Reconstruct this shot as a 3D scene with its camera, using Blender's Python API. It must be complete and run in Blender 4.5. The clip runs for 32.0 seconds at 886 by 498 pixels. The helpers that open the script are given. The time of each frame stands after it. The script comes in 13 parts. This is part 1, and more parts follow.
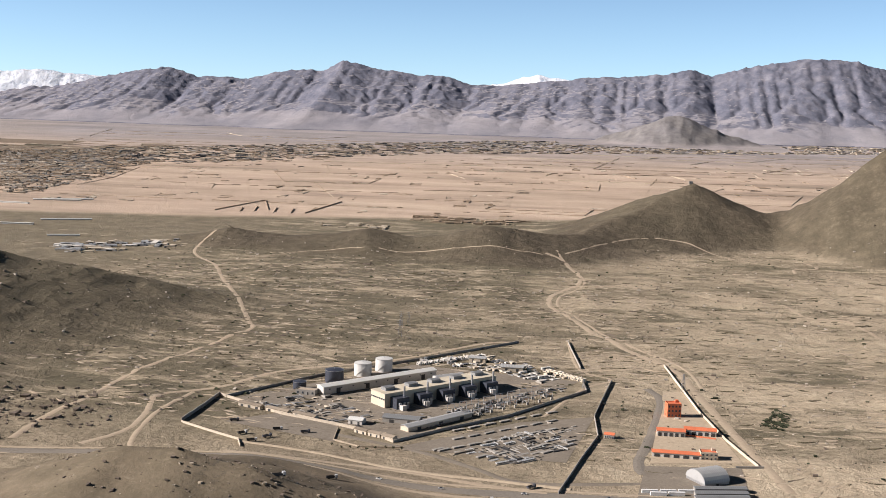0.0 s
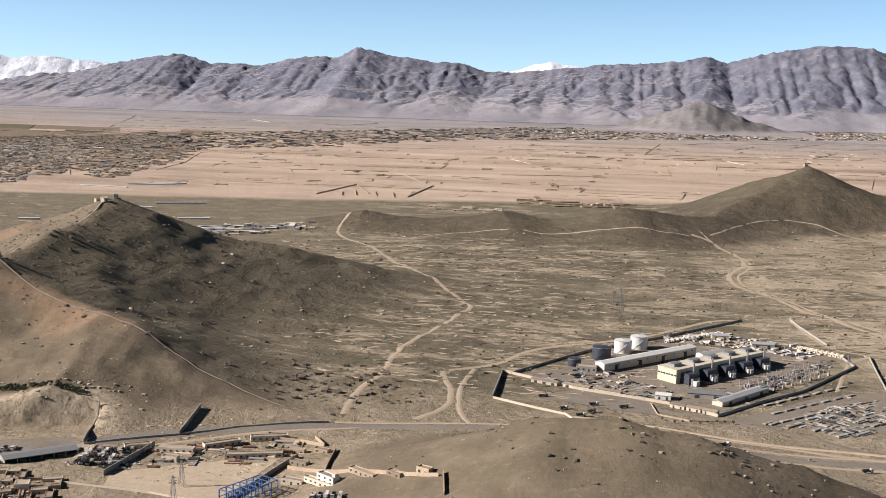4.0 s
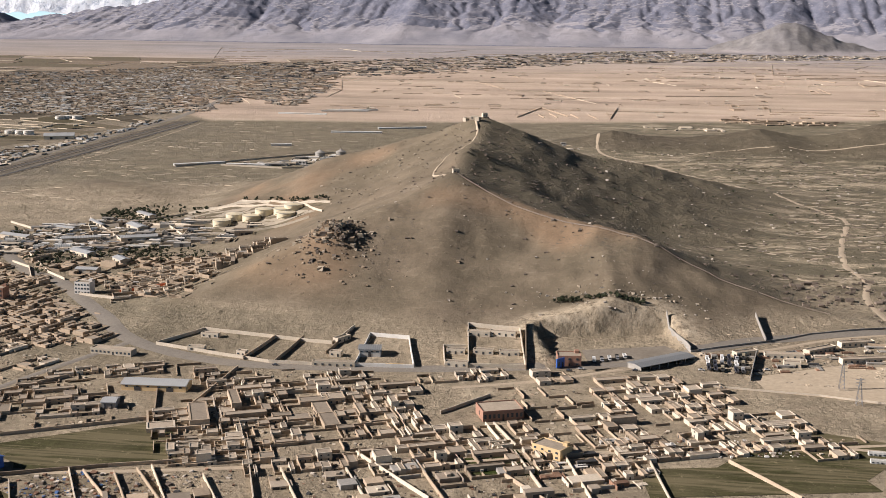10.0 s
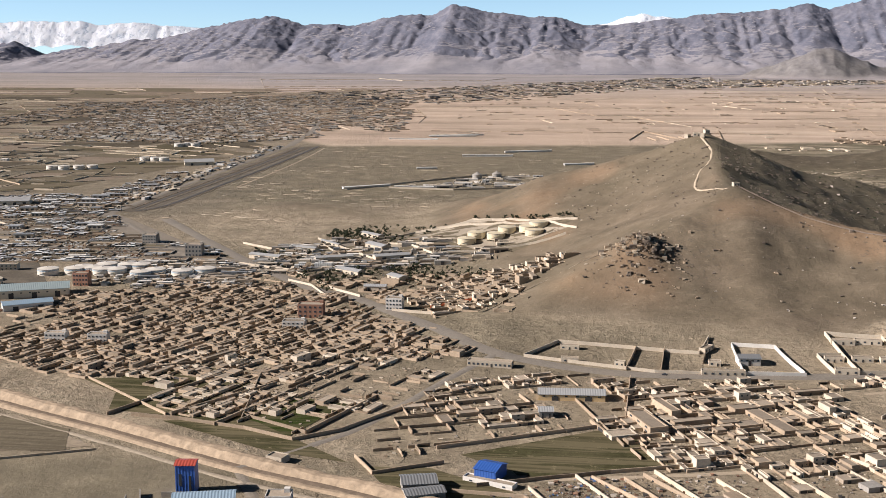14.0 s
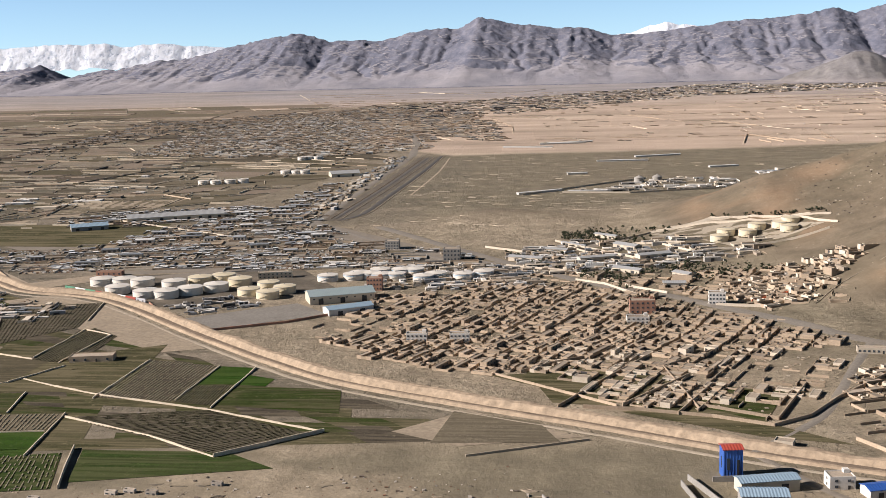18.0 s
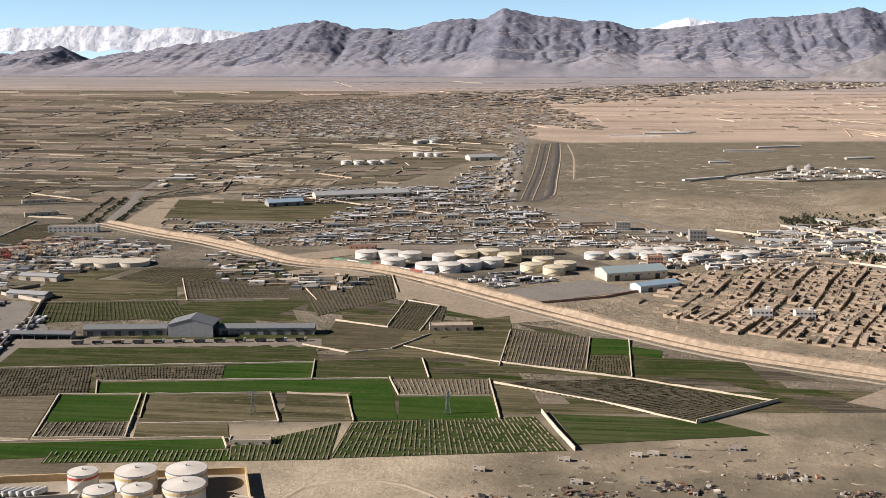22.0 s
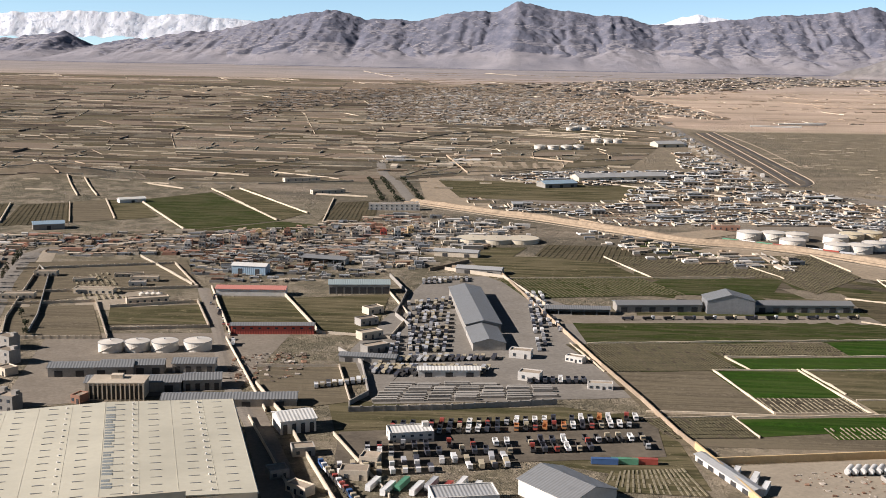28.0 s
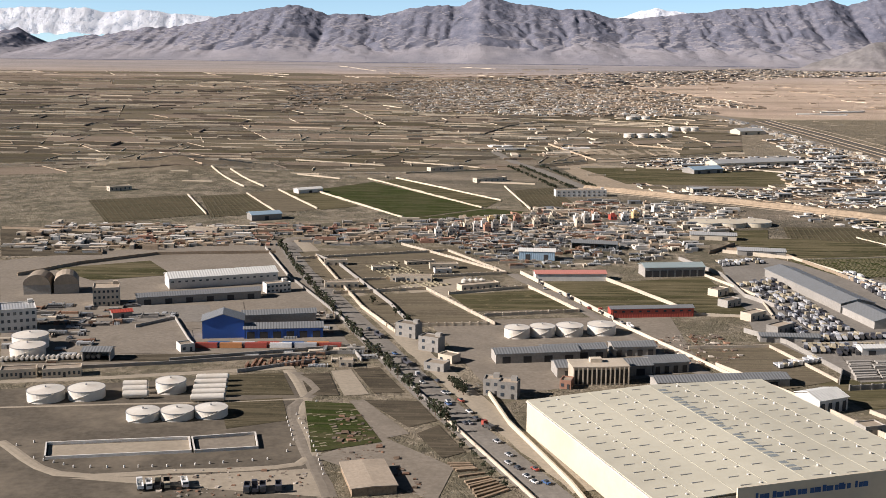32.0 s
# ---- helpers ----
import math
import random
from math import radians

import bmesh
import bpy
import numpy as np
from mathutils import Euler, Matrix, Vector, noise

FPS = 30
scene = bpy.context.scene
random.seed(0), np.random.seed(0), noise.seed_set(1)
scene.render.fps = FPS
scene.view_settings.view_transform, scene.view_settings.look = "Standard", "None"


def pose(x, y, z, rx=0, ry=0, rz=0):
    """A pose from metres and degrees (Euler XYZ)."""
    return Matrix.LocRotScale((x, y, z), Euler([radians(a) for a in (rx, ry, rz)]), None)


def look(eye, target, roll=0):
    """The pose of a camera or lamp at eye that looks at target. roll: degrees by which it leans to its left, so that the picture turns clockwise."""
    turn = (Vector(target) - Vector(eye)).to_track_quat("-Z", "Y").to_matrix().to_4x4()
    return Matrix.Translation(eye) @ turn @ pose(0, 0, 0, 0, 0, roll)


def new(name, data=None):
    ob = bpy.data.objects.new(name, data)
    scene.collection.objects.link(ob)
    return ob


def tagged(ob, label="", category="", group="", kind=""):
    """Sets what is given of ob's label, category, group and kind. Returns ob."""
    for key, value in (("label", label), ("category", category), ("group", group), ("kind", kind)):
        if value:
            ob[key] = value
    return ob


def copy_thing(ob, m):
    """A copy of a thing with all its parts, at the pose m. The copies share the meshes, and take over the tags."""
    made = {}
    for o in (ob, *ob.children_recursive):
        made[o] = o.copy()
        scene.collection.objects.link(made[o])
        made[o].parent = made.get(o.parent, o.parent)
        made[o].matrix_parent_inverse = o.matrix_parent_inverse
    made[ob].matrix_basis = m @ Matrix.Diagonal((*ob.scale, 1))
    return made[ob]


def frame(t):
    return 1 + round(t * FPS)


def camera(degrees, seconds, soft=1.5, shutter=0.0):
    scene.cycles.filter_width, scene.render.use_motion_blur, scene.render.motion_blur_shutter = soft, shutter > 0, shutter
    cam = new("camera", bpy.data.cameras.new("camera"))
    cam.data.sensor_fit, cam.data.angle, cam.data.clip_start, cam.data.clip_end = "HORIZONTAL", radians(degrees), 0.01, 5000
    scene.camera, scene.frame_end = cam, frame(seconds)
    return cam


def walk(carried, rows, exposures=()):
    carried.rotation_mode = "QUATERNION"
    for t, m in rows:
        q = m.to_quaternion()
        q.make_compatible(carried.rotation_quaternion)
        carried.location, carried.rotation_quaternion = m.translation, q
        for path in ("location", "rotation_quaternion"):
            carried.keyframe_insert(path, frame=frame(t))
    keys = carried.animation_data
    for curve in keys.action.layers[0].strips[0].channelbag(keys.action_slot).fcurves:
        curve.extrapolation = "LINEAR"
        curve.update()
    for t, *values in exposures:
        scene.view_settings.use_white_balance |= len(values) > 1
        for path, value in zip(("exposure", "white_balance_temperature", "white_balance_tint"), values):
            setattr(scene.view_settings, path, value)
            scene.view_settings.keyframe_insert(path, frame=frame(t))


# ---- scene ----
import itertools

cam = camera(41.2, 32.0, soft=0.8)
PATH = [
    (0, -0.00, -0.00, 145.24, 82.256, -1.595, 8.869),
    (0.5, -17.56, -2.43, 143.99, 81.902, -1.448, 9.006),
    (1, -35.14, -4.84, 142.76, 81.129, -1.316, 8.779),
    (1.5, -52.73, -7.25, 141.57, 80.693, -1.343, 8.974),
    (2, -70.38, -9.68, 140.39, 81.078, -1.562, 8.894),
    (2.5, -88.07, -12.21, 139.19, 81.966, -1.607, 8.832),
    (4.5, -158.90, -22.93, 134.26, 81.670, -1.705, 7.410),
    (5, -176.51, -25.69, 133.11, 81.621, -1.763, 7.173),
    (5.5, -194.03, -28.48, 132.06, 81.355, -1.417, 7.120),
    (6, -211.52, -31.24, 131.12, 81.056, -1.099, 7.344),
    (6.5, -229.03, -33.96, 130.24, 80.663, -0.918, 7.301),
    (7, -246.48, -36.60, 129.39, 79.916, -0.892, 7.112),
    (7.5, -263.84, -39.15, 128.53, 79.358, -0.969, 6.917),
    (8, -281.12, -41.61, 127.61, 78.153, -0.869, 6.285),
    (8.5, -298.33, -43.95, 126.63, 77.942, -0.456, 6.109),
    (9, -315.46, -46.18, 125.60, 79.118, 0.104, 7.909),
    (9.5, -332.51, -48.39, 124.53, 78.512, -1.083, 7.912),
    (10, -349.44, -50.65, 123.44, 78.356, -0.512, 8.473),
    (10.5, -366.29, -52.95, 122.35, 78.646, -0.314, 8.570),
    (11, -383.10, -55.27, 121.30, 78.499, -0.743, 8.725),
    (11.5, -399.96, -57.64, 120.28, 78.979, -0.353, 8.555),
    (12, -416.95, -60.03, 119.26, 79.261, 0.361, 8.397),
    (12.5, -434.12, -62.45, 118.24, 79.721, 0.381, 8.455),
    (13, -451.28, -64.89, 117.20, 80.117, 0.390, 8.492),
    (13.5, -468.26, -67.35, 116.19, 80.315, 0.336, 8.199),
    (14, -485.12, -69.84, 115.20, 79.853, 0.057, 8.034),
    (14.5, -501.96, -72.43, 114.27, 79.410, 0.374, 8.010),
    (15, -518.95, -75.15, 113.44, 78.864, 0.561, 8.282),
    (15.5, -536.20, -77.97, 112.78, 76.867, 0.076, 8.417),
    (17.5, -606.29, -89.64, 110.72, 79.472, 1.092, 7.526),
    (18, -623.86, -92.64, 110.23, 80.568, 1.497, 7.565),
    (18.5, -641.47, -95.69, 109.72, 80.736, 1.239, 7.427),
    (19, -659.16, -98.73, 109.17, 79.553, 0.815, 7.204),
    (19.5, -676.90, -101.64, 108.59, 78.482, 0.385, 7.105),
    (20, -694.62, -104.35, 107.99, 77.643, 0.390, 6.904),
    (20.5, -712.24, -106.78, 107.39, 78.062, -0.109, 7.136),
    (21, -729.68, -108.91, 106.76, 78.477, -0.142, 7.013),
    (21.5, -747.03, -110.80, 106.07, 79.567, 0.098, 7.007),
    (22, -764.41, -112.43, 105.31, 80.168, 0.114, 6.945),
    (22.5, -781.85, -113.82, 104.45, 78.759, -0.161, 6.614),
    (23, -799.26, -114.90, 103.52, 77.906, -0.808, 6.645),
    (23.5, -816.62, -115.64, 102.55, 78.394, -1.476, 7.164),
    (24, -833.96, -116.04, 101.55, 79.746, -1.267, 6.482),
    (24.5, -851.33, -116.18, 100.49, 81.361, -0.825, 6.525),
    (25, -868.74, -116.20, 99.39, 80.128, -1.001, 5.927),
    (25.5, -886.18, -116.21, 98.28, 80.097, -0.822, 5.595),
    (27.5, -956.12, -116.57, 93.94, 78.537, -2.184, 4.933),
    (28, -973.62, -116.74, 92.89, 79.942, -0.939, 4.977),
    (28.5, -991.25, -117.01, 91.86, 78.852, -1.604, 5.038),
    (29, -1008.98, -117.30, 90.84, 78.967, -1.898, 5.460),
    (29.5, -1026.77, -117.47, 89.82, 79.374, -1.825, 4.457),
    (30, -1044.52, -117.48, 88.80, 80.042, -1.725, 3.511),
    (30.5, -1062.15, -117.30, 87.75, 79.813, -1.561, 2.865),
    (31, -1079.66, -116.96, 86.69, 79.099, -1.049, 2.236),
    (31.5, -1097.08, -116.52, 85.68, 79.257, -0.390, 1.928),
    (32, -1114.40, -116.05, 84.72, 79.811, -0.609, 1.464),
]
walk(cam, [(t, pose(x, y, z, rx, ry, rz)) for t, x, y, z, rx, ry, rz in PATH], ((0.0, 0.62), (6.0, 0.62), (15.0, 0.56), (23.0, 0.60), (32.0, 0.55)))

# ---- daylight: a low sun from the south-west, clear sky ----
SUN_ELEV, SUN_AZ = 28.0, 256.0  # degrees; azimuth clockwise from +y
world = bpy.data.worlds.new("world")
scene.world = world
world.use_nodes = True
wn, wl = world.node_tree.nodes, world.node_tree.links
sky = wn.new("ShaderNodeTexSky")
sky.sky_type = "NISHITA"
sky.sun_disc = False
sky.sun_elevation, sky.sun_rotation = radians(SUN_ELEV), radians(SUN_AZ)
sky.altitude, sky.air_density, sky.dust_density, sky.ozone_density = 1800, 1.0, 0.35, 3.0
tc = wn.new("ShaderNodeTexCoord")
lift = wn.new("ShaderNodeVectorMath")
lift.operation = "ADD"
lift.inputs[1].default_value = (0, 0, 0.06)
wl.new(tc.outputs["Generated"], lift.inputs[0])
wl.new(lift.outputs[0], sky.inputs["Vector"])
wn["Background"].inputs["Strength"].default_value = 0.043
# the air brightens the sky towards the horizon all round
sep = wn.new("ShaderNodeSeparateXYZ")
wl.new(tc.outputs["Generated"], sep.inputs[0])
glow = wn.new("ShaderNodeMapRange")
glow.interpolation_type = "SMOOTHSTEP"
for sock, v in zip(("From Min", "From Max", "To Min", "To Max"), (0.0, 0.4, 2.55, 0.40)):
    glow.inputs[sock].default_value = v
wl.new(sep.outputs["Z"], glow.inputs["Value"])
bright = wn.new("ShaderNodeVectorMath")
bright.operation = "SCALE"
wl.new(sky.outputs[0], bright.inputs[0])
wl.new(glow.outputs[0], bright.inputs["Scale"])
wl.new(bright.outputs[0], wn["Background"].inputs[0])
sun = new("sun", bpy.data.lights.new("sun", "SUN"))
sun.data.energy, sun.data.angle, sun.data.color = 6.3, radians(0.53), (1.0, 0.915, 0.88)
to_sun = Vector((math.sin(radians(SUN_AZ)) * math.cos(radians(SUN_ELEV)), math.cos(radians(SUN_AZ)) * math.cos(radians(SUN_ELEV)), math.sin(radians(SUN_ELEV))))
sun.matrix_world = look(to_sun * 300, (0, 0, 0))


# ---- materials ----
def nodes_of(name):
    m = bpy.data.materials.new(name)
    m.use_nodes = True
    nt = m.node_tree
    return m, nt, nt.nodes["Principled BSDF"]


def noise_node(nt, scale, detail=4.0, rough=0.6, stretch=None, lacunarity=2.0):
    """A noise value over world positions; scale is features per metre."""
    geo = nt.nodes.new("ShaderNodeNewGeometry")
    out = geo.outputs["Position"]
    if stretch:
        mp = nt.nodes.new("ShaderNodeMapping")
        mp.inputs["Scale"].default_value = stretch[:3]
        mp.inputs["Rotation"].default_value = (0, 0, radians(stretch[3]) if len(stretch) > 3 else 0)
        nt.links.new(out, mp.inputs["Vector"])
        out = mp.outputs[0]
    nz = nt.nodes.new("ShaderNodeTexNoise")
    nz.inputs["Scale"].default_value, nz.inputs["Detail"].default_value, nz.inputs["Roughness"].default_value = scale, detail, rough
    nt.links.new(out, nz.inputs["Vector"])
    return nz.outputs["Fac"]


def ramp(nt, fac, stops):
    r = nt.nodes.new("ShaderNodeValToRGB")
    e = r.color_ramp.elements
    for i, (p, c) in enumerate(stops):
        el = e[i] if i < 2 else e.new(p)
        el.position, el.color = p, (*c, 1.0)
    nt.links.new(fac, r.inputs["Fac"])
    return r.outputs["Color"]


def mix(nt, fac, a, b, mode="MIX"):
    n = nt.nodes.new("ShaderNodeMix")
    n.data_type, n.blend_type = "RGBA", mode
    for sock, v in ((n.inputs["Factor"], fac), (n.inputs["A"], a), (n.inputs["B"], b)):
        if isinstance(v, (int, float)):
            sock.default_value = v
        elif isinstance(v, tuple):
            sock.default_value = (*v, 1.0)
        else:
            nt.links.new(v, sock)
    return n.outputs["Result"]


def math_node(nt, op, a, b=None):
    n = nt.nodes.new("ShaderNodeMath")
    n.operation = op
    for i, v in enumerate((a, b)):
        if v is None:
            continue
        if isinstance(v, (int, float)):
            n.inputs[i].default_value = v
        else:
            nt.links.new(v, n.inputs[i])
    return n.outputs[0]


def bump(nt, bsdf, height, strength, dist):
    b = nt.nodes.new("ShaderNodeBump")
    b.inputs["Strength"].default_value, b.inputs["Distance"].default_value = strength, dist
    nt.links.new(height, b.inputs["Height"])
    nt.links.new(b.outputs[0], bsdf.inputs["Normal"])


def surface(name, col, vary=0.25, big=0.15, fine=2.5, rough=0.9, metal=0.0, bumpy=0.3, per_object=0.0, stain=None):
    """A weathered surface: colour col, varied by broad stains and fine grain, and from piece to piece."""
    m, nt, b = nodes_of(name)
    d = tuple(c * (1 - vary) for c in col)
    l = tuple(min(1.0, c * (1 + vary)) for c in col)
    f = noise_node(nt, fine, 5, 0.65)
    c = ramp(nt, f, ((0.3, d), (0.7, l)))
    g = noise_node(nt, big, 4, 0.6)
    st = stain or tuple(x * 0.62 for x in col)
    c = mix(nt, math_node(nt, "MULTIPLY", ramp(nt, g, ((0.45, (0, 0, 0)), (0.75, (1, 1, 1)))), 0.55), c, st)
    if per_object:
        oi = nt.nodes.new("ShaderNodeObjectInfo")
        isl = nt.nodes.new("ShaderNodeNewGeometry")
        both = math_node(nt, "FRACT", math_node(nt, "ADD", oi.outputs["Random"], isl.outputs["Random Per Island"]))
        v = math_node(nt, "ADD", math_node(nt, "MULTIPLY", both, 2 * per_object), 1 - per_object)
        hsv = nt.nodes.new("ShaderNodeHueSaturation")
        nt.links.new(v, hsv.inputs["Value"])
        nt.links.new(c, hsv.inputs["Color"])
        c = hsv.outputs[0]
    nt.links.new(c, b.inputs["Base Color"])
    b.inputs["Roughness"].default_value, b.inputs["Metallic"].default_value = rough, metal
    if rough > 0.75:
        b.inputs["Specular IOR Level"].default_value = 0.15
    if bumpy:
        bump(nt, b, f, bumpy, 0.15)
    return m


def ribbed(name, col, pitch=0.8, rough=0.45, metal=0.3, vary=0.12):
    """Profiled sheet metal: ribs run along the object's y."""
    m, nt, b = nodes_of(name)
    tc = nt.nodes.new("ShaderNodeTexCoord")
    sp = nt.nodes.new("ShaderNodeSeparateXYZ")
    nt.links.new(tc.outputs["Object"], sp.inputs[0])
    w = math_node(nt, "SINE", math_node(nt, "MULTIPLY", sp.outputs["X"], 6.283 / pitch))
    g = noise_node(nt, 0.25, 5, 0.65)
    c = ramp(nt, g, ((0.3, tuple(x * (1 - vary) for x in col)), (0.55, col), (0.8, tuple(x * (0.75) for x in col))))
    f = noise_node(nt, 3.0, 4, 0.6)
    c = mix(nt, math_node(nt, "MULTIPLY", f, 0.3), c, tuple(x * 0.7 for x in col))
    nt.links.new(c, b.inputs["Base Color"])
    b.inputs["Roughness"].default_value, b.inputs["Metallic"].default_value = rough, metal
    bump(nt, b, w, 0.35, 0.08)
    return m


MUD = surface("mud_brick", (0.335, 0.26, 0.185), 0.18, 0.12, 1.5, per_object=0.3)
MUD_ROOF = surface("mud_roof", (0.30, 0.248, 0.19), 0.15, 0.2, 1.2, per_object=0.3)
PLASTER = surface("pale_plaster", (0.50, 0.43, 0.335), 0.12, 0.15, 1.5, per_object=0.15)
CONCRETE = surface("grey_concrete", (0.29, 0.27, 0.24), 0.15, 0.1, 1.5, per_object=0.15)
WHITEWALL = surface("white_painted_wall", (0.57, 0.54, 0.49), 0.08, 0.2, 1.5, per_object=0.08)
CREAM = surface("cream_cladding", (0.54, 0.475, 0.36), 0.06, 0.06, 1.0, rough=0.55, bumpy=0.1)
TANKWHITE = surface("white_tank_paint", (0.60, 0.56, 0.49), 0.06, 0.25, 1.5, rough=0.5, bumpy=0.05, stain=(0.5, 0.42, 0.33))
TANKCREAM = surface("cream_tank_paint", (0.58, 0.50, 0.35), 0.06, 0.25, 1.5, rough=0.5, bumpy=0.05)
TANKGREY = surface("pale_grey_tank_paint", (0.55, 0.54, 0.51), 0.06, 0.25, 1.5, rough=0.5, bumpy=0.05)
TANKDARK = surface("dark_blue_tank_paint", (0.035, 0.04, 0.055), 0.2, 0.25, 1.5, rough=0.5, bumpy=0.05)
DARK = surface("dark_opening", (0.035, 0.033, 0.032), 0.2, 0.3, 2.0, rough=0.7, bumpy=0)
STEEL = surface("galvanised_steel", (0.33, 0.33, 0.33), 0.15, 0.5, 2.0, rough=0.5, metal=0.6, bumpy=0)
BLUEPAINT = ribbed("blue_sheet", (0.03, 0.10, 0.36), 0.8, 0.5, 0.1)
REDPAINT = ribbed("red_sheet", (0.42, 0.075, 0.05), 0.8, 0.5, 0.1)
PINKROOF = ribbed("faded_red_roof_sheet", (0.48, 0.20, 0.16), 0.8, 0.6, 0.0)
ORANGE = surface("orange_red_roof", (0.60, 0.16, 0.07), 0.12, 0.3, 1.5, rough=0.7)
GREYROOF = ribbed("grey_roof_sheet", (0.22, 0.225, 0.225), 0.8, 0.5, 0.2)
PALEROOF = ribbed("pale_roof_sheet", (0.38, 0.38, 0.37), 0.8, 0.45, 0.1)
TEALROOF = ribbed("grey_green_roof_sheet", (0.30, 0.36, 0.36), 0.8, 0.5, 0.1)
BLUEROOF = ribbed("light_blue_roof_sheet", (0.28, 0.38, 0.46), 0.8, 0.5, 0.1)
WHITEROOF = ribbed("white_roof_sheet", (0.62, 0.61, 0.57), 0.9, 0.5, 0.0)
YELLOWWALL = surface("yellow_ochre_wall", (0.55, 0.40, 0.22), 0.1, 0.2, 1.2)
TERRACOTTA = surface("terracotta_block", (0.33, 0.185, 0.13), 0.15, 0.3, 1.5, per_object=0.15)
ASPHALT = surface("asphalt", (0.19, 0.168, 0.14), 0.2, 0.05, 1.0, stain=(0.25, 0.215, 0.17))
GRAVELYARD = surface("gravel_yard", (0.205, 0.176, 0.14), 0.2, 0.08, 0.8, stain=(0.125, 0.106, 0.082))
BARELOT = surface("bare_tan_lot", (0.40, 0.325, 0.235), 0.15, 0.06, 0.6, stain=(0.30, 0.24, 0.17))
DEPOTSOIL = surface("dark_depot_soil", (0.098, 0.083, 0.063), 0.25, 0.07, 0.7, stain=(0.24, 0.20, 0.15))
GREYYARD = surface("pale_grey_yard", (0.20, 0.182, 0.157), 0.2, 0.09, 0.8, stain=(0.13, 0.116, 0.095))
PALEYARD = surface("pale_concrete_yard", (0.30, 0.256, 0.195), 0.15, 0.08, 0.8, stain=(0.22, 0.185, 0.14))
NEWASPHALT = surface("dark_asphalt", (0.075, 0.069, 0.063), 0.25, 0.05, 1.0, stain=(0.11, 0.10, 0.088))
DIRTROAD = surface("dirt_track", (0.36, 0.29, 0.21), 0.15, 0.08, 0.7, stain=(0.36, 0.30, 0.22))
BERM = surface("embankment_earth", (0.315, 0.242, 0.168), 0.3, 0.09, 0.5, stain=(0.20, 0.155, 0.11))
CANALBED = surface("dark_canal_bed", (0.17, 0.13, 0.095), 0.25, 0.12, 0.6)
CUT = surface("cut_earth", (0.36, 0.30, 0.225), 0.25, 0.12, 0.6)
LEAF = surface("dusty_leaves", (0.042, 0.047, 0.026), 0.4, 0.4, 2.0, per_object=0.3)
BARK = surface("bark", (0.14, 0.10, 0.07), 0.3, 0.5, 3.0)
RUBBER = surface("tyre_rubber", (0.03, 0.03, 0.03), 0.2, 0.5, 3.0)
GLASS = surface("window_glass", (0.05, 0.06, 0.07), 0.1, 0.5, 3.0, rough=0.15, bumpy=0)
LETTERS = surface("blue_sign_letters", (0.05, 0.10, 0.22), 0.15, 0.5, 1.0, bumpy=0)
ROCK = surface("dark_rock", (0.15, 0.12, 0.095), 0.3, 0.3, 1.2, per_object=0.2)
PALEROCK = surface("pale_rubble", (0.40, 0.35, 0.29), 0.3, 0.3, 1.2, per_object=0.35)
RUST = surface("rusty_scrap", (0.20, 0.12, 0.08), 0.4, 0.4, 1.5, per_object=0.4)


def paint(name, col):
    return surface(name, col, 0.08, 0.4, 1.5, rough=0.4, bumpy=0)


CARPAINT = [paint("white_vehicle_paint", (0.70, 0.69, 0.66)), paint("silver_vehicle_paint", (0.42, 0.42, 0.42)), paint("dark_vehicle_paint", (0.06, 0.06, 0.07)),
            paint("red_vehicle_paint", (0.34, 0.07, 0.05)), paint("orange_vehicle_paint", (0.45, 0.20, 0.08)), paint("sand_vehicle_paint", (0.42, 0.36, 0.25)),
            paint("blue_vehicle_paint", (0.06, 0.12, 0.26)), paint("green_vehicle_paint", (0.10, 0.26, 0.16))]


def crop(name, col, row=0.0, angle=0.0, soil=(0.125, 0.10, 0.068)):
    """Field soil and crop in beds of width row, with patchy growth and bare spots."""
    m, nt, b = nodes_of(name)
    g = noise_node(nt, 0.12, 6, 0.7)
    c = ramp(nt, g, ((0.28, tuple(x * 1.3 for x in soil)), (0.40, col), (0.7, tuple(x * 0.8 for x in col))))
    f = noise_node(nt, 0.6, 6, 0.75)
    c = mix(nt, ramp(nt, f, ((0.42, (0, 0, 0)), (0.6, (0.75, 0.75, 0.75)))), c, tuple(x * 0.5 for x in col))
    if row:
        # beds drawn out along one direction, uneven in width and growth
        k = 1 / row
        bed = noise_node(nt, 1.0, 3, 0.6, (0.05 * k, 0.5 * k, 0.2, angle))
        c = mix(nt, ramp(nt, bed, ((0.47, (0, 0, 0)), (0.53, (0.7, 0.7, 0.7)))), c, soil)
        thin = noise_node(nt, 1.0, 2, 0.5, (0.03 * k, 1.3 * k, 0.2, angle))
        c = mix(nt, ramp(nt, thin, ((0.50, (0, 0, 0)), (0.56, (0.5, 0.5, 0.5)))), c, tuple(x * 0.45 for x in col))
    c = mix(nt, ramp(nt, noise_node(nt, 0.3, 6, 0.75), ((0.58, (0, 0, 0)), (0.66, (0.6, 0.6, 0.6)))), c, tuple(x * 1.6 for x in soil))
    big = noise_node(nt, 0.02, 3, 0.6)
    c = mix(nt, math_node(nt, "MULTIPLY", ramp(nt, big, ((0.45, (0, 0, 0)), (0.65, (1, 1, 1)))), 0.4), c, soil)
    nt.links.new(c, b.inputs["Base Color"])
    b.inputs["Roughness"].default_value = 1.0
    b.inputs["Specular IOR Level"].default_value = 0.05
    bump(nt, b, f, 0.5, 0.3)
    return m


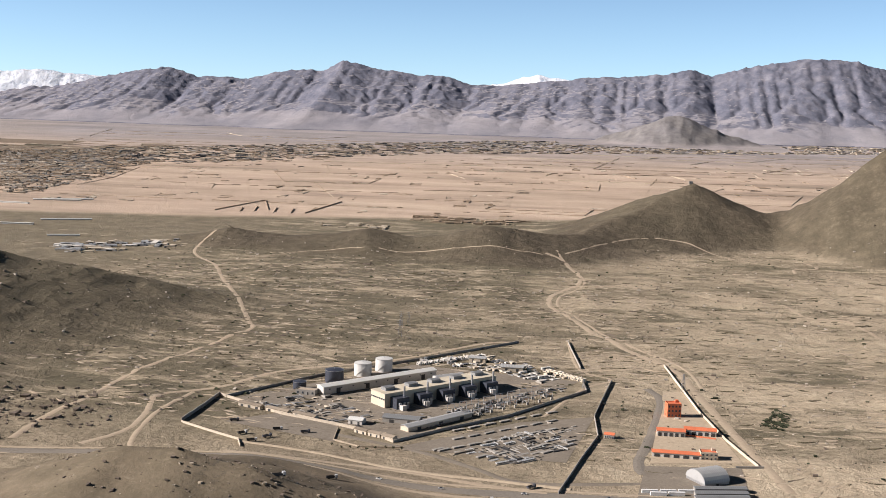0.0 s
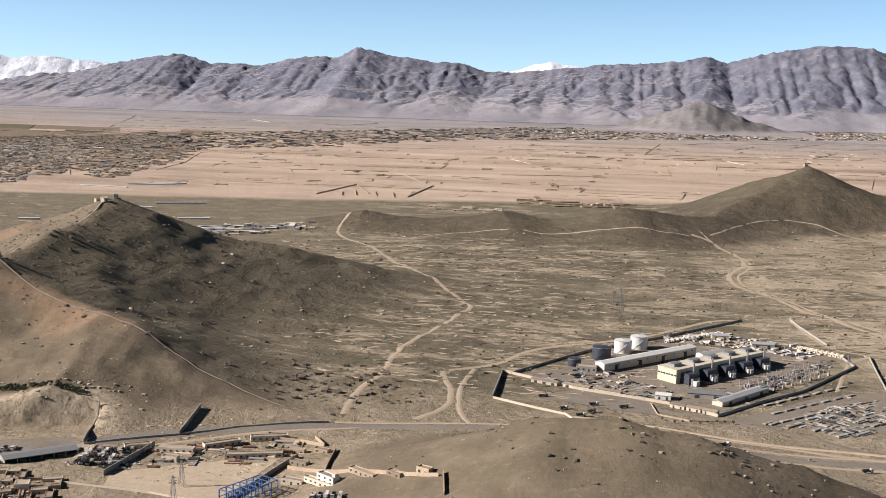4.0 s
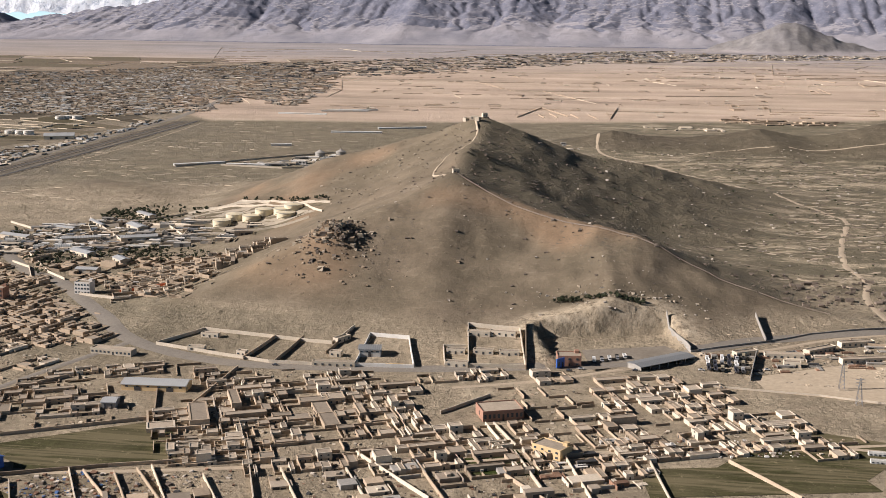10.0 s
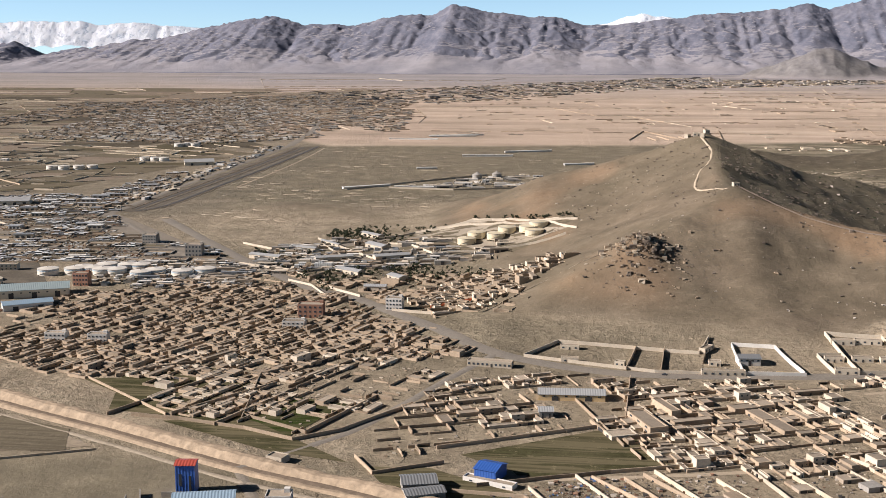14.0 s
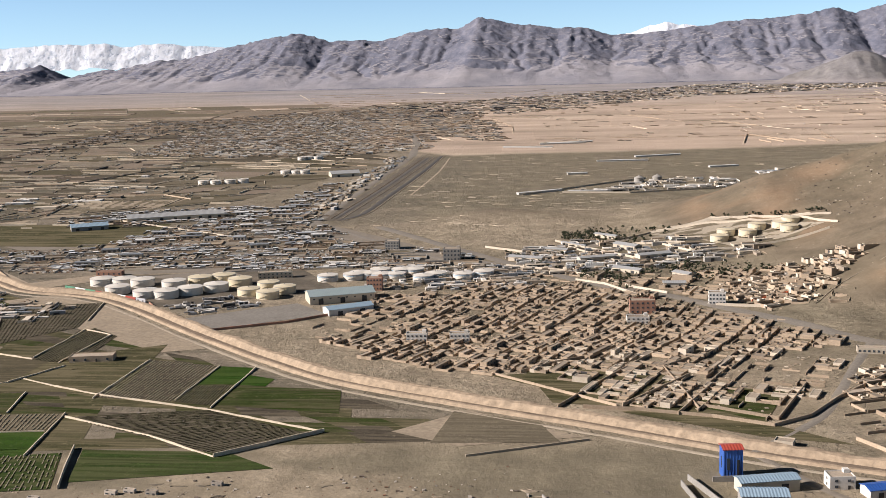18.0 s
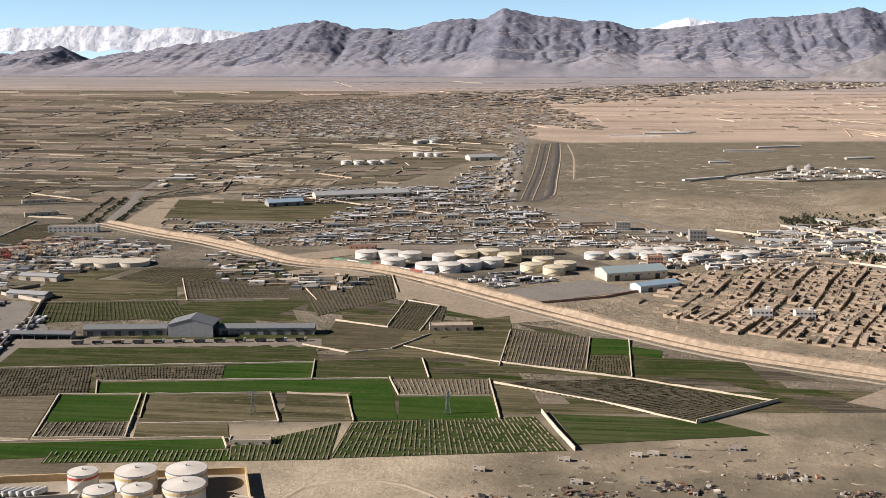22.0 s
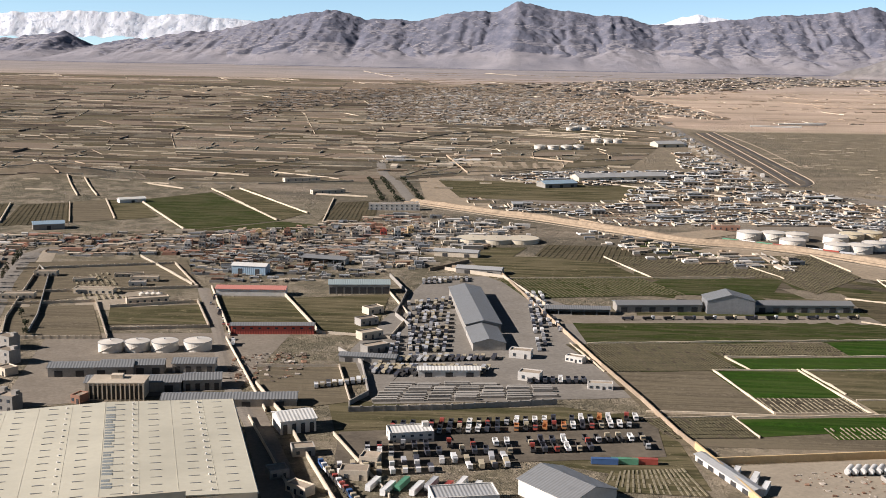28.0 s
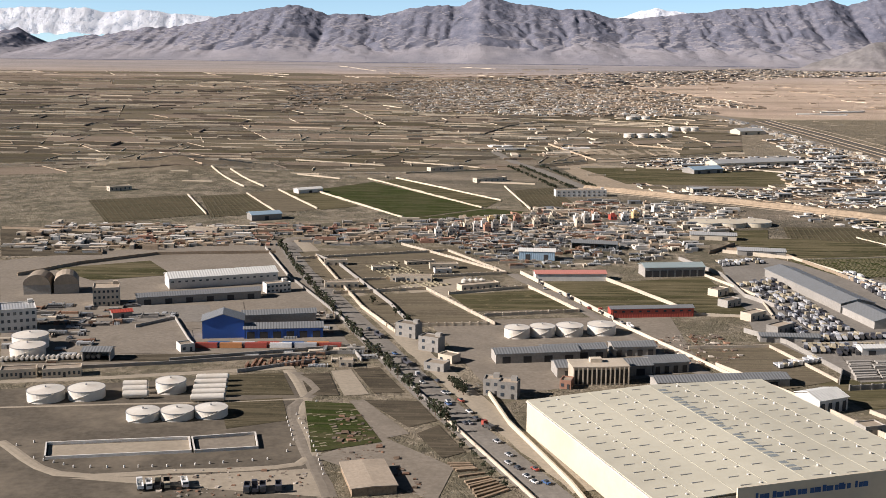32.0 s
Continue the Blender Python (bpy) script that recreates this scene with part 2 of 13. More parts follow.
GREENCROP = crop("green_crop", (0.03, 0.072, 0.008), 3.0, -10, (0.046, 0.07, 0.016))
DARKGREEN = crop("dark_green_crop", (0.042, 0.058, 0.014), 1.6, -14, (0.085, 0.075, 0.04))
DULLGRASS = crop("dull_grass", (0.074, 0.07, 0.033), 2.4, -8, (0.15, 0.125, 0.075))
WETGREEN = crop("wet_green_crop", (0.042, 0.066, 0.016), 2.4, -10, (0.075, 0.078, 0.034))
PLOUGHED = crop("ploughed_soil", (0.088, 0.076, 0.047), 1.2, -12, (0.115, 0.095, 0.06))
BROWNFIELD = crop("brown_fallow", (0.165, 0.138, 0.096), 2.0, -6, (0.15, 0.125, 0.085))
TILTH = crop("dark_tilth", (0.076, 0.064, 0.046), 1.4, -18, (0.125, 0.104, 0.074))
VINE = surface("vine_ridge_earth", (0.088, 0.078, 0.045), 0.25, 0.2, 1.0, per_object=0.1)
PALEVINE = surface("pale_ridge_earth", (0.23, 0.20, 0.135), 0.25, 0.2, 1.0)
FARFALLOW = crop("pale_far_fallow", (0.26, 0.205, 0.155), 3.0, -6, (0.19, 0.155, 0.115))
WORNEARTH = surface("worn_bare_earth", (0.285, 0.23, 0.165), 0.25, 0.05, 0.5, stain=(0.15, 0.122, 0.088))
TIMBER = surface("weathered_timber", (0.27, 0.20, 0.135), 0.3, 0.3, 1.5, per_object=0.2)
FIELDWALL = surface("field_mud_wall", (0.54, 0.455, 0.34), 0.18, 0.15, 1.2, per_object=0.15)


# ---- terrain ----
def vnoise(x, y, seed=0):
    """Smooth value noise on arrays, 0 to 1."""
    ix, iy = np.floor(x), np.floor(y)
    fx, fy = x - ix, y - iy
    fx, fy = fx * fx * fx * (fx * (fx * 6 - 15) + 10), fy * fy * fy * (fy * (fy * 6 - 15) + 10)

    def h(a, b):
        v = np.sin(a * 127.1 + b * 311.7 + seed * 74.7) * 43758.5453
        return v - np.floor(v)

    return (h(ix, iy) * (1 - fx) + h(ix + 1, iy) * fx) * (1 - fy) + (h(ix, iy + 1) * (1 - fx) + h(ix + 1, iy + 1) * fx) * fy


def fbm(x, y, octaves=4, seed=0, ridged=False):
    out, amp, tot = 0.0, 1.0, 0.0
    for o in range(octaves):
        n = vnoise(x * 2**o + 17.3 * o, y * 2**o - 9.1 * o, seed + o)
        out, tot = out + amp * ((1 - np.abs(2 * n - 1)) if ridged else n), tot + amp
        amp *= 0.5
    return out / tot


# ridges of the hills: x, y, height at both ends, and the fall of the flanks
RIDGES = (
    ((-356, 455, 23), (-350, 400, 13), 0.34), ((-432, 647, 54), (-427, 570, 47), 0.46), ((-427, 570, 47), (-425, 503, 41), 0.46),
    ((-425, 503, 41), (-352, 462, 26), 0.40), ((-352, 462, 26), (-262, 425, 1), 0.36),
    ((-425, 503, 41), (-476, 446, 22), 0.38), ((-476, 446, 22), (-528, 395, 1), 0.26),
    ((-425, 503, 41), (-412, 396, 4), 0.42), ((-432, 647, 54), (-512, 655, 29), 0.40),
    ((-512, 655, 29), (-590, 720, 1), 0.24), ((-432, 647, 54), (-350, 690, 28), 0.34), ((-350, 690, 28), (-250, 740, 1), 0.22),
    ((-200, 342, 9), (-178, 340, 21), 0.44), ((-178, 340, 21), (-154, 338, 27), 0.44), ((-154, 338, 27), (-128, 338, 29.5), 0.44), ((-128, 338, 29.5), (-104, 338, 26.5), 0.46),
    ((-104, 338, 26.5), (-82, 338, 20), 0.48), ((-82, 338, 20), (-58, 337, 11), 0.5), ((-58, 337, 11), (-22, 336, -2), 0.5), ((-150, 338, 26), (-165, 285, 10), 0.34),
    ((-392, 1032, 0), (-349, 1030, 11), 0.26), ((-349, 1030, 11), (-305, 1026, 5), 0.24), ((-305, 1026, 5), (-272, 1026, 6), 0.24), ((-272, 1026, 6), (-221, 1030, 15.5), 0.24),
    ((-221, 1030, 15.5), (-179, 1030, 4), 0.26), ((-179, 1030, 4), (-114, 1034, 22), 0.26), ((-114, 1034, 22), (-49, 1060, 13), 0.26), ((-49, 1060, 13), (0, 1150, 24), 0.28),
    ((0, 1150, 24), (68, 1235, 52), 0.36),
    ((68, 1235, 52), (75, 1240, 51), 0.52), ((68, 1235, 52), (150, 1225, 26), 0.38), ((150, 1225, 26), (206, 1200, 56), 0.7),
    ((206, 1200, 56), (250, 1195, 97), 0.85), ((250, 1195, 97), (330, 1190, 140), 0.85), ((330, 1190, 140), (600, 1180, 190), 0.8),
    ((-1312, 640, 9), (-1290, 625, 8), 0.22), ((-690, 690, 5), (-660, 680, 4), 0.16),
    ((-60, 3600, 22), (60, 3600, 60), 0.5), ((60, 3600, 60), (120, 3600, 84), 0.5), ((120, 3600, 84), (175, 3600, 78), 0.5), ((175, 3600, 78), (250, 3600, 44), 0.5), ((250, 3600, 44), (360, 3600, 16), 0.4),
)


def heights(x, y):
    """The ground's height at arrays x, y."""
    x, y = np.asarray(x, float), np.asarray(y, float)
    wx = x + 16 * (fbm(x / 60, y / 60, 3, 5) - 0.5)
    wy = y + 16 * (fbm(x / 60, y / 60, 3, 9) - 0.5)
    k, total = 0.22, np.zeros_like(x)
    for a, b, fall in RIDGES:
        dx, dy = b[0] - a[0], b[1] - a[1]
        s = np.clip(((wx - a[0]) * dx + (wy - a[1]) * dy) / (dx * dx + dy * dy), 0, 1)
        d = np.hypot(wx - a[0] - s * dx, wy - a[1] - s * dy)
        total += np.exp(np.clip(k * (a[2] + s * (b[2] - a[2]) - fall * d), -60, 60))
    z = np.log1p(total) / k
    rough = np.clip(z / 14, 0, 1)
    z = z + rough * (3.4 * (fbm(x / 62, y / 62, 3, 3, True) - 0.62) + 1.1 * (fbm(x / 11, y / 11, 3, 21) - 0.5))
    # gullies down the flanks, the knob of the outcrop, crags of the far hill
    z = z + rough * 2.2 * (fbm(x / 23, y / 23, 3, 33, True) - 0.6) * np.clip((1500 - y) / 300, 0, 1)
    z = z + 4.2 * np.exp(-((x + 471) ** 2 + (y - 444) ** 2) / 130.0) * (0.3 + 1.3 * fbm(x / 5, y / 5, 3, 35, True))
    z = z + rough * np.clip((y - 2500) / 400, 0, 1) * 16 * (fbm(x / 75, y / 75, 5, 37, True) - 0.55)
    # hummocks and gullies of the scrub valley, levelled round the plant
    away = np.hypot((x + 60) / 130, (y - 540) / 125)
    wild = np.clip((x + 340) / 60, 0, 1) * np.clip((y - 430) / 60, 0, 1) * np.clip((1180 - y) / 150, 0, 1) * np.clip((away - 1) / 0.25, 0, 1)
    z = z + wild * (4.0 * (fbm(x / 58, y / 44, 4, 27, True) - 0.5) + 0.8)
    # the quarry cut into the foot of the hill
    qx, qy = (x + 347) * 0.97 + (y - 368) * 0.24, -(x + 347) * 0.24 + (y - 368) * 0.97
    out = np.hypot(np.maximum(np.abs(qx) - 25, 0), np.maximum(np.abs(qy) - 22, 0))
    z = np.minimum(z, 0.4 + out * (2.2 + 1.6 * fbm(x / 6, y / 6, 2, 51)))
    return np.maximum(z, 0) + 0.5 * (fbm(x / 130, y / 130, 2, 31) - 0.5)


def ground_z(x, y):
    return float(heights(np.array([x]), np.array([y]))[0])


def steps(*runs):
    out = []
    for a, b, n in runs:
        out += list(np.linspace(a, b, n, endpoint=False))
    return np.array(out + [runs[-1][1]])


def sheet(name, xs, ys, zfun, mat, smooth=True):
    gx, gy = np.meshgrid(xs, ys)
    gz = zfun(gx, gy)
    nx, ny = len(xs), len(ys)
    i = np.arange(nx * ny).reshape(ny, nx)
    quads = np.stack([i[:-1, :-1], i[:-1, 1:], i[1:, 1:], i[1:, :-1]], -1).reshape(-1, 4)
    me = bpy.data.meshes.new(name)
    me.from_pydata(np.stack([gx, gy, gz], -1).reshape(-1, 3).tolist(), [], quads.tolist())
    if smooth:
        me.polygons.foreach_set("use_smooth", np.ones(len(quads), bool))
    me.materials.append(mat)
    return new(name, me), gx.ravel(), gy.ravel(), gz.ravel()


def cover(me, name, values):
    me.attributes.new(name, "FLOAT", "POINT").data.foreach_set("value", np.clip(values, 0, 1).astype(np.float32))


def smoothstep(a, b, v):
    t = np.clip((v - a) / (b - a), 0, 1)
    return t * t * (3 - 2 * t)


def ground_material():
    m, nt, b = nodes_of("dry_steppe_ground")

    def attr(n):
        a = nt.nodes.new("ShaderNodeAttribute")
        a.attribute_name = n
        return a.outputs["Fac"]

    fine = noise_node(nt, 0.9, 6, 0.7)
    mid = noise_node(nt, 0.055, 6, 0.65)
    streak = noise_node(nt, 0.035, 8, 0.72, (0.45, 1.7, 1, -18))
    gully = noise_node(nt, 0.05, 8, 0.75, (0.7, 1.4, 1, 25))
    wide = noise_node(nt, 0.008, 4, 0.6)
    soil = ramp(nt, mid, ((0.32, (0.21, 0.17, 0.118)), (0.52, (0.29, 0.235, 0.165)), (0.7, (0.40, 0.33, 0.235))))
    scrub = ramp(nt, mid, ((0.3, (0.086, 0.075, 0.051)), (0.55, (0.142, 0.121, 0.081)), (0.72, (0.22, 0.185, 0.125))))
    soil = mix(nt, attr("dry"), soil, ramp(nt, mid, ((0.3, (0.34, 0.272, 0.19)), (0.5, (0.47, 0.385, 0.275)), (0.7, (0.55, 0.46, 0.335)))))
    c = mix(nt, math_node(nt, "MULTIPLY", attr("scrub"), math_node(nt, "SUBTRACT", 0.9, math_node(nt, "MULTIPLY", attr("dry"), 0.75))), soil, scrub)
    broad = noise_node(nt, 0.022, 7, 0.72, (0.6, 1.5, 1, -14))
    c = mix(nt, math_node(nt, "MULTIPLY", ramp(nt, broad, ((0.40, (0.85, 0.85, 0.85)), (0.47, (0, 0, 0)))), attr("eroded")), c, (0.115, 0.10, 0.066))
    c = mix(nt, math_node(nt, "MULTIPLY", ramp(nt, broad, ((0.54, (0, 0, 0)), (0.60, (0.8, 0.8, 0.8)))), attr("eroded")), c, (0.40, 0.33, 0.235))
    pale = math_node(nt, "MULTIPLY", ramp(nt, streak, ((0.53, (0, 0, 0)), (0.62, (1, 1, 1)))), attr("eroded"))
    c = mix(nt, math_node(nt, "MULTIPLY", pale, 0.85), c, (0.43, 0.355, 0.25))
    pale2 = math_node(nt, "MULTIPLY", ramp(nt, gully, ((0.6, (0, 0, 0)), (0.66, (1, 1, 1)))), attr("eroded"))
    c = mix(nt, math_node(nt, "MULTIPLY", pale2, 0.7), c, (0.50, 0.42, 0.31))
    darkst = math_node(nt, "MULTIPLY", ramp(nt, gully, ((0.36, (1, 1, 1)), (0.43, (0, 0, 0)))), math_node(nt, "ADD", attr("eroded"), math_node(nt, "MULTIPLY", attr("hill"), 0.2)))
    c = mix(nt, math_node(nt, "MULTIPLY", darkst, 0.7), c, (0.10, 0.085, 0.058))
    plain = ramp(nt, noise_node(nt, 0.006, 7, 0.7, (0.35, 1.6, 1, 4)), ((0.36, (0.31, 0.238, 0.183)), (0.46, (0.47, 0.36, 0.275)), (0.54, (0.52, 0.40, 0.305)), (0.64, (0.61, 0.48, 0.37))))
    c = mix(nt, attr("plain"), c, plain)
    # far gravel fans: haze is put into their blue-grey colour
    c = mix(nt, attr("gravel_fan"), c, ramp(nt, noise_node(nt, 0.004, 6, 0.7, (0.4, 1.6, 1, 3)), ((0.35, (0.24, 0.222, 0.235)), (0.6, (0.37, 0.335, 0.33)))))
    tilled = ramp(nt, noise_node(nt, 0.012, 7, 0.72, (0.4, 1.8, 1, 6)), ((0.36, (0.074, 0.066, 0.048)), (0.50, (0.135, 0.116, 0.086)), (0.64, (0.27, 0.22, 0.165))))
    c = mix(nt, attr("tilled"), c, tilled)
    c = mix(nt, math_node(nt, "MULTIPLY", attr("worn"), 0.85), c, ramp(nt, noise_node(nt, 0.075, 7, 0.72), ((0.40, (0.085, 0.077, 0.05)), (0.485, (0.135, 0.118, 0.08)), (0.53, (0.205, 0.172, 0.125)), (0.62, (0.27, 0.23, 0.17)))))
    hill = ramp(nt, noise_node(nt, 0.05, 6, 0.7), ((0.3, (0.092, 0.073, 0.05)), (0.5, (0.142, 0.111, 0.077)), (0.72, (0.21, 0.165, 0.117))))
    c = mix(nt, attr("hill"), c, hill)
    # dark heath of the knolls, and painted shade on the hill's north-east flank
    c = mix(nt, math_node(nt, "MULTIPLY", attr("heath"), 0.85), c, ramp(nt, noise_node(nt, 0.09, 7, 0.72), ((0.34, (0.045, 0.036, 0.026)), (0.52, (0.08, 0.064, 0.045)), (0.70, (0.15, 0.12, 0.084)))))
    c = mix(nt, math_node(nt, "MULTIPLY", attr("rust"), 0.6), c, (0.30, 0.185, 0.11))
    face = ramp(nt, noise_node(nt, 0.22, 6, 0.75, (1.6, 1.6, 0.5)), ((0.36, (0.13, 0.10, 0.07)), (0.47, (0.36, 0.29, 0.205)), (0.65, (0.52, 0.435, 0.32))))
    c = mix(nt, attr("quarried"), c, face)
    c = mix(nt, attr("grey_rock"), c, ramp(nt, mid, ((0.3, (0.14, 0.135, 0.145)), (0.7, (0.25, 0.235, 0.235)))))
    rocks = math_node(nt, "MULTIPLY", ramp(nt, noise_node(nt, 0.35, 5, 0.75), ((0.56, (0, 0, 0)), (0.63, (1, 1, 1)))), attr("rocky"))
    c = mix(nt, rocks, c, (0.11, 0.09, 0.07))
    c = mix(nt, math_node(nt, "MULTIPLY", ramp(nt, wide, ((0.4, (0, 0, 0)), (0.7, (1, 1, 1)))), 0.25), c, (0.15, 0.135, 0.085))
    c = mix(nt, math_node(nt, "MULTIPLY", ramp(nt, fine, ((0.35, (1, 1, 1)), (0.6, (0, 0, 0)))), 0.35), c, (0.12, 0.10, 0.07))
    near_flat = math_node(nt, "SUBTRACT", 1.0, math_node(nt, "MAXIMUM", attr("plain"), math_node(nt, "MAXIMUM", attr("grey_rock"), math_node(nt, "MULTIPLY", attr("hill"), 0.7))))
    near_flat = math_node(nt, "MULTIPLY", near_flat, math_node(nt, "SUBTRACT", 1.0, math_node(nt, "MULTIPLY", attr("swept"), 0.85)))
    bush = ramp(nt, noise_node(nt, 0.42, 6, 0.75), ((0.55, (0, 0, 0)), (0.62, (0.8, 0.8, 0.8))))
    c = mix(nt, math_node(nt, "MULTIPLY", bush, math_node(nt, "MULTIPLY", near_flat, math_node(nt, "SUBTRACT", 0.75, math_node(nt, "MULTIPLY", attr("dry"), 0.5)))), c, (0.085, 0.073, 0.048))
    stone = ramp(nt, noise_node(nt, 0.3, 6, 0.78, (0.6, 1.4, 1, -10)), ((0.57, (0, 0, 0)), (0.64, (0.8, 0.8, 0.8))))
    c = mix(nt, math_node(nt, "MULTIPLY", stone, math_node(nt, "MULTIPLY", near_flat, math_node(nt, "SUBTRACT", 0.6, math_node(nt, "MULTIPLY", attr("scrub"), 0.45)))), c, (0.46, 0.385, 0.28))
    nt.links.new(c, b.inputs["Base Color"])
    b.inputs["Roughness"].default_value = 1.0
    b.inputs["Specular IOR Level"].default_value = 0.15
    hgt = math_node(nt, "ADD", math_node(nt, "MULTIPLY", noise_node(nt, 0.18, 8, 0.72), 2.2), math_node(nt, "MULTIPLY", mid, 3.0))
    bump(nt, b, hgt, 0.7, 1.0)
    bn = b.inputs["Normal"].links[0].from_node
    nt.links.new(math_node(nt, "SUBTRACT", math_node(nt, "SUBTRACT", 0.7, math_node(nt, "MULTIPLY", attr("hill"), 0.4)), math_node(nt, "MULTIPLY", attr("swept"), 0.4)), bn.inputs["Strength"])
    return m


gx = steps((-6500, -2600, 20), (-2600, -1500, 30), (-1500, -410, 193), (-410, -290, 60), (-290, 420, 126), (420, 900, 20), (900, 4500, 20))
gy = steps((-2500, -200, 12), (-200, 60, 20), (60, 360, 60), (360, 430, 35), (430, 780, 75), (780, 1400, 80), (1400, 3300, 60), (3300, 4100, 40), (4100, 4990, 10))
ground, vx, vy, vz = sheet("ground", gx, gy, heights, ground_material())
tagged(ground, "dry tan steppe with scrub, eroded streaks and bare hills", "ground", kind="structure")
wob = 60 * (fbm(vx / 150, vy / 150, 3, 41) - 0.5)
plain_edge = np.interp(vx, (-1500, -842, -785, -449, 0, 400), (2300, 1235, 1160, 1215, 1340, 1400)) + 0.4 * wob
plain = smoothstep(0, 40, vy - plain_edge)
hillness = smoothstep(2, 7, vz) * (vy < 800)
# flank north-east of crest and spur: shade painted as dark scrub over bare earth
flank_shade = smoothstep(-5, 8, ((vx + 425) * 78 + (vy - 503) * 163) / 181 + 0.12 * wob) * smoothstep(-434, -424, vx + 0.1 * wob) * (vx < -150) * smoothstep(1, 6, vz)
tilled = smoothstep(-60, 60, -840 - vx + wob * 2 - np.interp(vy, (300, 700, 1100, 1700, 3900), (-30, 40, 180, 430, 1000))) * smoothstep(330, 420, vy) * (1 - 0.9 * smoothstep(1000, 2000, vy + 2 * wob))
tilled = np.maximum(tilled, smoothstep(0, 30, -735 - vx + wob * .3) * smoothstep(-20, 20, plain_edge - vy) * smoothstep(560, 640, vy) * 0.45)
canal_y = np.interp(vx, (-1050, -854, -744, -626, -511), (558, 424, 317, 248, 195))
farmed = smoothstep(-6, -16, vy - canal_y) * smoothstep(0, 14, vy - np.interp(vx, (-1000, -860, -760, -640), (185, 185, 212, 234)) + 0.2 * wob) * smoothstep(-620, -660, vx) * smoothstep(-1130, -1080, vx)
tilled = np.maximum(tilled, 0.8 * farmed)
valley = smoothstep(430, 500, vy + 0.4 * wob) * smoothstep(-420, -330, vx) * (1 - plain)
cut_face = np.hypot(np.maximum(np.abs((vx + 347) * 0.97 + (vy - 368) * 0.24) - 25, 0), np.maximum(np.abs(-(vx + 347) * 0.24 + (vy - 368) * 0.97) - 22, 0))
cover(ground.data, "quarried", smoothstep(0.5, 1.5, cut_face) * smoothstep(16, 6, cut_face + 0.15 * wob) * smoothstep(0.6, 1.6, vz))
cover(ground.data, "plain", np.maximum(plain, smoothstep(1500, 2600, vy)) * (1 - tilled) * (1 - smoothstep(10, 30, vz)))
cover(ground.data, "tilled", tilled)
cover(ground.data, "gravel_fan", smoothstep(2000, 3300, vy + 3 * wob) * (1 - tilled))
waste = smoothstep(-850, -800, vx + 0.3 * wob) * smoothstep(-560, -610, vx) * smoothstep(225, 195, vy + 0.3 * wob) * (1 - 0.7 * smoothstep(0.45, 0.65, fbm(vx / 30, vy / 18, 3, 93)))
sandy = 0.6 * smoothstep(-905, -880, vx + 0.3 * wob) * smoothstep(-770, -800, vx + 0.4 * wob) * smoothstep(212, 200, vy + 0.2 * wob) * smoothstep(20, 110, vy + wob)
cover(ground.data, "dry", np.maximum(sandy, 0) + 0.4 * waste * smoothstep(-770, -810, vx + 0.4 * wob) + smoothstep(-45, 45, vx + wob - np.interp(vy, (400, 600, 900, 1100), (-20, -25, -70, 0))) * (1 - plain) * (vy < 1180) * (1 - smoothstep(6, 12, vz)) * (1 - 0.5 * smoothstep(0.42, 0.62, fbm(vx / 90, vy / 45, 3, 91))))
cover(ground.data, "worn", smoothstep(-900, -950, vx + 0.6 * wob - np.clip(vy - 330, 0, 400) * -0.9) * (vy < 620))
cover(ground.data, "swept", smoothstep(-930, -905, vx) * smoothstep(-560, -600, vx) * smoothstep(240, 222, vy))
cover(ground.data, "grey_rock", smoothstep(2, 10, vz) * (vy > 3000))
cover(ground.data, "hill", hillness * (1 - 0.9 * flank_shade))
cover(ground.data, "rust", hillness * smoothstep(0.45, 0.68, fbm(vx / 60, vy / 60, 3, 61)) * smoothstep(6, 16, vz) * (vx < -330) * (1 - flank_shade))
cover(ground.data, "heath", np.maximum(0.32 * flank_shade, smoothstep(1.0, 5, vz) * (vy > 940) * (vy < 1500) * (vx > -420)))
cover(ground.data, "rocky", hillness * smoothstep(0.5, 0.7, fbm(vx / 28, vy / 28, 3, 71)))
cover(ground.data, "eroded", valley * (1 - smoothstep(4, 10, vz)))
dark_flat = smoothstep(0, 60, vy - np.interp(vx, (-800, -600, -400, 0), (640, 700, 820, 1010)) + wob) * (1 - plain) * smoothstep(-840, -800, vx)
scorched = 0.8 * smoothstep(-815, -775, vx + 0.4 * wob) * smoothstep(240, 215, vy + 0.3 * wob) * smoothstep(-460, -500, vx + wob) * smoothstep(20, 80, vy + wob) * smoothstep(0.32, 0.5, fbm(vx / 40, vy / 16, 4, 95))
by_town = 0.5 * smoothstep(-720, -680, vx + wob) * smoothstep(-450, -500, vx + wob) * smoothstep(300, 340, vy) * smoothstep(580, 540, vy) * (vz < 4)
# the scrub cover also holds the painted shade of the hill's flank
cover(ground.data, "scrub", np.maximum(np.maximum(scorched, by_town), np.maximum(np.maximum(0.75 * dark_flat, flank_shade), np.maximum(valley * smoothstep(0.30, 0.55, fbm(vx / 110, vy / 70, 4, 81) + 0.22 * smoothstep(-20, -220, vx)), smoothstep(0, 60, vx + 400) * smoothstep(1.5, 6, vz) * (vy > 470) * (vy < 1500)))))


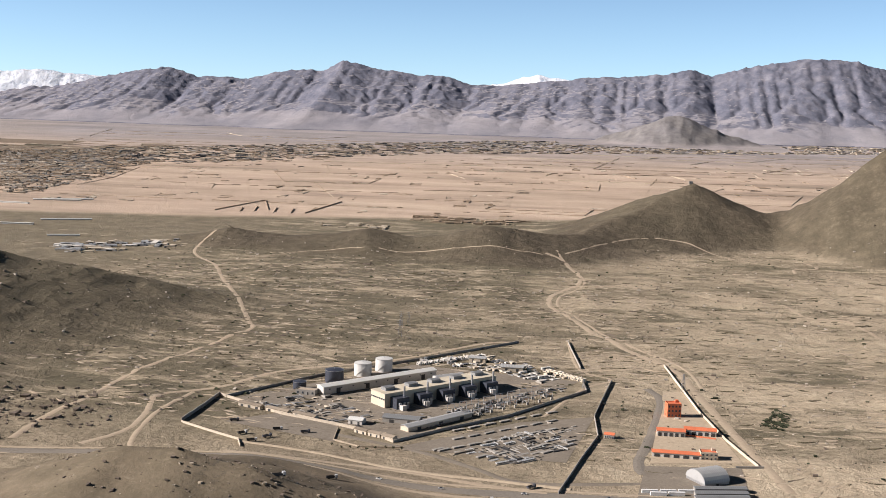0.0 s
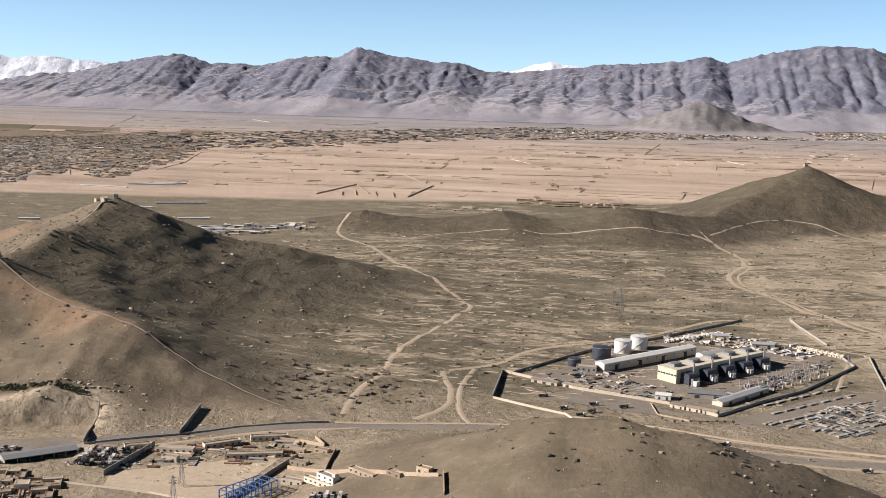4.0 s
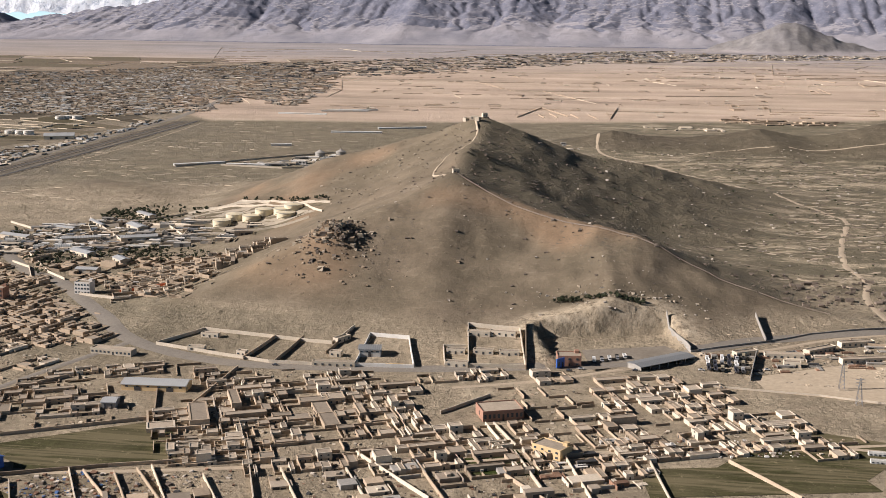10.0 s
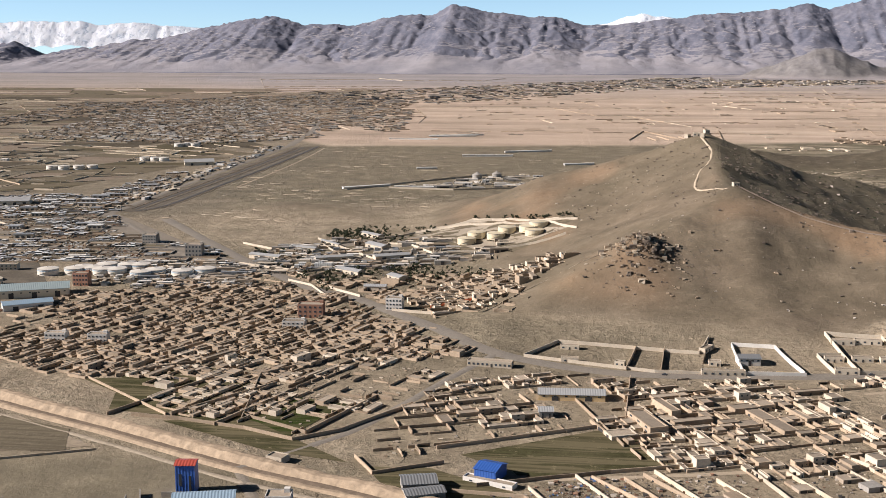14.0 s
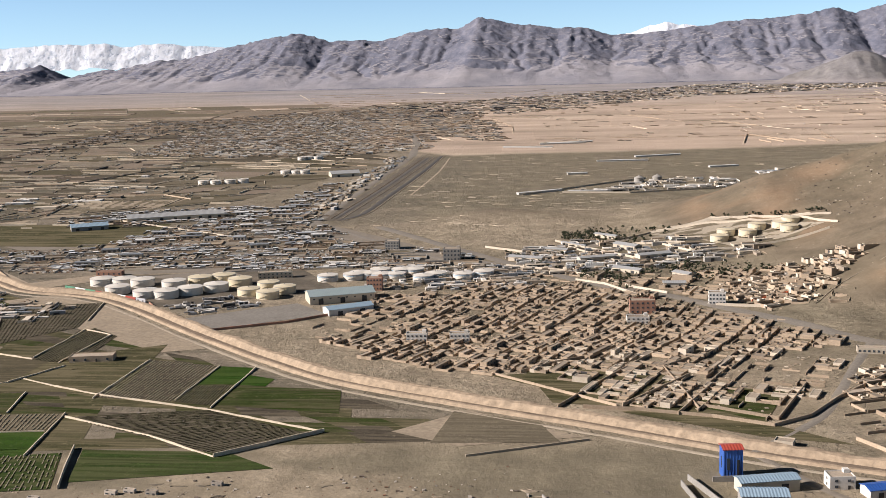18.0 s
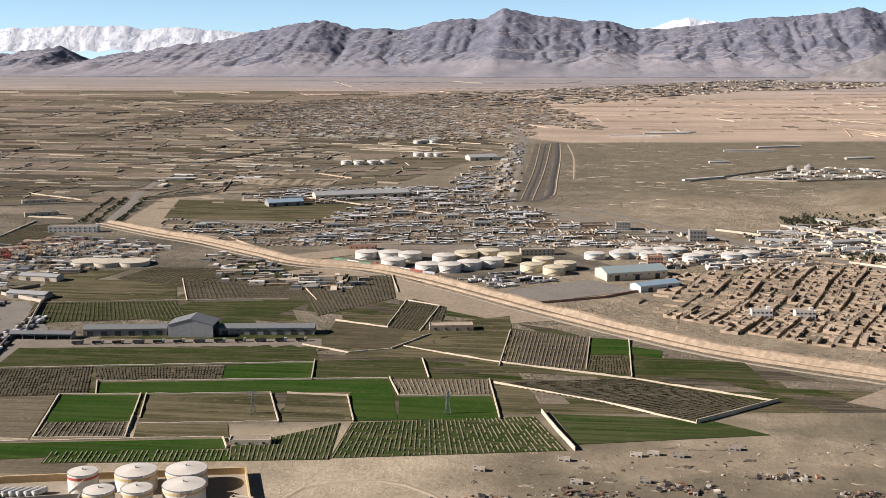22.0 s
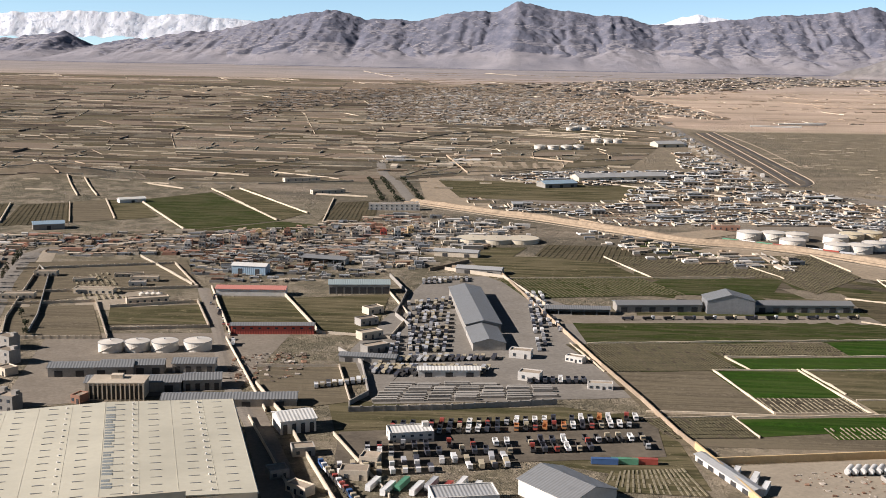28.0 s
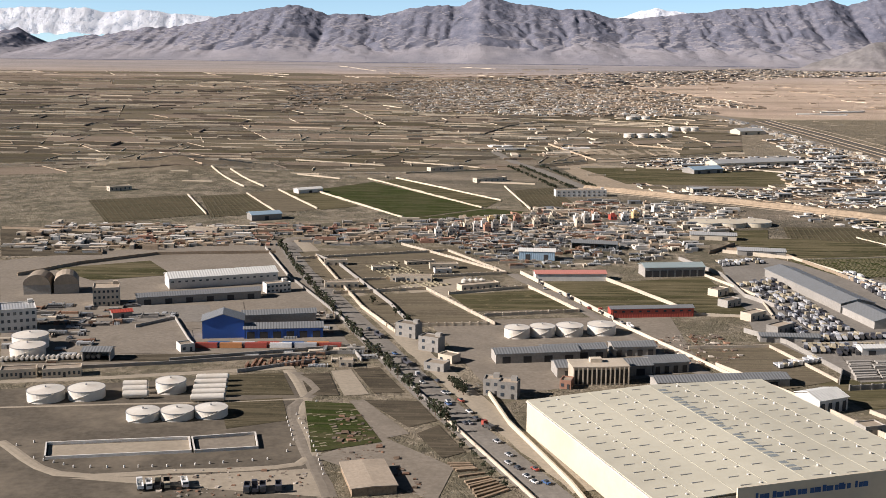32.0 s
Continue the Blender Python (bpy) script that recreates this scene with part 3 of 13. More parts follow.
# ---- the mountain range and the snow range behind it ----
CREST = ((-5200, 120), (-3600, 90), (-3145, 71), (-3004, 86), (-2876, 104), (-2775, 46), (-2636, 75), (-2499, 86), (-2385, 109), (-2271, 113), (-2091, 153), (-1957, 179),
         (-1790, 204), (-1676, 166), (-1572, 168), (-1469, 162), (-1309, 203), (-1163, 203), (-1094, 243), (-996, 222), (-852, 200), (-698, 197), (-600, 164), (-513, 162),
         (-237, 188), (-153, 203), (13, 207), (157, 225), (221, 244), (300, 219), (370, 241), (519, 271), (657, 289), (795, 286), (911, 255), (1500, 300), (2600, 240))


def mountain_z(x, y):
    """The range, worn by water: each row of the slope drains to the row below and cuts its gullies."""
    cx, cz = np.array(CREST, float).T
    xs, ys = x[0], y[:, 0]
    n = int(np.searchsorted(ys, 4480 - 0.1)) + 1
    top = np.interp(xs, cx, cz) + 16 * (fbm(xs / 44, xs * 0 + 2.7, 4, 105, True) - 0.66)
    foot = 3800 + 260 * (fbm(xs / 420, xs * 0 + 3.3, 3, 111) - 0.5) - 0.02 * (xs + 500)
    s = np.clip((y - foot) / (4480 - foot), 0, 1)[:n]
    X, Y = x[:n], y[:n]
    wx, wy = X + 120 * (fbm(X / 210, Y / 210, 2, 7) - 0.5), Y + 120 * (fbm(X / 210, Y / 210, 2, 9) - 0.5)
    z = top * (0.10 * s + 0.90 * s**1.5) + 115 * s * (1 - s) * (fbm(wx / 330, wy / 260, 4, 121, True) - 0.58) + 34 * s * (1 - s) * (fbm(X / 44, Y / 44, 3, 131) - 0.5)
    m = X.shape[1]
    i = np.arange(m)
    for it in range(36):
        nb = np.stack([np.roll(z, k, 1) + 0.15 * abs(k) for k in (1, 0, -1)])
        nb[0, :, 0] = nb[2, :, -1] = 1e6
        to = np.clip(i + np.argmin(nb, 0) - 1, 0, m - 1)  # column of the lowest neighbour in a row
        acc = np.ones_like(z)
        for j in range(n - 1, 0, -1):
            np.add.at(acc[j - 1], to[j - 1], acc[j])
        f = 0.015 * np.sqrt(acc)
        for j in range(1, n - 1):
            z[j] = (z[j] + f[j] * np.minimum(z[j], z[j - 1][to[j - 1]])) / (1 + f[j])
        z[1:-1, 1:-1] += 0.06 * (z[:-2, 1:-1] + z[2:, 1:-1] + z[1:-1, :-2] + z[1:-1, 2:] - 4 * z[1:-1, 1:-1])
    # crags on the steep rock, smooth fans of debris below
    z[:n - 1] += (s * (11 * (fbm(X / 36, Y / 40, 3, 151, True) - 0.6) + 6 * (fbm(X / 14, Y / 17, 2, 153, True) - 0.6)))[:n - 1]
    fan = top * 0.56 * s * (0.75 + 0.5 * fbm(X / 160, Y / 300, 2, 157))
    z = fan + np.log1p(np.exp(np.clip((z - fan) / 5, -30, 30))) * 5
    back = np.clip((4960 - y[n:]) / 480, 0, 1) * top
    z = np.where(s <= 0, -3.0, z - 2.0 * (1 - s))
    return np.vstack([z, back])


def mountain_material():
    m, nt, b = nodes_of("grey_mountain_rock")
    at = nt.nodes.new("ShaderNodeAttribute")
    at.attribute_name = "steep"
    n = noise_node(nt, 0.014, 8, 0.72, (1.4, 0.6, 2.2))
    # distance haze is put into the blue-grey of the rock and scree
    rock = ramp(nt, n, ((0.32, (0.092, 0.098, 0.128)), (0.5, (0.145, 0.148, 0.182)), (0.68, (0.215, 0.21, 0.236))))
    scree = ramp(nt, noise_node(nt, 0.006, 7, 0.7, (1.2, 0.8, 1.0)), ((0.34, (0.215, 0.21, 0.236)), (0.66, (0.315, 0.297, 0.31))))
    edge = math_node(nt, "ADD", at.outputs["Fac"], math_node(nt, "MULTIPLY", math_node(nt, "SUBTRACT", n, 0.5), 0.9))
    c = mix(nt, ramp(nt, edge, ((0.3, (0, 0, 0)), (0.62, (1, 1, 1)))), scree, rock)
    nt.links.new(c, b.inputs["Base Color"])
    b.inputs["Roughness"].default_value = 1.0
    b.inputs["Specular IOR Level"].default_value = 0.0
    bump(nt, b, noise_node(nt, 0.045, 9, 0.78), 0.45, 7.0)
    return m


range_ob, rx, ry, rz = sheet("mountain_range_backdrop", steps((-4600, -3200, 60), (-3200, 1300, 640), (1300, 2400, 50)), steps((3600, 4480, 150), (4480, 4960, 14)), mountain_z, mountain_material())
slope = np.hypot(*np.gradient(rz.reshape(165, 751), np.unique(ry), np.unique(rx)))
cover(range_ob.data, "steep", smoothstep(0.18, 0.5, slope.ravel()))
tagged(range_ob, "bare mountain range, haze painted grey-blue, with gullied flanks along the horizon", "mountains", kind="structure")
SNOW = ((-5000, 170), (-3600, 160), (-3268, 152), (-3120, 178), (-2973, 176), (-2900, 186), (-2755, 182), (-2662, 190), (-2587, 170), (-2450, 181), (-2330, 168), (-2228, 160), (-2050, 150),
        (-1800, 140), (-900, 150), (-640, 160), (-499, 176), (-420, 202), (-364, 210), (-300, 200), (-251, 196), (-150, 170), (200, 160), (1500, 150))


def snow_z(x, y):
    sx, sz = np.array(SNOW, float).T
    s = np.clip((y - 4790) / 60, 0, 1)
    return np.interp(x, sx, sz) * (0.45 + 0.55 * s) + 26 * (fbm(x / 45, y / 40, 5, 141, True) - 0.66) * (1 - 0.5 * s)


def snow_material():
    m, nt, b = nodes_of("snowfields")
    n = noise_node(nt, 0.03, 7, 0.7, (1.5, 0.6, 1.8))
    c = ramp(nt, n, ((0.36, (0.42, 0.47, 0.55)), (0.46, (0.80, 0.82, 0.86)), (0.7, (0.88, 0.89, 0.90))))
    nt.links.new(c, b.inputs["Base Color"])
    b.inputs["Roughness"].default_value = 0.9
    bump(nt, b, n, 0.5, 12.0)
    return m


snow_ob, *_ = sheet("snow_range_backdrop", steps((-4600, -3400, 40), (-3400, 400, 400), (400, 1500, 30)), steps((4790, 4850, 16)), snow_z, snow_material())
for v in snow_ob.data.vertices:  # its western half lies nearer
    v.co.y += min(0.0, (v.co.x + 1500) * 0.19)
tagged(snow_ob, "distant snow-covered mountain crest", "mountains", kind="structure")


# ---- building kit ----
class Geo:
    """Gathers vertices and faces of one mesh."""

    def __init__(self):
        self.v, self.f, self.m = [], [], []

    def add(self, verts, faces, mi=0):
        n = len(self.v)
        self.v += verts
        self.f += [tuple(i + n for i in f) for f in faces]
        self.m += [mi] * len(faces)
        return self

    def box(self, x0, x1, y0, y1, z0, z1, mi=0):
        return self.add([(x0, y0, z0), (x1, y0, z0), (x1, y1, z0), (x0, y1, z0), (x0, y0, z1), (x1, y0, z1), (x1, y1, z1), (x0, y1, z1)],
                        [(0, 3, 2, 1), (4, 5, 6, 7), (0, 1, 5, 4), (1, 2, 6, 5), (2, 3, 7, 6), (3, 0, 4, 7)], mi)

    def obox(self, cx, cy, z0, lx, ly, h, ang, mi=0):
        c, s = math.cos(ang), math.sin(ang)
        p = [(cx + a * c - b * s, cy + a * s + b * c) for a, b in ((-lx / 2, -ly / 2), (lx / 2, -ly / 2), (lx / 2, ly / 2), (-lx / 2, ly / 2))]
        return self.add([(x, y, z0) for x, y in p] + [(x, y, z0 + h) for x, y in p],
                        [(0, 3, 2, 1), (4, 5, 6, 7), (0, 1, 5, 4), (1, 2, 6, 5), (2, 3, 7, 6), (3, 0, 4, 7)], mi)

    def shell(self, x0, x1, y0, y1, z0, z1, t, floor=None, mi=0):
        """Four walls of thickness t in one piece; with floor, filled up to that height."""
        o = [(x0, y0), (x1, y0), (x1, y1), (x0, y1)]
        i = [(x0 + t, y0 + t), (x1 - t, y0 + t), (x1 - t, y1 - t), (x0 + t, y1 - t)]
        zi = z0 if floor is None else floor
        v = [(*p, z0) for p in o] + [(*p, z1) for p in o] + [(*p, z1) for p in i] + [(*p, zi) for p in i]
        f = []
        for k in range(4):
            n = (k + 1) % 4
            f += [(k, n, 4 + n, 4 + k), (4 + k, 4 + n, 8 + n, 8 + k), (8 + k, 8 + n, 12 + n, 12 + k)]
        if floor is not None:
            f += [(12, 13, 14, 15), (3, 2, 1, 0)]
        return self.add(v, f, mi)

    def cyl(self, cx, cy, z0, z1, r0, r1=None, n=24, mi=0):
        r1 = r0 if r1 is None else r1
        a = [2 * math.pi * i / n for i in range(n)]
        v = [(cx + r0 * math.cos(t), cy + r0 * math.sin(t), z0) for t in a] + [(cx + r1 * math.cos(t), cy + r1 * math.sin(t), z1) for t in a]
        f = [(i, (i + 1) % n, n + (i + 1) % n, n + i) for i in range(n)] + [tuple(range(n - 1, -1, -1)), tuple(range(n, 2 * n))]
        return self.add(v, f, mi)

    def ring(self, cx, cy, z0, z1, r, w, n=32, mi=0):
        a = [2 * math.pi * i / n for i in range(n)]
        v = [(cx + q * math.cos(t), cy + q * math.sin(t), z) for q, z in ((r, z0), (r + w, z0), (r + w, z1), (r, z1)) for t in a]
        f = [(k * n + i, k * n + (i + 1) % n, ((k + 1) % 4) * n + (i + 1) % n, ((k + 1) % 4) * n + i) for k in range(4) for i in range(n)]
        return self.add(v, f, mi)

    def lying(self, x0, x1, cy, cz, r, n=14, mi=0):
        """A cylinder that lies along x."""
        a = [2 * math.pi * i / n for i in range(n)]
        v = [(x, cy + r * math.cos(t), cz + r * math.sin(t)) for x in (x0, x1) for t in a]
        f = [(i, (i + 1) % n, n + (i + 1) % n, n + i) for i in range(n)] + [tuple(range(n - 1, -1, -1)), tuple(range(n, 2 * n))]
        return self.add(v, f, mi)

    def gable(self, x0, x1, y0, y1, z, rise, t=0.15, mi=0):
        """A pitched roof of thickness t with its ridge along x."""
        ym = (y0 + y1) / 2
        prof = [(y0, z), (ym, z + rise), (y1, z), (y1, z + t), (ym, z + rise + t), (y0, z + t)]
        v = [(x, y, h) for x in (x0, x1) for y, h in prof]
        f = [(i, (i + 1) % 6, 6 + (i + 1) % 6, 6 + i) for i in range(6)] + [(5, 4, 1, 0), (4, 3, 2, 1), (6, 7, 10, 11), (7, 8, 9, 10)]
        return self.add(v, f, mi)

    def gable_wall(self, x, y0, y1, z, rise, t=0.2, mi=0):
        ym = (y0 + y1) / 2
        v = [(x + d, y, h) for d in (-t / 2, t / 2) for y, h in ((y0, z), (y1, z), (ym, z + rise))]
        return self.add(v, [(0, 1, 2), (5, 4, 3), (0, 3, 4, 1), (1, 4, 5, 2), (2, 5, 3, 0)], mi)

    def vault(self, x0, x1, y0, y1, z, rise, t=0.15, n=10, mi=0):
        ym, hw = (y0 + y1) / 2, (y1 - y0) / 2
        a = [math.pi * i / n for i in range(n + 1)]
        o = [(ym - hw * math.cos(q), z + rise * math.sin(q)) for q in a]
        i_ = [(ym - (hw - t) * math.cos(q), z + (rise - t) * math.sin(q)) for q in reversed(a)]
        prof = o + i_
        k = len(prof)
        v = [(x, y, h) for x in (x0, x1) for y, h in prof]
        f = [(i, (i + 1) % k, k + (i + 1) % k, k + i) for i in range(k)]
        f += [(i, i + 1, k - 2 - i, k - 1 - i) for i in range(n)] + [(k + k - 1 - i, k + k - 2 - i, k + i + 1, k + i) for i in range(n)]
        f += [tuple(range(n, -1, -1)), tuple(range(k, k + n + 1))]
        return self.add(v, f, mi)

    def bar(self, p, q, w, mi=0):
        p, q = Vector(p), Vector(q)
        d = (q - p).normalized()
        a = d.cross(Vector((0, 0, 1)) if abs(d.z) < 0.9 else Vector((1, 0, 0))).normalized() * w / 2
        b = d.cross(a).normalized() * w / 2
        v = [tuple(o + s * a + u * b) for o in (p, q) for s, u in ((-1, -1), (1, -1), (1, 1), (-1, 1))]
        return self.add(v, [(0, 3, 2, 1), (4, 5, 6, 7), (0, 1, 5, 4), (1, 2, 6, 5), (2, 3, 7, 6), (3, 0, 4, 7)], mi)

    def lump(self, cx, cy, cz, rx, ry, rz, rng, mi=0):
        """A broken stone: a cube's corners pushed about."""
        v = [(cx + sx * rx * rng.uniform(0.5, 1.1), cy + sy * ry * rng.uniform(0.5, 1.1), cz + sz * rz * rng.uniform(0.4, 1.1)) for sz in (-1, 1) for sx, sy in ((-1, -1), (1, -1), (1, 1), (-1, 1))]
        return self.add(v, [(0, 3, 2, 1), (4, 5, 6, 7), (0, 1, 5, 4), (1, 2, 6, 5), (2, 3, 7, 6), (3, 0, 4, 7)], mi)

    def merge(self, other, x, y, z, ang, remap=0, size=(1, 1, 1)):
        c, s = math.cos(ang), math.sin(ang)
        i, j, k = size
        self.add([(x + a * i * c - b * j * s, y + a * i * s + b * j * c, z + h * k) for a, b, h in other.v], other.f)
        self.m[-len(other.f):] = [remap] * len(other.f)
        return self

    def mesh(self, name, *mats):
        me = bpy.data.meshes.new(name)
        me.from_pydata(self.v, [], self.f)
        for m in mats:
            me.materials.append(m)
        if len(mats) > 1:
            me.polygons.foreach_set("material_index", self.m)
        return me


def root(name, x, y, ang=0.0, label="", category="", group="", kind="", z=None):
    if label and len(label.split()) < 4:
        label += " on dusty ground"
    e = new(name)
    e.empty_display_size = 0.5
    e.location = (x, y, ground_z(x, y) if z is None else z)
    e.rotation_euler = (0, 0, radians(ang))
    return tagged(e, label, category, group, kind)


def part(name, geo, mat, parent, label="", at=None):
    """Links a Geo or a ready mesh as one part under a thing."""
    ob = new(name, geo.mesh(name, mat) if isinstance(geo, Geo) else geo)
    ob.parent = parent
    if at:
        ob.location = at[:3]
        if len(at) > 3:
            ob.rotation_euler = (0, 0, at[3])
    if label:
        ob["label"] = label
    return ob


_shared = {}


def shared(key, make, *mats):
    if key not in _shared:
        _shared[key] = make().mesh(key if isinstance(key, str) else key[0], *mats)
    return _shared[key]


def window_mesh(w, h):
    return shared(("window", round(w, 2), round(h, 2)), lambda: Geo().box(-w / 2, w / 2, -0.06, 0.06, 0, h), GLASS)


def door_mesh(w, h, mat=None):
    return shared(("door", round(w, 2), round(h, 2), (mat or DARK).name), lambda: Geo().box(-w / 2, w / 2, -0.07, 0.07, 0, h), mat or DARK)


def curve_points(pts, step=6.0):
    """A smooth line through the points."""
    p = [Vector((*q[:2], 0)) for q in pts]
    p = [2 * p[0] - p[1]] + p + [2 * p[-1] - p[-2]]
    out = []
    for i in range(1, len(p) - 2):
        n = max(1, int((p[i + 1] - p[i]).length / step))
        for k in range(n):
            t = k / n
            a, b, c, d = p[i - 1], p[i], p[i + 1], p[i + 2]
            out.append(0.5 * ((2 * b) + (c - a) * t + (2 * a - 5 * b + 4 * c - d) * t * t + (3 * b - a - 3 * c + d) * t**3))
    return out + [p[-2]]


ROADS = []


def ribbon(name, pts, width, mat, label, category="road", lift=0.14, ragged=0.12, kind="structure", step=6.0):
    """A road laid over the ground along a smooth line."""
    line = curve_points(pts, step)
    ROADS.append(([(q.x, q.y) for q in line[::2]], width))
    rng, v, f = random.Random(len(ROADS)), [], []
    for i, q in enumerate(line):
        d = (line[min(i + 1, len(line) - 1)] - line[max(i - 1, 0)]).normalized()
        nrm = Vector((-d.y, d.x, 0))
        a, b = q + nrm * width / 2 * (1 + rng.uniform(-ragged, ragged)), q - nrm * width / 2 * (1 + rng.uniform(-ragged, ragged))
        v += [(p.x, p.y) for p in (a, (2 * a + b) / 3, (a + 2 * b) / 3, b)]
    xy = np.array(v)
    zz = heights(xy[:, 0], xy[:, 1]) + lift
    zz[0::4] -= lift * 0.9
    zz[3::4] -= lift * 0.9
    for i in range(len(line) - 1):
        f += [(4 * i + k, 4 * i + k + 1, 4 * i + k + 5, 4 * i + k + 4) for k in range(3)]
    g = Geo().add([(x, y, z) for (x, y), z in zip(v, zz)], f)
    return tagged(new(name, g.mesh(name, mat)), label, category, kind=kind)


def patch(name, pts, mat, label, category="field", lift=0.13, kind="structure", cell=8.0):
    """A four-cornered sheet of ground cover that follows the terrain."""
    a, b, c, d = [Vector((*p, 0)) for p in pts]
    nu, nv = max(1, int(max((b - a).length, (c - d).length) / cell)), max(1, int(max((d - a).length, (c - b).length) / cell))
    v = []
    for j in range(nv + 1):
        for i in range(nu + 1):
            s, t = i / nu, j / nv
            p = (a * (1 - s) + b * s) * (1 - t) + (d * (1 - s) + c * s) * t
            v.append((p.x, p.y))
    xy = np.array(v)
    z = heights(xy[:, 0], xy[:, 1]) + lift
    f = [(j * (nu + 1) + i, j * (nu + 1) + i + 1, (j + 1) * (nu + 1) + i + 1, (j + 1) * (nu + 1) + i) for j in range(nv) for i in range(nu)]
    g = Geo().add([(x, y, h) for (x, y), h in zip(v, z)], f)
    return tagged(new(name, g.mesh(name, mat)), label, category, kind=kind)


def rows(parent_label, pts, spacing, mat, height=0.32, width=0.45, gap=0.06, along=0, cut=2.6, seed=1):
    """Earth ridges of a vineyard, row by row over a four-cornered field, as one heap of stuff."""
    a, b, c, d = [Vector((*p, 0)) for p in pts]
    if along:
        a, b, c, d = b, c, d, a
    rng, g = random.Random(seed), Geo()
    n = max(2, int(((b - a).length + (c - d).length) / 2 / spacing))
    for i in range(n):
        s = (i + 0.5) / n
        p, q = a * (1 - s) + b * s, d * (1 - s) + c * s
        m = max(1, int((q - p).length / cut))
        dr = (q - p).normalized()
        ang = math.atan2(dr.y, dr.x)
        for k in range(m):
            if rng.random() < gap:
                continue
            o = p + (q - p) * ((k + 0.5) / m)
            g.obox(o.x, o.y, ground_z(o.x, o.y) - 0.1, (q - p).length / m * rng.uniform(0.75, 0.95), width * rng.uniform(0.8, 1.2), height * rng.uniform(0.7, 1.2) + 0.1, ang + rng.uniform(-0.02, 0.02))
    if g.f:
        return tagged(new("vineyard_rows", g.mesh("vineyard_rows", mat)), parent_label, "crop rows", kind="stuff")


def wall_run(pts, h, mat, label, name="boundary_wall", t=0.3, piers=0.0, coping=None, uneven=0.05):
    """A wall along a line of corners: one panel a stretch, its top following the ground."""
    rng = random.Random(int(abs(pts[0][0] * 7 + pts[0][1])))
    x0, y0 = pts[0]
    h *= 0.78
    e = root(name, x0, y0, 0, label, "wall", z=0.0)
    for (ax, ay), (bx, by) in zip(pts, pts[1:]):
        L = max(0.5, math.hypot(bx - ax, by - ay))
        n, dx, dy = max(1, int(L / 4)), (bx - ax) / L, (by - ay) / L
        q = np.linspace(0, 1, n + 1)
        zs = heights(ax + (bx - ax) * q, ay + (by - ay) * q)

        def strip(half, low, high, wave):
            v = []
            for k in range(n + 1):
                u = (k / n * (L + half) - half / 2) if n else 0
                px, py = ax + dx * u - x0, ay + dy * u - y0
                top = high * (1 + (rng.uniform(-uneven, uneven) if wave else 0))
                v += [(px - dy * half, py + dx * half, zs[k] + low), (px + dy * half, py - dx * half, zs[k] + low), (px + dy * half, py - dx * half, zs[k] + top), (px - dy * half, py + dx * half, zs[k] + top)]
            f = [(4 * k + a, 4 * k + (a + 1) % 4, 4 * k + 4 + (a + 1) % 4, 4 * k + 4 + a) for k in range(n) for a in range(4)]
            return Geo().add(v, f + [(3, 2, 1, 0), (4 * n, 4 * n + 1, 4 * n + 2, 4 * n + 3)])

        p = part("panel", strip(t / 2, -0.5, h, True), mat, e)
        if coping:
            part("coping", strip(t / 2 + 0.07, h * 1.0, h + 0.12, False), coping, p)
        if piers:
            g = Geo()
            for k in range(int(L / piers) + 1):
                u = min(L, k * piers)
                zz = ground_z(ax + dx * u, ay + dy * u)
                g.obox(ax + dx * u - x0, ay + dy * u - y0, zz - 0.3, t * 1.4, t * 1.5, h + 0.5, math.atan2(dy, dx))
            part("piers", g, mat, p)["kind"] = "stuff"
    return e


def tank(x, y, r, h, mat, label, band=None, group="", dome=0.12, stairs=True, roof=None):
    """A storage tank: shell, coned roof, rim, spiral stair and vent."""
    e = root("storage_tank", x, y, 0, label, "tank", group)
    part("shell", Geo().cyl(0, 0, -0.3, h, r, n=36), mat, e)
    part("roof", Geo().cyl(0, 0, h, h + r * dome, r * 1.01, r * 0.06, n=36), roof or mat, e)
    part("rim", Geo().ring(0, 0, h - 0.12, h + 0.05, r, 0.1, 36), STEEL if r > 3 else mat, e)
    part("vent", Geo().cyl(0, 0, h + r * dome - 0.05, h + r * dome + 0.35, 0.22, n=8), STEEL, e)
    if band:
        part("band", Geo().ring(0, 0, h * 0.72, h * 0.86, r + 0.004, 0.03, 36), band, e, "painted band")
    if stairs:
        g, n = Geo(), 16
        v = []
        for i in range(n + 1):
            a = -2.3 + 1.5 * i / n
            v += [(q * math.cos(a), q * math.sin(a), h * i / n + d) for q, d in ((r + 0.02, 0), (r + 0.25, 0), (r + 0.25, 0.1), (r + 0.02, 0.1))]
        g.add(v, [(4 * i + k, 4 * i + (k + 1) % 4, 4 * i + 4 + (k + 1) % 4, 4 * i + 4 + k) for i in range(n) for k in range(4)] + [(3, 2, 1, 0), (4 * n, 4 * n + 1, 4 * n + 2, 4 * n + 3)])
        part("stair", g, mat, e)
    return e


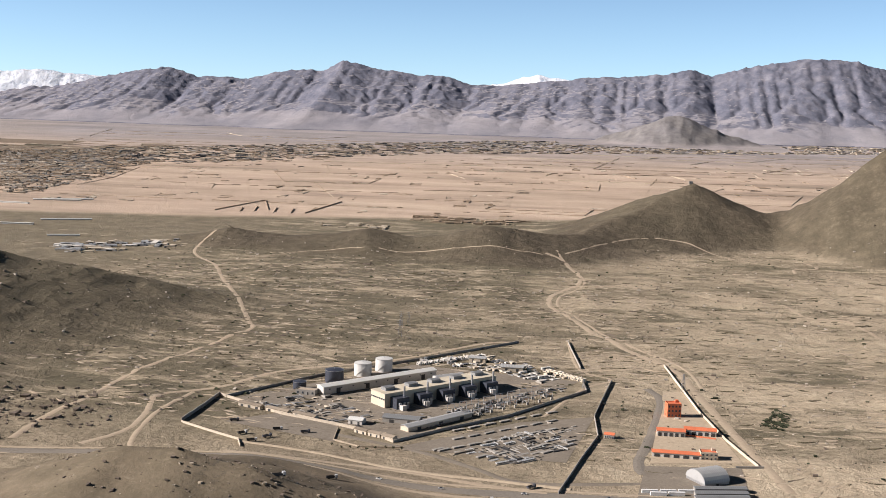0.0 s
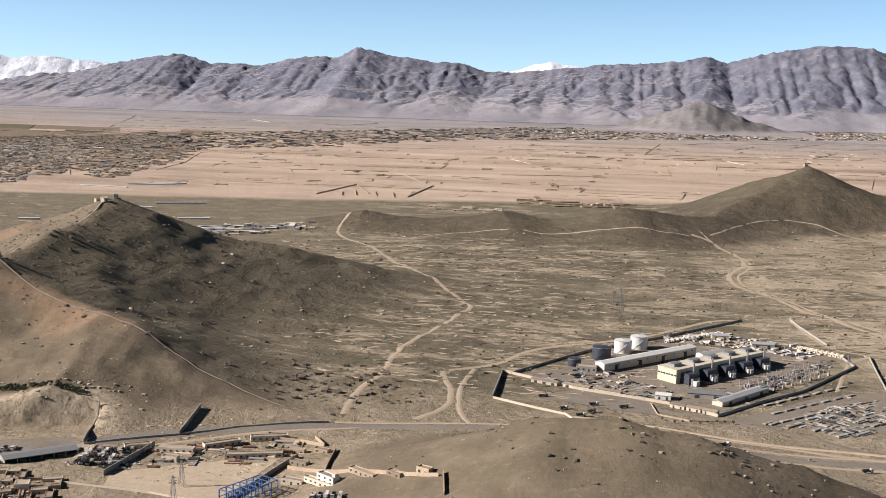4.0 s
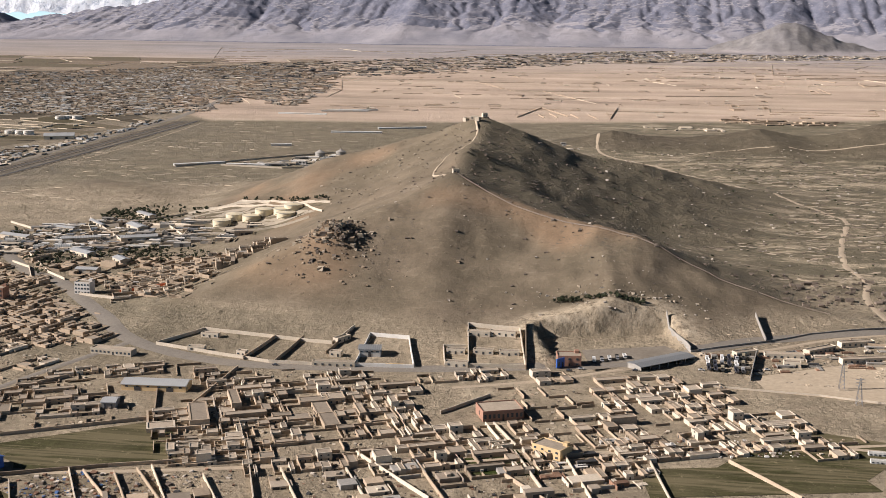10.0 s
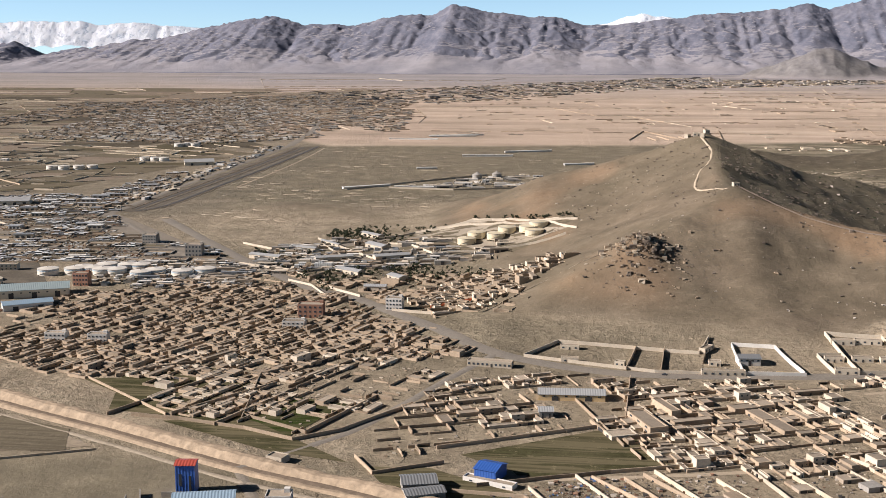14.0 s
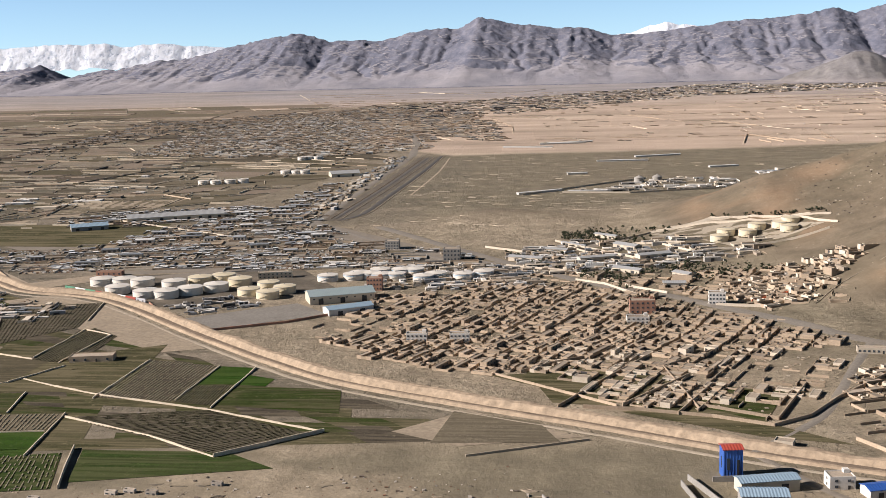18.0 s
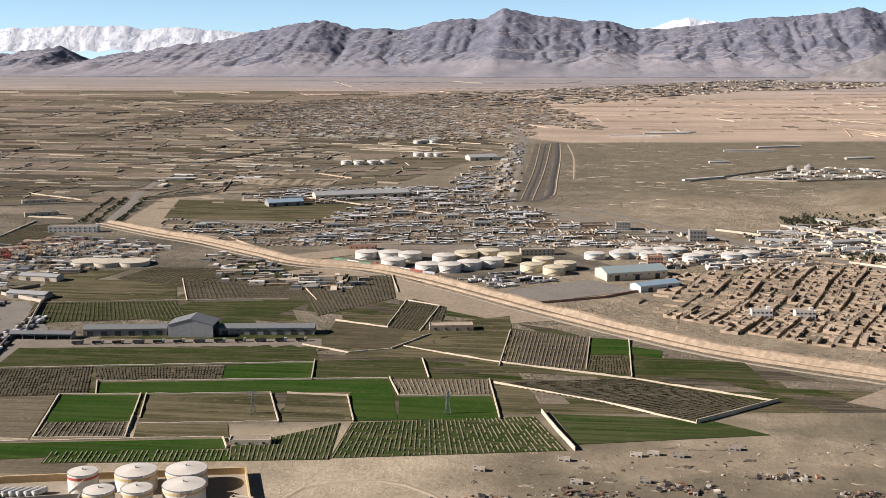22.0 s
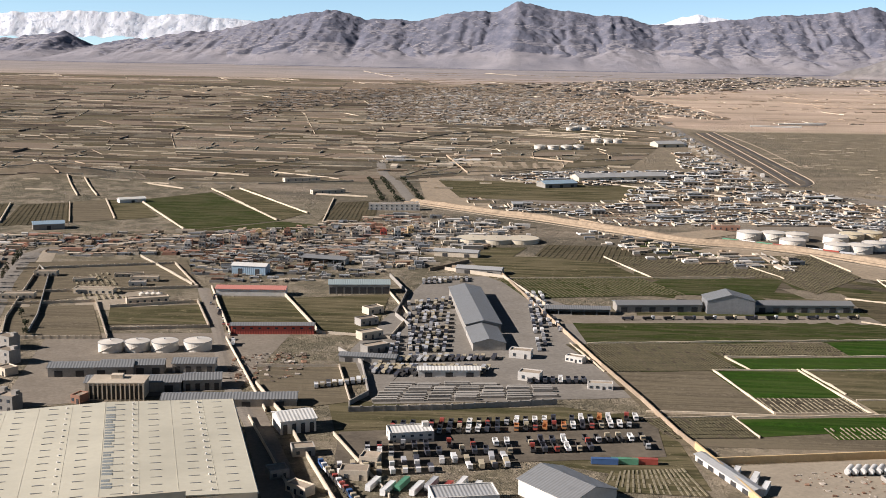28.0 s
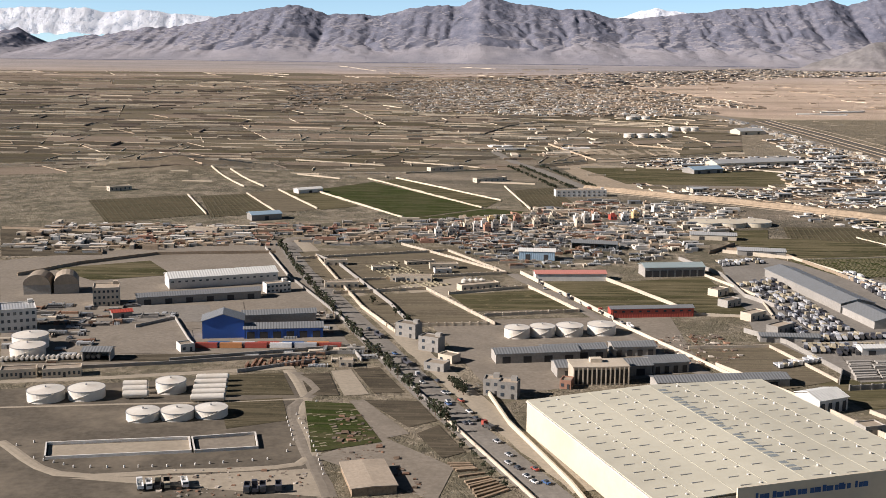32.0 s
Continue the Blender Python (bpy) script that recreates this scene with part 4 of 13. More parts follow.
def shed(x, y, ang, L, W, h, wall, roof, label, rise=None, name="shed", doors=2, windows=0, over=0.3, group="", kind="hall", open_front=False):
    """A long hall with a pitched or vaulted sheet roof. x along its ridge."""
    e = root(name, x, y, ang, label, "building", group)
    rise = W * 0.14 if rise is None else rise
    g, t = Geo(), 0.2
    if open_front:
        pts = [(-L / 2, -W / 2), (-L / 2, W / 2), (L / 2, W / 2), (L / 2, -W / 2), (L / 2 - t, -W / 2), (L / 2 - t, W / 2 - t), (-L / 2 + t, W / 2 - t), (-L / 2 + t, -W / 2)]
        g.add([(*p, z) for z in (-0.4, h) for p in pts], [(k, (k + 1) % 8, 8 + (k + 1) % 8, 8 + k) for k in range(8)] + [(8, 9, 14, 15), (9, 10, 13, 14), (10, 11, 12, 13)])
    else:
        g.shell(-L / 2, L / 2, -W / 2, W / 2, -0.4, h, t)
    part("body", g, wall, e)
    if kind == "vault":
        part("roof", Geo().vault(-L / 2 - over, L / 2 + over, -W / 2 - 0.1, W / 2 + 0.1, h, rise), roof, e)
    else:
        for s in (-1, 1):
            part("gable", Geo().gable_wall(s * (L / 2 - t / 2), -W / 2 + 0.05, W / 2 - 0.05, h, rise * 0.97), wall, e)
        part("roof", Geo().gable(-L / 2 - over, L / 2 + over, -W / 2 - over, W / 2 + over, h, rise), roof, e)
    if open_front:
        for i in range(int(L / 4) + 1):
            part("post", shared(("post", round(h, 1)), lambda: Geo().box(-0.12, 0.12, -0.12, 0.12, -0.3, h), STEEL), None, e, at=(-L / 2 + 0.2 + i * (L - 0.4) / max(1, int(L / 4)), -W / 2 + 0.15, 0))
    for i in range(doors):
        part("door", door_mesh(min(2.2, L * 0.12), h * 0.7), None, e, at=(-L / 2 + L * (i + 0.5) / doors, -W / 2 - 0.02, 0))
    for i in range(windows):
        part("window", window_mesh(0.9, 0.5), None, e, at=(-L / 2 + L * (i + 0.5) / windows, -W / 2 - 0.02, h * 0.62))
    return e


def block(x, y, ang, L, W, h, wall, label, storeys=1, name="building", roofmat=None, bays=None, group="", roof_hut=True):
    """A flat-roofed building with parapet, rows of windows and a roof hut."""
    e = root(name, x, y, ang, label, "building", group)
    g = Geo().shell(-L / 2, L / 2, -W / 2, W / 2, -0.4, h + 0.35, 0.2, h)
    part("body", g, wall, e)
    part("roof", Geo().box(-L / 2 + 0.2, L / 2 - 0.2, -W / 2 + 0.2, W / 2 - 0.2, h, h + 0.06), roofmat or MUD_ROOF, e)
    bays = bays or max(2, int(L / 2.2))
    sh = h / storeys
    for k in range(storeys):
        for i in range(bays):
            px = -L / 2 + L * (i + 0.5) / bays
            if k == 0 and i == bays // 2:
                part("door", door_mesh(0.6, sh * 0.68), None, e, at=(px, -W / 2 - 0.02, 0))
            else:
                part("window", window_mesh(min(0.8, L / bays * 0.5), sh * 0.42), None, e, at=(px, -W / 2 - 0.02, k * sh + sh * 0.32))
        if W > 4.5:
            part("window", window_mesh(0.6, sh * 0.42), None, e, at=(-L / 2 - 0.02, 0, k * sh + sh * 0.32, math.pi / 2))
    if roof_hut and storeys > 1:
        part("stair_hut", Geo().box(L / 2 - 2.0, L / 2 - 0.5, W / 2 - 1.8, W / 2 - 0.3, h, h + 1.1), wall, e)
    return e


def house_pieces(rng, a, b, two=False):
    """The pieces of a mud courtyard house on a plot a by b: (name, Geo, material)."""
    h, t = rng.uniform(0.7, 1.25), 0.2
    yard = Geo().shell(-a / 2, a / 2, -b / 2, b / 2, -0.5, h, t)
    out = [("yard_wall", yard, MUD)]
    spots = [(-a / 2, -a / 2 + a * rng.uniform(0.45, 0.95), b / 2 - b * rng.uniform(0.24, 0.34), b / 2)]
    if rng.random() < 0.85:
        spots.append((a / 2 - a * rng.uniform(0.2, 0.34), a / 2, -b / 2, -b / 2 + b * rng.uniform(0.35, 0.6)))
    if rng.random() < 0.6:
        spots.append((-a / 2, -a / 2 + a * rng.uniform(0.18, 0.35), -b / 2, -b / 2 + b * rng.uniform(0.2, 0.4)))
    for k in range(rng.choice((0, 0, 1, 1, 2))):
        # a wall across the yard
        u, w = rng.uniform(-0.3, 0.3), rng.uniform(0.3, 0.6)
        if rng.random() < 0.5:
            yard.box(u * a - 0.08, u * a + 0.08, -b / 2 + 0.1, -b / 2 + w * b, -0.4, h * rng.uniform(0.5, 0.9))
        else:
            yard.box(a / 2 - w * a, a / 2 - 0.1, u * b - 0.08, u * b + 0.08, -0.4, h * rng.uniform(0.5, 0.9))
    for i, (x0, x1, y0, y1) in enumerate(spots):
        z = rng.uniform(1.0, 1.55) * (1.8 if two and i == 0 else 1)
        walls = PLASTER if rng.random() < 0.6 else MUD
        g = Geo().shell(x0 - 0.04, x1 + 0.04, y0 - 0.04, y1 + 0.04, -0.4, z + 0.22, 0.16, z)
        out.append(("room", g, walls))
        out.append(("roof", Geo().box(x0 + 0.1, x1 - 0.1, y0 + 0.1, y1 - 0.1, z, z + 0.05), MUD_ROOF))
        n = min(3, max(1, int((x1 - x0) / 1.4)))
        for k in range(n):
            px = x0 + (x1 - x0) * (k + 0.5) / n
            for lv in range(2 if two and i == 0 else 1):
                if k == n // 2 and lv == 0:
                    out.append(("door", Geo().box(px - 0.22, px + 0.22, y0 - 0.09, y0 + 0.05, 0, 0.85), DARK))
                else:
                    out.append(("window", Geo().box(px - 0.26, px + 0.26, y0 - 0.09, y0 + 0.05, 0.5 + lv * 1.25, 0.95 + lv * 1.25), GLASS))
    if rng.random() < 0.6:
        out.append(("gate", Geo().box(-0.6, 0.6, -b / 2 - 0.04, -b / 2 + t + 0.04, 0, h * 0.9), DARK))
    return out


HOUSE_LABELS = ("mud-brick courtyard house with flat roofs and a walled yard", "pale plastered courtyard house with mud yard walls",
                "low earthen compound with rooms round a dusty yard", "two-storey mud house above its walled yard")


def house_prototypes(n=22):
    protos = []
    for i in range(n):
        rng = random.Random(900 + i)
        two = i % 7 == 6
        e = new("courtyard_house")
        e.location = (0, 0, 0)
        plot = rng.uniform(5.6, 8.4), rng.uniform(4.8, 6.4)
        pieces = house_pieces(rng, *plot, two)
        pale = sum(m is PLASTER for _, _, m in pieces)
        tagged(e, HOUSE_LABELS[3] if two else HOUSE_LABELS[1] if pale else HOUSE_LABELS[(0, 2)[i % 2]], "house", "houses of the walled quarter")
        for nm, g, m in pieces:
            part(nm, g, m, e)
        protos.append([e, pieces, True, plot])
    return protos


def inside(p, poly):
    x, y, c = p[0], p[1], False
    for (ax, ay), (bx, by) in zip(poly, poly[1:] + poly[:1]):
        if (ay > y) != (by > y) and x < (bx - ax) * (y - ay) / (by - ay) + ax:
            c = not c
    return c


def clear_of_roads(x, y, margin):
    for line, w in ROADS:
        for (qx, qy) in line:
            if abs(qx - x) < 14 and abs(qy - y) < 14 and math.hypot(qx - x, qy - y) < w / 2 + margin:
                return False
    return True


KEEP_OUT = []  # x, y, radius of plots that hold something else
PROTOS = None
TOWN = {"things": 0}


def town(poly, ang, du, dv, seed, near, fill=0.9, label="rows of mud-brick courtyard houses further off", pale=True, low=1.0):
    """Fills a quarter with walled plots, wall to wall in blocks two deep; near ones are houses of their own, the rest is one heap of stuff."""
    global PROTOS
    PROTOS = PROTOS or house_prototypes()
    rng = random.Random(seed)
    c, s = math.cos(radians(ang)), math.sin(radians(ang))
    us = [x * c + y * s for x, y in poly]
    vs = [-x * s + y * c for x, y in poly]
    heap, slots = Geo(), [MUD, MUD_ROOF, PLASTER, DARK, GLASS]
    faces = slots if pale else [MUD, MUD_ROOF, MUD, DARK, GLASS]

    def bent(u, v):
        px, py = u * c - v * s, u * s + v * c
        q = np.array([px]), np.array([py])
        return px + 6 * (vnoise(q[0] / 62, q[1] / 62, 7)[0] - 0.5), py + 6 * (vnoise(q[0] / 62, q[1] / 62, 8)[0] - 0.5)

    v, j = min(vs), 0
    while v < max(vs):
        d = dv * rng.choice((0.75, 0.9, 1.0, 1.1, 1.35))
        u, left = min(us) + rng.uniform(0, 6), rng.randint(3, 8)
        while u < max(us):
            w = du * rng.choice((0.6, 0.75, 0.85, 1.0, 1.0, 1.2, 1.6))
            x, y = bent(u + w / 2, v + d / 2)
            ax, ay = bent(u, v + d / 2)
            bx, by = bent(u + w, v + d / 2)
            turn = math.atan2(by - ay, bx - ax)
            u += w
            left -= 1
            if left == 0:
                u, left = u + rng.uniform(1.3, 2.8), rng.randint(3, 8)
            if not inside((x, y), poly) or not clear_of_roads(x, y, 4.0) or any(math.hypot(x - kx, y - ky) < kr for kx, ky, kr in KEEP_OUT):
                continue
            z = ground_z(x, y)
            ct, st = math.cos(turn), math.sin(turn)
            open_ground = vnoise(np.array([x / 26]), np.array([y / 20]), seed)[0]
            if open_ground > 0.4 + 0.55 * fill or rng.random() < 0.12:
                # an open plot: stretches of yard wall, a hut and earth heaps
                for k in range(rng.randint(1, 3)):
                    e = rng.choice((-1, 1))
                    if rng.random() < 0.55:
                        heap.obox(x - st * e * d / 2, y + ct * e * d / 2, z - 0.4, w * rng.uniform(0.5, 1), 0.22, rng.uniform(0.9, 1.5), turn)
                    else:
                        heap.obox(x + ct * e * w / 2, y + st * e * w / 2, z - 0.4, 0.22, d * rng.uniform(0.5, 1), rng.uniform(0.9, 1.5), turn)
                for k in range(rng.randint(0, 5)):
                    heap.lump(x + rng.uniform(-w, w) / 3, y + rng.uniform(-d, d) / 3, z, rng.uniform(0.2, 0.8), rng.uniform(0.2, 0.8), rng.uniform(0.1, 0.5), rng, rng.choice((0, 1, 2)))
                continue
            pr = rng.choice(PROTOS)
            if rng.random() < 0.3:
                turn += math.pi
            a, b = pr[3]
            pw, pd = w, d
            if rng.random() < 0.22:
                turn += math.pi / 2
                pw, pd = d, w
            sx, sy, sz = (pw - 0.06) / a, (pd - 0.06) / b, low * rng.uniform(0.85, 1.2)
            if near(x, y) and TOWN["things"] < 150:
                m = Matrix.LocRotScale((x, y, z), Euler((0, 0, turn)), (sx, sy, sz))
                if pr[2]:
                    pr[0].matrix_basis, pr[2] = m, False
                else:
                    copy_thing(pr[0], m)
                TOWN["things"] += 1
            else:
                for nm, g, mt in pr[1]:
                    heap.merge(g, x, y, z, turn, slots.index(mt), (sx, sy, sz))
            for k in range(rng.choice((0, 1, 2, 3, 5))):
                heap.obox(x + rng.uniform(-0.35, 0.35) * w, y + rng.uniform(-0.35, 0.35) * d, z, rng.uniform(0.4, 1.2), rng.uniform(0.3, 0.9), rng.uniform(0.3, 0.9), turn, rng.choice((0, 1, 2, 3)))
        v += d + (rng.uniform(1.4, 2.6) if j % 2 else 0)
        j += 1
    if heap.f:
        tagged(new("house_rows", heap.mesh("house_rows", *faces)), label, "houses", kind="stuff")


def quarter(poly, ang, du, dv, seed, mats, hmin, hmax, fill, label, size=(0.5, 0.95), name="far_buildings"):
    """A distant quarter of small flat-roofed buildings, one heap of stuff."""
    rng, g = random.Random(seed), Geo()
    c, s = math.cos(radians(ang)), math.sin(radians(ang))
    us = [x * c + y * s for x, y in poly]
    vs = [-x * s + y * c for x, y in poly]
    v = min(vs)
    pts = []
    while v < max(vs):
        u = min(us) + rng.uniform(0, du)
        while u < max(us):
            x, y = u * c - v * s, u * s + v * c
            u += du * rng.uniform(0.7, 1.5)
            if inside((x, y), poly) and rng.random() < fill and not (y > 3300 and -200 < x < 460) and clear_of_roads(x, y, du * 0.4) and not any(math.hypot(x - kx, y - ky) < kr for kx, ky, kr in KEEP_OUT):
                pts.append((x + rng.uniform(-0.15, 0.15) * du, y + rng.uniform(-0.3, 0.3) * dv))
        v += dv * rng.uniform(0.8, 1.3)
    if not pts:
        return
    zs = heights(np.array([p[0] for p in pts]), np.array([p[1] for p in pts]))
    for (x, y), z in zip(pts, zs):
        lx, ly, h = du * rng.uniform(*size) * rng.choice((0.8, 1.0, 1.5, 2.1)), dv * rng.uniform(*size) * 0.75, rng.uniform(hmin, hmax) * rng.choice((0.45, 0.55, 0.65, 0.65, 0.9))
        a = radians(ang + rng.uniform(-5, 5) + (90 if rng.random() < 0.15 else 0))
        ca, sa = math.cos(a), math.sin(a)
        mi = rng.randrange(len(mats))
        g.obox(x, y, z - 0.5, lx, ly, h + 0.5, a, mi)
        # a wing at the back, dark fronts and openings, a low yard wall, a hut on the roof
        if rng.random() < 0.4:
            e = rng.choice((-0.35, 0.35)) * lx
            g.obox(x + e * ca - ly * 0.9 * sa, y + e * sa + ly * 0.9 * ca, z - 0.5, lx * 0.3, ly, h * rng.uniform(0.6, 1.0) + 0.5, a, rng.randrange(len(mats)))
        if rng.random() < 0.8:
            for k in range(rng.choice((1, 1, 2, 3))):
                o, fr = rng.uniform(-0.36, 0.36) * lx, rng.uniform(0.12, 0.4)
                g.obox(x + o * ca + ly / 2 * sa, y + o * sa - ly / 2 * ca, z - 0.2, lx * fr, 0.16, h * rng.uniform(0.5, 0.85) + 0.2, a, len(mats))
        if rng.random() < 0.5:
            e, w = rng.choice((-0.62, 0.62)) * lx, dv * rng.uniform(0.8, 1.8)
            g.obox(x + e * ca, y + e * sa, z - 0.3, 0.22, w, min(h, 1.1) + 0.3, a, mi)
        if rng.random() < 0.45:
            g.obox(x + dv * 0.9 * sa, y - dv * 0.9 * ca, z - 0.3, lx * rng.uniform(0.7, 1.5), 0.22, min(h, 1.0) + 0.3, a, rng.randrange(len(mats)))
        if rng.random() < 0.25:
            e = rng.uniform(-0.25, 0.25) * lx
            g.obox(x + e * ca, y + e * sa, z + h - 0.02, lx * 0.2, ly * 0.5, h * rng.uniform(0.3, 0.6), a, mi)
    tagged(new(name, g.mesh(name, *mats, DARK)), label, "buildings", kind="stuff")


def bazaar(poly, ang, du, dv, seed, label):
    """Walled lots side by side: shop rows, halls, stacked goods or bare yards, one heap of stuff."""
    rng, g = random.Random(seed), Geo()
    mats = (MUD, PLASTER, WHITEROOF, PALEROOF, CONCRETE, DARK, WORNEARTH, GRAVELYARD, WHITEWALL, GREYROOF, RUST, TERRACOTTA, BROWNFIELD)
    c, s = math.cos(radians(ang)), math.sin(radians(ang))
    us, vs = [x * c + y * s for x, y in poly], [-x * s + y * c for x, y in poly]
    v = min(vs)
    while v < max(vs):
        d = dv * rng.uniform(0.75, 1.35)
        u = min(us) + rng.uniform(0, du)
        while u < max(us):
            w = du * rng.uniform(0.6, 1.6)
            uc, vc = u + w / 2, v + d / 2
            u += w + rng.choice((0.0, 0.0, 0.8, 2.4))
            x, y = uc * c - vc * s, uc * s + vc * c
            if not inside((x, y), poly) or not clear_of_roads(x, y, 4) or any(math.hypot(x - kx, y - ky) < kr for kx, ky, kr in KEEP_OUT):
                continue
            z = ground_z(x, y)
            a = radians(ang + rng.uniform(-4, 4))
            ca, sa = math.cos(a), math.sin(a)

            def put(p, q, lift, lx, ly, h, mi):
                g.obox(x + p * ca - q * sa, y + p * sa + q * ca, z + lift, lx, ly, h, a, mi)

            put(0, 0, -0.3, w, d, 0.3 + rng.uniform(0.08, 0.13), rng.choice((6, 6, 7, 12, 12)))
            wm, wh = rng.choice((0, 0, 1, 1, 4)), rng.uniform(0.6, 1.1)
            for q in (-1, 1):
                if rng.random() < 0.8:
                    put(0, q * d / 2, -0.2, w, 0.25, wh + 0.2, wm)
                if rng.random() < 0.8:
                    put(q * w / 2, 0, -0.2, 0.25, d, wh + 0.2, wm)
            kind = rng.choice(("shops", "shops", "shops", "shops", "hall", "goods", "goods", "scrap", "bare"))
            if kind == "shops":
                for q in rng.choice(((0.3,), (-0.3, 0.3), (-0.3, 0.3), (-0.36, 0.0, 0.36))):
                    p, dep = -w / 2 + 0.3, min(d * 0.24, 2.8)
                    while p < w / 2 - 1.2:
                        lx, h = rng.uniform(1.3, 4.2), rng.uniform(0.8, 1.5)
                        if rng.random() < 0.82:
                            put(p + lx / 2, q * d, 0, lx * 0.96, dep * rng.uniform(0.8, 1.1), h, rng.choice((8, 1, 4, 0)))
                            put(p + lx / 2, q * d - 0.1, h, lx, dep * 1.12, 0.09, rng.choice((2, 2, 8, 2, 3, 3, 9, 0, 4)))
                            put(p + lx / 2, q * d - dep * 0.56, 0.05, lx * 0.75, 0.12, h * 0.7, 5)
                        p += lx + rng.choice((0, 0, 0, 0.7))
            elif kind == "hall":
                h = rng.uniform(1.6, 2.4)
                put(0, d * 0.12, 0, w * 0.72, d * 0.5, h, rng.choice((8, 1, 4)))
                put(0, d * 0.12, h, w * 0.75, d * 0.54, 0.14, rng.choice((2, 3, 9, 3)))
                for k in range(3):
                    put((k - 1) * w * 0.22, d * 0.12 - d * 0.25, 0.02, w * 0.13, 0.12, h * 0.7, 5)
            elif kind == "goods":
                for k in range(int(w / 1.5)):
                    for j in range(int(d / 2.2)):
                        if rng.random() < 0.6:
                            put(-w / 2 + 0.8 + k * 1.5, -d / 2 + 1.2 + j * 2.2, 0.1, rng.uniform(0.6, 1.3), rng.uniform(0.5, 1.6), rng.uniform(0.3, 0.8), rng.choice((8, 8, 4, 5, 10, 2)))
            elif kind == "scrap":
                for k in range(int(w * d / 7)):
                    put(rng.uniform(-0.45, 0.45) * w, rng.uniform(-0.42, 0.42) * d, 0.05, rng.uniform(0.4, 1.8), rng.uniform(0.4, 1.0), rng.uniform(0.2, 0.7), rng.choice((5, 10, 10, 4, 0)))
        v += d + rng.choice((0.0, 0.0, 2.6))
    tagged(new("bazaar_lots", g.mesh("bazaar_lots", *mats)), label, "buildings", kind="stuff")


def field_grid(quad, size, seed, label, plots=True, keep=0.6, walls=(0, 0, 0, 1, 2), palette=None):
    """Farm land cut into uneven plots: mud walls and dark hedges along their edges, and the plots' own soil and growth, as stuff."""
    rng, lines, soil = random.Random(seed), Geo(), Geo()

    def edge(p, q):
        if rng.random() > keep:
            return
        L, mi = (q - p).length, rng.choice(walls)
        n = max(1, int(L / 12))
        d = (q - p) / n
        far = 1 + max(0.0, (p.y - 600) / 1500)
        for k in range(n):
            o = p + d * (k + 0.5)
            if rng.random() < 0.07 or (o.y > 3300 and -200 < o.x < 460) or not clear_of_roads(o.x, o.y, 3):
                continue
            lines.obox(o.x, o.y, ground_z(o.x, o.y) - 0.4, d.length * rng.uniform(0.95, 1.03), (0.35 if mi < 2 else 0.7) * far ** 0.5, 0.4 + rng.uniform(0.3, 0.75) * far ** 0.6, math.atan2(d.y, d.x), mi)

    def cut(a, b, c, d, depth):
        m = (a + b + c + d) / 4
        lim = size * rng.uniform(0.7, 1.7) * (1 + max(0.0, m.y - 600) / 800)
        w, h = (b - a).length, (d - a).length
        if max(w * 0.6, h) > lim and depth < 11:
            r, k = rng.uniform(0.32, 0.68), rng.uniform(-0.07, 0.07)
            if w * 0.6 > h:
                p, q = a.lerp(b, r + k), d.lerp(c, r - k)
                cut(a, p, q, d, depth + 1)
                cut(p, b, c, q, depth + 1)
            else:
                p, q = a.lerp(d, r + k), b.lerp(c, r - k)
                cut(a, b, q, p, depth + 1)
                cut(p, q, c, d, depth + 1)
            return
        edge(a, b)
        edge(a, d)
        if plots and rng.random() < 0.8 and ground_z(m.x, m.y) < 1.2 and clear_of_roads(m.x, m.y, 6):
            nu, nv, mi = max(1, int(w / 16)), max(1, int(h / 16)), rng.choice((0, 0, 0, 1, 1, 2, 3))
            v = []
            for j in range(nv + 1):
                for i in range(nu + 1):
                    p = a.lerp(b, i / nu).lerp(d.lerp(c, i / nu), j / nv)
                    v.append((p.x, p.y))
            zs = heights(np.array([p[0] for p in v]), np.array([p[1] for p in v]))
            soil.add([(x, y, z + (0.07 if palette else 0.13)) for (x, y), z in zip(v, zs)], [(j * (nu + 1) + i, j * (nu + 1) + i + 1, (j + 1) * (nu + 1) + i + 1, (j + 1) * (nu + 1) + i) for j in range(nv) for i in range(nu)], mi)

    cut(*[Vector((*p, 0)) for p in quad], 0)
    tagged(new("field_walls", lines.mesh("field_walls", FIELDWALL, MUD, ROCK)), label, "walls", kind="stuff")
    if soil.f:
        tagged(new("far_plots", soil.mesh("far_plots", *(palette or (PLOUGHED, TILTH, DARKGREEN, BROWNFIELD)))), "dark tilled and grassy plots between mud walls", "fields", kind="stuff")


POPLAR = []


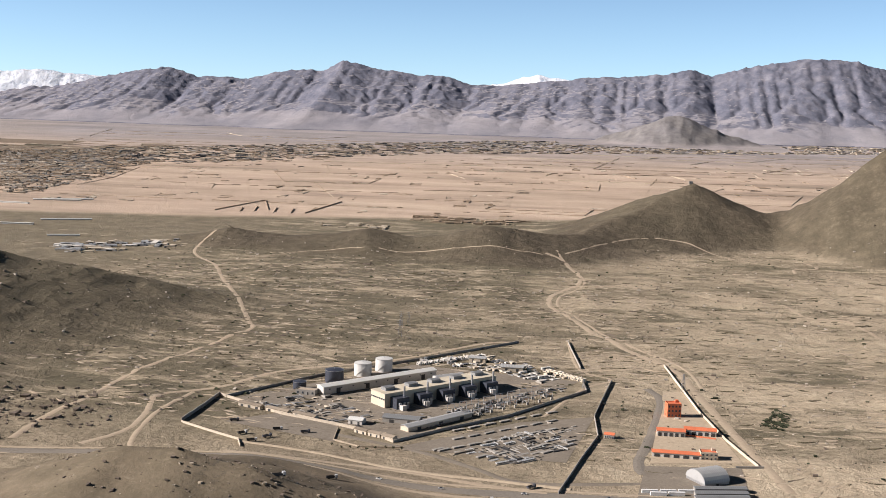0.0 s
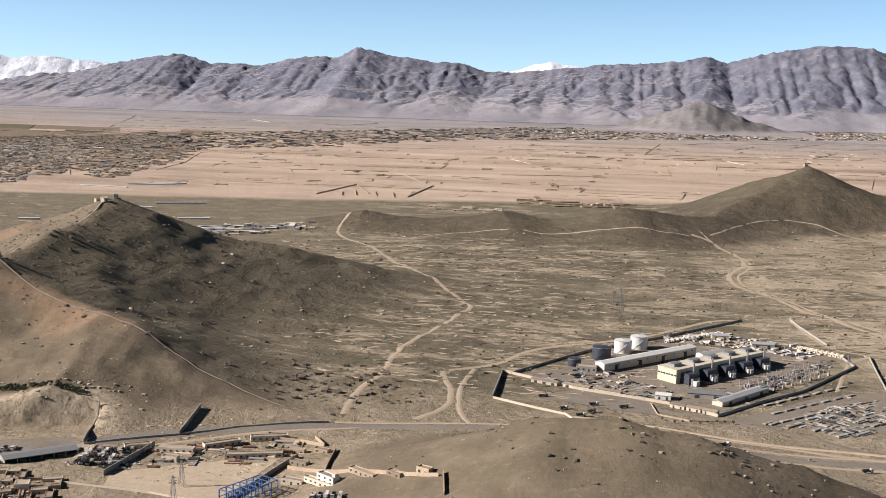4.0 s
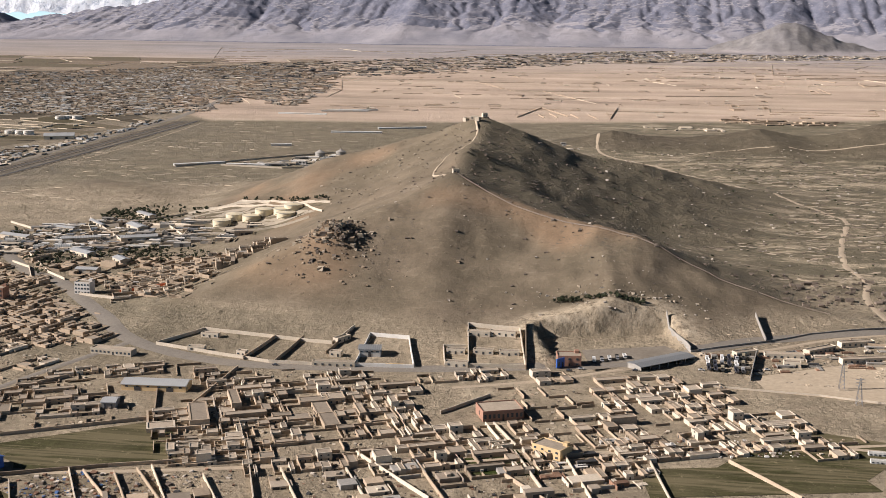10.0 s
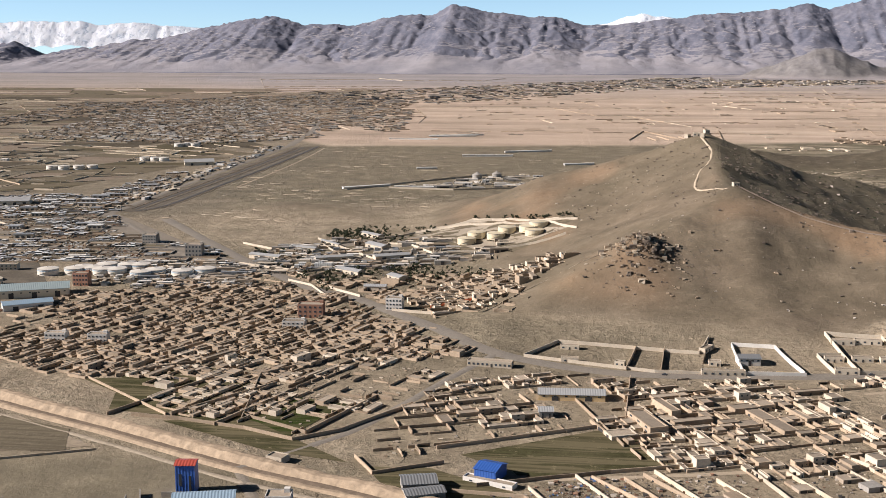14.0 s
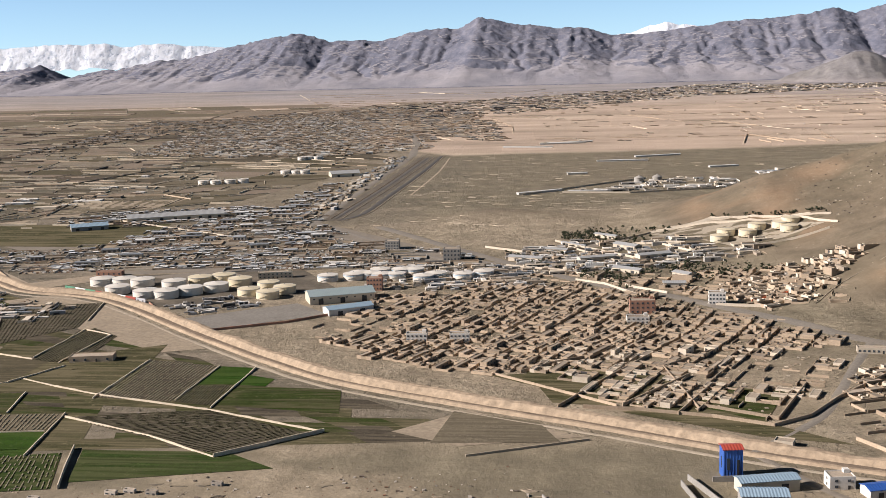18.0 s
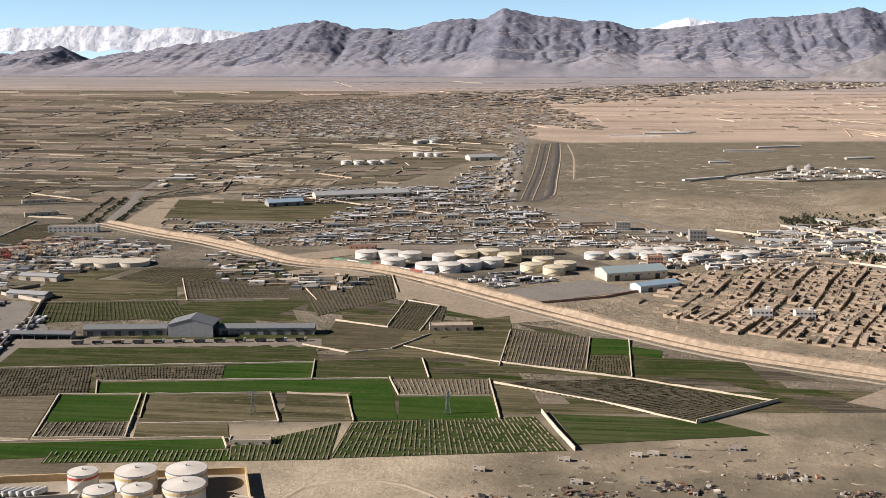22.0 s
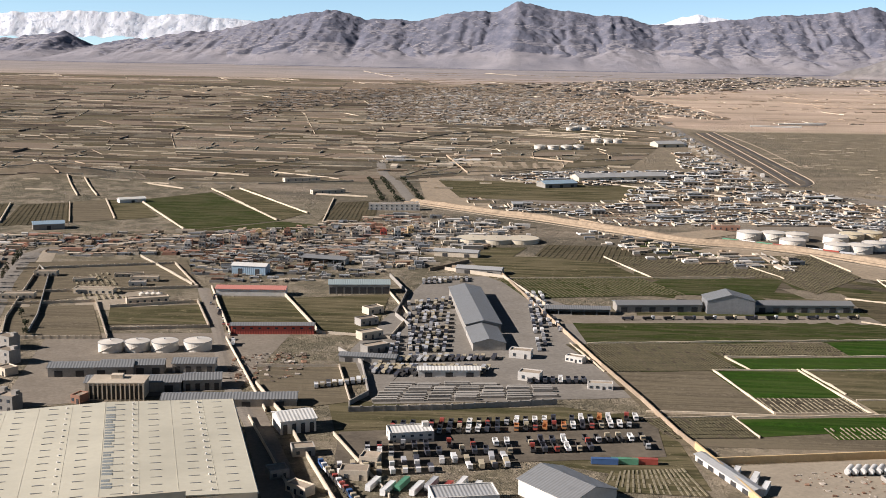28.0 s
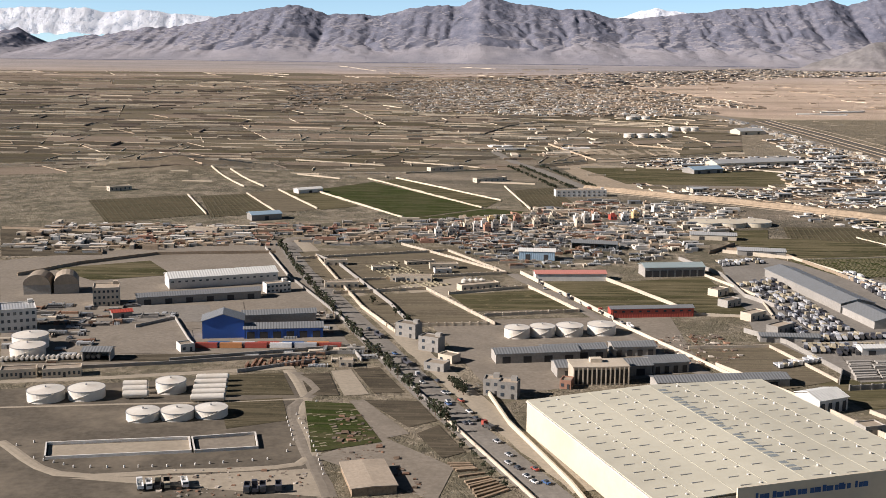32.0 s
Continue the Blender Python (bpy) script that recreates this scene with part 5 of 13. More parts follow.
def poplar(x, y, h):
    """A slim bare roadside tree: trunk, upright twigs and a thin crown."""
    m = Matrix.LocRotScale((x, y, ground_z(x, y)), Euler((0, 0, x * 7 + y)), (h * 1.3, h * 1.3, h))
    if POPLAR:
        return copy_thing(POPLAR[0], m)
    e = tagged(new("poplar"), "slim dusty roadside tree with a thin upright crown", "tree", "trees along the wide road")
    rng, tw, cr = random.Random(3), Geo().cyl(0, 0, -0.05, 0.75, 0.022, 0.008, n=5), Geo()
    for i in range(9):
        a, z = i * 2.4, 0.2 + 0.05 * i
        tw.bar((0, 0, z), (0.09 * math.cos(a), 0.09 * math.sin(a), z + 0.24), 0.012)
    for i in range(60):
        a, z = rng.uniform(0, 6.3), rng.uniform(0.22, 1.0)
        r = rng.uniform(0, 0.15) * (1.15 - abs(z - 0.5))
        w = rng.uniform(0.015, 0.04)
        cr.lump(r * math.cos(a), r * math.sin(a), z, w, w, w * 1.5, rng)
    part("trunk", tw, BARK, e)
    part("crown", cr, LEAF, e)
    e.matrix_basis = m
    POPLAR.append(e)
    return e


def streaks(poly, ang, n, length, h, t, mat, seed, label, name="field_walls"):
    """Low field walls scattered along one direction and across it, as stuff."""
    rng, g, pts = random.Random(seed), Geo(), []
    xs, ys = [p[0] for p in poly], [p[1] for p in poly]
    while len(pts) < n:
        p = (rng.uniform(min(xs), max(xs)), rng.uniform(min(ys), max(ys)))
        if inside(p, poly) and clear_of_roads(p[0], p[1], 3) and not (p[1] > 3350 and -160 < p[0] < 440):
            pts.append(p)
    zs = heights(np.array([p[0] for p in pts]), np.array([p[1] for p in pts]))
    for (x, y), z in zip(pts, zs):
        a = radians(ang + rng.gauss(0, 5) + (90 if rng.random() < 0.22 else 0))
        far = 1 + max(0.0, y - 500) / 900
        g.obox(x, y, z - 0.3, length * rng.uniform(0.4, 1.8) * far, t * far ** 0.3, h * rng.uniform(0.7, 1.2) + 0.3, a)
    tagged(new(name, g.mesh(name, mat)), label, "walls", kind="stuff")


def tree(x, y, h, seed, label="dusty dark green tree with an uneven crown", group="roadside trees"):
    e = root("tree", x, y, 0, label, "tree", group)
    rng = random.Random(seed)
    g = Geo().cyl(0, 0, -0.2, h * 0.5, h * 0.05, h * 0.025, n=6)
    limbs = []
    for i in range(5):
        a = i * 1.3 + rng.random()
        q = (math.cos(a) * h * 0.2, math.sin(a) * h * 0.2, h * rng.uniform(0.5, 0.75))
        g.bar((0, 0, h * rng.uniform(0.25, 0.45)), q, h * 0.03)
        limbs.append(q)
    part("trunk", g, BARK, e)
    cr = Geo()
    for i in range(60):
        q = rng.choice(limbs)
        w = h * rng.uniform(0.03, 0.075)
        cr.lump(q[0] + rng.gauss(0, h * 0.1), q[1] + rng.gauss(0, h * 0.1), max(h * 0.25, q[2] + rng.gauss(0, h * 0.13)), w, w, w, rng)
    part("crown", cr, LEAF, e)
    return e


def car_meshes():
    body = Geo().box(-1.0, 1.0, -0.42, 0.42, 0.16, 0.46)
    cabin = Geo().add([(-0.55, -0.38, 0.46), (0.5, -0.38, 0.46), (0.5, 0.38, 0.46), (-0.55, 0.38, 0.46), (-0.35, -0.32, 0.74), (0.3, -0.32, 0.74), (0.3, 0.32, 0.74), (-0.35, 0.32, 0.74)],
                      [(4, 5, 6, 7), (0, 1, 5, 4), (1, 2, 6, 5), (2, 3, 7, 6), (3, 0, 4, 7)])
    return body, cabin


def wheel_geo(r=0.17, w=0.12):
    g = Geo()
    n = 10
    a = [2 * math.pi * i / n for i in range(n)]
    g.add([(r * math.cos(t), y, r * math.sin(t)) for y in (-w / 2, w / 2) for t in a],
          [(i, (i + 1) % n, n + (i + 1) % n, n + i) for i in range(n)] + [tuple(range(n - 1, -1, -1)), tuple(range(n, 2 * n))])
    return g


VEHICLES = {}


def vehicle(kind, colour, x, y, ang, z=None):
    """A car, a lorry or a pick-up, copied from the first of its kind and colour."""
    key = (kind, colour)
    zz = ground_z(x, y) + 0.15 if z is None else z
    m = Matrix.LocRotScale((x, y, zz), Euler((0, 0, radians(ang))), None)
    if key in VEHICLES:
        return copy_thing(VEHICLES[key], m)
    paintmat = CARPAINT[colour]
    nm = paintmat.name.split("_")[0]
    if kind == "car":
        e = tagged(new("car"), f"small {nm} car with dark windows", "car", "cars")
        b, c = car_meshes()
        part("body", b, paintmat, e)
        part("cabin", c, GLASS, e)
        for sx in (-0.62, 0.62):
            for sy in (-0.4, 0.4):
                part("wheel", shared("wheel", wheel_geo, RUBBER), None, e, at=(sx, sy, 0.17))
    elif kind == "truck":
        e = tagged(new("lorry"), f"{nm} lorry with a cab and a load bed", "lorry", "lorries")
        part("chassis", Geo().box(-2.0, 1.9, -0.3, 0.3, 0.3, 0.5), DARK, e)
        cab = part("cab", Geo().box(1.1, 2.0, -0.55, 0.55, 0.4, 1.45), paintmat, e)
        part("windscreen", Geo().box(1.97, 2.03, -0.48, 0.48, 0.95, 1.32), GLASS, cab)
        part("load_bed", Geo().box(-2.1, 1.0, -0.6, 0.6, 0.5, 0.62).box(-2.1, 1.0, -0.6, -0.52, 0.62, 1.1).box(-2.1, 1.0, 0.52, 0.6, 0.62, 1.1).box(-2.1, -2.02, -0.52, 0.52, 0.62, 1.1), DARK if colour % 2 else paintmat, e)
        for sx in (-1.2, 1.4):
            for sy in (-0.5, 0.5):
                part("wheel", shared("lorry_wheel", lambda: wheel_geo(0.28, 0.2), RUBBER), None, e, at=(sx, sy, 0.28))
    elif kind == "stack":
        e = tagged(new("slab_stack"), f"low {nm} stack of slabs laid out on bearers", "slab stack", "slab stacks of the plant yard")
        part("slabs", Geo().box(-3, 3, -0.8, 0.8, 0.12, 0.34).box(-2.7, 2.4, -0.7, 0.7, 0.36, 0.5), CONCRETE, e)
        for sx in (-2, 0, 2):
            part("bearer", shared("bearer", lambda: Geo().box(-0.1, 0.1, -0.8, 0.8, 0, 0.12), BARK), None, e, at=(sx, 0, 0))
    else:
        e = tagged(new("container"), f"{nm} steel shipping container on the ground", "container", "containers")
        part("body", Geo().box(-3, 3, -0.6, 0.6, 0, 1.25), paintmat, e)
        part("door", Geo().box(2.98, 3.05, -0.55, 0.55, 0.06, 1.19), STEEL, e)
        part("roof_frame", Geo().box(-3.02, 3.02, -0.62, -0.54, 1.2, 1.29).box(-3.02, 3.02, 0.54, 0.62, 1.2, 1.29), paintmat, e)
    e.matrix_basis = m
    VEHICLES[key] = e
    return e


def park(kind, pts, nx, ny, seed, colours, fill=0.85, ang=None):
    """Vehicles parked in rows over a four-cornered yard."""
    rng = random.Random(seed)
    a, b, c, d = [Vector((*p, 0)) for p in pts]
    base = math.degrees(math.atan2((d - a).y, (d - a).x)) if ang is None else ang
    for j in range(ny):
        for i in range(nx):
            if rng.random() > fill:
                continue
            s, t = (i + 0.5) / nx, (j + 0.5) / ny
            p = (a * (1 - s) + b * s) * (1 - t) + (d * (1 - s) + c * s) * t
            vehicle(kind, rng.choice(colours), p.x, p.y, base + rng.uniform(-4, 4) + (180 if rng.random() < 0.3 else 0))


def park_far(pts, nx, ny, seed, colours, fill=0.85, ang=None, label="rows of parked lorries and army vehicles"):
    """Parked lorries too many and too far to count, one heap of stuff."""
    rng, g = random.Random(seed), Geo()
    mats = [CARPAINT[k] for k in colours] + [DARK]
    a, b, c, d = [Vector((*p, 0)) for p in pts]
    base = math.atan2((d - a).y, (d - a).x) if ang is None else radians(ang)
    for j in range(ny):
        for i in range(nx):
            if rng.random() > fill:
                continue
            s, t = (i + 0.5) / nx, (j + 0.5) / ny
            p = (a * (1 - s) + b * s) * (1 - t) + (d * (1 - s) + c * s) * t
            z, turn, k = ground_z(p.x, p.y) + 0.1, base + rng.uniform(-0.06, 0.06), rng.randrange(len(colours))
            co, si = math.cos(turn), math.sin(turn)
            g.obox(p.x, p.y, z, 3.8, 0.9, 0.5, turn, len(colours))
            g.obox(p.x + 1.5 * co, p.y + 1.5 * si, z + 0.3, 0.9, 1.1, 1.0, turn, k)
            g.obox(p.x - 0.5 * co, p.y - 0.5 * si, z + 0.5, 2.8, 1.15, rng.uniform(0.2, 0.9), turn, rng.randrange(len(colours) + 1))
    tagged(new("parked_lorries", g.mesh("parked_lorries", *mats)), label, "lorries", kind="stuff")


def pylon(x, y, h, ang, label="tall lattice steel power pylon"):
    e = root("power_pylon", x, y, ang, label, "pylon", "power pylons")
    w0, w1 = h * 0.11, h * 0.02
    for sx in (-1, 1):
        for sy in (-1, 1):
            part("leg", Geo().bar((sx * w0, sy * w0, -0.3), (sx * w1, sy * w1, h), 0.12), STEEL, e)
    for k in range(7):
        a, b = k / 7, (k + 1) / 7
        wa, wb = w0 + (w1 - w0) * a, w0 + (w1 - w0) * b
        for q in range(4):
            ca, cb = ((-1, -1), (1, -1), (1, 1), (-1, 1))[q], ((1, -1), (1, 1), (-1, 1), (-1, -1))[q]
            part("brace", Geo().bar((ca[0] * wa, ca[1] * wa, a * h), (cb[0] * wb, cb[1] * wb, b * h), 0.07), STEEL, e)
    for f in (0.72, 0.84, 0.95):
        part("crossarm", Geo().bar((-h * 0.16, 0, h * f), (h * 0.16, 0, h * f), 0.13), STEEL, e)
    return e


def scatter(pts_fun, n, size, mats, seed, label, name, category, flat=0.6):
    """Stones, scrap or rubble lying about, one heap of stuff."""
    rng, g = random.Random(seed), Geo()
    ps = [pts_fun(rng) for _ in range(n)]
    zs = heights(np.array([p[0] for p in ps]), np.array([p[1] for p in ps]))
    for (x, y), z in zip(ps, zs):
        w = size[0] * (size[1] / size[0]) ** (rng.random() ** 2)
        g.lump(x, y, z + w * 0.2, w * rng.uniform(0.6, 1.4), w * rng.uniform(0.6, 1.4), w * flat, rng, rng.randrange(len(mats)))
    tagged(new(name, g.mesh(name, *mats)), label, category, kind="stuff")


def spot(cx, cy, sx, sy):
    return lambda rng: (rng.gauss(cx, sx), rng.gauss(cy, sy))


def area(pts):
    a, b, c, d = pts

    def pick(rng):
        s, t = rng.random(), rng.random()
        return tuple((a[k] * (1 - s) + b[k] * s) * (1 - t) + (d[k] * (1 - s) + c[k] * s) * t for k in (0, 1))

    return pick


def scars(pts, n, ang, size, mats, seed, label):
    """Bare eroded banks: low elongated mounds of earth lying along the slope, one heap of stuff."""
    pick, rng, g = area(pts), random.Random(seed), Geo()
    ps = []
    while len(ps) < n:
        p = pick(rng)
        if vnoise(np.array([p[0] / 70]), np.array([p[1] / 40]), 5)[0] > rng.uniform(0.25, 0.75) and clear_of_roads(p[0], p[1], 2) and ground_z(*p) < 3.5:
            ps.append(p)
    zs = heights(np.array([p[0] for p in ps]), np.array([p[1] for p in ps]))
    for (x, y), z in zip(ps, zs):
        L, w, h, a = rng.uniform(*size), rng.uniform(0.5, 2.0), rng.uniform(0.06, 0.3), radians(ang + rng.gauss(0, 16))
        c, s, k = math.cos(a), math.sin(a), 7
        v = []
        bend = rng.uniform(-0.15, 0.15) * L
        for i in range(k):
            u = i / (k - 1) - 0.5
            hw = w * (1 - (2 * u) ** 2) * rng.uniform(0.6, 1.2) + 0.02
            px, py = u * L, bend * (4 * u * u) + rng.uniform(-0.2, 0.2)
            for d, hh in ((-hw, -0.08), (-hw * 0.2, h), (hw, -0.08)):
                v.append((x + px * c - (py + d) * s, y + px * s + (py + d) * c, z + hh))
        g.add(v, [(3 * i + q, 3 * i + q + 1, 3 * i + q + 4, 3 * i + q + 3) for i in range(k - 1) for q in (0, 1)], rng.randrange(len(mats)))
    tagged(new("eroded_banks", g.mesh("eroded_banks", *mats)), label, "bare earth", kind="stuff")


def wood(pts, n, h, seed):
    """A dark grove: many small trees in one heap."""
    pick, rng, g = area(pts), random.Random(seed), Geo()
    ps = [pick(rng) for _ in range(n)]
    zs = heights(np.array([p[0] for p in ps]), np.array([p[1] for p in ps]))
    for (x, y), z in zip(ps, zs):
        hh = h * rng.uniform(0.6, 1.2)
        g.cyl(x, y, z - 0.2, z + hh * 0.5, 0.1, n=4, mi=1)
        for _ in range(7):
            w = hh * rng.uniform(0.12, 0.26)
            g.lump(x + rng.gauss(0, hh * 0.2), y + rng.gauss(0, hh * 0.2), z + hh * rng.uniform(0.4, 0.95), w, w, w, rng)
    tagged(new("grove", g.mesh("grove", LEAF, BARK)), "dark evergreen grove", "trees", kind="stuff")

# ---- roads and tracks ----
ribbon('dirt_road', [(-321.4, 897.8), (-284.7, 817.5), (-225.8, 687.8), (-214.4, 658.0), (-226.6, 602.8), (-237.0, 535.2), (-234.9, 495.1), (-240.5, 462.7), (-238.9, 428.5)], 3.2, DIRTROAD, 'pale winding dirt track across the scrub')
ribbon('dirt_road', [(-365.0, 1065.1), (-363.1, 963.5), (-321.4, 897.8)], 2.6, DIRTROAD, 'pale winding dirt track across the scrub')
ribbon('dirt_road', [(-55.4, 670.7), (-74.4, 664.3), (-116.9, 609.4), (-167.7, 569.0), (-186.3, 532.5), (-208.0, 506.2), (-201.8, 475.6), (-200.8, 450.2), (-210.0, 429.7)], 3.0, DIRTROAD, 'dirt road curving round the power plant')
ribbon('dirt_road', [(-196.1, 518.3), (-197.6, 476.3), (-193.5, 443.0), (-187.8, 427.5)], 2.4, DIRTROAD, 'dirt road curving round the power plant')
ribbon('road', [(-767.0, 649.1), (-674.5, 521.0), (-619.3, 453.3), (-602.3, 444.4), (-551.8, 383.0), (-524.5, 350.8), (-485.7, 332.6), (-444.4, 332.5), (-386.1, 340.9), (-337.9, 354.7), (-317.2, 370.0), (-281.9, 394.0), (-240.3, 411.0), (-188.0, 421.0), (-150.0, 421.0), (-111.3, 414.0), (-70.7, 409.0), (-40.6, 410.5), (-10.2, 414.0), (29.8, 416.5), (63.4, 420.0), (110.0, 425.0)], 7.0, ASPHALT, 'grey two-lane asphalt road with dusty edges', lift=0.18, ragged=0.04)
ribbon('dirt_road', [(-240.0, 417.0), (-188.0, 427.5), (-150.0, 428.0), (-111.3, 421.0), (-70.7, 416.0), (-40.6, 417.0), (-10.2, 420.0), (29.8, 422.5), (63.4, 426.0)], 2.2, DIRTROAD, 'dusty shoulder along the highway')
ribbon('dirt_road', [(-111.3, 407.0), (-70.7, 402.0), (-40.6, 403.5), (-10.2, 407.0), (29.8, 409.5), (63.4, 413.0)], 3.0, DIRTROAD, 'dusty shoulder along the highway')
ribbon('dirt_road', [(-150.0, 448.0), (-120.0, 441.0), (-79.8, 428.5), (-41.0, 425.0), (-14.0, 422.0)], 3.0, BARELOT, 'pale bank of earth above the highway', lift=0.3)
ribbon('dirt_road', [(-400.4, 318.2), (-367.3, 331.4), (-334.5, 351.2), (-298.9, 372.1), (-265.0, 396.4), (-218.7, 416.3)], 2.2, DIRTROAD, 'dusty shoulder along the road')
ribbon('dirt_road', [(-149.4, 430.0), (-116.9, 425.5), (-79.7, 426.6), (-51.4, 419.9), (-22.3, 415.1)], 3.2, DIRTROAD, 'dirt road beside the highway')
ribbon('gravel_road', [(-114.3, 468.1), (-75.8, 453.2), (-52.3, 438.0), (-30.5, 425.1), (11.6, 434.8)], 3.4, GRAVELYARD, 'gravel approach road of the plant')
ribbon('dirt_road', [(-63.0, 993.2), (-45.3, 976.6), (-29.2, 901.6), (-47.6, 830.4), (-40.5, 778.7), (-5.3, 688.0), (30.3, 627.2), (38.5, 586.2), (52.6, 510.6), (66.7, 436.1)], 4.2, DIRTROAD, 'wide dirt road along a pipeline')
ribbon('dirt_road', [(-54.3, 1007.3), (-26.0, 896.6), (-41.4, 826.2), (-34.7, 775.9), (-0.4, 690.1), (35.0, 633.9), (44.1, 587.6)], 2.2, DIRTROAD, 'second track beside the wide dirt road')
ribbon('dirt_road', [(-307.2, 939.9), (-258.1, 974.5), (-175.5, 981.3), (-65.1, 988.5)], 1.8, DIRTROAD, 'faint track at the foot of the knolls')
ribbon('dirt_road', [(-46.6, 1000.4), (5.7, 1091.9), (60.1, 1111.4), (112.9, 1054.7), (155.8, 1023.1)], 2.0, DIRTROAD, 'faint track below the hill')
ribbon('dirt_road', [(113.9, 841.3), (122.1, 803.8), (148.2, 786.8), (159.8, 726.6)], 3.0, DIRTROAD, 'pale winding dirt track across the scrub')
ribbon('dirt_road', [(143.6, 996.2), (146.6, 1021.7), (166.8, 1037.7), (160.1, 1075.8)], 3.0, DIRTROAD, 'pale winding dirt track across the scrub')
ribbon('road', [(16.2, 581.9), (22.4, 559.0), (17.0, 501.7), (10.8, 460.1), (13.0, 446.1)], 4.5, ASPHALT, 'short curved asphalt drive', lift=0.16)
ribbon('dirt_road', [(-27.8, 677.0), (-18.1, 612.8), (-1.2, 595.5), (-14.6, 574.3), (-31.0, 517.6)], 2.0, DIRTROAD, 'pale winding dirt track across the scrub')
ribbon('road', [(-524.5, 350.8), (-537.4, 317.4), (-548.7, 284.9), (-560.0, 256.5), (-583.3, 224.8)], 3.2, ASPHALT, 'narrow asphalt street through the mud-brick quarter')
ribbon('gravel_road', [(-583.3, 224.8), (-571.0, 201.5), (-559.4, 185.0)], 3.0, GRAVELYARD, 'dusty lane down from the canal crossing')
ribbon('road', [(-812.7, 669.3), (-756.1, 591.1), (-704.0, 525.1), (-674.5, 521.0)], 4.5, ASPHALT, 'grey two-lane asphalt road with dusty edges', lift=0.18)
ribbon('road', [(-815.0, 655.0), (-815.0, 694.0), (-819.3, 816.0), (-824.0, 980.0), (-829.0, 1172.0)], 6, ASPHALT, 'grey dusty highway running to the far town', lift=0.2)
ribbon('road', [(-829.0, 1172.0), (-852.0, 1354.0), (-890.0, 1566.8)], 9, ASPHALT, 'grey dusty highway running to the far town', lift=0.2)
ribbon('dirt_road', [(-804.0, 680.0), (-805.0, 881.8), (-809.0, 1160.0)], 20, DEPOTSOIL, 'dark scraped strip between the highway lanes', lift=0.1)
ribbon('road', [(-805.0, 690.0), (-804.6, 881.8), (-808.5, 1155.0)], 3.5, NEWASPHALT, 'dark service lane along the highway', lift=0.25)
ribbon('dirt_road', [(-800.5, 690.0), (-799.6, 881.8), (-802.5, 1155.0)], 1.1, DIRTROAD, 'pale spoil bank between the highway lanes', lift=0.35)
ribbon('dirt_road', [(-808.5, 690.0), (-808.5, 881.8), (-813.5, 1155.0)], 1.1, BERM, 'pale spoil bank between the highway lanes', lift=0.35)
ribbon('road', [(-801.0, 682.0), (-790.5, 716.0), (-791.0, 822.0), (-792.0, 990.0), (-796.0, 1168.0)], 4.5, NEWASPHALT, 'dark straight service road along the highway', lift=0.25)
ribbon('dirt_road', [(-797.0, 682.0), (-786.8, 716.0), (-787.0, 822.0), (-788.5, 990.0), (-793.0, 1168.0)], 1.1, DIRTROAD, 'pale bank beside the service road', lift=0.3)
ribbon('dirt_road', [(-774.2, 820.1), (-774.9, 926.8), (-776.8, 1017.3), (-784.7, 1150.8)], 1.6, DIRTROAD, 'pale winding dirt track across the scrub')
ribbon('road', [(-1191.2, 364.1), (-1168.0, 286.1), (-1141.8, 209.4), (-1119.4, 145.4), (-1094.4, 83.3)], 8.2, GREYYARD, 'wide straight asphalt road lined with trees and parked cars', lift=0.18, ragged=0.02)
ribbon('verge', [(-1186.4, 371.5), (-1149.8, 260.6), (-1124.8, 186.4), (-1105.4, 132.3), (-1091.4, 96.9)], 6.0, PALEYARD, 'earth verge of the wide road', lift=0.1)
ribbon('road', [(-1191.2, 364.1), (-1190.4, 375.7), (-1143.4, 387.2), (-1102.2, 420.5), (-1045.0, 500.2), (-1031.0, 479.3)], 4.5, ASPHALT, 'street through the bazaar')
ribbon('road', [(-1099.0, 306.2), (-1077.2, 247.5), (-1062.8, 202.0), (-1044.3, 158.0), (-1022.4, 108.6)], 4.2, ASPHALT, 'service road beside the big warehouse')
ribbon('gravel_road', [(-1158.9, 173.2), (-1151.3, 158.9), (-1154.7, 145.2), (-1149.5, 122.2), (-1140.2, 90.9)], 4.0, GRAVELYARD, 'curving gravel drive of the fuel depot')
ribbon('dirt_road', [(-996.3, 530.3), (-957.1, 505.4), (-901.4, 451.1), (-864.6, 438.3)], 4.5, DIRTROAD, 'dirt road into the depot quarter')
ribbon('dirt_road', [(-833.9, 144.3), (-830.8, 152.2), (-813.5, 158.8), (-799.6, 151.5), (-784.4, 131.7)], 1.6, DIRTROAD, 'wheel tracks over the waste ground')

# ---- canal with its earth banks ----
CANAL = [(-1050.9, 558.6), (-1000.6, 520.0), (-969.0, 499.4), (-930.7, 467.5), (-903.0, 444.4), (-854, 424), (-784, 355), (-744, 317), (-712, 291), (-668, 268), (-626, 248), (-583, 226), (-547, 211), (-511, 195), (-474, 178), (-420, 150)]


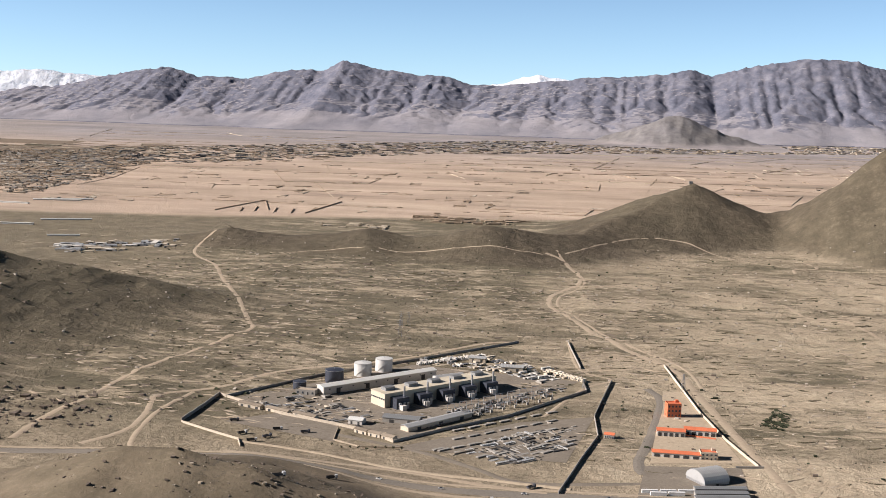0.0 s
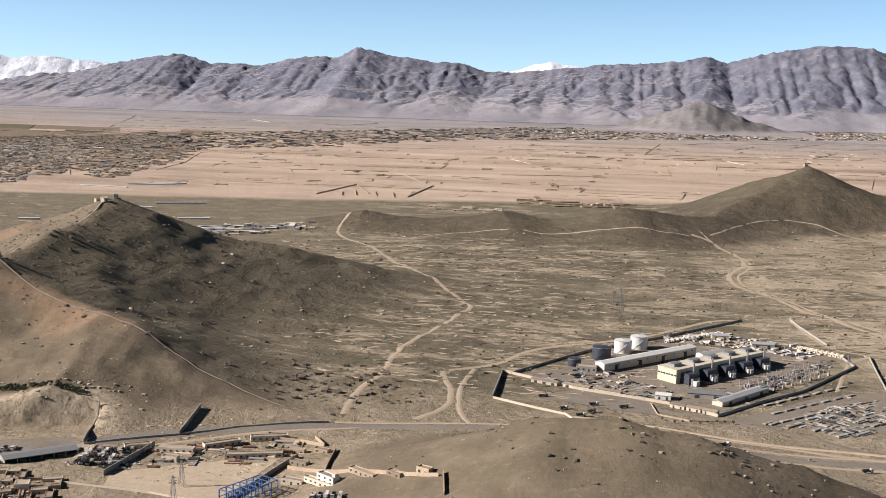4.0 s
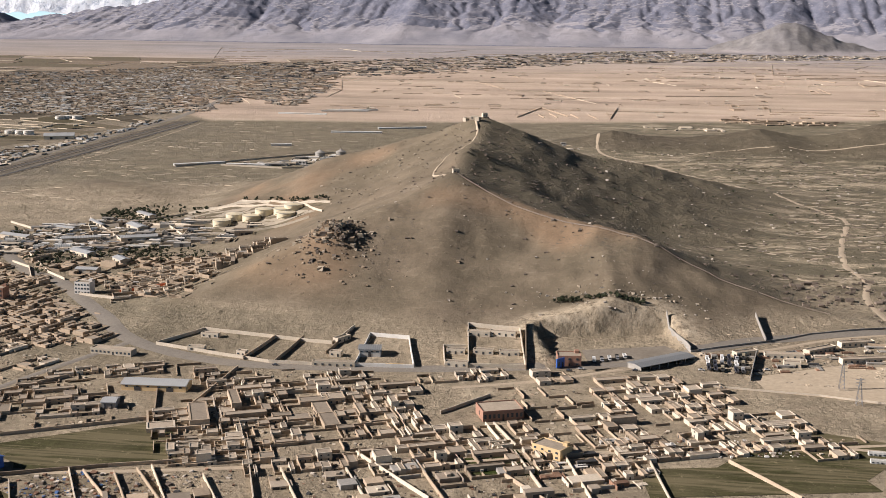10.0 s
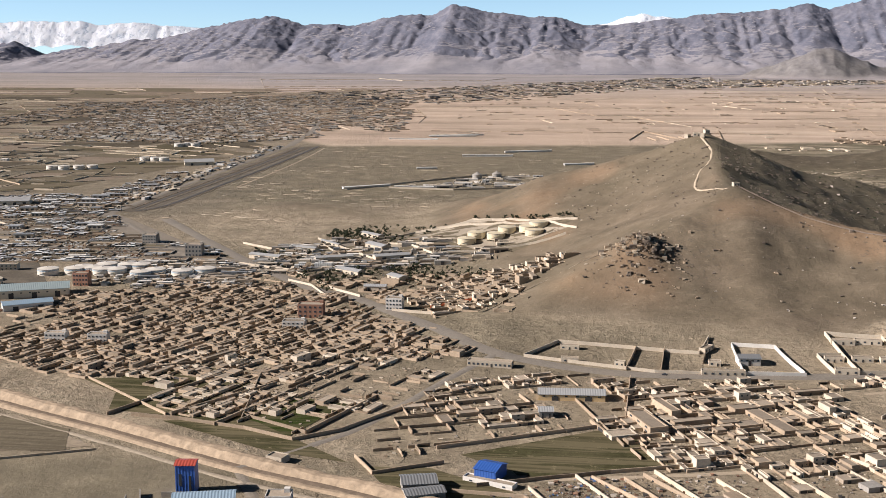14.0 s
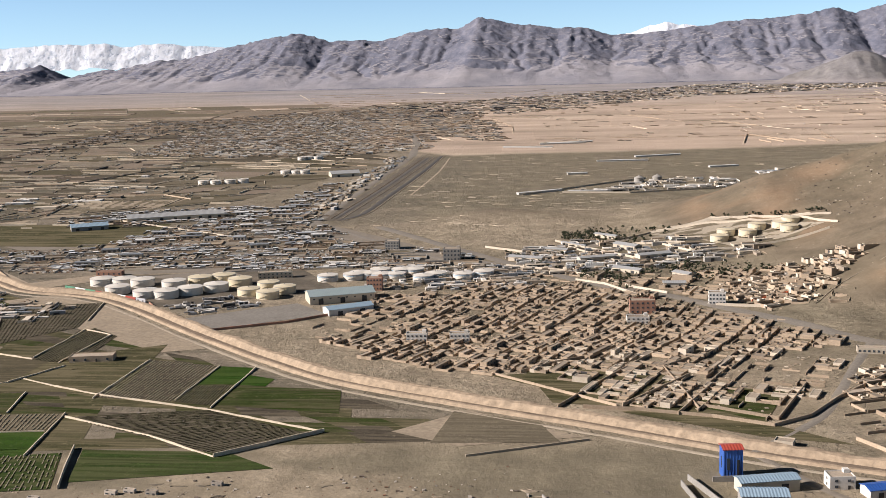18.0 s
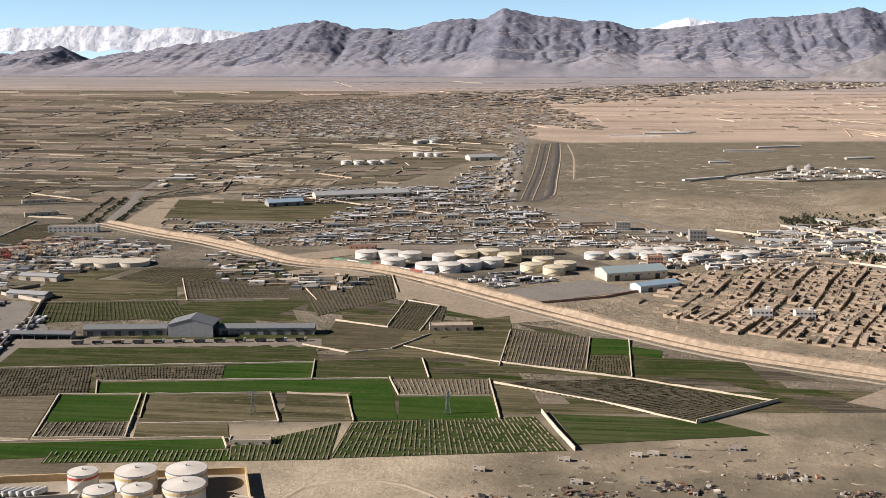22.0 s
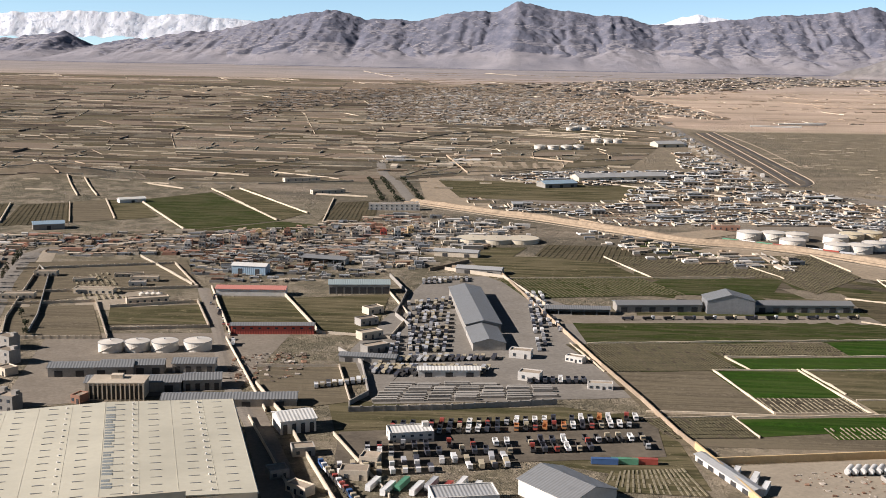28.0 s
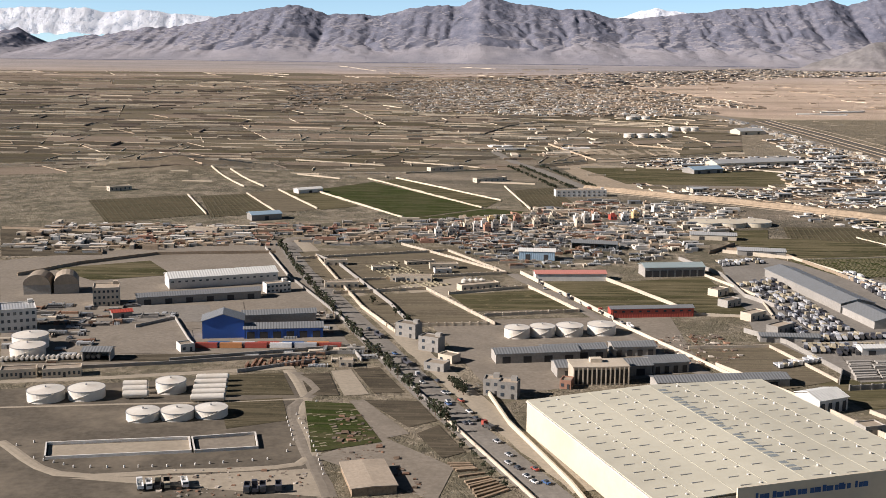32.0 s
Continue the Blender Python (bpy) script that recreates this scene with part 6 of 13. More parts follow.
def embankment(pts, off, width, height, label, mat):
    """A long earth bank with sloping sides and a worn crest, beside the line."""
    line = curve_points(pts, 2.6)
    v, f, rng = [], [], random.Random(5)
    for i, q in enumerate(line):
        d = (line[min(i + 1, len(line) - 1)] - line[max(i - 1, 0)]).normalized()
        n = Vector((-d.y, d.x, 0))
        hh = height * (0.75 + 0.5 * float(vnoise(np.array([q.x / 13]), np.array([q.y / 13]), 3)[0])) * rng.uniform(0.93, 1.05)
        for u, z in ((-0.5, -0.4), (-0.2, hh * rng.uniform(0.8, 1.0)), (0.0, hh), (0.2, hh * rng.uniform(0.75, 1.0)), (0.5, -0.4)):
            o = q + n * (off + width * u * rng.uniform(0.94, 1.06))
            v.append((o.x, o.y, z + 0.1))
    f = [(5 * i + k, 5 * i + k + 1, 5 * i + k + 6, 5 * i + k + 5) for i in range(len(line) - 1) for k in range(4)]
    return tagged(new("embankment", Geo().add(v, f).mesh("embankment", mat)), label, "embankment", kind="structure")


ROADS.append(([(q.x, q.y) for q in curve_points(CANAL, 6.0)], 22.0))
embankment(CANAL, 4.0, 6.8, 1.8, "tall pale earth bank along the canal", BERM)
embankment(CANAL, -3.0, 3.4, 0.7, "low earth bank on the field side of the canal", BERM)
ribbon("canal_bed", CANAL, 2.6, CANALBED, "dry dark canal bed between earth banks", "canal", 0.1, 0.1)
ribbon("canal_track", [(x - 3, y - 8) for x, y in CANAL], 2.0, CUT, "pale track beside the canal bank", ragged=0.3)


for q in ([(-871, 392), (-850, 414), (-812, 374), (-832, 356)], [(-832, 356), (-812, 374), (-776, 334), (-792, 328)], [(-905, 420), (-884, 436), (-852, 412), (-872, 391)]):
    patch("bank_foot", q, WORNEARTH, "bare tan ground at the foot of the canal bank", category="ground", lift=0.08)


# ---- power plant ----
wall_run([(-182.8, 469.3), (-182.6, 516.5)], 2.0, CONCRETE, 'dark grey concrete boundary wall of the plant')
wall_run([(-182.6, 516.5), (-145.0, 491.2), (-117.8, 481.3), (-104.6, 475.8), (-88.9, 462.8)], 1.5, PLASTER, 'low pinkish plastered wall before the plant', coping=PLASTER)
wall_run([(-88.9, 462.8), (-69.4, 488.1), (-46.0, 514.0), (-13.3, 567.8)], 1.6, CONCRETE, 'dark grey concrete boundary wall of the plant')
wall_run([(-13.3, 567.8), (-16.9, 595.2)], 1.6, CONCRETE, 'dark grey concrete boundary wall of the plant')
wall_run([(-178.2, 513.3), (-157.5, 547.1), (-144.5, 567.1), (-106.5, 609.6), (-84.4, 636.6), (-56.1, 671.1)], 1.6, CONCRETE, 'dark grey concrete boundary wall of the plant')
wall_run([(-182.3, 467.8), (-151.1, 449.9), (-146.8, 439.4)], 1.2, PLASTER, "low pale wall round the plant's lorry yard")
wall_run([(-27.8, 677.0), (-18.0, 615.4)], 1.6, CONCRETE, 'dark concrete wall across the scrub')
wall_run([(-1.4, 591.8), (-4.7, 559.9), (-8.2, 523.1), (-5.8, 492.1), (-11.7, 458.7), (-18.2, 416.1)], 1.5, CONCRETE, 'dark zigzag concrete wall across the scrub')
wall_run([(26.0, 634.8), (33.0, 585.9), (39.1, 544.5), (48.0, 500.4), (58.0, 465.0)], 1.5, PLASTER, 'pale wall along the pipeline road')
patch('yard', [(-166.3, 474.9), (-143.7, 497.3), (-116.3, 479.9), (-112.4, 457.6)], GRAVELYARD, 'grey gravel lorry yard before the plant', category='yard')
patch('yard', [(-177.1, 509.4), (-105.3, 600.5), (-17.1, 587.9), (-88.9, 466.1)], GRAVELYARD, 'grey gravel ground of the power plant', category='yard', lift=0.06)
patch('yard', [(-87.6, 455.8), (-40.8, 505.8), (-8.2, 523.1), (-17.4, 453.7)], GRAVELYARD, 'grey gravel container yard', category='yard', lift=0.08)
patch('yard', [(24.1, 578.1), (35.2, 580.7), (52.2, 469.3), (15.5, 460.5)], BARELOT, 'bare pinkish yard of the orange-roofed compound', category='yard')
patch('yard', [(13.6, 457.0), (51.2, 463.1), (51.3, 415.9), (9.2, 406.5)], GRAVELYARD, 'grey gravel yard beside the hangar', category='yard')

def turbine_hall(x, y, ang, L, W, h):
    """A long cream hall: raised roof monitors, and radiator bays with chimneys along its shaded side."""
    e = root("turbine_hall", x, y, ang, "long cream power-plant hall with a row of dark generator bays", "building")
    part("hall_body", Geo().box(-L / 2, L / 2, -W / 2, W / 2, -0.4, h), CREAM, e)
    part("roof", Geo().box(-L / 2 - 0.2, L / 2 + 0.2, -W / 2 - 0.2, W / 2 + 0.2, h, h + 0.25), CREAM, e)
    for i in range(5):
        u = -L / 2 + L * (i + 0.5) / 5
        part("roof_monitor", Geo().box(u - 3.2, u + 2.0, -1.2, 2.6, h + 0.25, h + 1.5).gable(u - 3.3, u + 2.1, -1.3, 2.7, h + 1.5, 0.3), GREYROOF, e)
        bay = part("generator_bay", Geo().box(u - 3.6, u + 3.6, -W / 2 - 5.0, -W / 2, -0.3, h * 0.78), TANKDARK, e)
        for k in (-2, 0, 2):
            part("radiator", Geo().box(u + k - 0.7, u + k + 0.7, -W / 2 - 6.2, -W / 2 - 5.0, 0, h * 0.5), STEEL, bay)
        part("intake", Geo().box(u - 2.6, u - 0.4, -W / 2 - 8.5, -W / 2 - 6.4, 0, 2.4), WHITEWALL, e, "white switch cabin")
        part("chimney", Geo().cyl(u + 2.6, -W / 2 - 2.4, h * 0.7, h * 1.5, 0.45, n=10), STEEL, e)
    for i in range(7):
        part("window", window_mesh(1.2, 0.7), None, e, at=(-L / 2 - 0.02, -W / 2 + 0.8 + i * (W - 1.6) / 6, h * 0.55, math.pi / 2))
    return e


turbine_hall(-84.2, 541.7, 47.0, 67.0, 11.0, 6.5)
shed(-114.6, 554.4, 46.5, 67.0, 6.0, 3.8, WHITEWALL, WHITEROOF, "long low white hall behind the tanks", doors=4, windows=10)
tank(-136.9, 554.7, 4.6, 6.2, TANKDARK, "dark blue fuel tank", group="plant fuel tanks", roof=TANKDARK)
tank(-149.8, 537.6, 3.2, 3.6, TANKDARK, "small dark blue fuel tank", group="plant fuel tanks", roof=TANKDARK)
tank(-126.3, 571.4, 4.4, 6.6, TANKGREY, "pale grey steel fuel tank", group="plant fuel tanks")
tank(-117.9, 583.5, 4.4, 6.6, TANKGREY, "pale grey steel fuel tank", group="plant fuel tanks")
block(-143.8, 528.9, -4.9, 9.7, 5.0, 2.2, CONCRETE, "grey flat-roofed pump house")
shed(-75.9, 495.5, 52.4, 38.2, 5.0, 2.0, PLASTER, PALEROOF, "long pale-roofed store by the wall", doors=3)
shed(-91.0, 493.7, -4.8, 16.4, 6.0, 2.2, CONCRETE, GREYROOF, "grey-roofed workshop", doors=2)
shed(-109.8, 487.0, -9.7, 6.5, 5.0, 1.9, WHITEWALL, WHITEROOF, "small white-roofed gatehouse")
shed(-161.8, 500.1, -23.4, 12.9, 3.0, 1.6, PLASTER, MUD_ROOF, "low brown-roofed quarters behind the wall", doors=3, group="plant quarters")
shed(-147.5, 494.8, -23.4, 12.5, 3.0, 1.6, PLASTER, MUD_ROOF, "low brown-roofed quarters behind the wall", doors=3, group="plant quarters")
shed(-133.6, 489.6, -23.1, 12.1, 3.0, 1.6, PLASTER, MUD_ROOF, "low brown-roofed quarters behind the wall", doors=3, group="plant quarters")
shed(-104.3, 473.2, -26.3, 6.4, 3.0, 1.6, PLASTER, MUD_ROOF, "low brown-roofed quarters behind the wall", doors=2, group="plant quarters")
shed(-97.8, 470.1, -26.4, 6.3, 3.0, 1.6, PLASTER, MUD_ROOF, "low brown-roofed quarters behind the wall", doors=2, group="plant quarters")
shed(-91.5, 467.1, -26.5, 6.2, 3.0, 1.6, PLASTER, MUD_ROOF, "low brown-roofed quarters behind the wall", doors=2, group="plant quarters")
block(-102.5, 601.5, -18.6, 2.3, 2.0, 1.3, WHITEWALL, "white site cabin in a row", roof_hut=False, bays=2, roofmat=WHITEROOF, group="site cabins")
block(-99.7, 604.1, -18.7, 2.3, 2.0, 1.3, WHITEWALL, "white site cabin in a row", roof_hut=False, bays=2, roofmat=WHITEROOF, group="site cabins")
block(-97.0, 606.7, -18.9, 2.3, 2.0, 1.3, WHITEWALL, "white site cabin in a row", roof_hut=False, bays=2, roofmat=WHITEROOF, group="site cabins")
block(-94.3, 609.3, -19.0, 2.3, 2.0, 1.3, WHITEWALL, "white site cabin in a row", roof_hut=False, bays=2, roofmat=WHITEROOF, group="site cabins")
block(-91.5, 611.9, -19.1, 2.3, 2.0, 1.3, WHITEWALL, "white site cabin in a row", roof_hut=False, bays=2, roofmat=WHITEROOF, group="site cabins")
block(-88.7, 614.6, -19.3, 2.3, 2.0, 1.3, WHITEWALL, "white site cabin in a row", roof_hut=False, bays=2, roofmat=WHITEROOF, group="site cabins")
block(-85.9, 617.2, -19.4, 2.3, 2.0, 1.3, WHITEWALL, "white site cabin in a row", roof_hut=False, bays=2, roofmat=WHITEROOF, group="site cabins")
block(-83.1, 619.9, -19.5, 2.3, 2.0, 1.3, WHITEWALL, "white site cabin in a row", roof_hut=False, bays=2, roofmat=WHITEROOF, group="site cabins")
block(-80.2, 622.6, -19.6, 2.4, 2.0, 1.3, WHITEWALL, "white site cabin in a row", roof_hut=False, bays=2, roofmat=WHITEROOF, group="site cabins")
block(-77.3, 625.3, -19.7, 2.4, 2.0, 1.3, WHITEWALL, "white site cabin in a row", roof_hut=False, bays=2, roofmat=WHITEROOF, group="site cabins")
block(-33.9, 602.8, -44.6, 2.9, 2.2, 1.5, PLASTER, "pale staff cabin in a row", roof_hut=False, bays=2, roofmat=WHITEROOF, group="staff cabins")
block(-31.6, 600.9, -44.6, 2.9, 2.2, 1.5, PLASTER, "pale staff cabin in a row", roof_hut=False, bays=2, roofmat=WHITEROOF, group="staff cabins")
block(-29.2, 598.9, -44.6, 2.9, 2.2, 1.5, PLASTER, "pale staff cabin in a row", roof_hut=False, bays=2, roofmat=WHITEROOF, group="staff cabins")
block(-26.9, 597.0, -44.6, 2.8, 2.2, 1.5, PLASTER, "pale staff cabin in a row", roof_hut=False, bays=2, roofmat=WHITEROOF, group="staff cabins")
block(-24.6, 595.1, -44.6, 2.8, 2.2, 1.5, PLASTER, "pale staff cabin in a row", roof_hut=False, bays=2, roofmat=WHITEROOF, group="staff cabins")
block(-22.4, 593.2, -44.6, 2.8, 2.2, 1.5, PLASTER, "pale staff cabin in a row", roof_hut=False, bays=2, roofmat=WHITEROOF, group="staff cabins")
block(-20.1, 591.3, -44.6, 2.8, 2.2, 1.5, PLASTER, "pale staff cabin in a row", roof_hut=False, bays=2, roofmat=WHITEROOF, group="staff cabins")
block(-17.8, 589.5, -44.7, 2.7, 2.2, 1.5, PLASTER, "pale staff cabin in a row", roof_hut=False, bays=2, roofmat=WHITEROOF, group="staff cabins")
block(-15.6, 587.6, -44.7, 2.7, 2.2, 1.5, PLASTER, "pale staff cabin in a row", roof_hut=False, bays=2, roofmat=WHITEROOF, group="staff cabins")
shed(-53.3, 602.9, 2.0, 11.7, 6.0, 2.2, PLASTER, PALEROOF, "pale-roofed store", doors=2)
shed(-73.4, 618.2, -1.8, 9.1, 5.0, 2.2, PLASTER, PALEROOF, "pale-roofed store", doors=2)
shed(-82.5, 572.3, 40.8, 15.7, 5.0, 2.6, WHITEWALL, PALEROOF, "pale-roofed control house", doors=2)


def gantry(x, y, ang, w, h):
    e = root("switchyard_gantry", x, y, ang, "thin grey steel switchyard gantry", "gantry", "switchyard gantries")
    for s in (-1, 1):
        part("post", Geo().bar((s * w / 2, 0, -0.3), (s * w / 2, 0, h), 0.16), STEEL, e)
    part("beam", Geo().box(-w / 2, w / 2, -0.12, 0.12, h - 0.3, h), STEEL, e)
    for k in (-0.3, 0, 0.3):
        part("insulator", Geo().cyl(k * w, 0, h - 1.0, h - 0.3, 0.08, n=6), TERRACOTTA, e)
    part("breaker", Geo().box(-0.5, 0.5, -1.8, -1.0, 0, 1.4), CONCRETE, e)


gantry(-73.0, 517.1, 46, 4.0, 3.4)
gantry(-69.1, 512.7, 46, 4.0, 3.4)
gantry(-65.2, 508.4, 46, 4.0, 3.4)
gantry(-68.3, 522.9, 46, 4.0, 3.4)
gantry(-64.4, 518.4, 46, 4.0, 3.4)
gantry(-60.5, 513.9, 46, 4.0, 3.4)
gantry(-63.5, 528.7, 46, 4.0, 3.4)
gantry(-59.6, 524.1, 46, 4.0, 3.4)
gantry(-55.7, 519.6, 46, 4.0, 3.4)
gantry(-58.6, 534.7, 46, 4.0, 3.4)
gantry(-54.6, 530.0, 46, 4.0, 3.4)
gantry(-50.8, 525.3, 46, 4.0, 3.4)
gantry(-53.6, 540.7, 46, 4.0, 3.4)
gantry(-49.6, 535.9, 46, 4.0, 3.4)
gantry(-45.8, 531.2, 46, 4.0, 3.4)
gantry(-48.5, 546.9, 46, 4.0, 3.4)
gantry(-44.6, 542.0, 46, 4.0, 3.4)
gantry(-40.7, 537.1, 46, 4.0, 3.4)
gantry(-43.3, 553.2, 46, 4.0, 3.4)
gantry(-39.4, 548.1, 46, 4.0, 3.4)
gantry(-35.6, 543.2, 46, 4.0, 3.4)
gantry(-38.0, 559.6, 46, 4.0, 3.4)
gantry(-34.1, 554.4, 46, 4.0, 3.4)
gantry(-30.3, 549.4, 46, 4.0, 3.4)
vehicle('truck', 1, -144.8, 448.7, 20)
vehicle('truck', 1, -152.1, 458.6, 40)
vehicle('truck', 2, -140.7, 456.1, 45)
vehicle('truck', 1, -139.7, 467.8, 20)
vehicle('truck', 2, -127.3, 466.6, 30)
vehicle('truck', 2, -161.6, 476.1, 20)
vehicle('truck', 2, -28.4, 419.6, 50)
vehicle('truck', 1, -99.9, 336.5, 40)
vehicle('truck', 1, -97.3, 392.8, 25)
vehicle('truck', 1, -42.4, 400.7, 20)
vehicle('stack', 1, -61.7, 463.1, 44)
vehicle('stack', 5, -56.0, 468.7, 44)
vehicle('stack', 1, -50.1, 474.4, 44)
vehicle('stack', 2, -44.2, 480.1, 44)
vehicle('stack', 1, -38.2, 486.0, 44)
vehicle('stack', 5, -32.0, 491.9, 44)
vehicle('stack', 1, -25.8, 497.9, 44)
vehicle('stack', 5, -63.4, 474.9, 44)
vehicle('stack', 1, -57.6, 480.8, 47)
vehicle('stack', 2, -51.6, 486.7, 50)
vehicle('stack', 1, -45.6, 492.6, 44)
vehicle('stack', 5, -39.4, 498.7, 47)
vehicle('stack', 1, -33.1, 504.9, 50)
vehicle('stack', 2, -26.7, 511.2, 44)
vehicle('stack', 1, -65.2, 487.3, 44)
vehicle('stack', 2, -59.3, 493.4, 50)
vehicle('stack', 1, -53.2, 499.6, 47)
vehicle('stack', 5, -47.0, 505.8, 44)
vehicle('stack', 1, -40.7, 512.2, 50)
vehicle('stack', 2, -34.2, 518.7, 47)
vehicle('stack', 1, -27.7, 525.4, 44)
vehicle('stack', 1, -30.7, 470.6, 50)
vehicle('stack', 1, -28.0, 474.5, 50)
vehicle('stack', 1, -25.7, 465.4, 50)
vehicle('stack', 1, -50.8, 453.2, 50)
vehicle('stack', 1, -43.1, 459.0, 50)
vehicle('stack', 1, -69.3, 458.0, 50)
vehicle('stack', 1, -67.0, 457.8, 50)
tree(-112.1, 451.8, 1.6, 300)
tree(-107.3, 448.0, 1.6, 301)
tree(-104.1, 449.7, 1.6, 302)
tree(-100.7, 449.8, 1.6, 303)
tree(-97.1, 449.2, 1.6, 304)
tree(-94.0, 451.7, 1.6, 305)
tree(-90.1, 453.5, 1.6, 306)
tree(-86.9, 453.5, 1.6, 307)
tree(-83.6, 453.6, 1.6, 308)
wall_run([(-115.7, 476.5), (-113.5, 459.8), (-101.1, 453.0), (-83.0, 456.1)], 0.8, CUT, 'low earth bund with a hedge')
quarter([(-165.0, 509.2), (-137.6, 531.8), (-108.0, 498.6), (-102.7, 479.8), (-139.7, 490.6)], 46, 3.0, 2.4, 141, [CONCRETE, CONCRETE, DARK, STEEL, PLASTER], 0.3, 1.2, 0.3, "pipes, transformers and small equipment of the plant", name="plant_equipment")
quarter([(-90.8, 502.9), (-72.4, 525.3), (-31.2, 570.1), (-20.1, 572.9), (-79.0, 485.7)], 46, 3.0, 2.4, 142, [CONCRETE, STEEL, DARK, STEEL], 0.3, 1.1, 0.3, "pipes, transformers and small equipment of the plant", name="plant_equipment")
quarter([(-106.6, 610.9), (-74.8, 633.5), (-43.4, 616.9), (-19.8, 597.0), (-34.0, 578.8), (-60.4, 596.7)], 46, 3.4, 2.6, 143, [CONCRETE, WHITEWALL, PLASTER, STEEL], 0.5, 1.6, 0.5, "cabins and stores at the back of the plant", name="plant_cabins")
quarter([(-62.4, 456.6), (-40.4, 488.2), (-16.1, 507.2), (-14.5, 477.6), (-37.2, 445.3)], 46, 5.0, 2.2, 144, [CONCRETE, DARK, PALEROOF, GRAVELYARD, CONCRETE], 0.25, 1.0, 0.6, "stacked slabs, crates and frames in the container yard", name="stacked_crates")
block(27.0, 534.3, 13.6, 6.4, 5.0, 6.2, ORANGE, "three-storey orange-red tower block", storeys=3, bays=4, roofmat=ORANGE)
shed(25.1, 503.2, 1.0, 11.9, 5.0, 2.4, WHITEWALL, ORANGE, "long building under an orange-red roof", doors=5, rise=0.7, group="orange-roofed blocks")
shed(37.7, 507.4, -1.5, 13.5, 5.0, 2.4, WHITEWALL, ORANGE, "long building under an orange-red roof", doors=5, rise=0.7, group="orange-roofed blocks")
shed(26.2, 472.4, -0.7, 19.3, 4.0, 1.9, WHITEWALL, ORANGE, "long pale barrack with an orange-red roof edge", doors=5, rise=0.7, group="orange-roofed blocks")
block(38.9, 473.1, 6.5, 6.8, 5.0, 3.0, PLASTER, "two-storey block with an orange-red roof", storeys=2, bays=4, roofmat=ORANGE)
shed(-0.9, 492.7, -10.9, 4.0, 2.5, 1.6, WHITEWALL, ORANGE, "small hut with a red roof", doors=5, rise=0.7)
wall_run([(19.0, 505.7), (43.9, 501.1)], 0.9, ORANGE, 'orange-red parapet wall')
shed(36.8, 443.9, 33.2, 10.9, 12.0, 1.2, STEEL, PALEROOF, "grey vaulted hangar of corrugated steel", rise=4.0, kind="vault", doors=1)
shed(40.6, 432.4, 12.3, 19.3, 3.2, 1.6, CONCRETE, GREYROOF, "low grey-roofed store in a row", doors=4, group="grey stores")
shed(40.6, 427.3, 12.6, 19.5, 3.2, 1.6, CONCRETE, GREYROOF, "low grey-roofed store in a row", doors=4, group="grey stores")
shed(40.6, 422.4, 12.5, 19.7, 3.2, 1.6, CONCRETE, GREYROOF, "low grey-roofed store in a row", doors=4, group="grey stores")
shed(40.7, 417.5, 12.5, 19.9, 3.2, 1.6, CONCRETE, GREYROOF, "low grey-roofed store in a row", doors=4, group="grey stores")
vehicle('box', 0, 14.8, 425.0, 10)
vehicle('box', 0, 17.9, 423.1, 10)
vehicle('box', 0, 21.5, 426.5, 10)
vehicle('box', 0, 24.5, 424.6, 10)
vehicle('box', 0, 28.2, 428.0, 10)
wall_run([(49.0, 462.6), (60.0, 464.5)], 1.2, CONCRETE, 'grey concrete yard wall')
pylon(33.8, 580.4, 9, 20)
pylon(-125.6, 694.9, 10, 10)
pylon(-15.1, 574.2, 5, 20)
pylon(-270.2, 322.0, 9, 0)
pylon(-130.2, 694.5, 10, 10)
pylon(-125.8, 667.4, 10, 10)
pylon(-272.9, 337.1, 9, 0)
pylon(-802.9, 213.6, 7, 20)
pylon(-858.9, 206.7, 7, 20)

# ---- compounds at the foot of the hill ----
wall_run([(-397.8, 341.3), (-402.8, 379.5), (-382.8, 376.4), (-377.7, 340.4), (-405.8, 339.4), (-409.0, 357.7), (-400.7, 358.2)], 2.0, PLASTER, 'pale wall round a hillside compound')
wall_run([(-377.5, 339.4), (-381.1, 382.6)], 2.4, MUD, "mud-brick compound wall at the hill's foot")
wall_run([(-416.4, 337.1), (-422.9, 364.6), (-438.3, 367.7), (-437.0, 334.6), (-416.1, 335.9)], 1.9, WHITEWALL, 'white-painted wall round a small factory yard')
shed(-434.3, 349.0, 6.5, 7.7, 6.0, 2.6, WHITEWALL, GREYROOF, "grey-roofed white workshop", doors=1, windows=4)
block(-422.9, 336.3, 1.3, 6.6, 0.6, 1.0, YELLOWWALL, "orange-yellow painted gate wall", bays=2, roof_hut=False)
wall_run([(-514.2, 347.3), (-502.7, 367.0), (-450.7, 358.3), (-446.0, 375.2)], 1.7, PLASTER, 'pale wall along the slope')
wall_run([(-514.2, 347.3), (-493.7, 341.3), (-467.4, 333.8), (-440.9, 334.1)], 1.5, PLASTER, 'pale wall along the road')
wall_run([(-477.5, 335.7), (-473.5, 362.4)], 1.7, MUD, "mud-brick compound wall at the hill's foot")
wall_run([(-465.5, 334.1), (-463.0, 363.7)], 1.7, MUD, "mud-brick compound wall at the hill's foot")
wall_run([(-450.2, 346.9), (-446.7, 370.0)], 1.7, MUD, "mud-brick compound wall at the hill's foot")
block(-497.5, 343.8, 2.3, 6.3, 2.6, 1.4, PLASTER, "low pale outbuilding against the compound wall", roof_hut=False, group="hill-foot outbuildings")
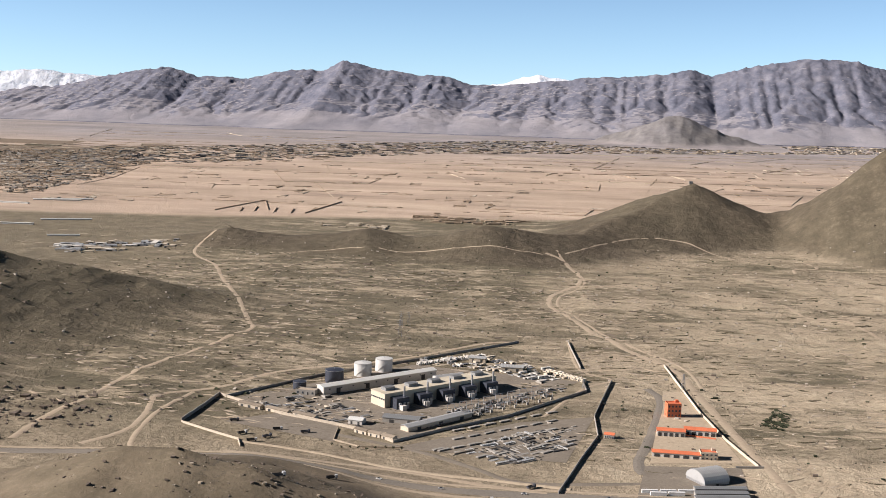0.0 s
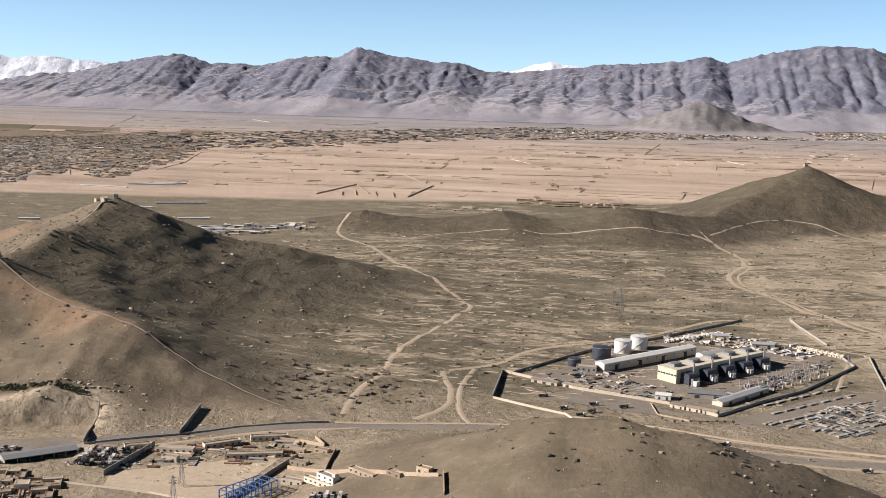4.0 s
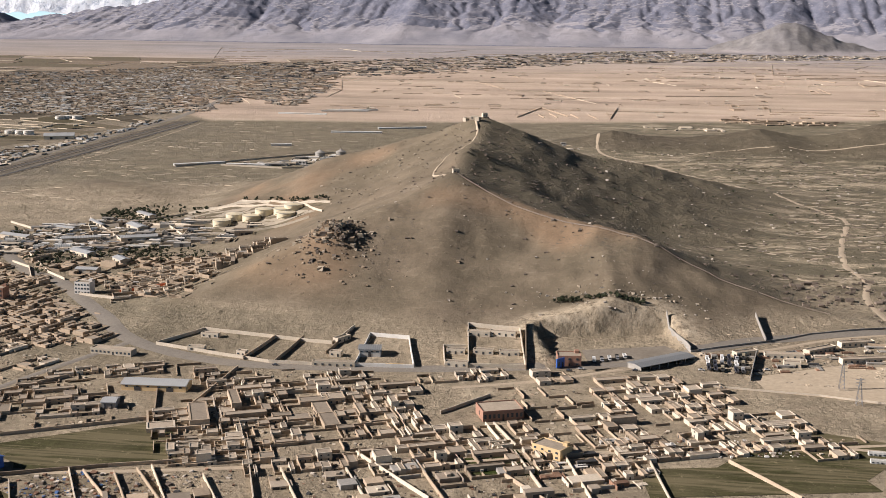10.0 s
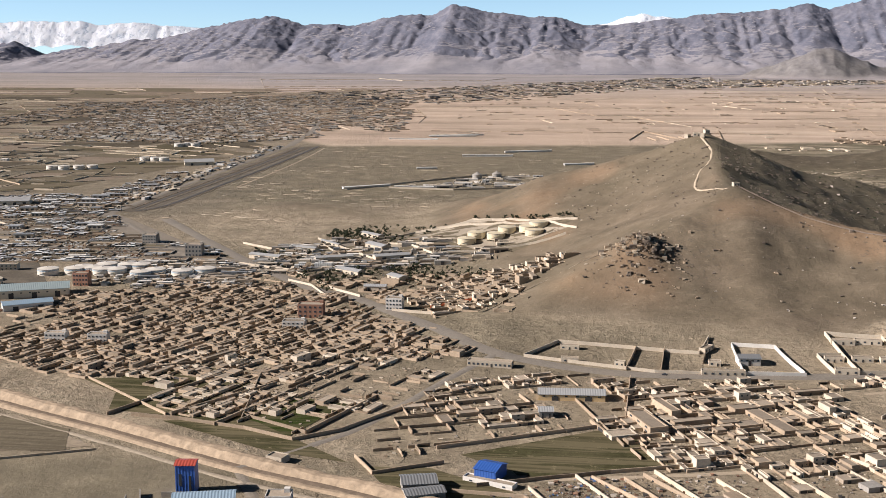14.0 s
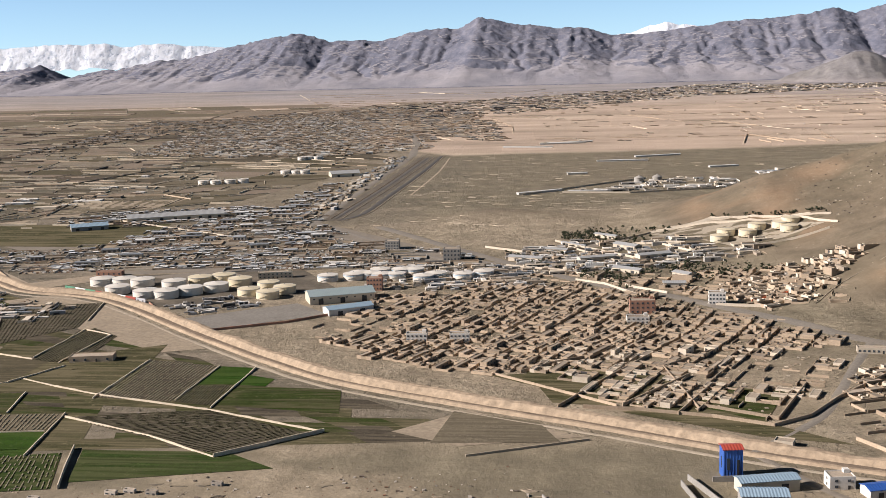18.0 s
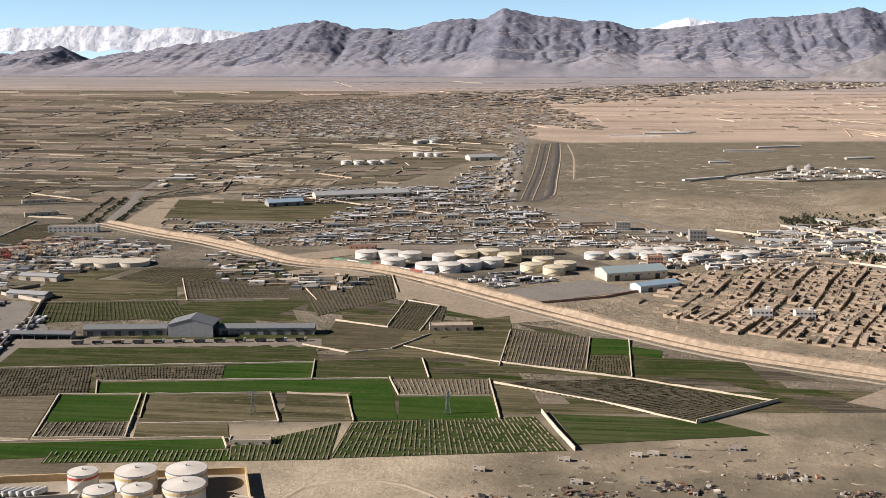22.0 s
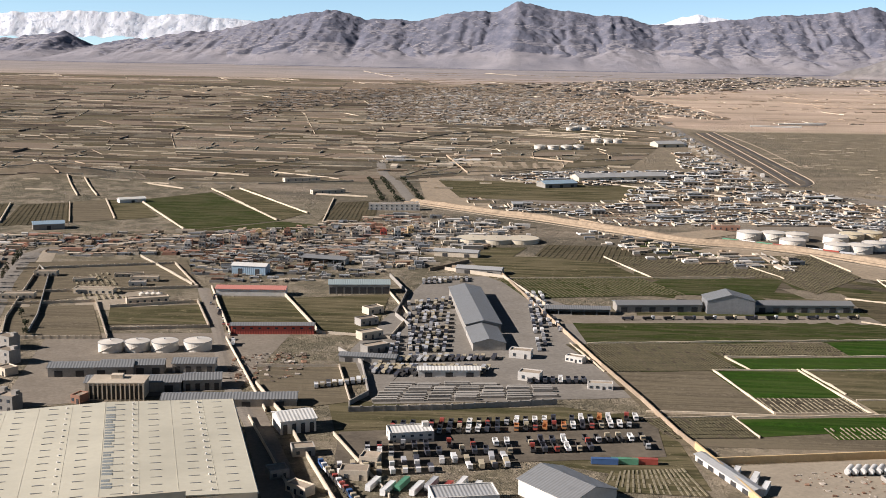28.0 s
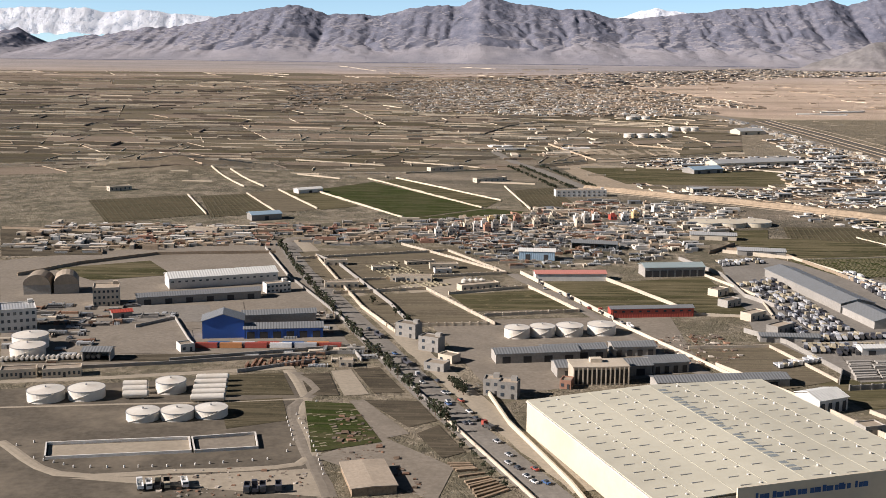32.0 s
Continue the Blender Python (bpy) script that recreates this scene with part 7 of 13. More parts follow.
block(-479.5, 341.2, -13.5, 3.6, 2.6, 1.5, PLASTER, "low pale outbuilding against the compound wall", roof_hut=False, group="hill-foot outbuildings")
block(-446.2, 345.7, -2.4, 4.2, 2.6, 1.6, PLASTER, "low pale outbuilding against the compound wall", roof_hut=False, group="hill-foot outbuildings")
block(-498.0, 360.2, -3.4, 6.9, 2.6, 1.4, PLASTER, "low pale outbuilding against the compound wall", roof_hut=False, group="hill-foot outbuildings")
block(-444.2, 334.4, 2.7, 15.1, 2.6, 1.6, PLASTER, "low pale outbuilding against the compound wall", roof_hut=False, group="hill-foot outbuildings")
block(-401.7, 340.5, -2.7, 8.1, 2.6, 1.7, PLASTER, "low pale outbuilding against the compound wall", roof_hut=False, group="hill-foot outbuildings")
block(-397.7, 371.3, -1.0, 8.6, 2.6, 1.5, PLASTER, "low pale outbuilding against the compound wall", roof_hut=False, group="hill-foot outbuildings")
block(-388.6, 371.7, -5.8, 9.8, 2.6, 1.5, PLASTER, "low pale outbuilding against the compound wall", roof_hut=False, group="hill-foot outbuildings")
block(-393.9, 354.2, -2.6, 7.3, 2.6, 1.5, PLASTER, "low pale outbuilding against the compound wall", roof_hut=False, group="hill-foot outbuildings")
block(-384.6, 353.2, 2.6, 7.1, 2.6, 1.5, PLASTER, "low pale outbuilding against the compound wall", roof_hut=False, group="hill-foot outbuildings")
block(-403.8, 353.7, -1.3, 6.7, 2.6, 1.6, PLASTER, "low pale outbuilding against the compound wall", roof_hut=False, group="hill-foot outbuildings")
block(-447.9, 362.2, 59.7, 7.0, 2.6, 1.6, PLASTER, "low pale outbuilding against the compound wall", roof_hut=False, group="hill-foot outbuildings")
wall_run([(-327.9, 397.5), (-320.3, 367.0)], 2.4, CONCRETE, 'dark concrete wall of the quarry yard')
wall_run([(-292.8, 412.2), (-291.7, 385.9)], 2.2, CONCRETE, 'dark concrete wall above the road')
wall_run([(-320.3, 366.7), (-291.7, 385.9), (-273.6, 400.4), (-241.9, 415.6)], 0.9, CONCRETE, 'low dark wall along the highway')
block(-363.3, 349.9, 7.0, 8.3, 6.0, 3.6, TERRACOTTA, "brown brick building with blue sheeting", storeys=2, bays=3)
block(-366.0, 344.9, 48.3, 3.7, 0.5, 3.2, BLUEPAINT, "blue sheet cladding leaning on the brick building", bays=2, roof_hut=False)
shed(-331.0, 354.7, 40.4, 25.0, 7.0, 1.9, CONCRETE, GREYROOF, "wide grey-roofed filling station shed", open_front=True, rise=0.5)
wall_run([(-301.8, 341.4), (-296.3, 373.3)], 2.4, CONCRETE, 'dark concrete wall between truck yards')
patch('yard', [(-359.4, 368.1), (-328.8, 378.6), (-321.3, 368.7), (-354.7, 342.5)], GRAVELYARD, 'grey gravel floor of the quarry yard', category='yard')
park('truck', [(-316.1, 348.3), (-302.7, 344.8), (-300.1, 369.3), (-316.2, 360.9)], 6, 3, 11, [0, 1, 5, 2], 0.85, None)
park('truck', [(-227.1, 327.4), (-214.6, 319.7), (-214.5, 314.7), (-226.7, 320.1)], 5, 2, 12, [2, 1, 0], 0.85, None)
park('truck', [(-356.2, 356.5), (-342.6, 365.2), (-342.2, 358.3), (-355.5, 349.8)], 5, 1, 14, [0, 1], 0.85, None)
block(-287.2, 369.5, 3.5, 14.0, 3.0, 1.6, PLASTER, "pale roadside workshop with a flat roof", roof_hut=False, group="roadside workshops")
block(-273.2, 379.6, 38.3, 13.8, 3.0, 1.6, PLASTER, "pale roadside workshop with a flat roof", roof_hut=False, group="roadside workshops")
block(-258.5, 390.2, 21.0, 13.8, 3.0, 1.6, PLASTER, "pale roadside workshop with a flat roof", roof_hut=False, group="roadside workshops")
block(-258.4, 370.0, 17.2, 20.2, 3.0, 1.6, PLASTER, "pale roadside workshop with a flat roof", roof_hut=False, group="roadside workshops")
block(-285.6, 360.5, -2.6, 5.8, 3.0, 1.6, PLASTER, "pale roadside workshop with a flat roof", roof_hut=False, group="roadside workshops")
block(-300.9, 369.1, 31.0, 9.5, 3.0, 1.6, PLASTER, "pale roadside workshop with a flat roof", roof_hut=False, group="roadside workshops")
patch('yard', [(-300.7, 345.1), (-247.4, 377.2), (-256.8, 324.4), (-297.5, 331.0)], BARELOT, 'bare tan lot', category='yard', lift=0.05)
wall_run([(-315.0, 332.5), (-281.2, 329.2), (-257.1, 322.8)], 0.8, PLASTER, 'low pale wall across the bare lot')


def steel_frame(x, y, ang):
    """An unfinished steel frame painted blue."""
    e = root("steel_frame_building", x, y, ang, "unfinished blue steel frame of a hall", "frame")
    for i in range(7):
        for s in (-4, 0, 4):
            part("column", Geo().bar((i * 3 - 9, s, -0.3), (i * 3 - 9, s, 5.0), 0.3), CARPAINT[6], e)
        part("rafter", Geo().bar((i * 3 - 9, -4, 5.0), (i * 3 - 9, 4, 5.0), 0.25), CARPAINT[6], e)
    for s in (-4, 0, 4):
        for z in (2.6, 5.0):
            part("beam", Geo().bar((-9, s, z), (9, s, z), 0.22), CARPAINT[6], e)
    return e


steel_frame(-247.5, 328.4, 62)
wall_run([(-242.8, 371.4), (-254.8, 320.7)], 2.0, CONCRETE, 'dark wall behind the blue steel frame')
block(-256.6, 305.6, 3.5, 6.3, 6.0, 4.6, CONCRETE, "tall grey-green sheet-clad silo house", bays=2, roofmat=TEALROOF, roof_hut=False)
wall_run([(-263.0, 286.5), (-236.1, 284.3)], 1.6, WHITEWALL, 'white wall of the scrap yard')
patch('yard', [(-257.0, 311.3), (-228.6, 313.3), (-234.5, 285.9), (-262.0, 287.5)], DEPOTSOIL, 'dark scrap-strewn yard', category='yard')
block(-272.7, 278.6, -0.6, 6.2, 1.2, 0.8, WHITEWALL, "long white poultry shed in a row", roof_hut=False, bays=5, roofmat=WHITEROOF, group="white sheds")
block(-265.5, 278.6, -1.0, 6.2, 1.2, 0.8, WHITEWALL, "long white poultry shed in a row", roof_hut=False, bays=5, roofmat=WHITEROOF, group="white sheds")
block(-258.4, 278.6, -1.5, 6.1, 1.2, 0.8, WHITEWALL, "long white poultry shed in a row", roof_hut=False, bays=5, roofmat=WHITEROOF, group="white sheds")
block(-273.3, 272.6, -0.4, 6.1, 1.2, 0.8, WHITEWALL, "long white poultry shed in a row", roof_hut=False, bays=5, roofmat=WHITEROOF, group="white sheds")
block(-266.3, 272.7, -0.6, 6.1, 1.2, 0.8, WHITEWALL, "long white poultry shed in a row", roof_hut=False, bays=5, roofmat=WHITEROOF, group="white sheds")
block(-259.3, 272.7, -1.1, 6.0, 1.2, 0.8, WHITEWALL, "long white poultry shed in a row", roof_hut=False, bays=5, roofmat=WHITEROOF, group="white sheds")
block(-223.6, 336.5, -36.0, 8.1, 3.0, 2.6, WHITEWALL, "white two-storey house", storeys=2)
block(-236.8, 342.4, -15.5, 7.9, 2.6, 1.4, PLASTER, "pale row of workshops")
block(-225.2, 335.5, -32.4, 15.4, 2.2, 1.2, PLASTER, "pale row of workshops")
wall_run([(-247.7, 318.3), (-200.3, 305.0)], 1.0, CONCRETE, 'fence of the lorry yard', piers=2.0)

# ---- mud-brick quarters ----
KEEP_OUT += [(-495, 296, 18), (-505, 226, 14), (-516, 222, 14), (-395, 296, 15), (-589, 195, 18), (-526, 193, 12), (-322, 256, 15), (-300, 262, 15), (-495, 242, 16)]
town([(-508.1, 318.5), (-459.3, 328.6), (-412.0, 331.6), (-359.8, 335.5), (-319.7, 335.2), (-303.5, 308.6), (-274.2, 292.9), (-277.4, 277.0), (-309.1, 268.6), (-324.4, 258.5), (-345.3, 251.1), (-381.6, 246.6), (-428.7, 237.1), (-468.1, 239.1)], 23.0, 7.4, 8.6, 41, lambda x, y: y < 345, 0.6, low=0.9)
town([(-730.3, 426.0), (-695.8, 440.0), (-663.0, 484.0), (-637.1, 494.0), (-597.4, 446.0), (-563.7, 394.0), (-534.7, 354.0), (-541.9, 338.0), (-561.9, 334.0), (-580.7, 314.0), (-595.3, 304.0), (-614.0, 310.0), (-639.1, 306.0), (-672.0, 300.0), (-700.0, 318.0), (-740.0, 352.0)], 69.0, 8.4, 6.0, 43, lambda x, y: y < 335, 0.66, pale=False, low=0.82)
town([(-639.1, 306.0), (-614.0, 310.0), (-580.7, 314.0), (-561.9, 334.0), (-541.9, 338.0), (-544.1, 312.0), (-558.4, 280.0), (-577.3, 256.0), (-591.4, 256.0), (-615.0, 264.0)], 69.0, 9.5, 8.0, 44, lambda x, y: True, 0.12, low=0.7)
town([(-554.9, 303.3), (-523.4, 323.9), (-477.8, 319.0), (-478.5, 276.1), (-531.7, 246.6), (-549.8, 232.9)], 24.0, 8.5, 7.0, 47, lambda x, y: True, 0.3, low=0.72)
town([(-481.3, 281.3), (-435.4, 287.3), (-444.2, 246.0), (-469.8, 242.6)], 24.0, 8.5, 7.0, 53, lambda x, y: True, 0.3, low=0.72)
town([(-572.5, 434.3), (-551.6, 467.3), (-514.6, 483.6), (-499.7, 466.4), (-515.8, 445.9), (-541.3, 411.6), (-553.5, 397.1)], 26.0, 8.0, 6.4, 59, lambda x, y: False, 0.75)
wall_run([(-531.7, 246.6), (-478.5, 276.1), (-476.2, 326.0)], 1.4, MUD, 'long mud wall round an open plot')
wall_run([(-494.0, 297.5), (-479.0, 255.4)], 1.4, MUD, 'long mud wall round an open plot')
wall_run([(-517.3, 219.7), (-482.8, 234.4), (-443.7, 248.3)], 1.4, MUD, 'long mud wall round an open plot')
wall_run([(-487.6, 229.5), (-462.7, 200.0)], 1.4, MUD, 'long mud wall round an open plot')
wall_run([(-474.0, 233.3), (-452.9, 204.6)], 1.4, MUD, 'long mud wall round an open plot')
wall_run([(-504.5, 213.5), (-494.9, 200.8)], 1.4, MUD, 'long mud wall round an open plot')
wall_run([(-523.1, 215.0), (-504.5, 213.5)], 1.4, MUD, 'long mud wall round an open plot')
wall_run([(-553.4, 237.0), (-545.9, 224.6), (-528.2, 235.4)], 1.4, MUD, 'long mud wall round an open plot')
wall_run([(-652.3, 304.0), (-643.0, 314.0), (-630.6, 324.0)], 1.6, MUD, 'long mud wall beside the green plots')
wall_run([(-617.8, 266.0), (-594.6, 302.0)], 1.6, MUD, 'long mud wall beside the green plots')
wall_run([(-601.3, 258.0), (-589.3, 288.0)], 1.6, MUD, 'long mud wall beside the green plots')
wall_run([(-629.9, 264.0), (-614.1, 262.0), (-591.4, 256.0), (-574.3, 248.0)], 1.5, MUD, 'long mud wall beside the canal plots')
wall_run([(-574.3, 248.0), (-562.2, 258.0), (-545.3, 286.0)], 1.4, MUD, 'long mud wall along the lane')
wall_run([(-662.1, 302.0), (-641.0, 284.0), (-619.7, 266.0)], 1.2, MUD, 'long mud wall beside the canal plots')
patch('field', [(-662.1, 300.0), (-640.0, 306.0), (-616.0, 290.0), (-621.0, 268.0)], DULLGRASS, 'patchy green plot below the old quarter')
patch('field', [(-612.0, 304.0), (-597.0, 302.0), (-604.0, 262.0), (-617.0, 266.0)], DULLGRASS, 'patchy green plot below the old quarter')
patch('field', [(-588.0, 290.0), (-566.0, 284.0), (-576.0, 252.0), (-599.0, 258.0)], DARKGREEN, 'patchy green plot below the old quarter')
wall_run([(-595.6, 268.4), (-572.1, 254.6), (-557.7, 293.4)], 1.4, MUD, 'long mud wall round an open plot')
wall_run([(-594.5, 262.9), (-603.0, 312.0), (-582.9, 336.4)], 1.4, MUD, 'long mud wall round an open plot')
wall_run([(-553.8, 272.9), (-528.7, 306.2)], 1.4, MUD, 'long mud wall round an open plot')
wall_run([(-637.9, 263.8), (-623.0, 296.2), (-608.1, 326.2)], 1.4, MUD, 'long mud wall round an open plot')
wall_run([(-449.8, 253.6), (-437.4, 220.0)], 1.4, PLASTER, 'long mud wall round an open plot')
wall_run([(-474.2, 294.2), (-461.6, 265.2)], 1.4, PLASTER, 'long mud wall round an open plot')
wall_run([(-385.4, 285.1), (-377.9, 267.5)], 1.4, PLASTER, 'long mud wall round an open plot')
wall_run([(-382.9, 285.6), (-374.7, 268.1)], 1.4, PLASTER, 'long mud wall round an open plot')
wall_run([(-374.7, 263.6), (-363.6, 233.6)], 1.4, PLASTER, 'long mud wall round an open plot')
wall_run([(-348.9, 274.9), (-342.2, 256.7)], 1.4, PLASTER, 'long mud wall round an open plot')
wall_run([(-400.3, 292.7), (-386.9, 311.5)], 1.4, PLASTER, 'long mud wall round an open plot')
wall_run([(-418.6, 255.5), (-393.5, 227.6)], 1.4, PLASTER, 'long mud wall round an open plot')
patch('field', [(-524.5, 242.7), (-480.4, 273.1), (-480.5, 241.2), (-502.5, 227.7)], DULLGRASS, 'patchy green plot inside the walls')
patch('field', [(-548.9, 230.2), (-531.3, 231.3), (-494.6, 209.2), (-533.0, 201.3)], DULLGRASS, 'patchy green plot inside the walls')
patch('field', [(-618.7, 260.3), (-595.6, 268.4), (-554.4, 232.4), (-579.4, 238.9)], DULLGRASS, 'patchy green strip by the canal')
patch('field', [(-655.1, 321.5), (-614.5, 318.1), (-620.2, 265.7), (-639.8, 269.4)], DULLGRASS, 'patchy grass between the houses', lift=0.05)
shed(-495.4, 300.7, 3.6, 21.4, 7.0, 2.0, YELLOWWALL, PALEROOF, "long yellow-walled shed with a pale roof", doors=2, windows=6)
shed(-502.7, 281.2, 6.8, 4.3, 5.0, 2.0, CONCRETE, PALEROOF, "pale-roofed annex")
shed(-514.4, 227.3, -19.8, 6.2, 7.0, 3.0, BLUEPAINT, BLUEPAINT, "bright blue metal shed", doors=0)
block(-514.1, 222.4, -21.7, 14.6, 3.0, 1.0, WHITEWALL, "white wall and porch of the blue shed", bays=3, roof_hut=False)
shed(-532.1, 216.9, 15.7, 9.0, 7.0, 2.4, CONCRETE, GREYROOF, "grey sheet-roofed workshop by the canal", doors=2)
shed(-529.7, 210.3, 23.5, 10.1, 5.0, 2.0, CONCRETE, GREYROOF, "grey sheet-roofed lean-to by the canal", doors=2)
block(-382.1, 294.0, 21.5, 12.8, 9.0, 3.0, TERRACOTTA, "large pinkish brick compound with many rooms", storeys=1, bays=9)
block(-364.3, 264.6, -30.8, 9.7, 6.0, 2.8, YELLOWWALL, "cream house with a terrace", storeys=2)
block(-525.3, 334.6, -6.4, 16.1, 4.0, 1.8, PLASTER, "white roadside school block", bays=10)
block(-574.9, 417.6, -2.4, 7.1, 5.0, 5.0, WHITEWALL, "white four-storey building under construction", storeys=3, bays=5)
block(-607.4, 400.5, 2.8, 10.6, 6.0, 5.5, TERRACOTTA, "unfinished brick building with open floors", storeys=3, bays=5)
block(-609.8, 381.8, 3.1, 9.1, 5.0, 2.6, WHITEWALL, "white two-storey house", storeys=2, bays=5)
block(-695.5, 348.6, 3.6, 8.1, 4.0, 3.2, WHITEWALL, "white two-storey house", storeys=2, bays=5)
block(-678.9, 349.7, 3.7, 7.7, 4.0, 3.0, WHITEWALL, "white two-storey house", storeys=2, bays=5)
block(-731.2, 448.5, 3.1, 7.3, 5.0, 6.0, TERRACOTTA, "unfinished brick block with open floors", storeys=3, bays=5)
block(-704.2, 528.0, 3.7, 9.1, 6.0, 6.5, CONCRETE, "grey concrete frame building", storeys=3, bays=5)
block(-743.0, 563.6, 2.0, 8.1, 6.0, 5, CONCRETE, "grey concrete frame building", storeys=3, bays=5)
wall_run([(-559.9, 419.8), (-542.2, 430.9)], 1.4, ORANGE, 'red sheet-topped wall')

patch('field', [(-340.2, 257.0), (-284.0, 270.0), (-277.1, 252.0), (-337.5, 238.0)], DULLGRASS, 'rough dark green field beside the lane')
patch('field', [(-516.5, 248.0), (-476.0, 264.0), (-465.5, 240.0), (-507.4, 229.0)], DULLGRASS, 'patchy green plot inside the walls', lift=0.15)
ribbon('dirt_road', [(-509.6, 225.0), (-458.7, 237.0), (-407.1, 252.5), (-360.7, 266.0), (-312.9, 275.0), (-268.9, 287.0)], 2.2, DIRTROAD, 'dusty lane below the mud-brick quarter')
for k, (p, q) in enumerate((((-491.9, 230), (-477, 204)), ((-479.1, 230), (-461, 200)), ((-471, 236), (-451, 201)), ((-503.8, 220), (-495, 204)), ((-377.2, 248), (-363, 230)), ((-360.5, 262), (-352, 232)), ((-338.4, 270), (-332, 234)),
                            ((-315.3, 266), (-299, 243)), ((-436, 240), (-424, 216)), ((-420, 246), (-406, 218)), ((-400, 250), (-388, 224)), ((-455, 232), (-440, 206)))):
    wall_run([p, q], 1.3 + 0.1 * (k % 3), (PLASTER, MUD, FIELDWALL)[k % 3], ('pale', 'brown', 'pale')[k % 3] + ' mud wall between open plots below the quarter')
wall_run([(-506.7, 203.0), (-494.4, 209.0), (-478.7, 209.0)], 1.2, MUD, 'brown mud wall between open plots below the quarter')
scatter(area([(-500.0, 226.0), (-448.0, 240.0), (-440.0, 205.0), (-496.0, 202.0)]), 650, (0.12, 0.75), [PALEROCK, ROCK, RUST, DARK], 204, 'rubble and scrap dumped on the open plots', 'rubble', 'rubble', 0.7)
scatter(area([(-440.0, 240.0), (-345.0, 262.0), (-345.0, 232.0), (-430.0, 214.0)]), 500, (0.12, 0.6), [PALEROCK, ROCK, RUST, DARK], 205, 'rubble and scrap dumped on the open plots', 'rubble', 'rubble', 0.7)
quarter([(-440.0, 236.0), (-350.0, 258.0), (-345.0, 236.0), (-425.0, 212.0)], 23, 6.0, 6.5, 188, [MUD, PLASTER, MUD_ROOF, CONCRETE], 1.2, 2.6, 0.3, 'low rooms and walls in the open plots')
quarter([(-498.0, 226.0), (-450.0, 238.0), (-442.0, 206.0), (-494.0, 204.0)], 24, 7.0, 8.0, 189, [MUD, PLASTER, MUD_ROOF], 1.0, 2.0, 0.2, 'low rooms and walls in the open plots')

# ---- cream tank depot behind the hill ----
patch('yard', [(-646.5, 545.5), (-592.6, 605.3), (-503.2, 563.0), (-532.5, 532.0)], BROWNFIELD, 'terraced pale earth of the tank depot', category='yard', lift=0.1)
tank(-560.7, 556.8, 5.0, 3.2, TANKCREAM, "cream fuel tank on a hillside terrace", group="cream hillside tanks")
tank(-556.3, 565.8, 5.0, 3.2, TANKCREAM, "cream fuel tank on a hillside terrace", group="cream hillside tanks")
tank(-545.1, 560.7, 5.0, 3.2, TANKCREAM, "cream fuel tank on a hillside terrace", group="cream hillside tanks")
tank(-539.6, 566.0, 5.0, 3.2, TANKCREAM, "cream fuel tank on a hillside terrace", group="cream hillside tanks")
tank(-527.5, 560.9, 5.0, 3.2, TANKCREAM, "cream fuel tank on a hillside terrace", group="cream hillside tanks")
tank(-522.2, 563.2, 5.0, 3.2, TANKCREAM, "cream fuel tank on a hillside terrace", group="cream hillside tanks")
tank(-523.9, 554.4, 5.0, 3.2, TANKCREAM, "cream fuel tank on a hillside terrace", group="cream hillside tanks")
patch('yard', [(-655.7, 564.0), (-592.9, 601.9), (-572.7, 556.8), (-614.8, 518.8)], GRAVELYARD, 'pale walled yard of the depot', category='yard', lift=0.08)
shed(-639.9, 572.2, -47.7, 20.7, 2.0, 1.4, PLASTER, PALEROOF, "pale-roofed depot store", doors=2, group="depot stores")
shed(-610.2, 558.8, -45.2, 16.3, 6.0, 2.4, PLASTER, PALEROOF, "pale-roofed depot store", doors=2, group="depot stores")
shed(-597.3, 530.1, 27.2, 19.0, 6.0, 2.2, PLASTER, PALEROOF, "pale-roofed depot store", doors=2, group="depot stores")
shed(-627.2, 525.4, 23.3, 19.6, 5.0, 2.2, PLASTER, PALEROOF, "pale-roofed depot store", doors=2, group="depot stores")
shed(-621.3, 598.3, -42.1, 16.9, 4.0, 1.8, PLASTER, PALEROOF, "pale-roofed depot store", doors=2, group="depot stores")
shed(-664.0, 526.0, -19.1, 19.0, 5.0, 2.2, PLASTER, PALEROOF, "pale-roofed depot store", doors=2, group="depot stores")
shed(-650.5, 553.7, -18.8, 16.3, 4.0, 1.8, PLASTER, PALEROOF, "pale-roofed depot store", doors=2, group="depot stores")
shed(-611.2, 492.9, -33.9, 15.9, 5.0, 2.0, PLASTER, PALEROOF, "pale-roofed depot store", doors=2, group="depot stores")
shed(-584.9, 479.0, -45.1, 10.2, 5.0, 2.2, PLASTER, PALEROOF, "pale-roofed depot store", doors=2, group="depot stores")
shed(-590.9, 455.1, 1.6, 10.3, 5.0, 2.2, PLASTER, PALEROOF, "pale-roofed depot store", doors=2, group="depot stores")
wall_run([(-655.7, 560.2), (-592.9, 601.9), (-501.2, 561.5)], 1.5, PLASTER, 'pale wall of the tank depot')
wall_run([(-643.0, 567.8), (-614.9, 517.2), (-585.0, 527.4), (-540.0, 538.3)], 1.5, PLASTER, 'pale wall of the tank depot')
wall_run([(-673.4, 509.7), (-641.8, 494.5), (-609.0, 452.0), (-594.9, 439.5)], 1.5, PLASTER, 'pale wall of the tank depot')
wall_run([(-642.0, 486.6), (-600.4, 518.4)], 1.5, PLASTER, 'pale wall of the tank depot')
wall_run([(-596.3, 599.7), (-546.8, 589.2), (-511.3, 566.7)], 1.5, PLASTER, 'pale wall of the tank depot')
wood([(-648.7, 618.2), (-614.9, 616.5), (-614.1, 576.3), (-645.7, 592.8)], 105, 1.7, 71)
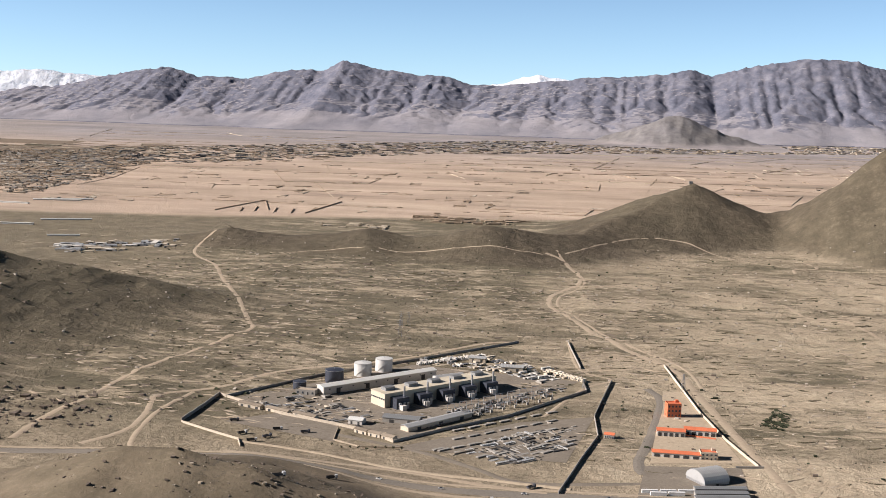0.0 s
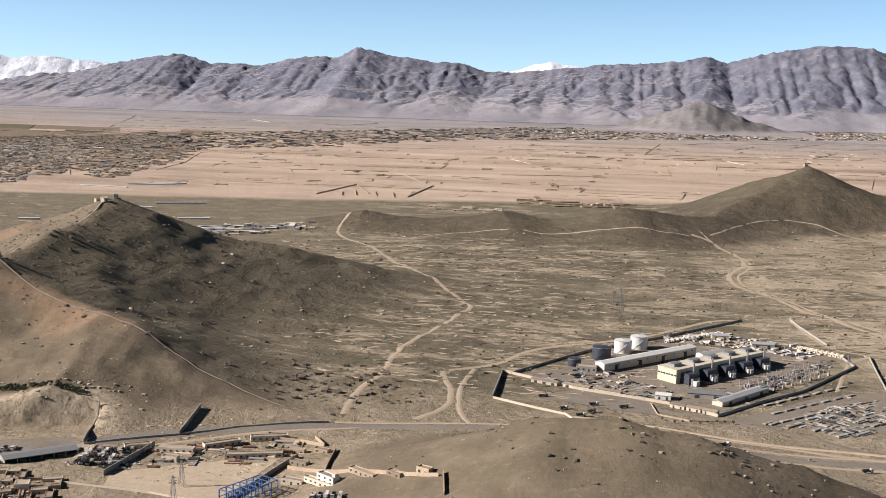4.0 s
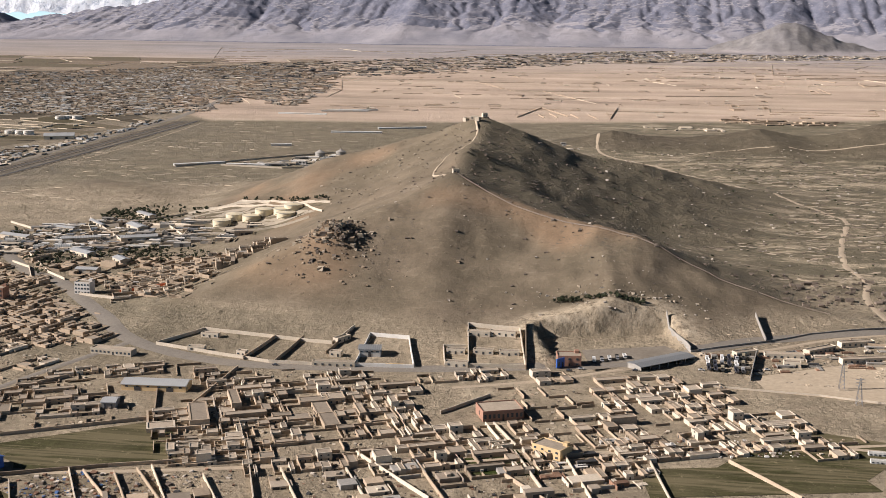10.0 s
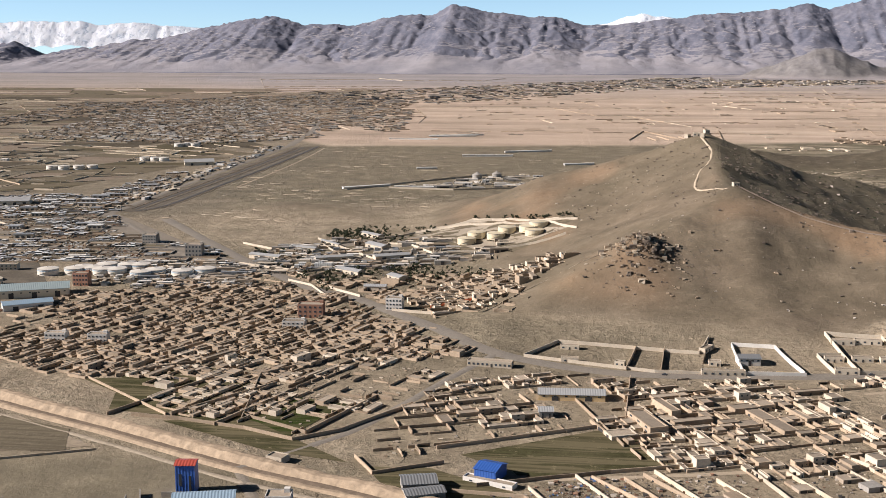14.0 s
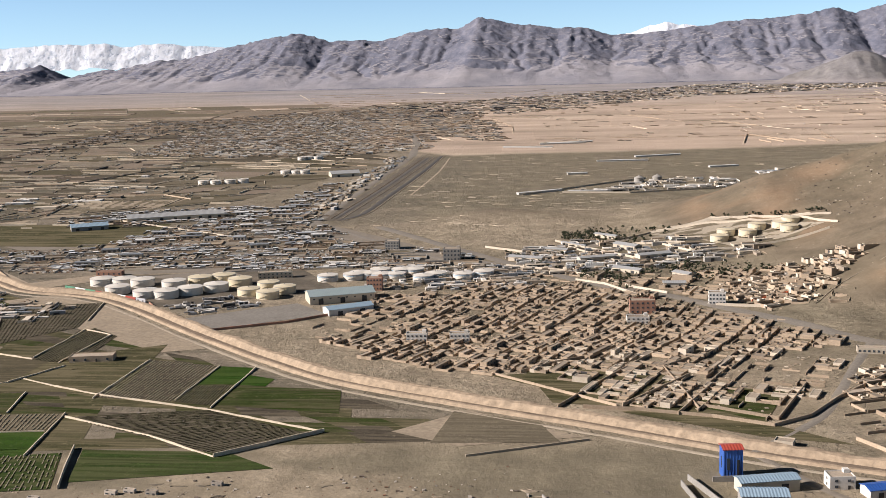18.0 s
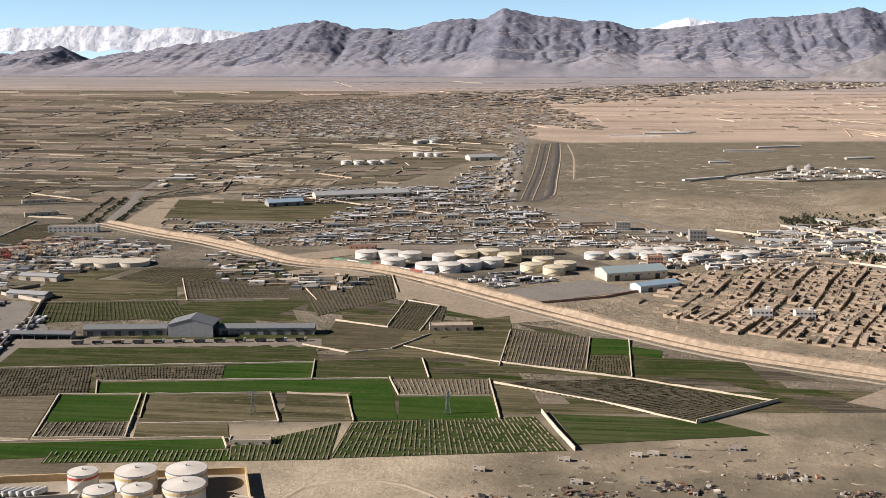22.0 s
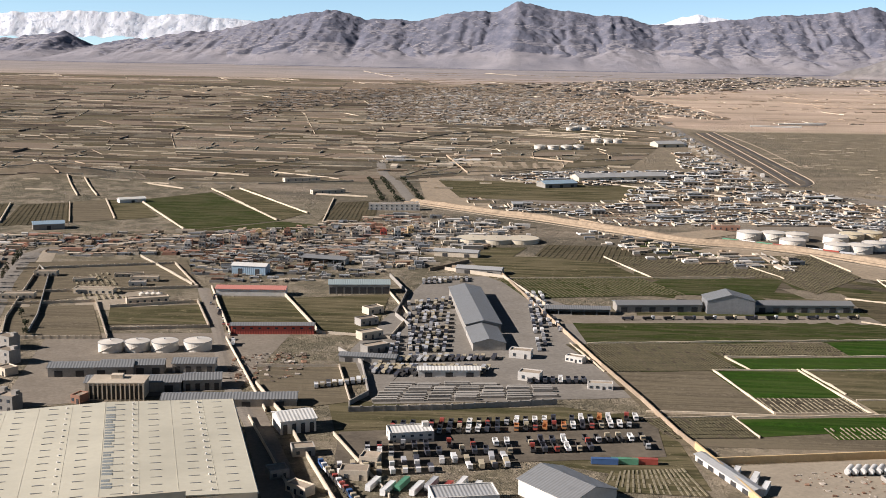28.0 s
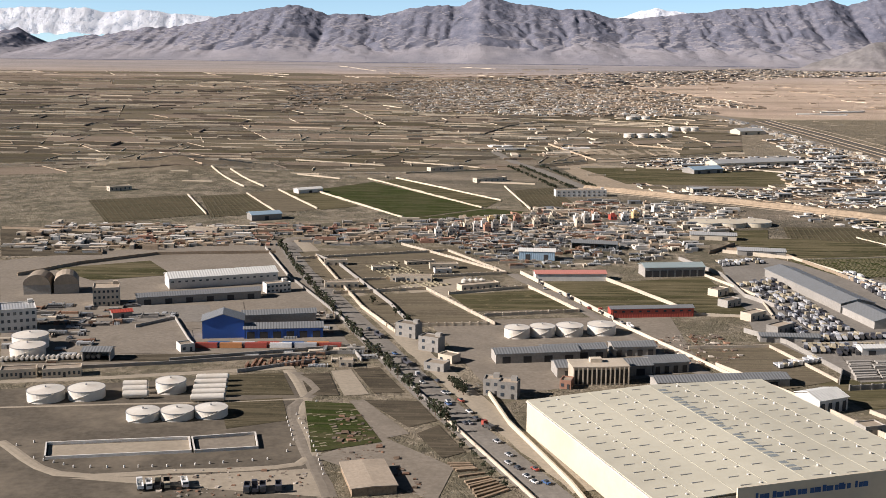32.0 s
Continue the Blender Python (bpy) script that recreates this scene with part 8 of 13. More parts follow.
wood([(-636.1, 494.7), (-589.7, 510.5), (-595.7, 480.7), (-634.2, 471.9)], 62, 1.7, 72)
wood([(-566.8, 494.0), (-539.8, 493.8), (-541.8, 483.2), (-568.9, 479.9)], 42, 1.7, 73)
wood([(-560.3, 605.2), (-502.5, 566.7), (-502.9, 564.7), (-561.3, 597.9)], 35, 1.7, 74)
wood([(-677.6, 553.7), (-658.8, 527.3), (-644.6, 494.4), (-674.1, 535.5)], 42, 1.7, 75)

# ---- fuel depots along the canal ----
tank(-745.0, 479.4, 5.2, 3.1, TANKWHITE, "white fuel tank with a blue-grey band", band=BLUEROOF, group="white depot tanks")
tank(-736.0, 487.5, 5.2, 3.1, TANKWHITE, "white fuel tank with a blue-grey band", band=BLUEROOF, group="white depot tanks")
tank(-739.1, 478.2, 5.2, 3.1, TANKWHITE, "white fuel tank with a blue-grey band", band=BLUEROOF, group="white depot tanks")
tank(-726.0, 475.9, 5.2, 3.1, TANKWHITE, "white fuel tank with a blue-grey band", band=BLUEROOF, group="white depot tanks")
tank(-718.7, 488.4, 5.2, 3.1, TANKWHITE, "white fuel tank with a blue-grey band", band=BLUEROOF, group="white depot tanks")
tank(-733.0, 475.5, 5.2, 3.1, TANKWHITE, "white fuel tank with a blue-grey band", band=BLUEROOF, group="white depot tanks")
tank(-711.3, 470.7, 5.2, 3.1, TANKWHITE, "white fuel tank with a blue-grey band", band=BLUEROOF, group="white depot tanks")
tank(-706.2, 476.8, 5.2, 3.1, TANKWHITE, "white fuel tank with a blue-grey band", band=BLUEROOF, group="white depot tanks")
tank(-725.0, 488.0, 5.2, 3.1, TANKWHITE, "white fuel tank with a blue-grey band", band=BLUEROOF, group="white depot tanks")
tank(-692.1, 475.9, 5.2, 3.1, TANKWHITE, "white fuel tank with a blue-grey band", band=BLUEROOF, group="white depot tanks")
tank(-682.6, 482.4, 5.2, 3.1, TANKWHITE, "white fuel tank with a blue-grey band", band=BLUEROOF, group="white depot tanks")
tank(-747.2, 474.8, 5.2, 3.1, TANKWHITE, "white fuel tank with a blue-grey band", band=BLUEROOF, group="white depot tanks")
tank(-759.5, 471.1, 5.2, 3.1, TANKWHITE, "white fuel tank with a blue-grey band", band=BLUEROOF, group="white depot tanks")
block(-883.6, 447.2, -30.8, 8.0, 0.6, 1.5, CARPAINT[7], "brightly painted panel of the depot wall", bays=2, roof_hut=False)
block(-876.4, 442.9, -30.7, 7.8, 0.6, 1.5, CARPAINT[0], "brightly painted panel of the depot wall", bays=2, roof_hut=False)
block(-869.3, 438.7, -30.6, 7.7, 0.6, 1.5, CARPAINT[7], "brightly painted panel of the depot wall", bays=2, roof_hut=False)
block(-862.4, 434.6, -30.5, 7.5, 0.6, 1.5, CARPAINT[3], "brightly painted panel of the depot wall", bays=2, roof_hut=False)
block(-855.6, 430.5, -30.5, 7.4, 0.6, 1.5, CARPAINT[6], "brightly painted panel of the depot wall", bays=2, roof_hut=False)
block(-848.9, 426.6, -30.4, 7.3, 0.6, 1.5, CARPAINT[0], "brightly painted panel of the depot wall", bays=2, roof_hut=False)
block(-842.4, 422.7, -30.4, 7.1, 0.6, 1.5, CARPAINT[3], "brightly painted panel of the depot wall", bays=2, roof_hut=False)
block(-835.9, 418.9, -30.4, 7.0, 0.6, 1.5, CARPAINT[1], "brightly painted panel of the depot wall", bays=2, roof_hut=False)
tank(-872.7, 460.4, 6.0, 3.6, TANKWHITE, "white fuel tank in a dense tank farm", group="tank farm")
tank(-861.1, 460.4, 6.0, 3.6, TANKWHITE, "white fuel tank in a dense tank farm", group="tank farm")
tank(-856.1, 440.1, 6.0, 3.6, TANKWHITE, "white fuel tank in a dense tank farm", group="tank farm")
tank(-850.8, 458.4, 6.0, 3.6, TANKWHITE, "white fuel tank in a dense tank farm", group="tank farm")
tank(-838.0, 430.0, 6.0, 3.6, TANKWHITE, "white fuel tank in a dense tank farm", group="tank farm")
tank(-828.0, 430.0, 6.0, 3.6, TANKWHITE, "white fuel tank in a dense tank farm", group="tank farm")
tank(-833.0, 454.3, 6.0, 3.6, TANKWHITE, "white fuel tank in a dense tank farm", group="tank farm")
tank(-819.0, 438.1, 6.0, 3.6, TANKWHITE, "white fuel tank in a dense tank farm", group="tank farm")
tank(-823.1, 464.4, 6.0, 3.6, TANKCREAM, "cream fuel tank in a dense tank farm", group="tank farm")
tank(-808.8, 446.2, 6.0, 3.6, TANKWHITE, "white fuel tank in a dense tank farm", group="tank farm")
tank(-812.9, 470.5, 6.0, 3.6, TANKCREAM, "cream fuel tank in a dense tank farm", group="tank farm")
tank(-801.3, 460.4, 6.0, 3.6, TANKCREAM, "cream fuel tank in a dense tank farm", group="tank farm")
tank(-789.3, 435.5, 5.4, 3.4, TANKCREAM, "cream fuel tank in a dense tank farm", group="tank farm")
tank(-778.4, 429.5, 5.4, 3.4, TANKCREAM, "cream fuel tank in a dense tank farm", group="tank farm")
tank(-773.6, 441.6, 5.4, 3.4, TANKCREAM, "cream fuel tank in a dense tank farm", group="tank farm")
tank(-784.4, 451.8, 5.4, 3.4, TANKCREAM, "cream fuel tank in a dense tank farm", group="tank farm")
quarter([(-826, 408), (-800, 432), (-776, 414), (-800, 392)], 24, 4.0, 3.0, 85, [DARK, CONCRETE, WHITEWALL, STEEL], 0.8, 1.6, 0.6, 'parked tankers and sheds beside the tank farm')
shed(-743.2, 425.6, 23.1, 29.9, 14.0, 3.6, CREAM, TEALROOF, "long cream hall with a grey-green roof", doors=3, windows=8)
shed(-733.8, 399.6, 33.4, 20.6, 8.0, 2.6, WHITEWALL, BLUEROOF, "pair of sheds with light blue roofs", doors=2)
patch('yard', [(-803.7, 384.4), (-761.1, 416.9), (-741.4, 394.6), (-785.7, 364.1)], GREYYARD, 'empty grey yard behind a brown wall', category='yard')
wall_run([(-830.4, 414.8), (-815.3, 392.5), (-785.4, 362.1), (-755.5, 378.3), (-741.2, 392.5)], 1.3, TERRACOTTA, 'brown brick wall of the empty yard')
block(-788.5, 478.8, 13.3, 17.1, 5.0, 3.0, CREAM, "cream two-storey office", storeys=2, bays=8)
shed(-930.8, 693.8, 23.5, 46.5, 14.0, 3.0, CREAM, PALEROOF, "row of pale shell-roofed halls", doors=5, rise=2.0)
shed(-899.5, 706.3, 17.7, 19.6, 14.0, 3.0, CREAM, PALEROOF, "row of pale shell-roofed halls", doors=3, rise=2.0)
shed(-964.4, 650.1, 28.9, 23.8, 12.0, 2.6, CONCRETE, BLUEROOF, "long hall with a blue-grey roof", doors=3)
shed(-861.4, 977.4, 22.9, 26.7, 16.0, 3.0, CREAM, PALEROOF, "long pale hall beside the highway", doors=2)
tank(-977.1, 919.1, 5, 3.5, TANKWHITE, "white far-off fuel tank", group="far depot tanks")
tank(-965.7, 919.0, 5, 3.5, TANKWHITE, "white far-off fuel tank", group="far depot tanks")
tank(-954.0, 923.6, 5, 3.5, TANKWHITE, "white far-off fuel tank", group="far depot tanks")
tank(-943.3, 928.2, 5, 3.5, TANKWHITE, "white far-off fuel tank", group="far depot tanks")
tank(-924.4, 1003.8, 5, 3.5, TANKWHITE, "white far-off fuel tank", group="far depot tanks")
tank(-913.9, 1003.6, 5, 3.5, TANKWHITE, "white far-off fuel tank", group="far depot tanks")
tank(-905.6, 1003.4, 5, 3.5, TANKWHITE, "white far-off fuel tank", group="far depot tanks")
tank(-945.6, 1150.7, 5, 3.5, TANKWHITE, "white far-off fuel tank", group="far depot tanks")
tank(-939.5, 1157.3, 5, 3.5, TANKWHITE, "white far-off fuel tank", group="far depot tanks")
tank(-929.4, 1156.9, 5, 3.5, TANKWHITE, "white far-off fuel tank", group="far depot tanks")
for kx, ky, kr in ((-946, 687, 13), (-925, 697, 13), (-900, 706, 13), (-964, 650, 13), (-888, 483, 7), (-789, 479, 10), (-896, 470, 14), (-832, 484, 20)):
    KEEP_OUT.append((kx, ky, kr))
bazaar([(-1025, 585), (-985, 560), (-945, 572), (-918, 590), (-912, 640), (-868, 740), (-857, 926), (-815, 690), (-785, 612), (-706, 550), (-673, 515), (-700, 502), (-757, 508), (-800, 496), (-890, 500), (-925, 488), (-975, 515), (-1015, 520)], 9, 13.0, 9.5, 81, 'walled shop rows, halls and goods yards behind the tank farm')
bazaar([(-930, 660), (-985, 665), (-1010, 700), (-955, 740), (-880, 760), (-868, 720)], 16, 16.0, 10.0, 83, 'walled sheds and goods yards round the pale halls')
patch('field', [(-985, 580), (-980, 628), (-915, 622), (-925, 578)], DULLGRASS, 'rough grass plot among the yards')
patch('yard', [(-1040, 798), (-954, 812), (-962, 745), (-1026, 702)], WORNEARTH, 'bare tan lot beyond the halls', category='yard')
patch('yard', [(-915, 464), (-886, 488), (-873, 476), (-900, 451)], WORNEARTH, 'bare lot behind the canal bank', category='yard')
patch('yard', [(-860, 480), (-824, 500), (-803, 482), (-834, 472)], GRAVELYARD, 'grey yard behind the tanks', category='yard')
block(-880, 487, 0, 14, 4, 2.0, TERRACOTTA, "red-brick workshop behind the bare lot", bays=5)
quarter([(-953.5, 448.2), (-951.2, 480.1), (-900.9, 436.3), (-858.0, 399.2), (-874.0, 374.9), (-925.8, 394.9)], 12, 6.0, 4.0, 82, [WHITEWALL, PLASTER, CONCRETE, MUD, MUD_ROOF, GREYROOF], 1.2, 2.2, 0.6, 'small pale-roofed shops and workshops packed in rows')
quarter([(-777.4, 521.3), (-670.5, 509.8), (-645.6, 450.3), (-698.5, 447.6), (-730.5, 490.3)], 12, 6.4, 3.8, 84, [WHITEWALL, WHITEWALL, CONCRETE, PLASTER, MUD, GREYROOF, MUD_ROOF], 1.2, 2.6, 0.85, 'small pale-roofed shops and workshops packed in rows')

# ---- fields beside the canal ----
patch('field', [(-958.1, 243.4), (-962.6, 273.5), (-859.6, 287.2), (-852.1, 263.0)], DARKGREEN, 'dull green field with bare patches')
patch('field', [(-954.6, 212.4), (-965.0, 241.6), (-926.1, 250.8), (-914.4, 218.9)], TILTH, 'ploughed brown field')
rows('low earth ridges of a vineyard in rows', [(-954.6, 212.4), (-965.0, 241.6), (-926.1, 250.8), (-914.4, 218.9)], 1.0, VINE, along=1)
patch('field', [(-917.3, 233.0), (-925.2, 248.1), (-882.2, 255.4), (-878.7, 239.4)], TILTH, 'ploughed brown field')
rows('low earth ridges of a vineyard in rows', [(-917.3, 233.0), (-925.2, 248.1), (-882.2, 255.4), (-878.7, 239.4)], 1.0, VINE, along=1)
patch('field', [(-912.7, 219.2), (-916.0, 231.9), (-826.2, 247.3), (-831.9, 232.3)], GREENCROP, 'bright green crop between low mud walls')
patch('field', [(-878.7, 239.4), (-882.4, 256.1), (-854.2, 264.1), (-850.4, 244.4)], GREENCROP, 'bright green crop between low mud walls')
patch('field', [(-850.2, 243.1), (-854.4, 265.5), (-818.6, 272.5), (-813.7, 250.7)], DARKGREEN, 'dull green field with bare patches')
patch('field', [(-945.4, 176.5), (-954.1, 211.3), (-923.7, 217.4), (-913.2, 177.7)], BROWNFIELD, 'bare brown field')
patch('field', [(-915.4, 192.4), (-922.8, 217.5), (-897.7, 220.4), (-891.9, 196.0)], GREENCROP, 'bright green crop between low mud walls')
patch('field', [(-912.7, 179.2), (-915.4, 192.4), (-891.1, 195.1), (-888.1, 183.0)], TILTH, 'ploughed brown field')
rows('low earth ridges of a vineyard in rows', [(-912.7, 179.2), (-915.4, 192.4), (-891.1, 195.1), (-888.1, 183.0)], 1.3, PALEVINE, along=1, width=0.28)
patch('field', [(-888.8, 193.9), (-896.2, 220.0), (-858.2, 226.4), (-850.4, 200.2)], DULLGRASS, 'dull green field with bare patches')
patch('field', [(-848.9, 200.5), (-854.0, 227.2), (-834.8, 226.9), (-829.1, 203.9)], DULLGRASS, 'dull green field with bare patches')
patch('field', [(-829.1, 203.9), (-835.2, 230.5), (-825.1, 245.5), (-816.4, 206.0)], GREENCROP, 'bright green crop between low mud walls')
patch('field', [(-819.6, 229.5), (-825.2, 246.8), (-793.9, 250.1), (-792.2, 234.1)], BROWNFIELD, 'ploughed brown field')
rows('low earth ridges of a vineyard in rows', [(-819.6, 229.5), (-825.2, 246.8), (-793.9, 250.1), (-792.2, 234.1)], 1.3, PALEVINE, along=1, width=0.3)
patch('field', [(-816.4, 206.0), (-819.5, 228.4), (-792.2, 232.9), (-787.6, 210.7)], GREENCROP, 'bright green crop between low mud walls')
patch('field', [(-885.2, 181.1), (-888.7, 193.4), (-863.7, 197.5), (-859.8, 186.1)], DULLGRASS, 'dull green field with bare patches')
patch('field', [(-919.5, 160.3), (-922.6, 173.4), (-861.0, 184.5), (-858.0, 177.0)], GREENCROP, 'bright green crop between low mud walls')
patch('field', [(-940.2, 156.2), (-947.0, 170.4), (-924.0, 175.0), (-919.8, 159.4)], TILTH, 'ploughed brown field')
rows('low earth ridges of a vineyard in rows', [(-940.2, 156.2), (-947.0, 170.4), (-924.0, 175.0), (-919.8, 159.4)], 0.9, VINE, along=1)
patch('field', [(-901.5, 160.5), (-903.1, 169.0), (-856.3, 176.4), (-854.7, 167.8)], GREENCROP, 'ploughed brown field')
rows('low earth ridges of a vineyard in rows', [(-901.5, 160.5), (-903.1, 169.0), (-856.3, 176.4), (-854.7, 167.8)], 1.3, PALEVINE, along=1, width=0.28)
patch('field', [(-854.7, 167.8), (-857.4, 178.0), (-832.1, 201.8), (-828.9, 172.0)], WETGREEN, 'dull green field with bare patches')
rows('low earth ridges of a vineyard in rows', [(-854.7, 167.8), (-857.4, 178.0), (-832.1, 201.8), (-828.9, 172.0)], 1.3, PALEVINE, along=1, width=0.28, height=0.3)
patch('field', [(-829.0, 172.9), (-829.0, 202.3), (-777.9, 213.8), (-768.2, 186.0)], WETGREEN, 'pale stony plot with short ridges')
rows('low earth ridges of a vineyard in rows', [(-829.0, 172.9), (-829.0, 202.3), (-777.9, 213.8), (-768.2, 186.0)], 1.3, PALEVINE, along=1, width=0.28, gap=0.3, cut=1.8)
patch('field', [(-765.6, 191.0), (-772.9, 216.8), (-729.9, 217.1), (-712.9, 204.7)], WETGREEN, 'flat green waterlogged plot')
patch('field', [(-731.9, 214.7), (-792.1, 246.5), (-749.0, 256.5), (-710.3, 234.6)], TILTH, 'ploughed brown field')
rows('low earth ridges of a vineyard in rows', [(-731.9, 214.7), (-792.1, 246.5), (-749.0, 256.5), (-710.3, 234.6)], 1.5, VINE, along=0, height=0.3)
patch('field', [(-791.9, 268.3), (-791.5, 316.7), (-762.0, 308.9), (-764.4, 264.6)], TILTH, 'ploughed brown field')
rows('low earth ridges of a vineyard in rows', [(-791.9, 268.3), (-791.5, 316.7), (-762.0, 308.9), (-764.4, 264.6)], 1.3, PALEVINE, along=1, width=0.28)
patch('field', [(-762.8, 284.5), (-762.0, 308.9), (-748.0, 307.1), (-749.2, 286.9)], GREENCROP, 'bright green crop between low mud walls')
patch('field', [(-750.3, 286.0), (-749.9, 298.6), (-737.0, 292.9), (-737.8, 283.6)], GREENCROP, 'bright green crop between low mud walls')
patch('field', [(-748.3, 261.9), (-749.5, 284.6), (-710.7, 280.7), (-705.7, 254.5)], DARKGREEN, 'dull green field with bare patches')
patch('field', [(-764.4, 264.6), (-763.0, 283.0), (-749.5, 284.6), (-748.5, 260.5)], DULLGRASS, 'dull green field with bare patches')
rows('low earth ridges of a vineyard in rows', [(-764.4, 264.6), (-763.0, 283.0), (-749.5, 284.6), (-748.5, 260.5)], 1.0, VINE, along=1)
patch('field', [(-838.1, 315.6), (-837.8, 362.1), (-823.3, 355.0), (-825.0, 310.7)], TILTH, 'ploughed brown field')
rows('low earth ridges of a vineyard in rows', [(-838.1, 315.6), (-837.8, 362.1), (-823.3, 355.0), (-825.0, 310.7)], 1.4, VINE, along=1)
patch('field', [(-857.0, 283.6), (-859.5, 322.9), (-838.1, 315.6), (-831.1, 284.2)], PLOUGHED, 'ploughed brown field')
patch('field', [(-818.9, 278.5), (-824.4, 302.0), (-791.5, 316.7), (-791.9, 268.3)], DULLGRASS, 'dull green field with bare patches')
patch('field', [(-978.4, 306.6), (-990.1, 340.9), (-933.2, 350.8), (-918.2, 321.6)], DARKGREEN, 'dull green field with bare patches')
rows('low earth ridges of a vineyard in rows', [(-978.4, 306.6), (-990.1, 340.9), (-933.2, 350.8), (-918.2, 321.6)], 1.6, VINE, along=1)
patch('field', [(-928.7, 351.7), (-945.9, 395.7), (-896.3, 408.0), (-873.4, 362.2)], TILTH, 'ploughed brown field')
rows('low earth ridges of a vineyard in rows', [(-928.7, 351.7), (-945.9, 395.7), (-896.3, 408.0), (-873.4, 362.2)], 1.8, VINE, along=1)
patch('field', [(-868.5, 331.1), (-895.8, 405.3), (-852.9, 416.6), (-843.0, 367.9)], TILTH, 'ploughed brown field')
rows('low earth ridges of a vineyard in rows', [(-868.5, 331.1), (-895.8, 405.3), (-852.9, 416.6), (-843.0, 367.9)], 1.8, VINE, along=1)
patch('field', [(-943.9, 317.1), (-925.8, 349.9), (-875.4, 359.6), (-885.9, 327.8)], DARKGREEN, 'dull green field with bare patches')
patch('field', [(-993.2, 342.6), (-1006.3, 387.1), (-948.4, 395.3), (-933.8, 353.0)], DULLGRASS, 'dull green field with bare patches')
patch('field', [(-840.4, 318.5), (-835.6, 366.7), (-819.6, 352.5), (-817.7, 311.7)], TILTH, 'ploughed brown field')
rows('low earth ridges of a vineyard in rows', [(-840.4, 318.5), (-835.6, 366.7), (-819.6, 352.5), (-817.7, 311.7)], 1.5, VINE, along=1)
patch('field', [(-837.1, 271.8), (-836.5, 314.5), (-793.4, 339.9), (-786.4, 275.8)], DULLGRASS, 'dull green field with bare patches')
patch('field', [(-673.1, 228.1), (-670.0, 258.9), (-643.3, 249.3), (-636.0, 231.1)], BROWNFIELD, 'pale bare corner plot')
wall_run([(-912.7, 179.2), (-923.0, 218.1)], 0.75, FIELDWALL, 'low pale mud field wall', name='field_wall', t=0.35, uneven=0.25)
wall_run([(-898.4, 221.5), (-887.7, 181.7)], 0.75, FIELDWALL, 'low pale mud field wall', name='field_wall', t=0.35, uneven=0.25)
wall_run([(-859.2, 226.9), (-849.7, 200.3)], 0.75, FIELDWALL, 'low pale mud field wall', name='field_wall', t=0.35, uneven=0.25)
wall_run([(-896.9, 222.3), (-890.1, 199.0)], 0.75, FIELDWALL, 'low pale mud field wall', name='field_wall', t=0.35, uneven=0.25)
wall_run([(-793.9, 250.1), (-790.6, 229.7), (-787.6, 210.2)], 0.75, FIELDWALL, 'low pale mud field wall', name='field_wall', t=0.35, uneven=0.25)
wall_run([(-825.9, 248.6), (-819.9, 229.5)], 0.75, FIELDWALL, 'low pale mud field wall', name='field_wall', t=0.35, uneven=0.25)
wall_run([(-819.5, 228.9), (-792.2, 232.3)], 0.75, FIELDWALL, 'low pale mud field wall', name='field_wall', t=0.35, uneven=0.25)
wall_run([(-917.3, 233.0), (-911.9, 219.3)], 0.75, FIELDWALL, 'low pale mud field wall', name='field_wall', t=0.35, uneven=0.25)
wall_run([(-923.0, 218.1), (-898.2, 220.9)], 0.75, FIELDWALL, 'low pale mud field wall', name='field_wall', t=0.35, uneven=0.25)
wall_run([(-896.5, 221.2), (-859.2, 226.9)], 0.75, FIELDWALL, 'low pale mud field wall', name='field_wall', t=0.35, uneven=0.25)
wall_run([(-854.1, 227.8), (-835.3, 227.4)], 0.75, FIELDWALL, 'low pale mud field wall', name='field_wall', t=0.35, uneven=0.25)
wall_run([(-835.3, 227.4), (-828.7, 203.4)], 0.75, FIELDWALL, 'low pale mud field wall', name='field_wall', t=0.35, uneven=0.25)
wall_run([(-888.7, 193.4), (-849.6, 199.8)], 0.75, FIELDWALL, 'low pale mud field wall', name='field_wall', t=0.35, uneven=0.25)
wall_run([(-922.9, 174.3), (-861.1, 185.0), (-857.7, 177.1)], 0.75, FIELDWALL, 'low pale mud field wall', name='field_wall', t=0.35, uneven=0.25)
wall_run([(-945.4, 176.5), (-913.1, 177.3)], 0.75, FIELDWALL, 'low pale mud field wall', name='field_wall', t=0.35, uneven=0.25)
wall_run([(-912.5, 178.8), (-887.3, 181.7)], 0.75, FIELDWALL, 'low pale mud field wall', name='field_wall', t=0.35, uneven=0.25)
wall_run([(-838.2, 317.4), (-837.9, 363.2), (-822.8, 354.0), (-825.0, 310.7)], 0.75, FIELDWALL, 'low pale mud field wall', name='field_wall', t=0.35, uneven=0.25)
wall_run([(-859.8, 324.8), (-837.7, 315.7)], 0.75, FIELDWALL, 'low pale mud field wall', name='field_wall', t=0.35, uneven=0.25)
wall_run([(-863.6, 286.5), (-845.3, 277.8), (-831.1, 284.2), (-820.5, 307.0)], 0.75, FIELDWALL, 'low pale mud field wall', name='field_wall', t=0.35, uneven=0.25)
wall_run([(-827.5, 288.9), (-811.2, 279.9), (-790.0, 270.1), (-749.0, 256.5), (-706.6, 236.3)], 0.75, FIELDWALL, 'low pale mud field wall', name='field_wall', t=0.35, uneven=0.25)
